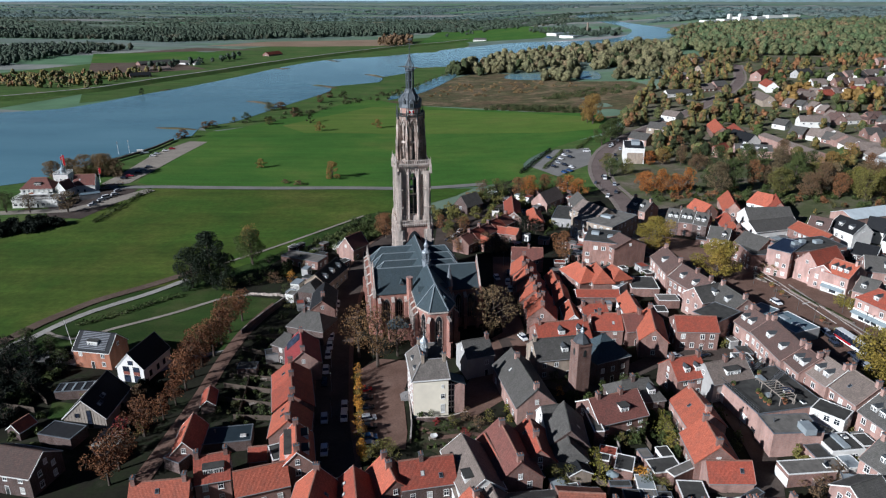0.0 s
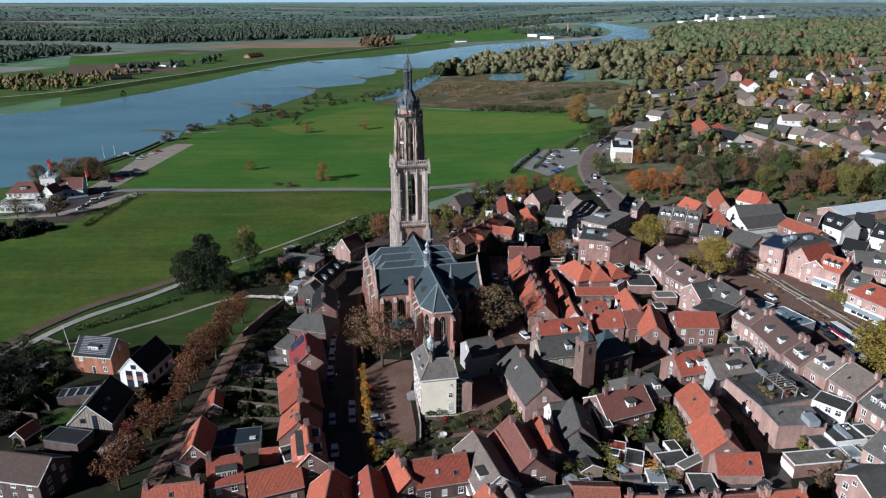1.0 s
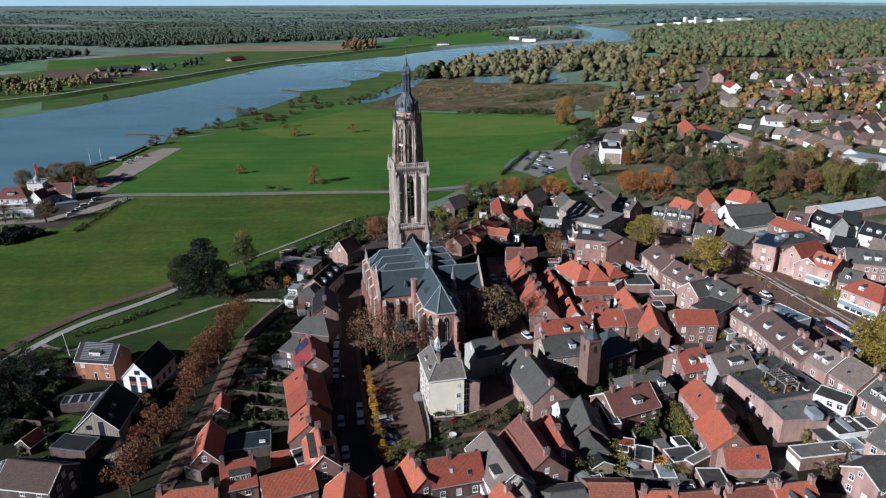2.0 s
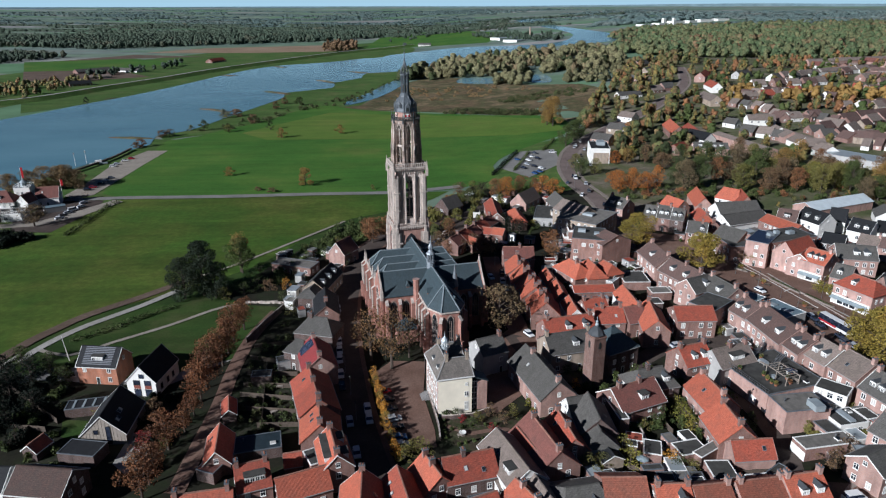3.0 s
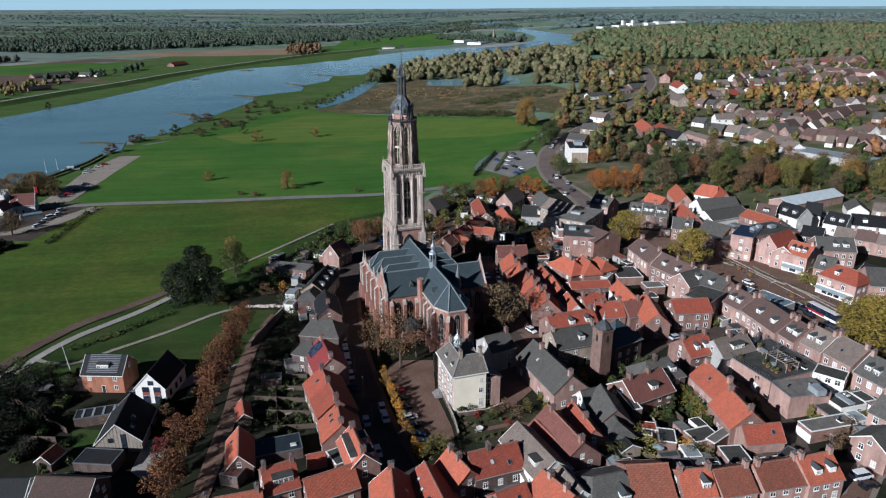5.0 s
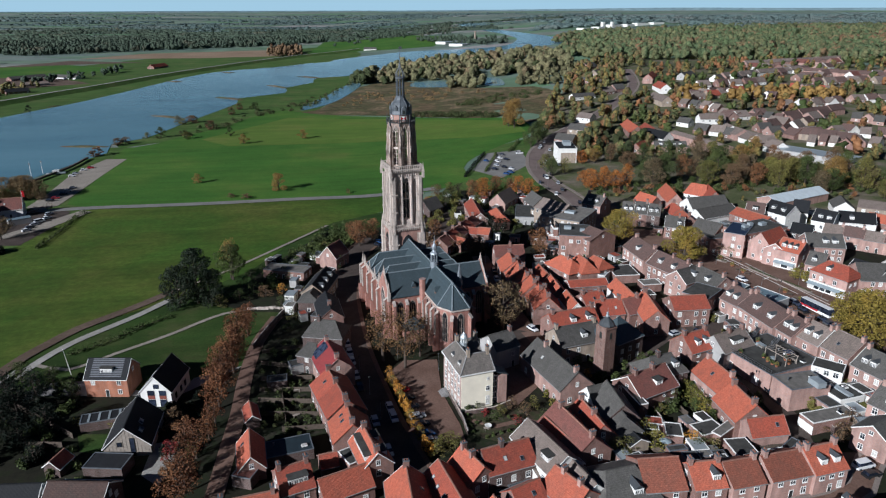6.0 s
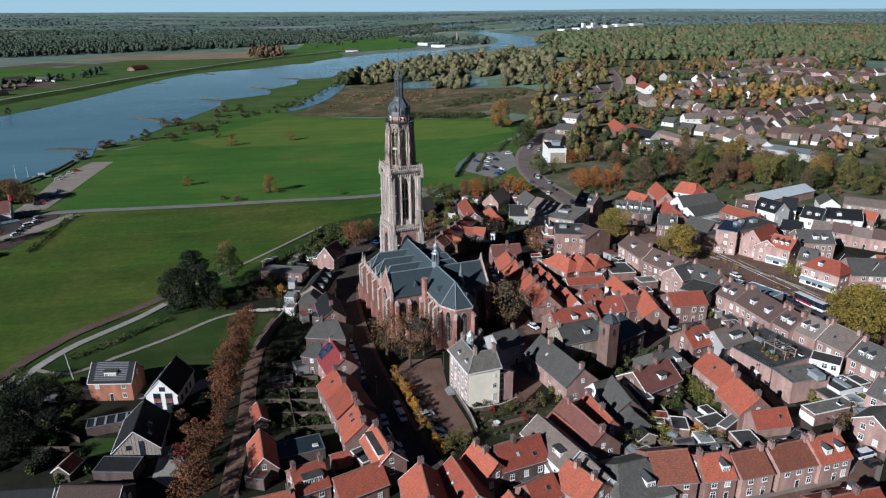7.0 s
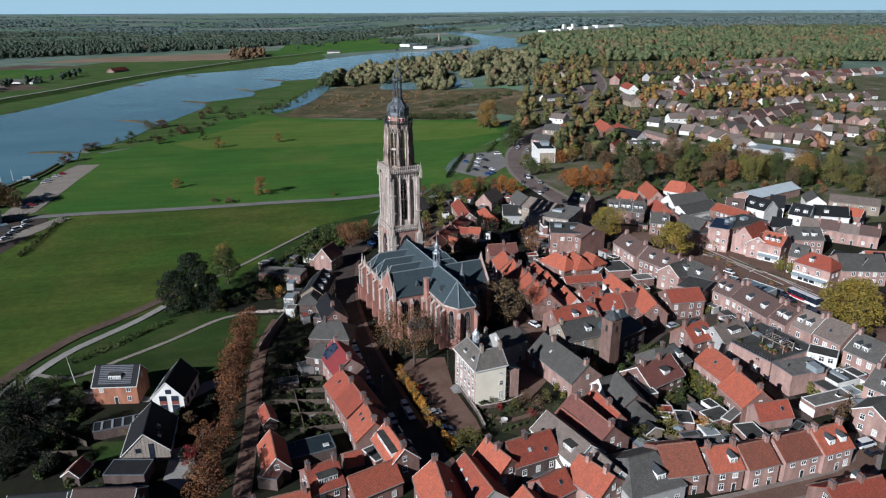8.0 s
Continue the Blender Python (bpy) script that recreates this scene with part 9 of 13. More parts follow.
house(209.8, 274.4, 59.9, 13.5, 9.0, 3.8, 7.0, 'grey', 'white', wstep=2.3, chim=(), fine=False, far=True)
house(224.6, 264.3, -43.6, 22.0, 14.0, 4.9, 7.0, 'taupe', 'tan', wstep=2.3, chim=(), fine=False, far=True)
house(204.4, 244.6, -58.4, 9.5, 9.0, 5.2, 8.0, 'orange', 'brick', wstep=2.3, chim=(), fine=False)
house(173.3, 234.8, -47.0, 7.5, 9.0, 5.2, 8.0, 'taupe', 'pink', chim=(0.9,), fine=False)
house(178.4, 229.3, -47.0, 7.5, 9.0, 5.38, 8.35, 'brown', 'pink', chim=(0.9,), fine=False)
house(183.5, 223.9, -47.0, 7.5, 9.0, 5.08, 7.75, 'taupe', 'pink', chim=(0.9,), fine=False)
house(188.6, 218.4, -47.0, 7.5, 9.0, 5.28, 8.15, 'brown', 'pink', chim=(0.9,), fine=False)
house(164.5, 189.4, -23.1, 11.8, 10.0, 5.6, 9.0, 'orange', 'white', solar=[(-1, -0.2, 4.0)], wstep=2.3, chim=(), fine=False)

# ---- far housing on the slope ----
house(266.0, 404.5, 86.1, 12.8, 12.5, 4.0, 7.8, 'taupe', 'white', fine=False, chim=(), far=True)
house(268.0, 421.0, 174.9, 12.8, 12.5, 4.17, 8.15, 'taupe', 'brick', fine=False, chim=(), far=True)
house(266.2, 433.6, 85.4, 12.8, 12.5, 3.88, 7.55, 'taupe', 'white', fine=False, chim=(), far=True)
house(267.4, 450.2, 83.5, 12.8, 12.5, 4.08, 7.95, 'taupe', 'pink', fine=False, chim=(), far=True)
house(268.5, 465.6, 79.4, 12.8, 12.5, 3.95, 7.7, 'taupe', 'white', fine=False, chim=(), far=True)
flat(277.1, 379.2, -61.4, 48.1, 18.4, 5.0, wall='grey', roof=ZINC, label='long low building with pale blue-grey roof', fine=False)
house(198.7, 485.8, 77.8, 36.7, 11, 4.4, 9.0, 'orange', 'brick', fine=False, chim=(), far=True)
house(208.6, 477.0, 79.7, 25.2, 10, 4.4, 8.0, 'red', 'brick', fine=False, chim=(), far=True)
house(202.0, 450.5, -72.0, 21.0, 10.5, 5.2, 9.6, 'black', 'white', solar=[(-1, 0.3, 7.0)], fine=False, chim=(), far=True, label='white house with black roof and solar panels')
house(196.0, 421.5, -14.0, 22.0, 9.5, 4.6, 7.4, 'grey', 'pink', dorm=[(-1, -0.6, 1.8), (-1, -0.2, 1.8), (-1, 0.2, 1.8), (-1, 0.6, 1.8)], fine=False, chim=(), label='long low house with grey roof and white dormers')
house(176.3, 425.7, 43.6, 15.3, 9, 3.4, 7.0, 'red', 'brick', fine=False, chim=(), far=True)
house(277.8, 507.4, -7.4, 21.2, 10, 4.4, 8.0, 'taupe', 'white', solar=[(-1, 0.4, 6.0)], fine=False, chim=(), far=True)
house(253.2, 503.3, -59.6, 10.8, 9, 3.4, 7.0, 'grey', 'white', fine=False, chim=(), far=True)
house(305.3, 531.4, -76.3, 7.0, 10.5, 3.0, 6.8, 'taupe', 'pink', fine=False, chim=(), far=True)
house(307.4, 521.8, -76.1, 7.0, 10.5, 3.17, 7.15, 'brown', 'white', fine=False, chim=(), far=True)
house(307.0, 517.1, -73.7, 7.0, 10.5, 2.88, 6.55, 'taupe', 'pink', fine=False, chim=(), far=True)
house(323.2, 515.7, 24.1, 6.5, 10.5, 3.0, 7.3, 'grey', 'brick', fine=False, chim=(), far=True)
house(323.8, 514.3, -69.5, 6.5, 10.5, 3.17, 7.65, 'brown', 'pink', fine=False, chim=(), far=True)
house(330.8, 506.6, -60.3, 6.5, 10.5, 2.88, 7.05, 'grey', 'pink', fine=False, chim=(), far=True)
house(334.0, 497.1, -64.0, 6.5, 10.5, 3.08, 7.45, 'brown', 'pink', fine=False, chim=(), far=True)
house(309.9, 456.5, 37.3, 15.0, 10.5, 3.0, 7.3, 'brown', 'brick', fine=False, chim=(), far=True)
house(327.7, 469.8, 35.4, 15.0, 10.5, 3.17, 7.65, 'taupe', 'white', fine=False, chim=(), far=True)
house(345.9, 481.7, 35.8, 15.0, 10.5, 2.88, 7.05, 'brown', 'tan', fine=False, chim=(), far=True)
house(305.3, 419.9, -47.3, 5.0, 10.5, 3.0, 7.3, 'taupe', 'white', fine=False, chim=(), far=True)
house(314.2, 419.4, -51.3, 5.0, 10.5, 3.17, 7.65, 'brown', 'pink', fine=False, chim=(), far=True)
house(318.9, 414.9, -51.4, 5.0, 10.5, 2.88, 7.05, 'taupe', 'white', fine=False, chim=(), far=True)
house(320.5, 405.9, 44.2, 5.0, 10.5, 3.08, 7.45, 'brown', 'brick', fine=False, chim=(), far=True)
house(299.8, 469.5, 0.7, 11.2, 10.5, 3.0, 6.8, 'grey', 'brick', fine=False, chim=(), far=True)
house(299.0, 454.6, 1.8, 11.2, 10.5, 3.17, 7.15, 'grey', 'pink', fine=False, chim=(), far=True)
house(312.7, 608.9, 119.0, 13.2, 11.5, 3.0, 7.3, 'taupe', 'pink', fine=False, chim=(), far=True)
house(326.9, 619.0, 116.3, 13.2, 11.5, 3.17, 7.65, 'brown', 'white', fine=False, chim=(), far=True)
house(340.2, 624.2, 118.5, 13.2, 11.5, 2.88, 7.05, 'taupe', 'brick', fine=False, chim=(), far=True)
house(350.4, 629.5, 30.8, 13.2, 11.5, 3.08, 7.45, 'brown', 'white', fine=False, chim=(), far=True)
house(358.4, 625.1, -47.1, 7.3, 11.5, 3.0, 7.3, 'brown', 'brick', fine=False, chim=(), far=True)
house(365.9, 621.5, 39.8, 7.3, 11.5, 3.17, 7.65, 'taupe', 'white', fine=False, chim=(), far=True)
house(370.9, 613.6, -43.8, 7.3, 11.5, 2.88, 7.05, 'grey', 'pink', fine=False, chim=(), far=True)
house(376.1, 611.2, -50.5, 7.3, 11.5, 3.08, 7.45, 'brown', 'white', fine=False, chim=(), far=True)
house(381.1, 603.0, 41.7, 7.3, 11.5, 2.95, 7.2, 'taupe', 'brick', fine=False, chim=(), far=True)
house(391.0, 598.2, 39.2, 7.3, 11.5, 3.0, 7.3, 'grey', 'white', fine=False, chim=(), far=True)
house(393.0, 591.7, -51.8, 7.3, 11.5, 3.17, 7.65, 'brown', 'pink', fine=False, chim=(), far=True)
house(379.3, 552.3, 7.2, 9.9, 11.5, 3.0, 7.3, 'taupe', 'pink', fine=False, chim=(), far=True)
house(396.7, 553.3, 7.0, 9.9, 11.5, 3.17, 7.65, 'brown', 'white', fine=False, chim=(), far=True)
house(408.4, 553.3, 12.5, 9.9, 11.5, 2.88, 7.05, 'taupe', 'tan', fine=False, chim=(), far=True)
house(414.6, 558.3, 10.3, 9.9, 11.5, 3.08, 7.45, 'brown', 'pink', fine=False, chim=(), far=True)
house(426.8, 555.6, 95.8, 9.9, 11.5, 2.95, 7.2, 'taupe', 'white', fine=False, chim=(), far=True)
house(438.3, 562.8, 7.7, 9.9, 11.5, 3.0, 7.3, 'brown', 'tan', fine=False, chim=(), far=True)
house(438.1, 639.5, -36.5, 7.9, 11.5, 3.0, 7.3, 'brown', 'pink', fine=False, chim=(), far=True)
house(448.2, 636.4, -38.3, 7.9, 11.5, 3.17, 7.65, 'red', 'white', fine=False, chim=(), far=True)
house(455.4, 634.2, 53.6, 7.9, 11.5, 2.88, 7.05, 'taupe', 'pink', fine=False, chim=(), far=True)
house(459.7, 627.4, -30.3, 7.9, 11.5, 3.08, 7.45, 'brown', 'white', fine=False, chim=(), far=True)
house(470.0, 621.2, -37.3, 7.9, 11.5, 2.95, 7.2, 'red', 'pink', fine=False, chim=(), far=True)
house(474.0, 616.8, -37.5, 7.9, 11.5, 3.0, 7.3, 'taupe', 'white', fine=False, chim=(), far=True)
house(402.6, 706.3, 30.6, 13.0, 11.5, 3.5, 7.8, 'grey', 'white', fine=False, chim=(), far=True)
house(419.7, 718.4, 26.7, 13.0, 11.5, 3.67, 8.15, 'taupe', 'pink', fine=False, chim=(), far=True)
house(430.5, 716.3, 31.3, 13.0, 11.5, 3.38, 7.55, 'grey', 'white', fine=False, chim=(), far=True)
house(441.9, 723.5, 31.7, 13.0, 11.5, 3.58, 7.95, 'taupe', 'brick', fine=False, chim=(), far=True)
house(458.6, 732.1, 16.5, 13.0, 11.5, 3.45, 7.7, 'grey', 'white', fine=False, chim=(), far=True)
house(513.1, 804.9, -36.8, 9.1, 12.5, 3.5, 7.8, 'maroon', 'white', fine=False, chim=(), far=True)
house(522.8, 794.4, -43.9, 9.1, 12.5, 3.67, 8.15, 'taupe', 'brick', fine=False, chim=(), far=True)
house(528.5, 792.8, -43.3, 9.1, 12.5, 3.38, 7.55, 'brown', 'white', fine=False, chim=(), far=True)
house(535.6, 785.8, 49.5, 9.1, 12.5, 3.58, 7.95, 'maroon', 'brick', fine=False, chim=(), far=True)
house(544.4, 782.7, -38.0, 9.1, 12.5, 3.45, 7.7, 'taupe', 'white', fine=False, chim=(), far=True)
house(549.2, 771.5, 48.2, 9.1, 12.5, 3.5, 7.8, 'brown', 'brick', fine=False, chim=(), far=True)
house(501.1, 699.1, 18.9, 15.0, 12.5, 3.5, 7.8, 'taupe', 'brick', fine=False, chim=(), far=True)
house(516.4, 707.7, 117.4, 15.0, 12.5, 3.67, 8.15, 'brown', 'pink', fine=False, chim=(), far=True)
house(534.9, 713.7, 116.3, 15.0, 12.5, 3.38, 7.55, 'taupe', 'pink', fine=False, chim=(), far=True)
house(552.1, 725.6, 17.9, 15.0, 12.5, 3.58, 7.95, 'brown', 'pink', fine=False, chim=(), far=True)
house(574.2, 734.2, 23.1, 15.0, 12.5, 3.45, 7.7, 'taupe', 'brick', fine=False, chim=(), far=True)
house(297.3, 583.8, -61.6, 7.9, 10.5, 3.0, 6.8, 'taupe', 'brick', fine=False, chim=(), far=True)
house(301.5, 573.2, -60.7, 7.9, 10.5, 3.17, 7.15, 'grey', 'white', fine=False, chim=(), far=True)
house(310.6, 568.1, -69.2, 7.9, 10.5, 2.88, 6.55, 'taupe', 'pink', fine=False, chim=(), far=True)
house(311.8, 557.1, 26.3, 7.9, 10.5, 3.08, 6.95, 'grey', 'white', fine=False, chim=(), far=True)
house(310.5, 552.4, -65.1, 7.9, 10.5, 2.95, 6.7, 'taupe', 'brick', fine=False, chim=(), far=True)
house(509.5, 747.1, 25.1, 15.0, 12.5, 3.5, 7.8, 'brown', 'brick', fine=False, chim=(), far=True)
house(538.7, 762.6, 19.4, 15.0, 12.5, 3.67, 8.15, 'taupe', 'white', fine=False, chim=(), far=True)
house(557.7, 768.2, 22.0, 15.0, 12.5, 3.38, 7.55, 'brown', 'tan', fine=False, chim=(), far=True)
house(584.5, 774.4, 20.8, 15.0, 12.5, 3.58, 7.95, 'taupe', 'pink', fine=False, chim=(), far=True)
house(605.5, 788.3, 21.8, 15.0, 12.5, 3.45, 7.7, 'brown', 'white', fine=False, chim=(), far=True)
house(578.4, 708.5, 12.9, 15.0, 12.5, 3.5, 7.8, 'maroon', 'white', fine=False, chim=(), far=True)
house(592.8, 713.8, 7.5, 15.0, 12.5, 3.67, 8.15, 'brown', 'brick', fine=False, chim=(), far=True)
house(617.1, 717.7, 13.2, 15.0, 12.5, 3.38, 7.55, 'taupe', 'white', fine=False, chim=(), far=True)
house(641.4, 722.7, 6.9, 15.0, 12.5, 3.58, 7.95, 'maroon', 'brick', fine=False, chim=(), far=True)
house(656.5, 723.5, 12.5, 15.0, 12.5, 3.45, 7.7, 'brown', 'white', fine=False, chim=(), far=True)
house(679.1, 726.4, 99.4, 15.0, 12.5, 3.5, 7.8, 'taupe', 'pink', fine=False, chim=(), far=True)
house(697.6, 731.6, 12.4, 15.0, 12.5, 3.67, 8.15, 'maroon', 'white', fine=False, chim=(), far=True)
house(463.9, 567.1, -0.1, 12.3, 11.5, 3.0, 7.3, 'taupe', 'pink', fine=False, chim=(), far=True)
house(478.6, 567.3, -1.1, 12.3, 11.5, 3.17, 7.65, 'brown', 'white', fine=False, chim=(), far=True)
house(493.4, 566.6, -0.4, 12.3, 11.5, 2.88, 7.05, 'taupe', 'pink', fine=False, chim=(), far=True)
house(511.1, 565.7, -1.7, 12.3, 11.5, 3.08, 7.45, 'brown', 'white', fine=False, chim=(), far=True)
house(519.3, 565.9, 7.6, 12.3, 11.5, 2.95, 7.2, 'taupe', 'pink', fine=False, chim=(), far=True)
house(532.4, 571.5, -1.8, 12.3, 11.5, 3.0, 7.3, 'brown', 'white', fine=False, chim=(), far=True)
house(399.9, 489.6, -44.6, 7.8, 11.5, 3.0, 7.3, 'grey', 'pink', fine=False, chim=(), far=True)
house(404.9, 482.2, 32.8, 7.8, 11.5, 3.17, 7.65, 'taupe', 'pink', fine=False, chim=(), far=True)
house(408.7, 474.5, -54.3, 7.8, 11.5, 2.88, 7.05, 'grey', 'pink', fine=False, chim=(), far=True)
house(416.8, 466.7, 39.6, 7.8, 11.5, 3.08, 7.45, 'taupe', 'brick', fine=False, chim=(), far=True)
house(421.8, 458.3, 34.6, 7.8, 11.5, 2.95, 7.2, 'grey', 'pink', fine=False, chim=(), far=True)
house(423.0, 451.9, -47.0, 7.8, 11.5, 3.0, 7.3, 'taupe', 'brick', fine=False, chim=(), far=True)
house(324.7, 429.2, 37.5, 6.7, 11.5, 3.0, 7.3, 'taupe', 'brick', fine=False, chim=(), far=True)
house(331.5, 424.1, -55.8, 6.7, 11.5, 3.17, 7.65, 'taupe', 'white', fine=False, chim=(), far=True)
house(336.2, 417.0, -58.1, 6.7, 11.5, 2.88, 7.05, 'taupe', 'tan', fine=False, chim=(), far=True)
house(334.8, 410.8, 37.9, 6.7, 11.5, 3.08, 7.45, 'taupe', 'brick', fine=False, chim=(), far=True)
house(344.8, 405.6, -59.6, 6.7, 11.5, 2.95, 7.2, 'taupe', 'white', fine=False, chim=(), far=True)
house(336.5, 736.4, 57.6, 45.0, 11, 4.4, 9.0, 'orange', 'pink', fine=False, chim=(), far=True)
house(315.2, 665.9, 78.2, 32.4, 11, 4.4, 9.0, 'red', 'white', fine=False, chim=(), far=True)
house(282.0, 603.5, 85.2, 34.1, 11, 4.4, 9.0, 'taupe', 'tan', fine=False, chim=(), far=True)
house(305.0, 805.3, 43.8, 40.0, 12, 3.4, 8.0, 'grey', 'tan', fine=False, chim=(), far=True)
house(225.9, 660.6, 13.2, 26.4, 9, 2.9, 6.0, 'grey', 'white', fine=False, chim=(), far=True)
house(268.9, 762.4, -57.1, 17.2, 9, 2.9, 6.0, 'grey', 'pink', fine=False, chim=(), far=True)
house(380.5, 734.3, 37.8, 29.1, 10, 3.9, 8.0, 'grey', 'grey', fine=False, chim=(), far=True)
house(318.9, 877.4, 40.2, 25.4, 12, 3.4, 8.0, 'grey', 'pink', fine=False, chim=(), far=True)
house(160.0, 496.7, -37.8, 15.6, 11, 4.4, 8.0, 'grey', 'tan', fine=False, chim=(), far=True)
house(184.2, 544.0, -52.1, 13.5, 11, 4.4, 8.0, 'taupe', 'white', fine=False, chim=(), far=True)
house(136.5, 461.8, -46.4, 14.3, 10, 4.4, 8.0, 'grey', 'pink', fine=False, chim=(), far=True)
house(282.7, 514.6, 10.8, 12.2, 11.5, 3.0, 7.3, 'taupe', 'white', fine=False, chim=(), far=True)
house(299.1, 515.8, 100.0, 12.2, 11.5, 3.17, 7.65, 'brown', 'pink', fine=False, chim=(), far=True)
house(311.0, 517.5, 10.0, 12.2, 11.5, 2.88, 7.05, 'taupe', 'white', fine=False, chim=(), far=True)
house(329.9, 520.4, 10.0, 12.2, 11.5, 3.08, 7.45, 'brown', 'pink', fine=False, chim=(), far=True)
house(312.3, 478.4, 25.1, 15.0, 11.5, 3.0, 7.3, 'brown', 'brick', fine=False, chim=(), far=True)
house(324.3, 484.3, 115.5, 15.0, 11.5, 3.17, 7.65, 'taupe', 'brick', fine=False, chim=(), far=True)
house(342.9, 491.2, 21.5, 15.0, 11.5, 2.88, 7.05, 'brown', 'brick', fine=False, chim=(), far=True)
house(363.3, 497.4, 24.9, 15.0, 11.5, 3.08, 7.45, 'taupe', 'pink', fine=False, chim=(), far=True)
house(379.8, 506.5, 25.9, 15.0, 11.5, 2.95, 7.2, 'brown', 'pink', fine=False, chim=(), far=True)
house(252.3, 475.1, -54.1, 10.5, 11.5, 3.0, 7.3, 'grey', 'brick', fine=False, chim=(), far=True)
house(259.8, 465.1, -52.3, 10.5, 11.5, 3.17, 7.65, 'taupe', 'white', fine=False, chim=(), far=True)
house(265.2, 455.0, -52.1, 10.5, 11.5, 2.88, 7.05, 'grey', 'brick', fine=False, chim=(), far=True)
house(308.1, 443.1, 99.9, 10.7, 11.5, 3.0, 7.3, 'brown', 'brick', fine=False, chim=(), far=True)
house(321.6, 445.5, 4.4, 10.7, 11.5, 3.17, 7.65, 'taupe', 'white', fine=False, chim=(), far=True)
house(325.7, 444.6, 5.5, 10.7, 11.5, 2.88, 7.05, 'brown', 'tan', fine=False, chim=(), far=True)
house(344.4, 445.3, 11.7, 10.7, 11.5, 3.08, 7.45, 'taupe', 'pink', fine=False, chim=(), far=True)
house(358.0, 448.3, 102.0, 10.7, 11.5, 2.95, 7.2, 'brown', 'white', fine=False, chim=(), far=True)
house(325.1, 613.7, 10.1, 15.0, 11.5, 3.0, 7.3, 'taupe', 'brick', fine=False, chim=(), far=True)
house(341.6, 614.1, 16.0, 15.0, 11.5, 3.17, 7.65, 'red', 'tan', fine=False, chim=(), far=True)
house(359.3, 624.2, 17.2, 15.0, 11.5, 2.88, 7.05, 'taupe', 'pink', fine=False, chim=(), far=True)
house(377.6, 628.0, 19.0, 15.0, 11.5, 3.08, 7.45, 'red', 'tan', fine=False, chim=(), far=True)
house(364.3, 671.0, 8.8, 15.0, 11.5, 3.0, 7.8, 'taupe', 'white', fine=False, chim=(), far=True)
house(387.8, 672.2, 7.7, 15.0, 11.5, 3.17, 8.15, 'brown', 'brick', fine=False, chim=(), far=True)
house(401.3, 671.6, 5.0, 15.0, 11.5, 2.88, 7.55, 'taupe', 'white', fine=False, chim=(), far=True)
house(421.0, 675.0, 6.6, 15.0, 11.5, 3.08, 7.95, 'brown', 'brick', fine=False, chim=(), far=True)
house(435.7, 681.1, 10.3, 15.0, 11.5, 2.95, 7.7, 'taupe', 'white', fine=False, chim=(), far=True)
house(502.2, 669.8, 3.6, 14.8, 11.5, 3.0, 7.8, 'brown', 'brick', fine=False, chim=(), far=True)
house(512.3, 667.4, 8.8, 14.8, 11.5, 3.17, 8.15, 'taupe', 'tan', fine=False, chim=(), far=True)
house(530.8, 673.5, 6.9, 14.8, 11.5, 2.88, 7.55, 'brown', 'pink', fine=False, chim=(), far=True)
house(546.4, 670.7, 95.1, 14.8, 11.5, 3.08, 7.95, 'taupe', 'tan', fine=False, chim=(), far=True)
house(561.4, 677.3, 5.3, 14.8, 11.5, 2.95, 7.7, 'brown', 'pink', fine=False, chim=(), far=True)
house(578.4, 670.1, 5.7, 14.8, 11.5, 3.0, 7.8, 'taupe', 'tan', fine=False, chim=(), far=True)
house(608.1, 838.4, 105.4, 15.0, 12.5, 3.5, 7.8, 'maroon', 'pink', fine=False, chim=(), far=True)
house(634.2, 840.9, 102.1, 15.0, 12.5, 3.67, 8.15, 'brown', 'pink', fine=False, chim=(), far=True)
house(660.7, 844.0, 14.3, 15.0, 12.5, 3.38, 7.55, 'maroon', 'brick', fine=False, chim=(), far=True)
house(681.4, 856.3, 21.0, 15.0, 12.5, 3.58, 7.95, 'brown', 'pink', fine=False, chim=(), far=True)
house(699.0, 856.7, 13.0, 15.0, 12.5, 3.45, 7.7, 'maroon', 'brick', fine=False, chim=(), far=True)
house(466.2, 517.8, 88.8, 14.1, 11.5, 3.0, 7.3, 'taupe', 'brick', fine=False, chim=(), far=True)
house(481.0, 519.6, 2.0, 14.1, 11.5, 3.17, 7.65, 'taupe', 'white', fine=False, chim=(), far=True)
house(495.0, 519.2, -0.4, 14.1, 11.5, 2.88, 7.05, 'taupe', 'tan', fine=False, chim=(), far=True)
house(511.3, 518.9, -3.9, 14.1, 11.5, 3.08, 7.45, 'taupe', 'pink', fine=False, chim=(), far=True)
house(362.5, 436.6, -38.9, 7.2, 11.5, 3.0, 7.3, 'taupe', 'white', fine=False, chim=(), far=True)
house(373.4, 432.0, -40.7, 7.2, 11.5, 3.17, 7.65, 'brown', 'pink', fine=False, chim=(), far=True)
house(377.0, 426.9, -34.7, 7.2, 11.5, 2.88, 7.05, 'taupe', 'white', fine=False, chim=(), far=True)
house(385.2, 416.1, 55.8, 7.2, 11.5, 3.08, 7.45, 'brown', 'brick', fine=False, chim=(), far=True)
house(389.2, 415.0, -32.9, 7.2, 11.5, 2.95, 7.2, 'taupe', 'white', fine=False, chim=(), far=True)
house(258.4, 677.2, 20.1, 15.0, 11.5, 3.0, 7.3, 'taupe', 'brick', fine=False, chim=(), far=True)
house(274.9, 686.3, 21.9, 15.0, 11.5, 3.17, 7.65, 'grey', 'pink', fine=False, chim=(), far=True, win=False)

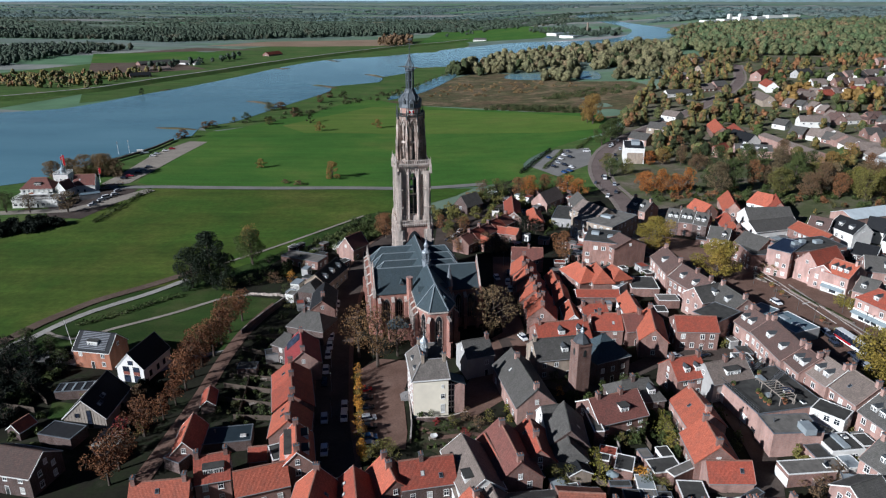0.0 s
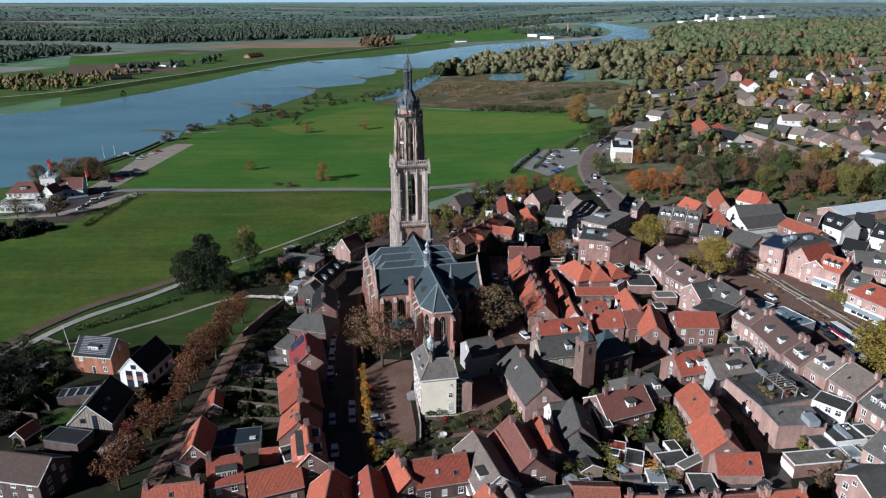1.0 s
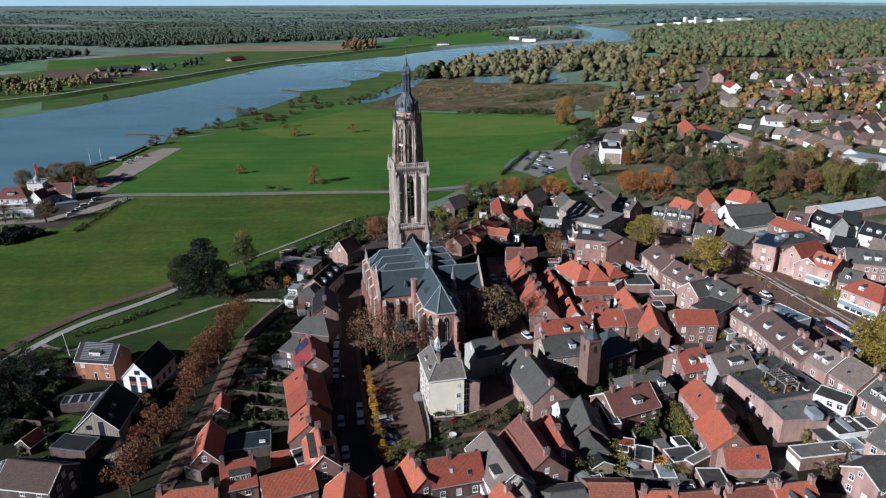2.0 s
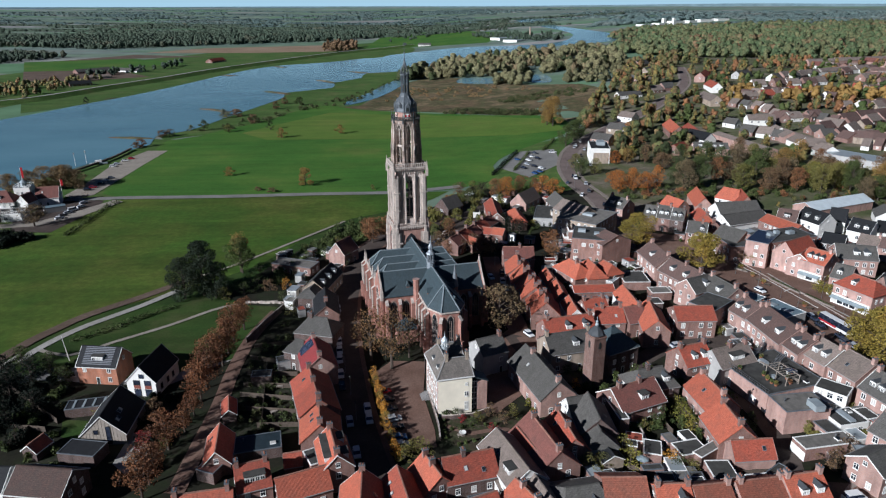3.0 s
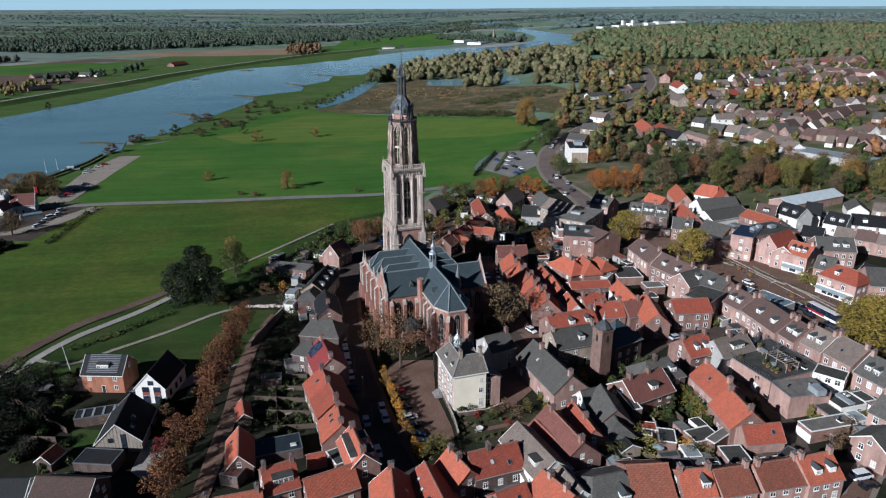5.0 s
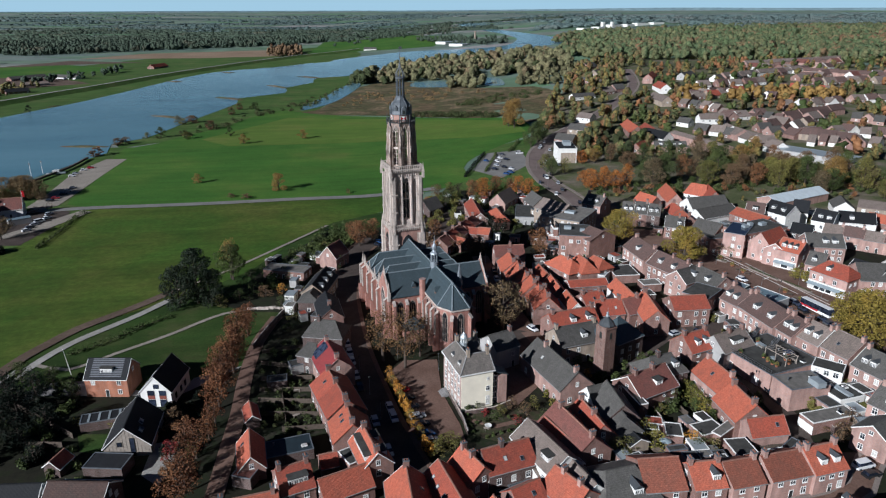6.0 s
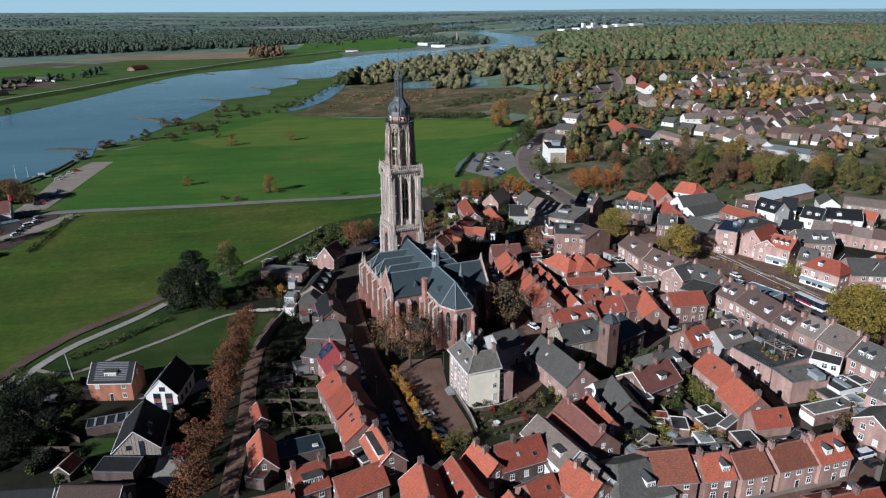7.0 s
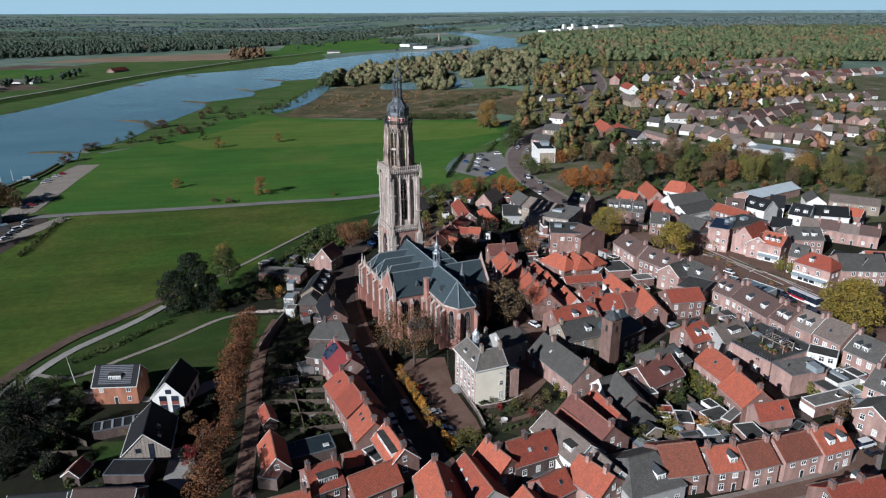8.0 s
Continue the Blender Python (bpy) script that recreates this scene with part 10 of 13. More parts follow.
house(224.9, 432.4, -84.3, 60.8, 9.0, 5.20, 6.60, 'taupe', 'pink', fine=False, chim=(), far=True, win=False)
house(271.6, 443.4, -91.3, 65.0, 9.0, 5.20, 6.60, 'taupe', 'tan', fine=False, chim=(), far=True, win=False)
house(456.9, 731.8, 20.2, 31.0, 9.0, 4.60, 8.00, 'taupe', 'white', fine=False, chim=(), far=True, win=False)
house(486.0, 742.5, 20.2, 31.0, 9.0, 4.85, 8.35, 'taupe', 'white', fine=False, chim=(), far=True, win=False)
house(515.0, 753.1, 20.2, 31.0, 9.0, 4.60, 8.00, 'taupe', 'white', fine=False, chim=(), far=True, win=False)
house(544.1, 763.9, 20.2, 31.0, 9.0, 4.85, 8.35, 'taupe', 'white', fine=False, chim=(), far=True, win=False)
house(549.9, 742.3, -41.8, 18.4, 9.0, 4.60, 8.00, 'brown', 'pink', fine=False, chim=(), far=True, win=False)
house(563.6, 730.0, -41.8, 18.4, 9.0, 4.85, 8.35, 'brown', 'pink', fine=False, chim=(), far=True, win=False)
house(577.3, 717.8, -41.8, 18.4, 9.0, 4.60, 8.00, 'brown', 'pink', fine=False, chim=(), far=True, win=False)
house(591.0, 705.5, -41.8, 18.4, 9.0, 4.85, 8.35, 'brown', 'pink', fine=False, chim=(), far=True, win=False)
house(604.7, 693.2, -41.8, 18.4, 9.0, 4.60, 8.00, 'brown', 'pink', fine=False, chim=(), far=True, win=False)
house(536.9, 834.8, 12.6, 43.4, 9.0, 4.60, 8.00, 'taupe', 'pink', fine=False, chim=(), far=True, win=False)
house(579.3, 844.3, 12.6, 43.4, 9.0, 4.85, 8.35, 'taupe', 'pink', fine=False, chim=(), far=True, win=False)
house(621.7, 853.7, 12.6, 43.4, 9.0, 4.60, 8.00, 'taupe', 'pink', fine=False, chim=(), far=True, win=False)
house(664.1, 863.1, 12.6, 43.4, 9.0, 4.85, 8.35, 'taupe', 'pink', fine=False, chim=(), far=True, win=False)
house(706.5, 872.6, 12.6, 43.4, 9.0, 4.60, 8.00, 'taupe', 'pink', fine=False, chim=(), far=True, win=False)
house(345.2, 500.0, 17.8, 19.0, 10.0, 4.60, 8.40, 'brown', 'pink', fine=False, chim=(), far=True, win=False)
house(363.2, 505.8, 17.8, 19.0, 10.0, 4.85, 8.75, 'brown', 'pink', fine=False, chim=(), far=True, win=False)
house(381.4, 511.7, 17.8, 19.0, 10.0, 4.60, 8.40, 'brown', 'pink', fine=False, chim=(), far=True, win=False)
house(399.4, 517.5, 17.8, 19.0, 10.0, 4.85, 8.75, 'brown', 'pink', fine=False, chim=(), far=True, win=False)
house(314.5, 436.7, -51.4, 12.5, 10.0, 4.60, 8.40, 'brown', 'tan', fine=False, chim=(), far=True, win=False)
house(322.4, 426.9, -51.4, 12.5, 10.0, 4.85, 8.75, 'brown', 'tan', fine=False, chim=(), far=True, win=False)
house(330.2, 417.1, -51.4, 12.5, 10.0, 4.60, 8.40, 'brown', 'tan', fine=False, chim=(), far=True, win=False)

# ---- river inn, farms and works in the distance ----
inn = house(-216.8, 351.5, 6.0, 16.0, 11.0, 5.6, 10.2, 'maroon', 'white', hip=0.75, fine=True, dorm=[(-1, 0.05, 3.2)], chim=(), wstep=2.4, label='white riverside inn with dark red hipped roof', name='inn')
wing = flat(-209.2, 335.5, 6.0, 22.0, 10.5, 4.0, wall='white', roof=GRAVELROOF, label='white terrace wing of the riverside inn', ww=1.8, step=2.6, fine=True)
bm = bmesh.new()
for k in range(23):
    box(bm, -10.95 + k * 0.99, -5.2, 4.16, -10.85 + k * 0.99, -5.1, 5.1)
box(bm, -11.0, -5.22, 5.1, 11.0, -5.08, 5.2)
for e in (-1, 1):
    for k in range(10):
        box(bm, e * 10.9 - 0.05, -5.1 + k * 1.1, 4.16, e * 10.9 + 0.05, -5.0 + k * 1.1, 5.1)
    box(bm, e * 10.9 - 0.06, -5.1, 5.1, e * 10.9 + 0.06, 5.0, 5.2)
part("railing", bm, WHITE, wing, "white terrace railing")
for k in range(4):
    parasol(-217.0 + 4.6 * k, 335.0 + 0.5 * k, 2.6, (WHITE, TERRACOTTA, WHITE, DARKWOOD)[k])
inn_tower = flat(-208.6, 360.6, 6.0, 7.6, 7.6, 10.4, wall='white', roof=LEAD, label='white square tower of the riverside inn', name='inn_tower', fine=True, step=2.2, ww=1.2)
bm = bmesh.new()
for e in (-1, 1):
    for k in range(9):
        box(bm, -3.7 + k * 0.9, e * 3.7 - 0.05, 10.5, -3.6 + k * 0.9, e * 3.7 + 0.05, 11.5)
        box(bm, e * 3.7 - 0.05, -3.7 + k * 0.9, 10.5, e * 3.7 + 0.05, -3.6 + k * 0.9, 11.5)
    box(bm, -3.75, e * 3.7 - 0.06, 11.5, 3.75, e * 3.7 + 0.06, 11.6)
    box(bm, e * 3.7 - 0.06, -3.7, 11.5, e * 3.7 + 0.06, 3.7, 11.6)
part("railing", bm, WHITE, inn_tower)
bm = bmesh.new()
turned(bm, [(1.5, 10.4), (1.5, 12.4), (1.9, 12.5), (1.2, 13.2), (0.3, 14.0), (0.08, 15.0), (0.05, 20.0)], 8)
box(bm, 0.0, -0.03, 18.0, 0.9, 0.03, 19.8, 1)
part("lookout", bm, [ZINC, PAINT["red"]], inn_tower, "small lookout cap with a red pennant")
house(-197.6, 361.8, 12.0, 11.0, 9.0, 4.6, 9.4, 'maroon', 'white', fine=True, chim=(), sky=[(-1, -0.4, 0.5)], label='white inn wing with dark red roof')
house(-204.0, 352.0, 80.0, 8.0, 6.0, 4.6, 8.4, 'maroon', 'white', fine=True, chim=(), label='white cross wing of the inn with dark red roof')
flat(-189.0, 347.5, 30.0, 10.0, 5.0, 2.8, wall='grey', roof=BLUESHEET, label='low grey building beside the river inn', fine=False, win=False)
hedge_line([(-189.5, 362.0), (-186.0, 366.0), (-183.0, 370.5)], 3.0, 3.4, 'rust', label='russet beech hedge beside the car park')
house(-464.9, 1119.4, 50.3, 54.5, 14, 2.6, 6.0, 'grey', 'brick', fine=False, chim=(), label='long farm barn with grey roof', far=True)
house(-412.5, 1119.3, -25.4, 48.4, 12, 2.6, 6.0, 'grey', 'white', fine=False, chim=(), label='white farmhouse with grey roof', far=True)
house(-410.0, 934.8, 34.1, 26.5, 14, 2.6, 6.0, 'black', 'brick', fine=False, chim=(), label='farm barn with black roof', far=True)
house(-419.7, 1025.5, 35.4, 30.4, 12, 2.6, 5.0, 'taupe', 'grey', fine=False, chim=(), label='farm shed with pale roof', far=True)
house(-315.7, 1293.5, 66.2, 40.9, 14, 2.6, 7.0, 'red', 'brick', fine=False, chim=(), label='distant farmhouse with red roof', far=True)
flat(280.8, 1538.0, -47.5, 37.2, 40.1, 4.0, wall='white', roof=ZINC, label='white works hall with pale roof by the river', win=False, fine=False)
flat(285.4, 1631.0, -57.9, 33.5, 91.9, 4.0, wall='white', roof=ZINC, label='small white works shed by the river', win=False, fine=False)
for x, y, rot, L, W, h, text in ((632, 1690, 28, 38, 24, 7, 'white factory hall in the wooded distance'), (680, 1712, 28, 36, 24, 6, 'low white factory hall in the distance'), (724, 1722, 26, 42, 22, 8, 'long white factory hall in the wooded distance'), (772, 1745, 26, 30, 20, 6, 'low white factory hall in the distance'), (818, 1765, 20, 46, 20, 6, 'long white factory hall in the wooded distance'), (872, 1785, 20, 40, 20, 5, 'low white factory hall in the distance'), (702, 1745, 24, 8, 8, 15, 'white factory tower in the distance'), (738, 1768, 24, 7, 7, 13, 'white factory tower in the distance')):
    flat(x, y, rot, L, W, h, wall='white', roof=ZINC, label=text, win=False, fine=False)
house(86.5, 1653.4, -8.3, 29.4, 18, 3.4, 7.0, 'grey', 'white', fine=False, chim=(), label='distant white barn with pale roof', far=True)

# ---- trees of the lane and the gardens ----
tree(-66.7, 201.4, 11.5, 4.4, 'round', 'lane', seed=0, group='row of trees along the lane', label='slender lane tree with rust-brown leaves', low=0.34, dense=1250)
tree(-68.3, 192.9, 13.2, 4.7, 'round', 'lane', seed=1, group='row of trees along the lane', label='slender lane tree with rust-brown leaves', low=0.34, dense=1250)
tree(-68.4, 184.9, 12.5, 4.9, 'round', 'lane', seed=2, group='row of trees along the lane', label='slender lane tree with rust-brown leaves', low=0.34, dense=1250)
tree(-68.7, 178.1, 11.8, 5.2, 'round', 'lane', seed=0, group='row of trees along the lane', label='slender lane tree with rust-brown leaves', low=0.34, dense=1250)
tree(-70.2, 171.9, 13.5, 4.6, 'round', 'lane', seed=1, group='row of trees along the lane', label='slender lane tree with rust-brown leaves', low=0.34, dense=1250)
tree(-70.5, 165.9, 12.8, 4.9, 'round', 'lane', seed=2, group='row of trees along the lane', label='slender lane tree with rust-brown leaves', low=0.34, dense=1250)
tree(-70.4, 159.4, 12.0, 5.1, 'round', 'lane', seed=0, group='row of trees along the lane', label='slender lane tree with rust-brown leaves', low=0.34, dense=1250)
tree(-70.5, 152.2, 7.5, 3.0, 'round', 'lane', seed=1, group='row of trees along the lane', label='slender lane tree with rust-brown leaves', low=0.34, dense=1250)
tree(-71.1, 145.4, 7.5, 3.0, 'round', 'lane', seed=2, group='row of trees along the lane', label='slender lane tree with rust-brown leaves', low=0.34, dense=1250)
tree(-73.1, 138.6, 10.5, 4.5, 'round', 'lane', seed=0, group='row of trees along the lane', label='slender lane tree with rust-brown leaves', low=0.34, dense=1250)
tree(-73.7, 126.1, 11.0, 4.5, 'round', 'lane', seed=2, group='row of trees along the lane', label='slender lane tree with rust-brown leaves', low=0.34, dense=1250)
tree(-73.6, 121.0, 11.5, 4.5, 'round', 'lane', seed=0, group='row of trees along the lane', label='slender lane tree with rust-brown leaves', low=0.34, dense=1250)
for x, y, h, r in ((-86.6, 231.5, 21, 8.2), (-92.6, 228.6, 16, 6.4), (-81.6, 228.4, 14, 5.2)):
    tree(x, y, h, r, 'round', 'cedar', dense=2200, label='broad dark evergreen beside the meadow', name='pine_tree', low=0.1)
tree(-76.7, 252.4, 15, 6.4, 'round', 'green', dense=1800, label='broad tree with dark green crown turning amber', low=0.22)
tree(-77.6, 253.8, 16.2, 4.6, 'round', 'amber', dense=500, label='amber-leaved tree behind the dark one', low=0.5)
tree(-78.7, 234.4, 6, 4, 'bush', 'green', name='shrub', dense=700, low=0.08)
tree(-72.1, 231.0, 5, 4, 'bush', 'green', name='shrub', dense=700, low=0.08)
tree(-67.6, 235.7, 6, 4, 'bush', 'green', name='shrub', dense=700, low=0.08)
tree(-63.1, 232.5, 5, 3.5, 'bush', 'brown', name='shrub', dense=700, low=0.08)
tree(-57.1, 234.4, 5, 2.2, 'bush', 'gold', name='shrub', dense=700, low=0.08)
tree(-57.1, 224.1, 4, 3, 'bush', 'green', name='shrub', dense=700, low=0.08)
tree(-78.4, 226.7, 5, 3.5, 'bush', 'olive', name='shrub', dense=700, low=0.08)
tree(-48.5, 230.7, 4, 2.5, 'bush', 'green', name='shrub', dense=700, low=0.08)
tree(-55.1, 248.2, 4, 2.5, 'bush', 'green', name='shrub', dense=700, low=0.08)
tree(-35.4, 258.0, 6, 3, 'bush', 'green', name='shrub', dense=700, low=0.08)
tree(-40.7, 279.3, 5, 3, 'bush', 'olive', name='shrub', dense=700, low=0.08)
tree(-64.7, 255.4, 4, 3, 'bush', 'green', name='shrub', dense=700, low=0.08)
tree(-69.5, 249.9, 5, 3, 'bush', 'green', name='shrub', dense=700, low=0.08)
tree(-71.6, 241.6, 5, 3.5, 'bush', 'green', name='shrub', dense=700, low=0.08)
tree(-53.0, 211.8, 4, 3.2, 'bush', 'olive', name='shrub', dense=700, low=0.08)
tree(-54.1, 203.3, 3, 2.5, 'bush', 'green', name='shrub', dense=700, low=0.08)
tree(-53.6, 218.8, 3.5, 2.8, 'bush', 'green', name='shrub', dense=700, low=0.08)
tree(-18.9, 171.4, 19, 7.2, 'round', 'churchyard', dense=400, label='large churchyard tree with thin golden-brown leaves', low=0.3)
tree(-13.6, 177.6, 14, 5.2, 'round', 'bare', dense=330, label='churchyard tree with thin brown leaves', low=0.3)
tree(-25.0, 177.2, 17, 7.0, 'round', 'churchyard', dense=400, label='large churchyard tree with thin golden-brown leaves', low=0.3)
tree(15.4, 189.0, 17.0, 8.6, 'round', 'bare', dense=400, label='broad spreading tree beside the church', low=0.25)
tree(-24.1, 166.5, 4.4, 1.7, 'tall', 'gold', dense=900, name='hedge_tree', label='narrow golden tree in a clipped row', low=0.15, group='clipped golden row', seed=0)
tree(-24.0, 164.0, 3.4, 1.5, 'tall', 'gold', dense=900, name='hedge_tree', label='narrow golden tree in a clipped row', low=0.15, group='clipped golden row', seed=1)
tree(-23.6, 161.6, 4.0, 1.7, 'tall', 'plane', dense=900, name='hedge_tree', label='narrow golden tree in a clipped row', low=0.15, group='clipped golden row', seed=2)
tree(-23.1, 159.6, 3.8, 1.3, 'tall', 'gold', dense=900, name='hedge_tree', label='narrow golden tree in a clipped row', low=0.15, group='clipped golden row', seed=0)
tree(-22.8, 157.1, 3.7, 1.3, 'tall', 'gold', dense=900, name='hedge_tree', label='narrow golden tree in a clipped row', low=0.15, group='clipped golden row', seed=1)
tree(-22.4, 155.5, 4.5, 1.4, 'tall', 'gold', dense=900, name='hedge_tree', label='narrow golden tree in a clipped row', low=0.15, group='clipped golden row', seed=2)
tree(-22.5, 153.0, 4.1, 1.6, 'tall', 'plane', dense=900, name='hedge_tree', label='narrow golden tree in a clipped row', low=0.15, group='clipped golden row', seed=0)
tree(-22.2, 150.8, 4.3, 1.4, 'tall', 'gold', dense=900, name='hedge_tree', label='narrow golden tree in a clipped row', low=0.15, group='clipped golden row', seed=1)
tree(-21.6, 148.7, 3.9, 1.3, 'tall', 'gold', dense=900, name='hedge_tree', label='narrow golden tree in a clipped row', low=0.15, group='clipped golden row', seed=2)
tree(-21.3, 146.4, 4.3, 1.3, 'tall', 'gold', dense=900, name='hedge_tree', label='narrow golden tree in a clipped row', low=0.15, group='clipped golden row', seed=0)
tree(-21.0, 144.3, 3.7, 1.7, 'tall', 'plane', dense=900, name='hedge_tree', label='narrow golden tree in a clipped row', low=0.15, group='clipped golden row', seed=1)
tree(-21.0, 141.9, 3.8, 1.7, 'tall', 'gold', dense=900, name='hedge_tree', label='narrow golden tree in a clipped row', low=0.15, group='clipped golden row', seed=2)
tree(-20.0, 139.6, 3.4, 1.6, 'tall', 'gold', dense=900, name='hedge_tree', label='narrow golden tree in a clipped row', low=0.15, group='clipped golden row', seed=0)
tree(-19.7, 137.8, 3.6, 1.6, 'tall', 'gold', dense=900, name='hedge_tree', label='narrow golden tree in a clipped row', low=0.15, group='clipped golden row', seed=1)
tree(-19.8, 135.6, 4.3, 1.7, 'tall', 'plane', dense=900, name='hedge_tree', label='narrow golden tree in a clipped row', low=0.15, group='clipped golden row', seed=2)
tree(-19.2, 133.0, 3.4, 1.3, 'tall', 'gold', dense=900, name='hedge_tree', label='narrow golden tree in a clipped row', low=0.15, group='clipped golden row', seed=0)
tree(-19.1, 130.9, 4.0, 1.7, 'tall', 'gold', dense=900, name='hedge_tree', label='narrow golden tree in a clipped row', low=0.15, group='clipped golden row', seed=1)
tree(-18.3, 128.8, 4.4, 1.3, 'tall', 'gold', dense=900, name='hedge_tree', label='narrow golden tree in a clipped row', low=0.15, group='clipped golden row', seed=2)
tree(-16.8, 128.6, 4.5, 2.6, 'bush', 'olive', name='shrub', dense=900, low=0.1)
tree(-14.9, 130.5, 4.5, 2.6, 'bush', 'olive', name='shrub', dense=900, low=0.1)
tree(-13.0, 131.3, 4.5, 2.6, 'bush', 'olive', name='shrub', dense=900, low=0.1)
tree(-12.1, 129.4, 4.5, 2.6, 'bush', 'olive', name='shrub', dense=900, low=0.1)
tree(-5.5, 145.0, 2.2, 1.4, 'bush', 'green', name='shrub', dense=500, low=0.08)
tree(-3.0, 145.2, 2.6, 1.6, 'bush', 'green', name='shrub', dense=500, low=0.08)
tree(-1.5, 143.1, 2, 1.2, 'bush', 'crimson', name='shrub', dense=500, low=0.08)
tree(0.4, 140.3, 3, 2, 'bush', 'green', name='shrub', dense=500, low=0.08)
tree(2.4, 141.7, 3.5, 2.2, 'bush', 'olive', name='shrub', dense=500, low=0.08)
tree(5.2, 137.6, 2.6, 1.8, 'bush', 'crimson', name='shrub', dense=500, low=0.08)
tree(8.8, 140.7, 4, 2.6, 'bush', 'brown', name='shrub', dense=500, low=0.08)
tree(11.5, 142.8, 4, 2.4, 'bush', 'olive', name='shrub', dense=500, low=0.08)
tree(12.2, 136.4, 4, 2.6, 'bush', 'green', name='shrub', dense=500, low=0.08)
tree(16.3, 147.2, 2.6, 1.2, 'bush', 'yellow', name='shrub', dense=500, low=0.08)
tree(16.8, 143.1, 2.4, 1.2, 'bush', 'yellow', name='shrub', dense=500, low=0.08)
tree(5.7, 143.7, 4.5, 2.2, 'bush', 'brown', name='shrub', dense=500, low=0.08)
tree(31.0, 154.5, 3, 1.6, 'bush', 'gold', name='shrub', dense=500, low=0.08)
tree(30.5, 160.8, 4, 2.4, 'bush', 'green', name='shrub', dense=500, low=0.08)
tree(33.2, 158.7, 3.5, 2, 'bush', 'green', name='shrub', dense=500, low=0.08)
tree(-2.5, 138.8, 2, 1.5, 'bush', 'green', name='shrub', dense=500, low=0.08)
tree(53.2, 140.2, 4.4, 2.2, 'bush', 'yellow', dense=600, name='shrub', low=0.08, label='tall yellow-green garden hedge shrub', seed=0)
tree(53.8, 138.2, 4.0, 2.4, 'bush', 'yellow', dense=600, name='shrub', low=0.08, label='tall yellow-green garden hedge shrub', seed=1)
tree(53.6, 136.5, 4.3, 2.4, 'bush', 'yellow', dense=600, name='shrub', low=0.08, label='tall yellow-green garden hedge shrub', seed=2)
tree(53.8, 135.1, 4.2, 2.1, 'bush', 'yellow', dense=600, name='shrub', low=0.08, label='tall yellow-green garden hedge shrub', seed=0)
tree(53.5, 132.8, 4.5, 2.2, 'bush', 'yellow', dense=600, name='shrub', low=0.08, label='tall yellow-green garden hedge shrub', seed=1)
tree(53.6, 130.5, 4.2, 2.4, 'bush', 'yellow', dense=600, name='shrub', low=0.08, label='tall yellow-green garden hedge shrub', seed=2)
tree(33.9, 119.4, 7, 3.2, 'bush', 'yellow', name='shrub', dense=600, low=0.1)
tree(33.6, 123.7, 6, 3, 'bush', 'yellow', name='shrub', dense=600, low=0.1)
tree(24.1, 118.1, 6, 3.5, 'bush', 'olive', name='shrub', dense=600, low=0.1)
tree(27.9, 119.5, 5, 3, 'bush', 'olive', name='shrub', dense=600, low=0.1)
tree(22.8, 120.3, 5, 3, 'bush', 'green', name='shrub', dense=600, low=0.1)
tree(44.1, 116.6, 5, 2.8, 'bush', 'green', name='shrub', dense=600, low=0.1)
tree(45.7, 114.4, 5, 2.8, 'bush', 'olive', name='shrub', dense=600, low=0.1)
tree(43.1, 118.9, 5, 2.5, 'bush', 'gold', name='shrub', dense=600, low=0.1)
tree(45.1, 134.3, 4, 2.2, 'bush', 'green', name='shrub', dense=600, low=0.1)
tree(48.2, 136.2, 5, 2.4, 'bush', 'green', name='shrub', dense=600, low=0.1)
tree(42.1, 132.4, 4, 2.2, 'bush', 'olive', name='shrub', dense=600, low=0.1)
tree(40.3, 135.2, 3.5, 2, 'bush', 'green', name='shrub', dense=600, low=0.1)
tree(60.1, 131.5, 2.6, 1.6, 'bush', 'green', name='shrub', dense=600, low=0.1)
tree(77.8, 112.7, 6, 4, 'bush', 'brown', name='shrub', dense=600, low=0.1)
tree(83.6, 117.0, 5.5, 3.6, 'bush', 'brown', name='shrub', dense=600, low=0.1)
tree(62.4, 116.5, 2, 1.4, 'bush', 'green', name='shrub', dense=600, low=0.1)
tree(94.5, 127.8, 2.5, 1.6, 'bush', 'brown', name='shrub', dense=600, low=0.1)

# ---- street trees and the park ----
tree(85.9, 255.8, 15, 8.2, 'round', 'plane', dense=1500, seed=1, low=0.2, label='large plane tree with yellow-green crown')
tree(98.6, 224.4, 16.5, 9, 'round', 'plane', dense=1500, seed=2, low=0.2, label='large plane tree with yellow-green crown')
tree(116.2, 151.0, 18, 10.5, 'round', 'plane', dense=1500, seed=3, low=0.2, label='large plane tree with yellow-green crown')
tree(117.3, 155.8, 15, 8, 'round', 'plane', dense=1500, seed=1, low=0.2, label='large plane tree with yellow-green crown')
tree(47.2, 248.4, 13, 5.2, 'round', 'rust', dense=1100, low=0.22)
tree(-25.3, 283.1, 12, 5.5, 'round', 'rust', dense=1100, low=0.22)
tree(-19.1, 287.5, 11, 5, 'round', 'rust', dense=1100, low=0.22)
tree(-28.2, 292.9, 9, 4, 'round', 'rust', dense=1100, low=0.22)
tree(20.2, 259.9, 8, 5.5, 'round', 'brown', dense=1100, low=0.22)
tree(24.7, 261.7, 8, 4.5, 'round', 'brown', dense=1100, low=0.22)
tree(39.7, 343.4, 11, 5, 'round', 'rust', dense=1100, low=0.22)
tree(45.6, 341.8, 12, 5.5, 'round', 'orange', dense=1100, low=0.22)
tree(54.0, 347.6, 11, 5, 'round', 'rust', dense=1100, low=0.22)
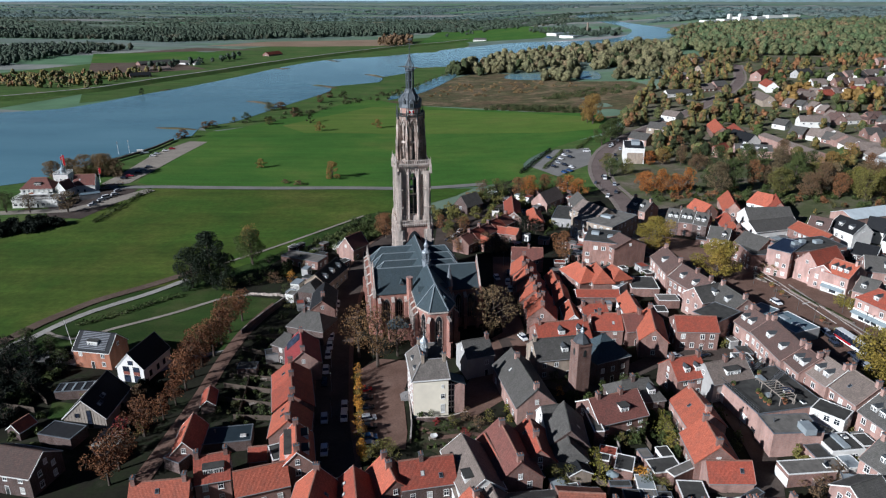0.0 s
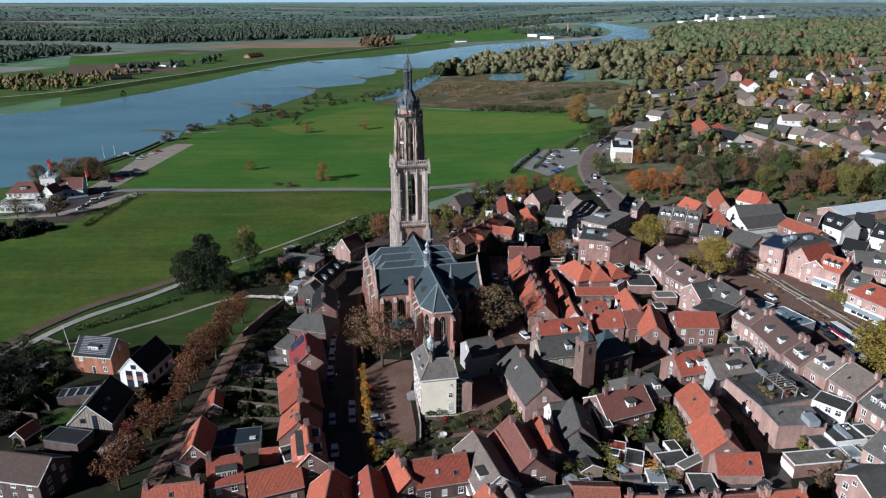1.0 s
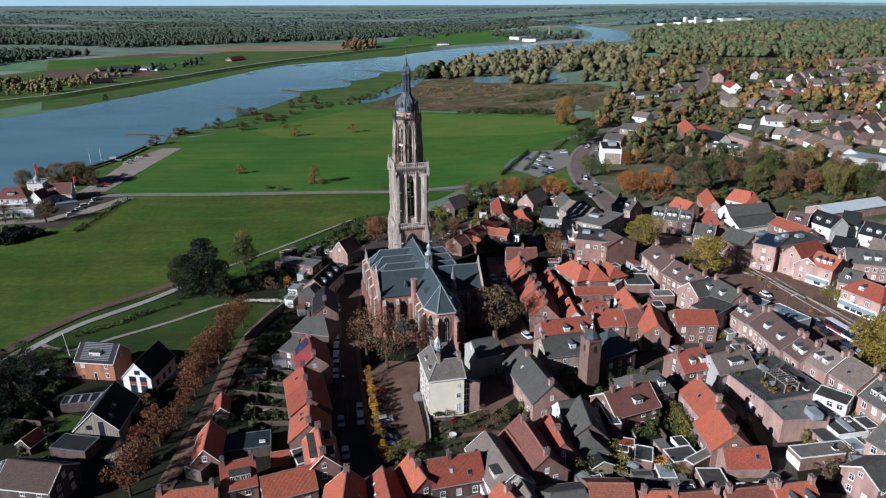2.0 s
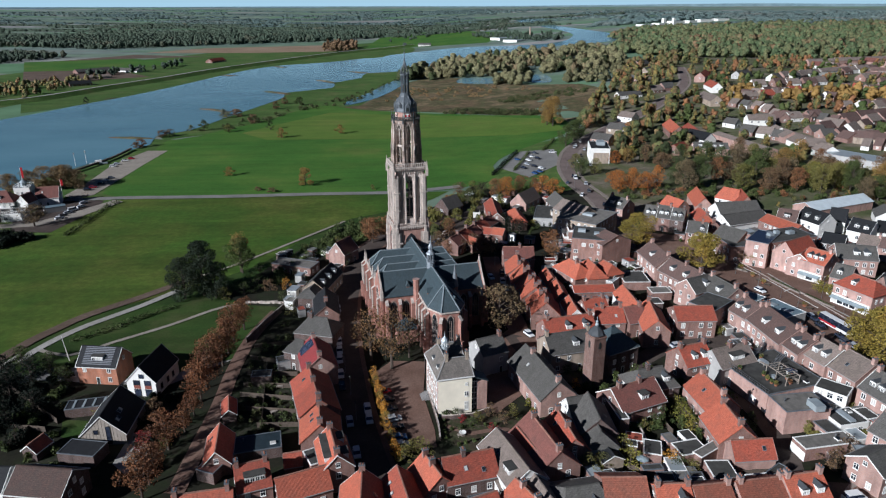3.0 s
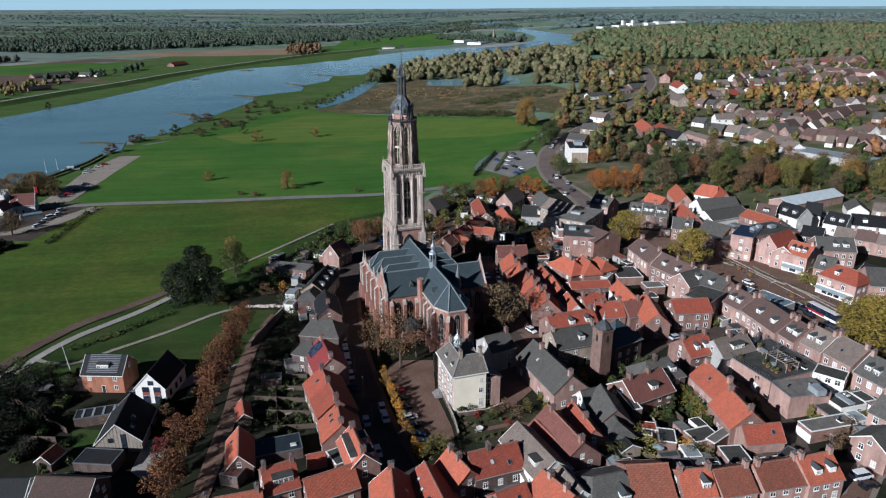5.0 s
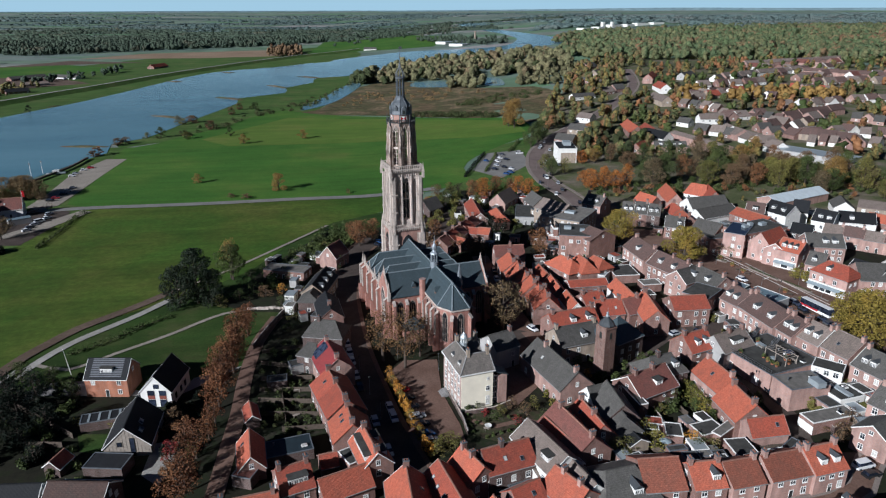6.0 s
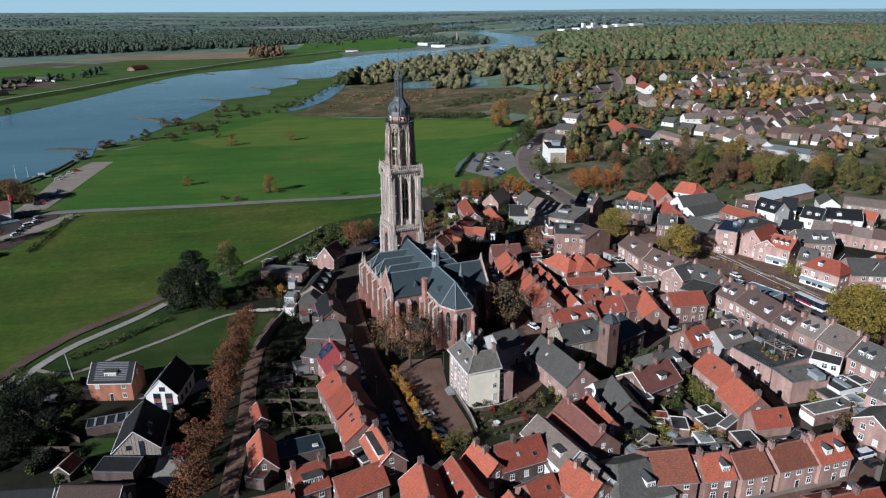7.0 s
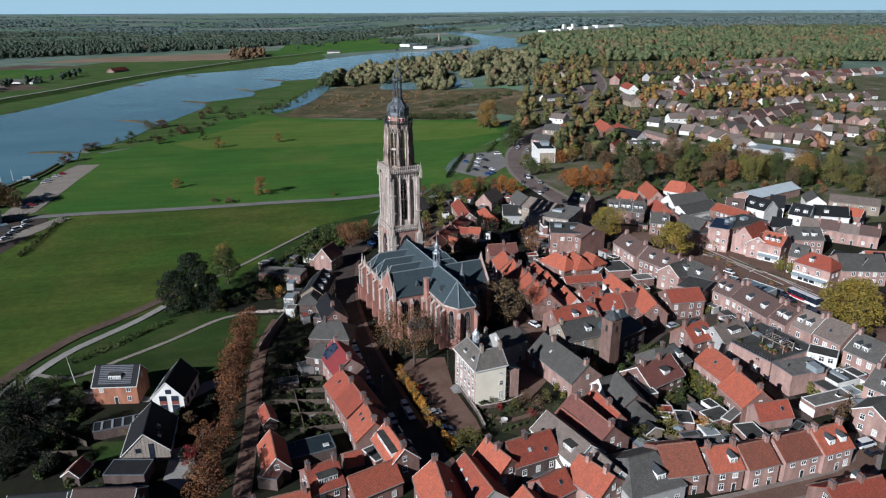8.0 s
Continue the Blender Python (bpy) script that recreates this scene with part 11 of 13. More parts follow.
tree(32.9, 347.5, 9, 4, 'round', 'green', dense=1100, low=0.22)
tree(29.0, 354.4, 8, 3.5, 'round', 'olive', dense=1100, low=0.22)
tree(65.8, 344.3, 11, 5, 'round', 'orange', dense=1100, low=0.22)
tree(70.8, 339.5, 10, 5, 'round', 'orange', dense=1100, low=0.22)
tree(96.7, 378.0, 11, 5.5, 'round', 'green', dense=1100, low=0.22)
tree(98.3, 395.2, 10, 5, 'round', 'olive', dense=1100, low=0.22)
tree(62.2, 348.9, 9, 4, 'round', 'rust', dense=1100, low=0.22)
tree(24.4, 338.5, 8, 4, 'round', 'green', dense=1100, low=0.22)
tree(36.6, 286.2, 8, 4, 'round', 'pine', dense=1100, low=0.22)
tree(41.6, 285.0, 7, 3.5, 'round', 'pine', dense=1100, low=0.22)
tree(34.6, 292.5, 8, 3.6, 'round', 'pine', dense=1100, low=0.22)
tree(49.0, 291.6, 4, 2.4, 'round', 'yellow', dense=1100, low=0.22)
tree(9.2, 286.0, 9, 4, 'round', 'rust', dense=1100, low=0.22)
tree(21.2, 348.2, 9, 4, 'round', 'brown', dense=1100, low=0.22)
tree(12.7, 328.6, 8, 3.5, 'round', 'rust', dense=1100, low=0.22)
tree(105.6, 337.2, 13.0, 6.2, 'round', 'orange', dense=1300, low=0.22, group='park trees')
tree(112.8, 337.7, 13.7, 5.2, 'round', 'orange', dense=1300, low=0.22, group='park trees')
tree(120.1, 338.4, 10.8, 6.0, 'round', 'orange', dense=1300, low=0.22, group='park trees')
tree(127.4, 340.4, 13.8, 4.4, 'round', 'orange', dense=1300, low=0.22, group='park trees')
tree(106.5, 351.4, 9.0, 4.0, 'round', 'orange', dense=1300, low=0.22, group='park trees')
tree(141.7, 337.5, 17.0, 7.6, 'round', 'sallow', dense=1300, low=0.22, group='park trees')
tree(149.9, 339.8, 18.2, 6.9, 'round', 'green', dense=1300, low=0.22, group='park trees')
tree(143.8, 349.5, 12.6, 7.0, 'round', 'green', dense=1300, low=0.22, group='park trees')
tree(164.1, 346.4, 15.9, 5.5, 'round', 'rust', dense=1300, low=0.22, group='park trees')
tree(171.3, 349.2, 12.3, 5.6, 'round', 'brown', dense=1300, low=0.22, group='park trees')
tree(172.0, 333.1, 15.0, 7.1, 'round', 'olive', dense=1300, low=0.22, group='park trees')
tree(184.5, 343.7, 18.2, 6.9, 'round', 'green', dense=1300, low=0.22, group='park trees')
tree(183.8, 328.0, 13.5, 7.0, 'round', 'brown', dense=1300, low=0.22, group='park trees')
tree(195.2, 336.1, 17.0, 5.9, 'round', 'brown', dense=1300, low=0.22, group='park trees')
tree(201.0, 329.3, 13.1, 6.4, 'round', 'rust', dense=1300, low=0.22, group='park trees')
tree(212.2, 333.9, 15.0, 6.6, 'round', 'yellow', dense=1300, low=0.22, group='park trees')
tree(208.2, 320.3, 17.1, 6.0, 'round', 'olive', dense=1300, low=0.22, group='park trees')
tree(224.6, 332.3, 14.4, 8.0, 'round', 'yellow', dense=1300, low=0.22, group='park trees')
tree(226.2, 322.6, 18.0, 6.3, 'round', 'green', dense=1300, low=0.22, group='park trees')
tree(240.0, 330.3, 12.3, 6.0, 'round', 'olive', dense=1300, low=0.22, group='park trees')
tree(242.8, 320.5, 17.0, 8.1, 'round', 'amber', dense=1300, low=0.22, group='park trees')
tree(253.8, 326.1, 18.2, 6.9, 'round', 'green', dense=1300, low=0.22, group='park trees')
tree(223.0, 379.2, 12.6, 7.0, 'round', 'amber', dense=1300, low=0.22, group='park trees')
tree(240.2, 391.8, 14.8, 5.2, 'round', 'amber', dense=1300, low=0.22, group='park trees')
tree(216.7, 387.6, 11.5, 5.6, 'round', 'green', dense=1300, low=0.22, group='park trees')
tree(204.2, 382.0, 15.0, 6.6, 'round', 'olive', dense=1300, low=0.22, group='park trees')
tree(203.2, 397.5, 16.0, 6.0, 'round', 'brown', dense=1300, low=0.22, group='park trees')
tree(188.9, 391.8, 11.7, 6.5, 'round', 'green', dense=1300, low=0.22, group='park trees')
tree(180.2, 393.2, 14.8, 5.2, 'round', 'green', dense=1300, low=0.22, group='park trees')
tree(248.0, 383.0, 10.7, 4.8, 'round', 'rust', dense=1300, low=0.22, group='park trees')
tree(233.2, 350.0, 13.0, 5.7, 'round', 'brown', dense=1300, low=0.22, group='park trees')
tree(161.2, 388.3, 14.8, 5.2, 'round', 'green', dense=1300, low=0.22, group='park trees')
tree(148.0, 383.0, 10.8, 6.0, 'round', 'brown', dense=1300, low=0.22, group='park trees')
tree(143.6, 399.2, 12.7, 4.4, 'round', 'brown', dense=1300, low=0.22, group='park trees')
tree(133.3, 401.5, 9.8, 4.8, 'round', 'amber', dense=1300, low=0.22, group='park trees')
tree(193.4, 379.6, 15.5, 6.6, 'round', 'sallow', dense=1300, low=0.22, group='park trees', seed=0)
tree(191.6, 355.2, 18.0, 7.1, 'round', 'green', dense=1300, low=0.22, group='park trees', seed=1)
tree(197.8, 349.9, 13.7, 6.5, 'round', 'olive', dense=1300, low=0.22, group='park trees', seed=2)
tree(201.7, 338.7, 16.6, 5.0, 'round', 'sallow', dense=1300, low=0.22, group='park trees', seed=0)
tree(207.4, 339.6, 13.1, 5.8, 'round', 'green', dense=1300, low=0.22, group='park trees', seed=1)
tree(210.0, 328.3, 14.9, 6.6, 'round', 'olive', dense=1300, low=0.22, group='park trees', seed=2)
tree(214.9, 336.4, 16.6, 6.2, 'round', 'sallow', dense=1300, low=0.22, group='park trees', seed=0)
tree(232.1, 332.5, 14.8, 7.5, 'round', 'green', dense=1300, low=0.22, group='park trees', seed=1)
tree(220.4, 327.1, 16.2, 5.3, 'round', 'olive', dense=1300, low=0.22, group='park trees', seed=2)
tree(223.1, 306.3, 13.2, 6.1, 'round', 'sallow', dense=1300, low=0.22, group='park trees', seed=0)
tree(231.7, 308.2, 13.5, 7.2, 'round', 'green', dense=1300, low=0.22, group='park trees', seed=1)
tree(249.5, 306.8, 18.7, 7.3, 'round', 'olive', dense=1300, low=0.22, group='park trees', seed=2)
tree(253.3, 307.1, 14.0, 7.5, 'round', 'sallow', dense=1300, low=0.22, group='park trees', seed=0)
tree(255.6, 295.5, 17.8, 5.0, 'round', 'green', dense=1300, low=0.22, group='park trees', seed=1)
tree(250.6, 292.2, 10.6, 6.2, 'round', 'olive', dense=1300, low=0.22, group='park trees', seed=2)
tree(254.2, 280.8, 12.8, 6.3, 'round', 'sallow', dense=1300, low=0.22, group='park trees', seed=0)
tree(224.6, 346.0, 14.9, 6.9, 'round', 'brown', dense=1100, low=0.22, group='park trees', seed=0)
tree(248.9, 352.9, 13.2, 6.8, 'round', 'brown', dense=1100, low=0.22, group='park trees', seed=1)
tree(229.8, 339.9, 13.8, 4.8, 'round', 'brown', dense=1100, low=0.22, group='park trees', seed=2)
tree(249.3, 332.7, 10.0, 5.0, 'round', 'brown', dense=1100, low=0.22, group='park trees', seed=0)
tree(252.2, 325.6, 14.8, 6.4, 'round', 'brown', dense=1100, low=0.22, group='park trees', seed=1)
tree(257.6, 340.0, 18.1, 6.9, 'round', 'brown', dense=1100, low=0.22, group='park trees', seed=2)
tree(284.4, 316.0, 14.0, 7.9, 'round', 'brown', dense=1100, low=0.22, group='park trees', seed=0)
tree(277.7, 295.2, 15.6, 5.2, 'round', 'brown', dense=1100, low=0.22, group='park trees', seed=1)
tree(277.9, 300.0, 12.4, 5.8, 'round', 'brown', dense=1100, low=0.22, group='park trees', seed=2)
tree(281.8, 302.6, 12.5, 6.2, 'round', 'brown', dense=1100, low=0.22, group='park trees', seed=0)

# ---- meadow bushes and river bank ----
tree(-65.6, 389.4, 10.5, 5.6, 'bush', 'amber', name='shrub', dense=1500, low=0.1)
tree(-114.8, 416.2, 6, 3.8, 'bush', 'amber', name='shrub', dense=1500, low=0.1)
tree(-82.6, 375.1, 3, 3.5, 'bush', 'brown', name='shrub', dense=1500, low=0.1)
tree(-91.6, 378.7, 2.5, 3, 'bush', 'brown', name='shrub', dense=1500, low=0.1)
tree(-54.0, 554.1, 8, 4.5, 'bush', 'amber', name='shrub', dense=1500, low=0.1)
tree(-99.4, 540.2, 8, 4.5, 'bush', 'amber', name='shrub', dense=1500, low=0.1)
tree(-26.1, 375.1, 3, 2.4, 'bush', 'olive', name='shrub', dense=1500, low=0.1)
tree(-114.0, 580.1, 8, 4, 'bush', 'green', name='shrub', dense=1500, low=0.1)
tree(-168.8, 581.8, 9, 5, 'bush', 'green', name='shrub', dense=1500, low=0.1)
tree(-179.4, 580.5, 5, 3.5, 'bush', 'olive', name='shrub', dense=1500, low=0.1)
tree(-134.2, 614.0, 8, 6, 'bush', 'brown', name='shrub', dense=1500, low=0.1)
tree(-147.0, 571.1, 6, 5, 'bush', 'olive', name='shrub', dense=1500, low=0.1)
tree(-155.2, 654.7, 7, 8, 'bush', 'brown', name='shrub', dense=1500, low=0.1)
tree(-169.8, 663.3, 6, 6, 'bush', 'willow', name='shrub', dense=1500, low=0.1)
tree(-163.8, 645.9, 5, 6, 'bush', 'olive', name='shrub', dense=1500, low=0.1)
tree(-104.4, 722.5, 9, 6, 'bush', 'green', name='shrub', dense=1500, low=0.1)
tree(-121.2, 733.0, 7, 6, 'bush', 'brown', name='shrub', dense=1500, low=0.1)
tree(-125.3, 697.4, 8, 6, 'bush', 'brown', name='shrub', dense=1500, low=0.1)
tree(-330.7, 751.9, 8, 4, 'bush', 'pine', name='shrub', dense=1500, low=0.1)
tree(-194.7, 552.4, 6, 6, 'bush', 'brown', name='shrub', dense=1500, low=0.1)
tree(-190.3, 556.6, 6, 5, 'bush', 'brown', name='shrub', dense=1500, low=0.1)
tree(-198.6, 513.1, 7, 5, 'bush', 'rust', name='shrub', dense=1500, low=0.1)
tree(-201.4, 509.3, 5, 4, 'bush', 'brown', name='shrub', dense=1500, low=0.1)
tree(120.3, 542.4, 24, 9, 'round', 'amber', dense=2600, low=0.15, label='tall pale poplar at the meadow edge')
tree(117.2, 549.1, 20, 7, 'round', 'amber', dense=2600, low=0.15, label='tall pale poplar at the meadow edge')

for x, y, h, r, leaf in ((-231.0, 388.0, 11, 7, 'birch'), (-222.0, 391.0, 12, 7, 'bare'), (-213.0, 392.5, 14, 8.6, 'birch'), (-203.5, 394.0, 14, 8.4, 'birch'), (-196.0, 394.5, 11, 6.5, 'bare'), (-208.0, 401.0, 12, 8, 'willow')):
    tree(x, y, h, r, 'round', leaf, dense=1500, low=0.12, label='wide pale willow beside the river inn')
for x, y, h, r, leaf in ((-187.5, 322.0, 11, 6.5, 'bare'), (-206.0, 321.0, 10, 4.4, 'bare'), (-218.0, 321.5, 11, 6, 'green')):
    tree(x, y, h, r, 'round', leaf, dense=900, low=0.25, label='thin-leaved garden tree before the river inn')
for x, y, h, r in ((109.9, 462.0, 15, 7), (119.0, 475.5, 16, 7.5), (127.0, 490.0, 14, 6.5)):
    tree(x, y, h, r, 'round', 'green', dense=1300, low=0.22, label='dark green tree along the road out of town')

# ---- woods and scrub, near to far ----
def off_works(u, v):
    """True away from the factory grounds and their approach."""
    return not (600 < u < 930 and 1560 < v < 1850)


off_road = beside([(86.7, 252.8), (89.8, 291.9), (91.8, 331.6), (90.5, 368.7), (97.5, 411.2), (117.4, 459.5), (165.0, 525.1), (229.6, 602.5), (305.5, 712.3), (356.9, 844.9)], 9.0)
willow_band = [(0.0, 985.0), (40.0, 1035.0), (95.0, 1150.0), (232.5, 1185.0), (340.0, 1200.0), (345.0, 1000.0), (300.0, 905.0), (225.0, 850.0), (190.0, 905.0), (140.0, 905.0), (80.0, 930.0), (40.0, 930.0)]
leafy_woods('willow_wood', scatter(RNG, willow_band, 230, (10, 17), (5.5, 9)), 'osier', 'pale willow wood on the river bank', RNG, 190, 0.7, 2)
leafy_woods('willow_wood', scatter(RNG, willow_band, 70, (8, 14), (5, 8)), 'sallow', 'amber-brown trees in the willow wood', RNG, 150, 0.7, 2)
leafy_woods('willow_wood', scatter(RNG, willow_band, 60, (9, 15), (5, 8)), 'alder', 'dark green trees in the willow wood', RNG, 150, 0.7, 2)
leafy_woods('willow_wood', scatter(RNG, [(112.0, 838.0), (135.0, 862.0), (160.0, 850.0), (168.0, 812.0), (140.0, 805.0)], 16, (9, 14), (5, 8)), 'osier', 'clump of pale willows between the ponds', RNG, 190, 0.7, 2)
leafy_woods('willow_wood', scatter(RNG, [(-2.0, 955.0), (22.0, 990.0), (40.0, 970.0), (22.0, 935.0)], 9, (13, 18), (6, 9)), 'alder', 'tall dark willows at the mouth of the side channel', RNG, 190, 0.7, 2)
leafy_woods('willow_wood', scatter(RNG, [(190.0, 800.0), (225.0, 850.0), (330.0, 960.0), (300.0, 850.0), (240.0, 770.0)], 60, (5, 10), (4, 6.5)), 'osier', 'low pale willow scrub along the marsh', RNG, 120, 0.6)
spray_woods('marsh_scrub', scatter(RNG, [(40.0, 636.0), (118.0, 598.0), (126.0, 614.0), (60.0, 655.0)], 90, (1.5, 3), (3, 5.5)), 'scrub', 'dark bramble scrub along the meadow ditch', RNG, 110, 0.6)
spray_woods('marsh_scrub', scatter(RNG, [(100.0, 690.0), (150.0, 740.0), (215.0, 745.0), (185.0, 700.0), (130.0, 665.0)], 60, (1, 2.4), (3, 6)), 'scrub', 'low dark scrub in the reed marsh', RNG, 110, 0.6)
spray_woods('marsh_scrub', scatter(RNG, [(-20.0, 735.0), (15.0, 850.0), (110.0, 830.0), (160.0, 770.0), (60.0, 720.0)], 70, (1, 2.4), (2, 4)), 'birch', 'pale reed tufts in the marsh', RNG, 90, 0.5)
spray_woods('bank_scrub', scatter(RNG, [(-182.9, 570.6), (-155.7, 616.7), (-120.0, 685.4), (-74.0, 753.0), (-50.9, 808.1), (18.3, 1019.2), (15.8, 965.0), (-48.9, 723.6), (-102.2, 672.1), (-140.6, 586.2)], 80, (1.2, 3.2), (2.2, 4.6)), 'scrub', 'low dark scrub along the river bank', RNG, 80, 0.55)
for x, y, h, r, leaf in ((123.5, 416.5, 7, 3.4, 'amber'), (125.4, 402.6, 9, 4.9, 'orange'), (136.8, 405.2, 11, 4.4, 'yellow'), (149.1, 413.4, 8, 3.9, 'olive'), (154.7, 406.4, 10, 3.4, 'green'), (156.9, 392.9, 7, 4.9, 'brown'), (173.1, 412.5, 9, 4.4, 'green'), (153.7, 434.8, 11, 3.9, 'rust'), (169.8, 445.4, 8, 3.4, 'green'), (105.8, 380.5, 10, 4.9, 'olive'), (172.5, 432.6, 7, 4.4, 'brown')):
    tree(x, y, h, r, 'round', leaf, dense=1000, low=0.15, group='trees beside the road')
roadside = [(129.0, 405.0), (180.0, 400.0), (206.0, 466.0), (150.0, 472.0), (136.0, 440.0)]
leafy_woods('verge_trees', scatter(RNG, roadside, 20, (6, 11), (3, 5), clear), 'townmix', 'autumn trees among the roadside gardens', RNG, 260, 0.4, 2)
leafy_woods('verge_trees', scatter(RNG, roadside, 12, (7, 12), (3, 5), clear), 'alder', 'dark green trees among the roadside gardens', RNG, 260, 0.4, 2)
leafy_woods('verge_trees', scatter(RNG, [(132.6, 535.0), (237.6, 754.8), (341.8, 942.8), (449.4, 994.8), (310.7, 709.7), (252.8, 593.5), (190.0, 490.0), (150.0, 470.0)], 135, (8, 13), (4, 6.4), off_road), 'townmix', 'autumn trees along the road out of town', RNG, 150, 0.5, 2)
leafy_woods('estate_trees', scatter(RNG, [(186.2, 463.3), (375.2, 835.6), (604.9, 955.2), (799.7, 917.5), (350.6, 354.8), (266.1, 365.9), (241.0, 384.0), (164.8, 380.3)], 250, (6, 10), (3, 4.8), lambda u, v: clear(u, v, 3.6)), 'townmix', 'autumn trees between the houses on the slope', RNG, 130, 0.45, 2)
leafy_woods('estate_trees', scatter(RNG, [(186.2, 463.3), (375.2, 835.6), (604.9, 955.2), (799.7, 917.5), (350.6, 354.8), (266.1, 365.9), (241.0, 384.0), (164.8, 380.3)], 80, (7, 12), (3.4, 5.2), lambda u, v: clear(u, v, 3.6)), 'green', 'dark green trees between the houses on the slope', RNG, 110, 0.5, 2)
leafy_woods('estate_trees', scatter(RNG, [(186.2, 463.3), (375.2, 835.6), (604.9, 955.2), (799.7, 917.5), (350.6, 354.8), (266.1, 365.9), (241.0, 384.0), (164.8, 380.3)], 60, (6, 10), (2.6, 4.4), clear), 'rust', 'russet trees between the houses on the slope', RNG, 80, 0.5, 2)
leafy_woods('estate_trees', scatter(RNG, [(291.5, 594.6), (395.7, 583.4), (438.2, 552.0), (475.2, 599.0), (396.4, 628.6), (328.8, 645.3)], 50, (8, 12), (4, 5.6), clear), 'amber', 'golden trees between the houses on the slope', RNG, 130, 0.5, 2)
spray_woods('town_shrubs', scatter(RNG, [(-125.2, 164.9), (-110.6, 171.6), (-96.6, 131.6), (-110.6, 133.3)], 16, (1, 3), (1.2, 2.4)), 'green', 'shrubs in the back gardens', RNG, 220, 0.3)
spray_woods('town_shrubs', scatter(RNG, [(-60.9, 192.2), (-50.6, 194.7), (-42.8, 144.5), (-56.6, 139.2), (-60.7, 157.0)], 55, (0.8, 2.2), (0.7, 1.5)), 'scrub', 'dark shrubs in the long back gardens', RNG, 160, 0.2)
spray_woods('town_shrubs', scatter(RNG, [(-57.8, 181.0), (-47.6, 179.7), (-42.8, 144.5), (-53.1, 143.4)], 34, (0.6, 1.8), (0.6, 1.2)), 'green', 'low shrubs in the back gardens', RNG, 120, 0.16)
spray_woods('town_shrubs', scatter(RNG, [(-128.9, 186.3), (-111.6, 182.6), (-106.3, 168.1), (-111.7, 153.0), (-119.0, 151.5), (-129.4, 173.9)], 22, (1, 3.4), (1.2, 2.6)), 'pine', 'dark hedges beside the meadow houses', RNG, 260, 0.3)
spray_woods('town_shrubs', scatter(RNG, [(-64.7, 255.4), (-38.9, 307.0), (-28.1, 309.9), (-28.3, 285.1), (-47.3, 266.1), (-62.7, 237.8)], 60, (2, 5), (2, 3.6)), 'green', 'shrubs along the meadow edge', RNG, 200, 0.4)
spray_woods('town_shrubs', scatter(RNG, [(-11.4, 316.1), (21.5, 350.4), (47.6, 355.3), (36.0, 296.5), (14.9, 301.5), (6.8, 278.7)], 50, (2, 6), (2, 3.5)), 'olive', 'shrubs along the town edge', RNG, 200, 0.4)
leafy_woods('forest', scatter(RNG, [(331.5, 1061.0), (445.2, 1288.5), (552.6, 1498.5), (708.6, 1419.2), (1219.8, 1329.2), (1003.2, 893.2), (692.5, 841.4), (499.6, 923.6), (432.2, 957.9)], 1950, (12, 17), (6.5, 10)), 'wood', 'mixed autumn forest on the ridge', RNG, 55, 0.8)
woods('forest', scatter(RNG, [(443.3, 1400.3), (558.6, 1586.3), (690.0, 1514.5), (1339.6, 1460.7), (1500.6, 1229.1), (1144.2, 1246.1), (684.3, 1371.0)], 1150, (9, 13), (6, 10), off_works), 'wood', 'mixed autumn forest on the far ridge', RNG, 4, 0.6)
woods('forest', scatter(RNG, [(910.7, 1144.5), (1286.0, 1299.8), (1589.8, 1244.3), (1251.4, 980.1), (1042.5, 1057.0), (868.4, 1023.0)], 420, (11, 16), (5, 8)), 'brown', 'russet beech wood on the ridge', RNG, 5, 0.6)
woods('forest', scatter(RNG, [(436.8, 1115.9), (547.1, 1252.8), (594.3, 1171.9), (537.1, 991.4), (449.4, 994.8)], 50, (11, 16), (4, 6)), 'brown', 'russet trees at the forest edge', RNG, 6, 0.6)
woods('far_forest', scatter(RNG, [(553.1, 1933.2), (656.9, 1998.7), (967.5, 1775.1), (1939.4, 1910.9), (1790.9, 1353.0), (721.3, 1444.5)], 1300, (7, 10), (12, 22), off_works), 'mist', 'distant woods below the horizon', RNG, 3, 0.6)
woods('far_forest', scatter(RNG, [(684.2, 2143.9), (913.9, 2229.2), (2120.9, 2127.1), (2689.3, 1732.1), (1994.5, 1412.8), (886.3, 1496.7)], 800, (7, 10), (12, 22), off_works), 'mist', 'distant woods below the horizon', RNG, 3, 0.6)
woods('far_forest', scatter(RNG, [(698.9, 1020.3), (1032.9, 1047.5), (1332.7, 943.4), (984.0, 631.9), (813.9, 829.9)], 700, (10, 16), (5, 8)), 'wood', 'mixed autumn forest beyond the houses', RNG, 5, 0.6)
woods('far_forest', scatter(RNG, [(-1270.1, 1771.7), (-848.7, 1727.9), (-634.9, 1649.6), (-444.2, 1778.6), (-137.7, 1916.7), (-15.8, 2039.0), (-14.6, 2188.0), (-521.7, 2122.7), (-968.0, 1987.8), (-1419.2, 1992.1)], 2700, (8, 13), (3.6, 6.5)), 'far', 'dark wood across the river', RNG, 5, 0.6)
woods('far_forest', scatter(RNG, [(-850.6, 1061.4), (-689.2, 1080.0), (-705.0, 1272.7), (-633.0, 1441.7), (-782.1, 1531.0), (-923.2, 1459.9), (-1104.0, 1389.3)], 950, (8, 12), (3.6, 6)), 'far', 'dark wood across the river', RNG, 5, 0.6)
woods('grove', scatter(RNG, [(-139.3, 1509.9), (-70.9, 1535.1), (-75.1, 1702.4), (-146.6, 1710.9)], 60, (14, 20), (5, 8)), 'brown', 'small grove on the river foreland', RNG, 8)
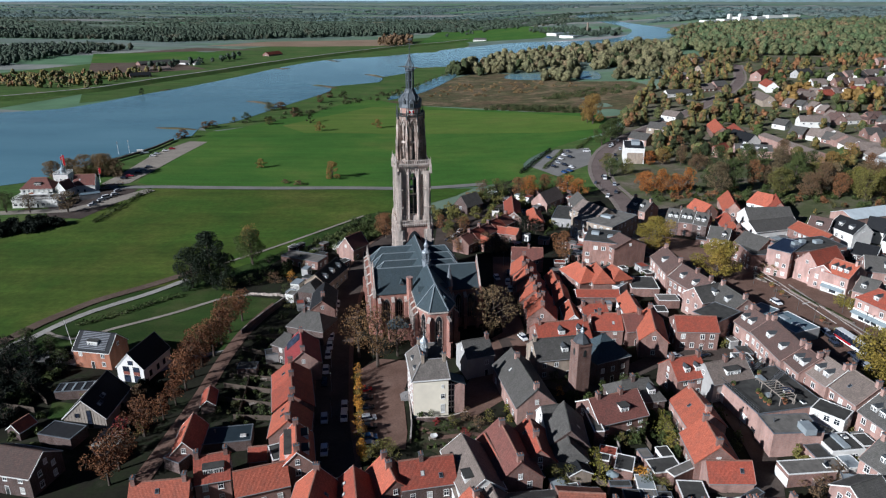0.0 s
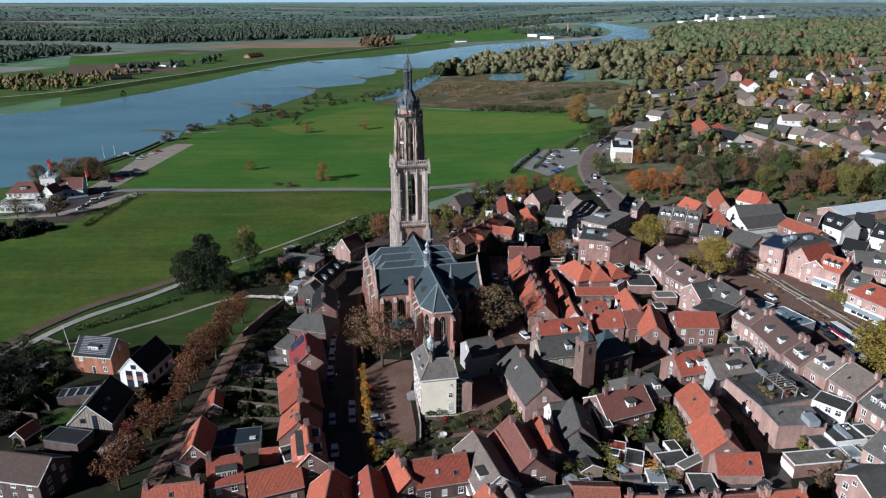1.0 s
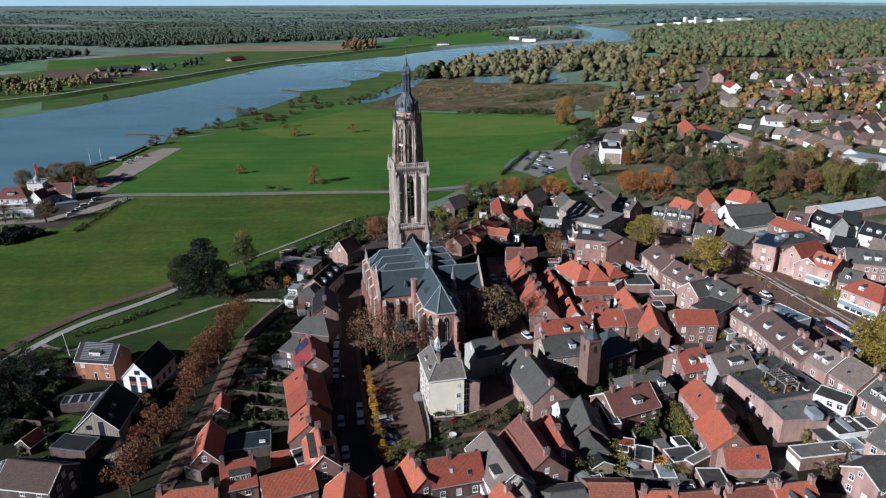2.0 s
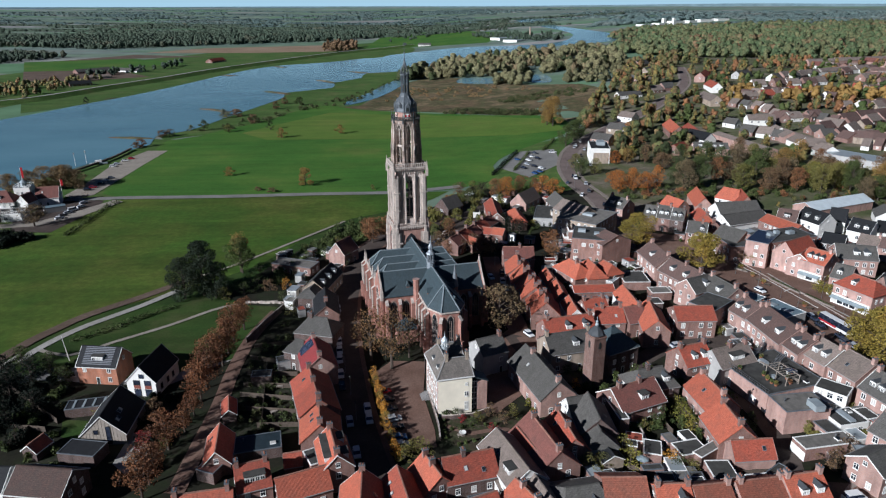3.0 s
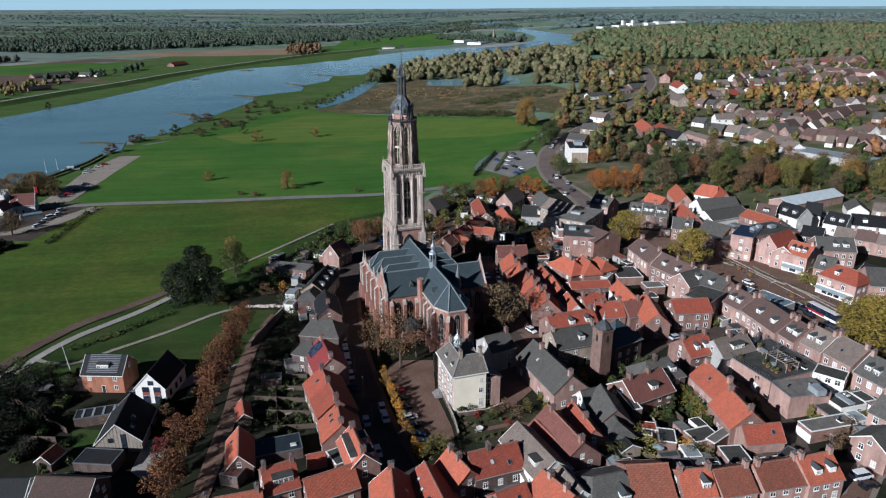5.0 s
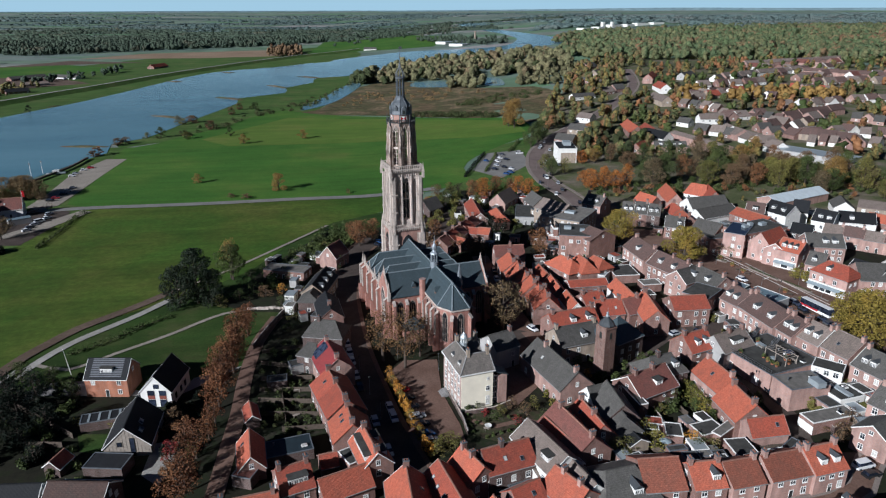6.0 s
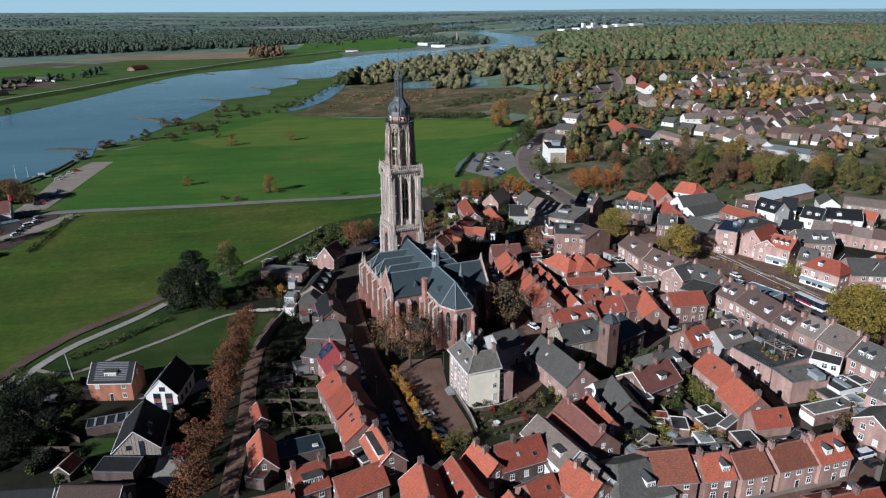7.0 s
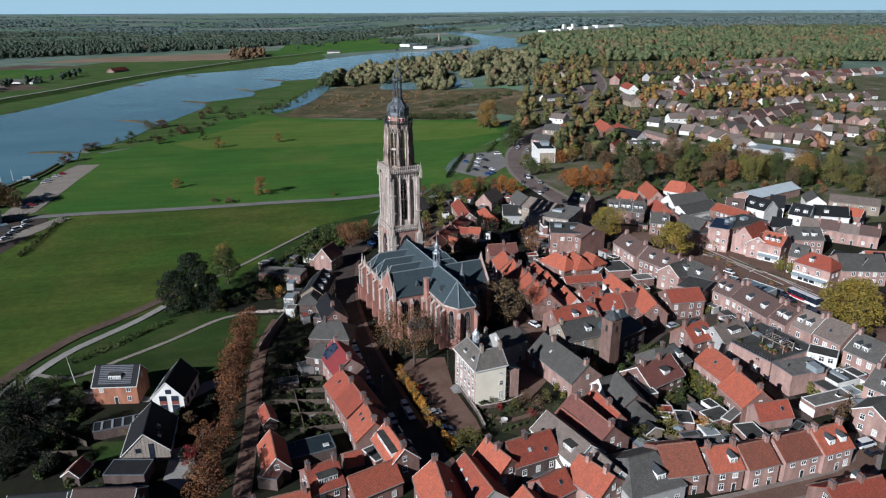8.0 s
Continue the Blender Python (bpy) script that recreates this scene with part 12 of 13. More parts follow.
woods('grove', scatter(RNG, [(-460.9, 1054.4), (-373.8, 1175.6), (-370.8, 1284.4), (-350.8, 1172.5), (-412.0, 1047.9)], 26, (7, 11), (4, 6)), 'far', 'trees round the distant farms', RNG, 8)
woods('grove', scatter(RNG, [(-594.7, 807.6), (-423.1, 807.8), (-412.3, 866.2), (-406.3, 1031.6), (-460.8, 981.3), (-666.9, 916.1)], 150, (5, 10), (3, 6)), 'townmix', 'autumn trees by the dike', RNG, 8)
woods('grove', scatter(RNG, [(225.7, 1880.2), (256.1, 1538.1), (359.9, 1445.0), (394.2, 1585.7), (332.8, 1797.1)], 120, (7, 11), (5, 8)), 'far', 'trees on the river bend', RNG, 5)
woods('grove', scatter(RNG, [(-72.4, 1702.1), (144.1, 1998.1), (359.4, 1931.8), (377.0, 2109.1), (94.9, 2277.9)], 60, (7, 11), (5, 8)), 'far', 'trees along the far bank', RNG, 5)
hedgerows('far_hedgerows', strew(RNG, [(-1526.6, 1977.8), (-740.8, 2170.6), (270.2, 1972.4), (300.1, 2172.4), (-812.5, 2396.4), (-1663.7, 2165.0)], 20, (200, 1100), (5, 8), (3, 5)), 'far', 'hedgerows and copses of the far plain', RNG)
hedgerows('far_hedgerows', strew(RNG, [(-1649.2, 2145.2), (-812.5, 2396.4), (304.1, 2199.7), (330.6, 2377.1), (-875.2, 2594.1), (-1771.3, 2312.0)], 16, (200, 1100), (5, 7), (3, 5)), 'far', 'hedgerows and copses of the far plain', RNG)
hedgerows('far_hedgerows', strew(RNG, [(-1755.2, 2290.1), (-875.2, 2594.1), (335.4, 2409.4), (361.8, 2586.0), (-935.2, 2783.6), (-1873.4, 2451.6)], 16, (200, 1100), (5, 7), (3, 5)), 'far', 'hedgerows and copses of the far plain', RNG)
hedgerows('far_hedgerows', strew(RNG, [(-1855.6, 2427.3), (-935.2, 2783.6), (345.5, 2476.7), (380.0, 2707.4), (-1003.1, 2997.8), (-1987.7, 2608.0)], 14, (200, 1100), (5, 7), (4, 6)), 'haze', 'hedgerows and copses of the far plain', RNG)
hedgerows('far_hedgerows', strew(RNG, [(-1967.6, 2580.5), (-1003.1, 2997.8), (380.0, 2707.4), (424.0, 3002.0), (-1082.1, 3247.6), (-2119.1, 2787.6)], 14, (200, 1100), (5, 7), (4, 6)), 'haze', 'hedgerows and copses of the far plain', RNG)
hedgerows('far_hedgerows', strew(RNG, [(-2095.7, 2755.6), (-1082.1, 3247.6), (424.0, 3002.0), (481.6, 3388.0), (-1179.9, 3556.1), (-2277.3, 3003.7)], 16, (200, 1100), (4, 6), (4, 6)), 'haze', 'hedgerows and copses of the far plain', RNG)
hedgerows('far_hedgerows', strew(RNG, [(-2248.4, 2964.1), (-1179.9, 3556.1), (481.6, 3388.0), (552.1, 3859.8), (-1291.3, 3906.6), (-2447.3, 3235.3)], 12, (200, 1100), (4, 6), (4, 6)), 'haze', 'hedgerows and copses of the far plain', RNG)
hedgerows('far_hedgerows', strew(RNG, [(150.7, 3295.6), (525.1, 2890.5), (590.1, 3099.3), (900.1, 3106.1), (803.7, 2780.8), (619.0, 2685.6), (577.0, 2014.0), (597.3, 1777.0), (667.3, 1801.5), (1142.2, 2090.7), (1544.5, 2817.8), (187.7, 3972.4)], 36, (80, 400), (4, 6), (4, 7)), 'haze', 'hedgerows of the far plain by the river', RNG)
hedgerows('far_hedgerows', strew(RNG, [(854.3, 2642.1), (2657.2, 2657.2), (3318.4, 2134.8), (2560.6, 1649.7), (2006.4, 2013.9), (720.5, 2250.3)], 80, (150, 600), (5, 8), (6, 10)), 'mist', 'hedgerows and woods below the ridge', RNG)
# near-black shrubs added to stand for the shade over these gardens
spray_woods('town_shrubs', scatter(RNG, [(-93.2, 166.5), (-75.3, 167.2), (-73.3, 148.3), (-74.9, 132.9), (-83.3, 140.3), (-84.7, 149.6)], 22, (1, 2.8), (1, 2)), 'pine', 'garden hedges and shrubs coloured near-black for shade', RNG, 240, 0.3)
spray_woods('town_shrubs', scatter(RNG, [(-131.9, 177.2), (-117.2, 179.4), (-107.0, 160.4), (-109.6, 140.7), (-120.8, 143.5)], 22, (1, 3), (1.2, 2.2)), 'pine', 'garden hedges and shrubs coloured near-black for shade', RNG, 240, 0.3)

def planter_wall(p, q):
    """A long low stone planter beside the street, with a clipped hedge in it."""
    d = math.hypot(q[0] - p[0], q[1] - p[1])
    x, y = (p[0] + q[0]) / 2, (p[1] + q[1]) / 2
    ob = empty("planter_wall", pose(x, y, ground_z(x, y) + 0.2, 0, 0, math.degrees(math.atan2(q[1] - p[1], q[0] - p[0]))), "long low stone planter with a clipped hedge", "planter")
    bm = bmesh.new()
    for v in (-0.6, 0.45):
        box(bm, -d / 2, v, -0.2, d / 2, v + 0.15, 0.55)
    for u in (-d / 2, d / 2 - 0.15):
        box(bm, u, -0.45, -0.2, u + 0.15, 0.45, 0.55)
    part("kerb_stones", bm, SLABS, ob)
    rng = np.random.default_rng(int(d * 10))
    n = int(d / 0.5)
    v, f = leaf_cloud(rng, [(-d / 2 + 0.4 + 0.5 * k * (d - 0.8) / (0.5 * n), 0, 0.55, 0.42) for k in range(n)], n * 40, 0.13)
    raw("foliage", v.tolist(), f.tolist(), LEAF["scrub"], ob)
    return ob


for p, q in (((121.1, 214.8), (124.3, 201.4)), ((125.3, 199.9), (128.3, 188.9)), ((113.9, 227.0), (116.8, 222.7))):
    planter_wall(p, q)

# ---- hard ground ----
sheet('yard', [(97.9, 213.3), (128.7, 178.6), (140.1, 147.1), (113.9, 118.5), (80.1, 124.3), (78.4, 158.0), (75.6, 184.6)], SHADEPAVERS, 0.14, 20, curve=False, label='paved yards behind the shops in shade-darkened brick', category='yard')
sheet('yard', [(96.5, 273.7), (125.9, 257.4), (147.0, 202.8), (153.0, 165.7), (123.1, 126.2), (111.3, 144.6), (103.4, 177.4), (90.4, 210.4), (83.7, 254.4)], PAVERS, 0.16, 20, curve=False, label='brick paving along the high street', category='yard')

# ---- vehicles ----
car(-36.8, 213.0, -84.1, 'white')
car(-36.7, 206.3, -84.0, 'white')
car(-36.3, 200.7, -83.9, 'white')
car(-35.6, 194.1, -83.9, 'white')
car(-35.2, 189.0, -83.9, 'white')
car(-34.7, 183.0, -83.9, 'white')
car(-34.3, 177.4, -83.8, 'white')
car(-33.6, 168.8, -83.7, 'white')
car(-32.9, 162.0, -83.7, 'black')
car(-30.1, 144.9, -82.0, 'silver')
car(-25.7, 150.4, -83.6, 'white')
car(-25.2, 145.7, -83.6, 'white')
car(-28.0, 132.1, -82.2, 'white')
car(-21.4, 158.4, 15.4, 'red')
car(-20.6, 154.0, 14.9, 'black')
car(-19.9, 149.6, 14.3, 'black')
car(-19.0, 145.1, 13.8, 'white')
car(-18.0, 137.0, 12.9, 'blue')
car(-17.4, 134.1, 12.5, 'silver')
car(-18.5, 141.3, 13.4, 'black')
car(-16.1, 284.6, -54.2, 'blue')
car(-14.4, 289.1, -54.8, 'black')
car(-12.7, 292.0, -55.2, 'grey')
car(-17.3, 280.3, -53.7, 'black')
car(-10.8, 296.6, -55.8, 'silver')
car(20.3, 234.1, -79.5, 'white')
car(24.8, 186.0, -68.2, 'white')
car(24.0, 229.4, -92.2, 'white')
car(24.2, 222.8, -93.6, 'white')
car(25.2, 237.8, -92.7, 'black')
car(83.6, 443.5, -58.4, 'grey')
car(75.4, 424.8, -56.8, 'white')
car(72.2, 414.1, -56.0, 'silver')
car(68.1, 404.2, -55.2, 'black')
car(75.3, 406.8, -55.8, 'black')
car(78.3, 401.2, -55.7, 'white')
car(75.5, 392.9, -55.1, 'blue')
car(79.4, 434.0, -57.6, 'white')
car(68.6, 428.7, -56.5, 'blue')
car(82.2, 427.8, -57.5, 'black')
car(71.9, 389.6, -54.6, 'blue')
van(95.8, 443.2, 3.6, 'white')
car(116.6, 459.8, -102.0, 'white')
car(123.2, 472.1, -102.4, 'white')
car(118.5, 445.5, -102.5, 'silver')
car(104.1, 410.9, -101.8, 'white')
car(100.0, 407.2, -101.4, 'black')
car(111.0, 427.6, -102.2, 'black')
car(97.1, 379.3, -101.7, 'black')
car(94.1, 358.6, -101.9, 'silver')
car(91.3, 316.6, -102.8, 'black')
car(91.3, 300.8, -103.4, 'black')
car(91.2, 343.3, -102.0, 'grey')
car(109.0, 416.1, -102.2, 'grey')
car(114.1, 455.3, -103, 'silver')
car(110.0, 401.6, -103, 'white')
car(91.7, 376.3, -112, 'black')
car(84.5, 362.2, -112, 'grey')
car(85.5, 336.7, -112, 'white')
van(91.9, 372.4, -100.3, 'white')
car(-180.6, 332.7, 41.6, 'white')
car(-180.3, 342.0, 42.4, 'silver')
car(-178.1, 352.6, 43.2, 'white')
car(-179.8, 360.1, 43.9, 'silver')
car(-180.9, 337.3, 42.0, 'grey')
van(-179.8, 346.8, 42.8, 'white')
car(-188.9, 388.4, 13.3, 'black')
car(-187.6, 393.2, 13.5, 'red')
car(-186.3, 401.9, 13.9, 'black')
car(-186.1, 408.5, 14.2, 'silver')
car(-185.2, 415.2, 14.5, 'grey')
car(-195.9, 447.6, 16.2, 'white')
car(-195.6, 454.0, 16.5, 'silver')
car(-193.8, 463.8, 16.9, 'white')
car(-191.5, 470.4, 17.2, 'red')
car(116.2, 180.0, -88.7, 'black')
car(115.4, 176.0, -88.5, 'black')
car(116.5, 168.2, -88.7, 'black')
car(116.2, 164.9, -88.6, 'grey')
car(116.9, 162.6, -88.8, 'silver')
car(116.5, 182.5, -88.8, 'silver')
van(75.8, 103.1, 5.6, 'white')
car(75.3, 100.2, 6.3, 'black')
car(75.0, 137.2, -94.5, 'black')
car(74.7, 133.1, -94.5, 'black')
car(67.0, 171.4, 15.3, 'silver')
car(75.5, 171.6, 19.8, 'black')
car(111.6, 204.9, -74.4, 'white')
bus(119.6, 175.2, -80.8, 'white')

# ---- hedges, fences, walls and posts ----
hedge_line([(46.3, 392.8), (59.5, 423.0), (72.5, 450.9)], 1.8, 2.2, 'pine', label='dark clipped hedge round the car park')
hedge_line([(61.5, 401.7), (70.4, 423.0), (80.3, 448.3)], 1.5, 1.8, 'green', label='clipped hedge in the car park')
hedge_line([(-65.1, 240.8), (-56.2, 260.6), (-48.1, 280.2), (-38.8, 304.4)], 2.6, 3.0, 'pine', label='dark hedge along the meadow edge')
hedge_line([(90.9, 452.4), (106.5, 484.1)], 1.8, 2.2, 'green', label='hedge beside the meadow')
hedge_line([(-166.6, 306.3), (-165.0, 328.9), (-164.4, 354.0), (-162.1, 360.0)], 2.0, 1.8, 'green', label='ragged hedge beside the river inn')
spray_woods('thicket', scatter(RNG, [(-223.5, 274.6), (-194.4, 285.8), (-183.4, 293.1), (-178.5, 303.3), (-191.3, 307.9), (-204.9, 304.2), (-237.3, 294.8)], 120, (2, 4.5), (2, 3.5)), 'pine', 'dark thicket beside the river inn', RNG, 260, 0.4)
hedge_line([(-119.1, 198.6), (-109.6, 206.0), (-101.5, 215.2), (-95.4, 220.3)], 3.0, 1.4, 'green', label='rough bramble bank beside the footpath')
hedge_line([(-105.6, 158.5), (-99.1, 155.9), (-94.0, 155.3)], 2.0, 1.8, 'olive', label='garden border of ornamental shrubs')
stone_line([(-70.2, 222.8), (-55.8, 221.0)], )
brick_wall([(-55.5, 218.1), (-60.6, 204.1), (-64.3, 191.8)], 1.8, label='dark brick wall along the lane')
brick_wall([(-9.2, 155.6), (-7.8, 141.6), (-7.8, 135.4)], 1.4, label='low brick wall with stone cap by the square')
brick_wall([(-6.7, 144.0), (1.3, 144.2), (6.2, 146.3)], 1.4, label='low garden wall before the town hall')
brick_wall([(54.9, 144.3), (54.8, 131.8), (55.8, 127.5)], 1.8, label='brick garden wall with stone cap')
brick_wall([(40.9, 137.5), (40.7, 129.1), (40.2, 124.7)], 1.8, label='brick garden wall with stone cap')
brick_wall([(78.7, 122.3), (78.5, 115.7), (85.0, 118.9)], 1.8, label='brick yard wall with stone cap')
fence([(-61.3, 188.5), (-48.4, 189.9)], 1.5)
fence([(-61.1, 181.4), (-48.2, 176.4)], 1.5)
fence([(-60.6, 172.1), (-46.1, 170.3)], 1.5)
fence([(-60.5, 166.0), (-44.8, 163.5)], 1.5)
fence([(-60.4, 160.8), (-43.6, 157.0)], 1.5)
fence([(-60.3, 154.2), (-42.8, 150.8)], 1.5)
fence([(-53.4, 145.8), (-42.1, 145.2)], 1.5)
fence([(-55.7, 177.3), (-52.3, 145.7)], 1.5)
fence([(-124.9, 170.4), (-104.5, 152.1)], 1.7)
fence([(-119.0, 151.5), (-105.9, 148.7)], 1.7)
fence([(-110.2, 152.8), (-110.3, 143.6)], 1.7)
fence([(49.1, 145.4), (48.4, 134.9)], 1.7)
fence([(36.1, 135.9), (36.3, 125.4)], 1.7)
fence([(30.3, 124.2), (35.6, 117.1)], 1.7)
fence([(47.5, 136.3), (48.3, 130.1)], 1.7)
fence([(94.3, 131.6), (98.2, 124.7)], 1.7)
fence([(82.0, 122.8), (89.5, 125.0)], 1.7)
fence([(55.3, 113.7), (63.2, 113.3)], 1.7)
fence([(50.6, 122.8), (55.9, 119.7)], 1.7)
lamp_post(-37.8, 219.3)
lamp_post(-36.5, 205.4)
lamp_post(-35.1, 192.8)
lamp_post(-32.4, 171.2)
lamp_post(-30.4, 158.7)
lamp_post(-28.5, 146.4)
lamp_post(-20.6, 176.1)
lamp_post(-9.5, 167.8)
lamp_post(23.9, 247.2)
lamp_post(20.7, 214.3)
lamp_post(111.3, 221.8)
lamp_post(113.7, 210.1)
lamp_post(115.9, 199.3)
lamp_post(116.1, 189.7)
lamp_post(129.2, 196.9)
lamp_post(129.3, 185.1)
lamp_post(93.3, 396.6)
lamp_post(85.2, 350.9)
lamp_post(86.2, 297.4)
lamp_post(69.0, 159.8)
lamp_post(71.9, 137.8)
lamp_post(106.2, 152.7)
flagpole(-115.2, 185.3, 8.5, 'leaning white flagpole beside the footpath')
flagpole(-199.2, 380.2, 9.0, 'white flagpole with red banner by the inn', True)
flagpole(-220.4, 382.9, 16.0, 'white flagpole with red banner by the inn', True)
tree(130.5, 201.0, 5.0, 2.6, 'round', 'yellow', dense=1800, low=0.28, name='clipped_tree', label='small clipped yellow-green tree in the high street')
tree(132.4, 197.3, 5.0, 2.6, 'round', 'yellow', dense=1800, low=0.28, name='clipped_tree', label='small clipped yellow-green tree in the high street')
tree(120.1, 233.5, 5.0, 2.6, 'round', 'yellow', dense=1800, low=0.28, name='clipped_tree', label='small clipped yellow-green tree in the high street')
tree(121.6, 229.4, 5.0, 2.6, 'round', 'yellow', dense=1800, low=0.28, name='clipped_tree', label='small clipped yellow-green tree in the high street')

# ---- river works ----
groyne([(-237.1, 555.4), (-218.6, 550.7), (-200.2, 546.0)], )
groyne([(-159.4, 843.8), (-143.2, 830.8), (-126.0, 812.8)], )
groyne([(-203.4, 707.5), (-187.5, 697.9), (-167.2, 676.9)], )
groyne([(-108.8, 965.9), (-96.4, 953.6), (-79.7, 923.9)], )
groyne([(-70.7, 1086.8), (-57.4, 1075.9), (-35.7, 1055.2)], )
groyne([(-317.2, 803.3), (-320.9, 796.8), (-327.7, 790.7)], )
groyne([(-229.8, 1047.5), (-240.6, 1040.8), (-254.6, 1050.9)], )
groyne([(-171.6, 1178.9), (-179.7, 1169.6), (-196.5, 1192.9)], )
dike([(-475.6, 702.9), (-407.7, 774.6), (-383.4, 826.5), (-362.2, 887.2), (-323.3, 983.8), (-287.5, 1089.2), (-233.2, 1219.6), (-152.3, 1385.7), (-68.4, 1534.7), (62.4, 1681.6)], )
jetty([(-215.4, 430.3), (-209.6, 451.0), (-204.5, 472.1), (-202.1, 501.4)], )
pontoon(-208.4, 457.3, 20)
river_beacon(-221.9, 454.1)
river_beacon(-217.2, 460.1)
works_chimney(318.6, 1561.3, 26.0)
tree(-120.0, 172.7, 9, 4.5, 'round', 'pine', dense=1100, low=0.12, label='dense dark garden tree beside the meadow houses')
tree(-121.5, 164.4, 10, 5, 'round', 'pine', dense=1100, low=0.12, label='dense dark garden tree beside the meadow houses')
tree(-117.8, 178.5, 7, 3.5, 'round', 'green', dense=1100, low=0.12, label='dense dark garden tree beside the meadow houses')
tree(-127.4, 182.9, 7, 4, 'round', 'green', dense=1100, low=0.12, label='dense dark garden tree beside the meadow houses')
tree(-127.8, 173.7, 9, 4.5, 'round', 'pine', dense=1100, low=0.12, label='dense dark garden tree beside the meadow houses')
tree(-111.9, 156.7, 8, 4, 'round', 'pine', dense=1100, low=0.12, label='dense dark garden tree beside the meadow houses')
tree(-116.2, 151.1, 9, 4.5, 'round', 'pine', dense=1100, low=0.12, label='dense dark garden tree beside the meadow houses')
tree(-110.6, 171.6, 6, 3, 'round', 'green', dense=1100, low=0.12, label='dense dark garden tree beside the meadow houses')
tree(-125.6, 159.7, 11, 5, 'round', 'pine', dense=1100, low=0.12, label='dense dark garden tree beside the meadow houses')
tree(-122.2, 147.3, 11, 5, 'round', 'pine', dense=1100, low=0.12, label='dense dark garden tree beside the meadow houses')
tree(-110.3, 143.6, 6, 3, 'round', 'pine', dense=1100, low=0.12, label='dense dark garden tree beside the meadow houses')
tree(-80.7, 152.9, 6, 3, 'bush', 'brown', name='shrub', dense=1500, low=0.1)
tree(-76.9, 146.3, 7, 3, 'bush', 'rust', name='shrub', dense=1500, low=0.1)
tree(-79.2, 139.8, 5, 2.5, 'bush', 'crimson', name='shrub', dense=1500, low=0.1)
tree(-74.9, 132.9, 6, 3, 'bush', 'rust', name='shrub', dense=1500, low=0.1)
tree(-77.2, 130.2, 6, 3, 'bush', 'brown', name='shrub', dense=1500, low=0.1)
tree(-73.8, 139.1, 5, 2.4, 'bush', 'olive', name='shrub', dense=1500, low=0.1)

# ---- street markings and benches ----
ribbon('road_marking', [(119.1, 216.9), (120.6, 208.3), (121.8, 198.5), (123.2, 189.2)], 0.35, WHITE, 0.34, label='white line on the brick road', category='road marking')
ribbon('road_marking', [(119.9, 203.8), (124.6, 205.8)], 0.35, WHITE, 0.34, label='white line on the brick road', category='road marking')
ribbon('road_marking', [(113.7, 244.3), (116.4, 230.4), (119.4, 218.8)], 0.35, WHITE, 0.34, label='white line on the brick road', category='road marking')
ribbon('kerb_strip', [(123.0, 220.1), (124.6, 205.8), (127.0, 192.9), (129.1, 181.4)], 0.8, PATH, 0.32, label='pale kerb strip along the shops', category='kerb')

# ---- roof terrace and garden furniture ----
pergola(82.2, 142.4, 7.41, -78.2, 7.0, 4.0)
steel_stair((80.8, 154.6, 7.36), (85.1, 156.8, 9.86))
steel_stair((82.7, 147.8, 7.43), (86.5, 149.8, 9.92))
planter(78.2, 144.1, 7.25, 'green')
planter(78.0, 142.0, 7.24, 'olive')
planter(78.2, 140.3, 7.25, 'green')
planter(78.6, 139.0, 7.27, 'olive')
planter(83.1, 141.6, 7.45, 'green')
planter(82.6, 139.4, 7.43, 'rust')
planter(73.7, 148.0, 7.07, 'green')
planter(82.2, 152.7, 7.41, 'olive')
planter(86.0, 144.1, 7.56, 'green')
garden_table(80.8, 149.4, 7.35, -78.2)
garden_table(84.7, 140.2, 7.51, -78.2)
parasol(84.6, 142.5, 7.51, SOLAR)
garden_table(33.3, 130.4, 0.28, 20)
garden_table(43.5, 124.1, 0.67, 50)
garden_table(30.0, 148.9, 0.15, 10)
garden_table(-50.3, 164.2, -1.4, 0)
garden_table(-50.1, 151.7, -1.4, 30)
garden_table(47.7, 121.2, 0.84, 60)
garden_table(-2.6, 136.5, -0.89, 15)
parasol(36.8, 120.0, 0.41, AWNING)
parasol(45.9, 120.4, 0.77, AWNING)

# ---- back yards ----
yards(RNG, [(61.1, 308.5), (121.6, 293.8), (107.8, 211.3), (72.1, 189.6), (32.0, 197.9)], 34)
yards(RNG, [(85.0, 195.9), (95.5, 178.5), (101.6, 153.6), (106.2, 134.8), (91.1, 115.6), (77.5, 124.8), (78.4, 158.0)], 26)
yards(RNG, [(21.5, 350.4), (74.7, 360.1), (48.8, 261.8), (25.2, 267.3)], 20)
yards(RNG, [(118.0, 284.0), (196.0, 272.0), (187.7, 235.6), (126.1, 244.4)], 20)
yards(RNG, [(11.6, 130.0), (57.7, 126.5), (77.5, 110.0), (51.7, 98.2), (9.2, 108.6)], 14)
yards(RNG, [(-66.2, 268.4), (-40.9, 286.8), (-36.6, 209.8), (-47.0, 194.3), (-55.9, 212.2)], 14)
spray_woods('garden_shrubs', scatter(RNG, [(61.1, 308.5), (121.6, 293.8), (107.8, 211.3), (72.1, 189.6), (32.0, 197.9)], 40, (1.2, 4.5), (1.0, 2.2), lambda u, v: clear(u, v, 0.8) and off_street(u, v, 1.0)), 'green', 'shrubs in the town gardens', RNG, 220, 0.22)
spray_woods('garden_shrubs', scatter(RNG, [(37.2, 166.0), (85.4, 170.7), (72.3, 121.2), (25.1, 125.1)], 60, (1.2, 4.5), (1.0, 2.2), lambda u, v: clear(u, v, 0.8) and off_street(u, v, 1.0)), 'green', 'shrubs in the town gardens', RNG, 220, 0.22)
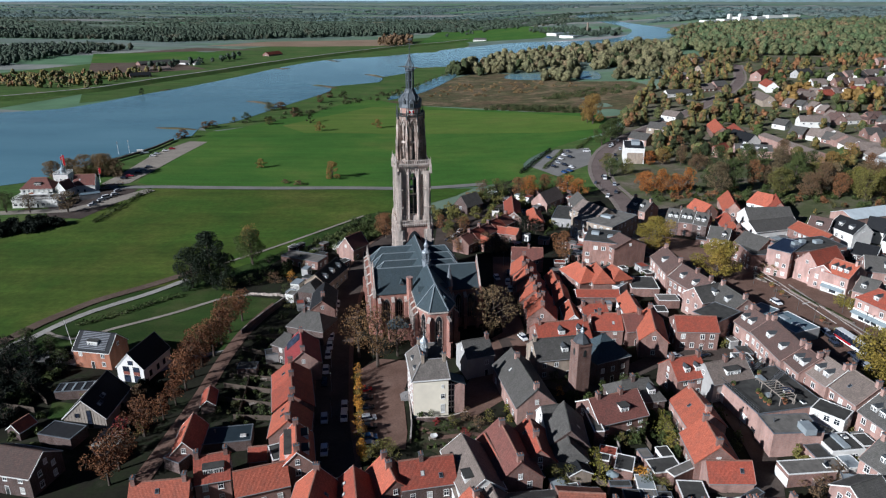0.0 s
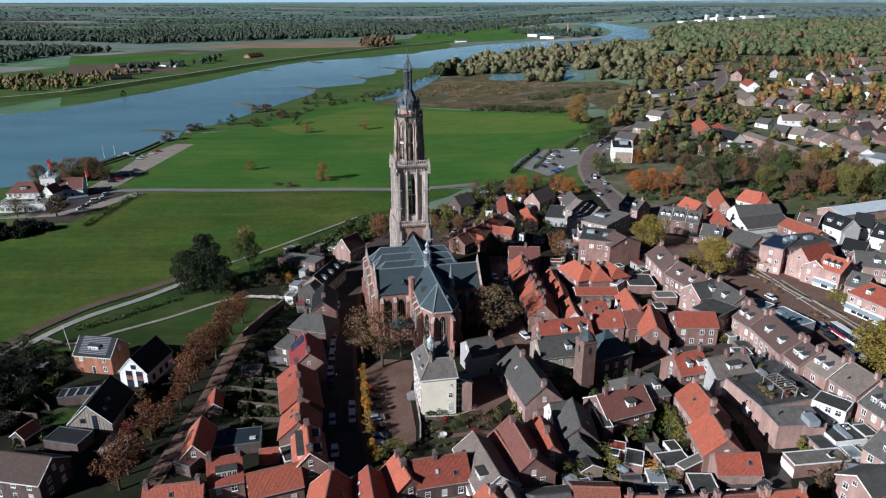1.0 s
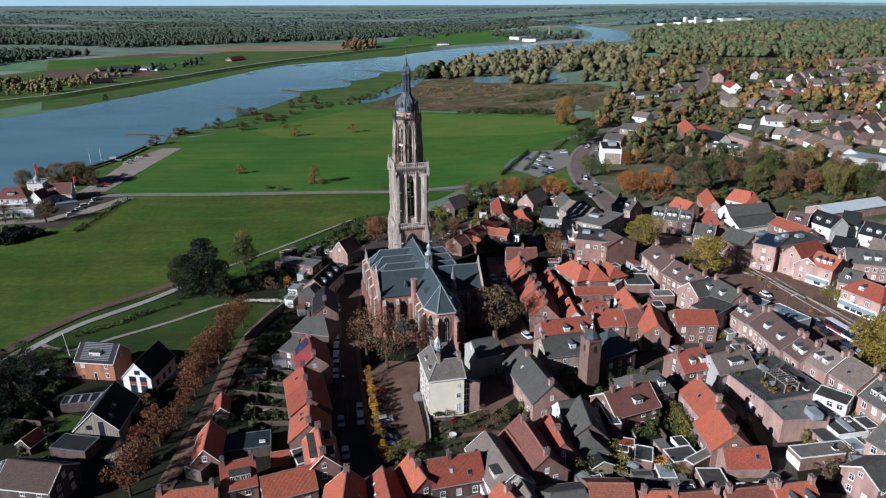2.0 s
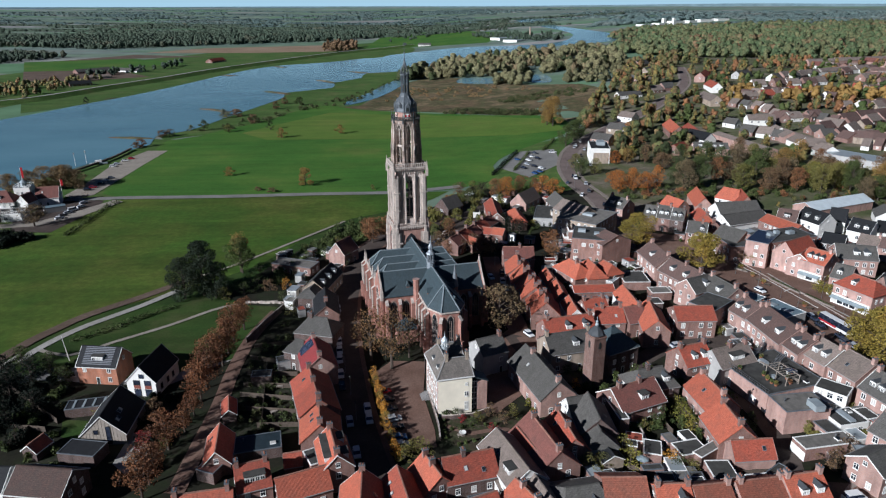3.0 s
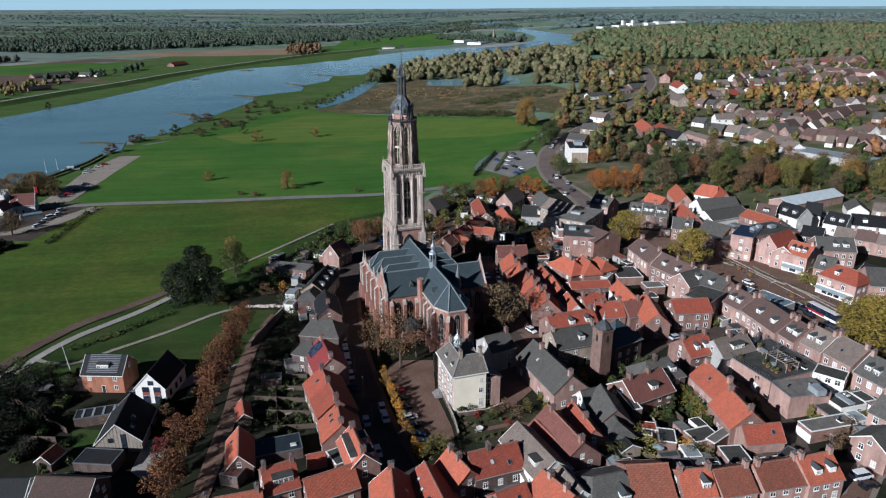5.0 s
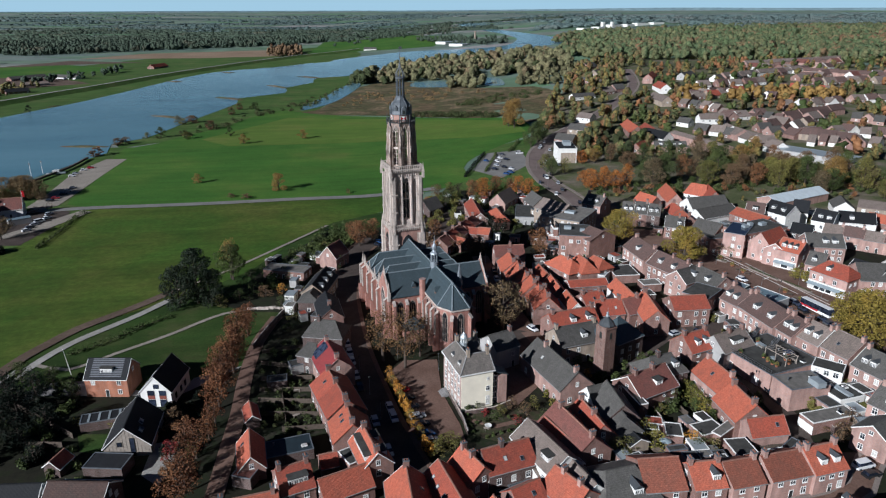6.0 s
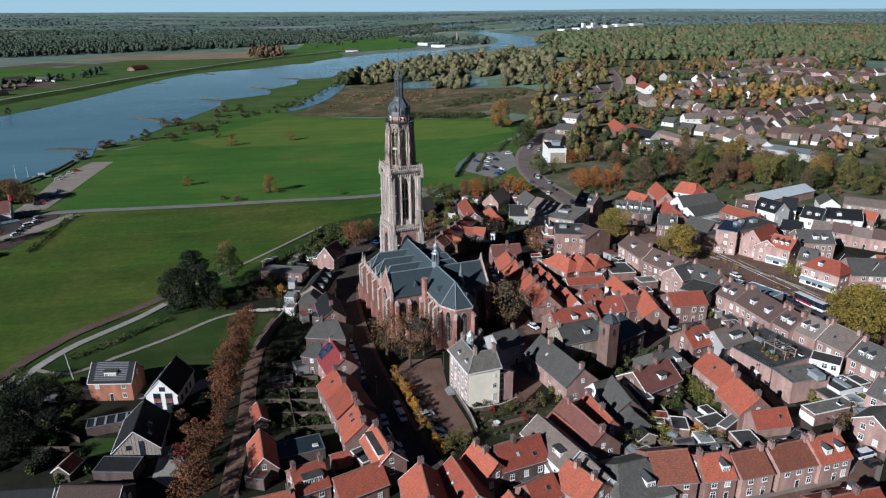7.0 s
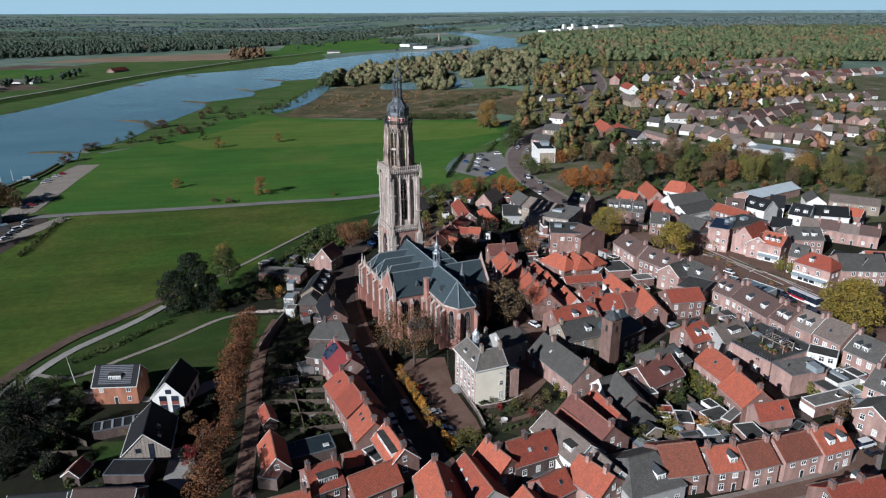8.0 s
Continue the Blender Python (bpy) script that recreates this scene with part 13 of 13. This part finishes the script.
spray_woods('garden_shrubs', scatter(RNG, [(85.0, 195.9), (95.5, 178.5), (101.6, 153.6), (106.2, 134.8), (91.1, 115.6), (77.5, 124.8), (78.4, 158.0)], 34, (1.2, 4.5), (1.0, 2.2), lambda u, v: clear(u, v, 0.8) and off_street(u, v, 1.0)), 'olive', 'shrubs in the town gardens', RNG, 220, 0.22)
spray_woods('garden_shrubs', scatter(RNG, [(21.5, 350.4), (74.7, 360.1), (48.8, 261.8), (25.2, 267.3)], 50, (1.2, 4.5), (1.0, 2.2), lambda u, v: clear(u, v, 0.8) and off_street(u, v, 1.0)), 'green', 'shrubs in the town gardens', RNG, 220, 0.22)
spray_woods('garden_shrubs', scatter(RNG, [(108.9, 327.3), (252.6, 317.0), (187.7, 235.6), (126.1, 244.4)], 60, (1.2, 4.5), (1.0, 2.2), lambda u, v: clear(u, v, 0.8) and off_street(u, v, 1.0)), 'townmix', 'shrubs in the town gardens', RNG, 220, 0.22)

hedge_line([(52.0, 137.6), (53.4, 132.7), (54.4, 128.1)], 3.0, 2.4, 'yellow', label='tall yellow-green hedge between the gardens')

# ---- town hall garden ----
hedge_line([(-6.5, 139.0), (0.7, 140.3), (6.4, 139.8)], 0.7, 0.9, 'green', label='low clipped box hedge in the town hall garden')
hedge_line([(-3.4, 133.1), (2.5, 134.5), (7.8, 136.0)], 0.7, 0.9, 'green', label='low clipped box hedge in the town hall garden')
hedge_line([(-6.2, 143.1), (-6.3, 135.9)], 0.7, 0.9, 'green', label='low clipped box hedge in the town hall garden')
ribbon('path', [(-6.4, 141.4), (0.1, 137.2), (7.6, 138.4), (13.3, 135.1)], 1.6, PAVERS, 0.3, label='brick garden path between flower beds', category='path')
stone_basin(-2.2, 136.9)
tree(3.5, 271.9, 8, 3.5, 'round', 'brown', dense=1100, low=0.25)
tree(6.2, 262.9, 7, 3, 'round', 'rust', dense=1100, low=0.25)
tree(2.2, 283.5, 7, 3, 'round', 'green', dense=1100, low=0.25)
tree(-0.9, 292.1, 8, 3.4, 'round', 'rust', dense=1100, low=0.25)
tree(8.1, 294.4, 6, 2.6, 'round', 'green', dense=1100, low=0.25)
tree(18.0, 268.9, 7, 3.2, 'round', 'brown', dense=1100, low=0.25)
tree(12.9, 264.3, 6, 2.6, 'round', 'brown', dense=1100, low=0.25)
car(2.7, 278.0, 51.1, 'black')
car(5.3, 283.6, 51.3, 'silver')
car(8.1, 289.5, 51.4, 'white')
car(10.9, 295.5, 51.6, 'grey')

# ---- planters and benches of the high street ----
bench(114.9, 228.3, -38)
bench(115.6, 223.3, -38)
bench(116.0, 214.0, -38)
bench(116.7, 209.5, -38)
bench(119.2, 192.9, -38)
bench(119.8, 189.0, -38)
bench(119.8, 185.4, -38)
bench(120.7, 180.0, -38)
planter(116.0, 226.8, 3.57, 'yellow', 0.8)
planter(116.3, 218.5, 3.58, 'yellow', 0.8)
planter(116.5, 211.7, 3.58, 'yellow', 0.8)
planter(119.7, 191.4, 3.67, 'yellow', 0.8)
planter(120.2, 183.6, 3.68, 'yellow', 0.8)
planter(120.7, 177.9, 3.7, 'yellow', 0.8)
planter(121.1, 174.9, 3.71, 'yellow', 0.8)
spray_woods('park_shrubs', scatter(RNG, [(105.3, 325.9), (137.3, 321.1), (194.2, 311.0), (244.5, 294.3), (283.2, 302.0), (312.0, 333.4), (215.0, 343.4), (150.0, 348.4), (109.0, 344.7)], 170, (1.2, 4), (1.8, 3.2)), 'green', 'dark undergrowth below the park trees', RNG, 130, 0.4)
spray_woods('park_shrubs', scatter(RNG, [(105.3, 325.9), (137.3, 321.1), (194.2, 311.0), (244.5, 294.3), (283.2, 302.0), (312.0, 333.4), (215.0, 343.4), (150.0, 348.4), (109.0, 344.7)], 40, (1.2, 4), (1.8, 3.2)), 'rust', 'russet undergrowth below the park trees', RNG, 130, 0.4)
hedge_line([(139.5, 210.4), (139.9, 206.5)], 2.6, 2.4, 'yellow', label='clipped yellow-green hedge block before the shops')
hedge_line([(140.0, 204.3), (140.4, 200.6)], 2.6, 2.4, 'yellow', label='clipped yellow-green hedge block before the shops')
hedge_line([(120.7, 235.4), (121.2, 230.8)], 2.6, 2.4, 'yellow', label='clipped yellow-green hedge block before the shops')
brick_wall([(124.1, 205.5), (125.7, 191.7), (127.3, 176.8)], 0.5, label='low brick planter wall along the high street')
brick_wall([(117.8, 235.9), (120.2, 221.2), (121.4, 211.9)], 0.5, label='low brick planter wall along the high street')


# ---- small details ----
sun_house = next(o for o in scene.objects if o.name.startswith("house") and "solar strips" in o.get("label", ""))
for k in range(11):
    bm = bmesh.new()
    box(bm, -4.3, -0.12, 0.0, 4.3, 0.12, 0.1)
    f = (k + 0.6) / 11.6
    p = part("solar_strip", bm, SOLARSTRIP, sun_house, "glossy solar strip")
    p.matrix_basis = pose(0, -4.25 * f, 9.5 - 3.9 * f + 0.3) @ pose(0, 0, 0, math.degrees(math.atan(3.9 / 4.25)), 0, 0)

def body_of(thing):
    return next(c for c in thing.children if c.name.startswith('wall'))


def dark_window(parent, x, y, z, w, h, rz):
    """A plain dark-framed pane in a wall; rz turns its outer side from -y."""
    bm = bmesh.new()
    for x0, z0, x1, z1 in ((-w / 2, 0, w / 2, 0.08), (-w / 2, h - 0.08, w / 2, h), (-w / 2, 0.08, -w / 2 + 0.08, h - 0.08), (w / 2 - 0.08, 0.08, w / 2, h - 0.08)):
        box(bm, x0, -0.07, z0, x1, 0.05, z1)
    box(bm, -w / 2 + 0.08, -0.03, 0.08, w / 2 - 0.08, 0.03, h - 0.08, 1)
    return at(part("window", bm, [DARKWOOD, SOLAR], parent), x, y, z, rz)


# white house: tall windows over red-brown panels in the gable
Lw, Ww = [max(v.co[k] for v in body_of(white_house).data.vertices) for k in (0, 1)]
for y in (-1.9, 1.2):
    bm = bmesh.new()
    box(bm, -Lw - 0.06, y - 0.95, 2.4, -Lw - 0.01, y + 0.95, 3.5)
    part("cladding_panel", bm, REDPANEL, white_house)
    dark_window(white_house, -Lw - 0.03, y, 3.5, 1.9, 1.5, -90)
    dark_window(white_house, -Lw - 0.03, y, 0.1, 1.9, 2.2, -90)
dark_window(white_house, -Lw - 0.03, -0.4, 5.6, 1.5, 1.3, -90)
for x in (-3.5, 0.0, 3.0):
    dark_window(white_house, x, Ww + 0.02, 1.0, 1.2, 1.8, 180)
    dark_window(white_house, x, -Ww - 0.02, 1.0, 1.2, 1.8, 0)
# barn house: tall glazed strip and a window in the boarded gable
Lb, Wb = [max(v.co[k] for v in body_of(barn_house).data.vertices) for k in (0, 1)]
dark_window(barn_house, Lb + 0.05, -1.6, 3.2, 1.1, 1.2, 90)
dark_window(barn_house, Lb + 0.05, 1.3, 0.3, 1.1, 5.0, 90)
for k in range(13):
    y = -4.8 + 0.8 * k
    bm = bmesh.new()
    box(bm, Lb, y - 0.04, 0.0, Lb + 0.05, y + 0.04, 2.9 + (5.25 - abs(y)) * 0.9)
    part("batten", bm, WALL["wood"], barn_house)
for x in (-4.0, 0.0, 4.0):
    window(barn_house, x, -Wb - 0.02, 0.9, 1.4, 1.6, 0)
# balconies on the dark brick house
balcony(balcony_house, -1.5, 4.5, -4.5, 3.0)
balcony(balcony_house, -4.0, 1.5, -4.5, 0.6)
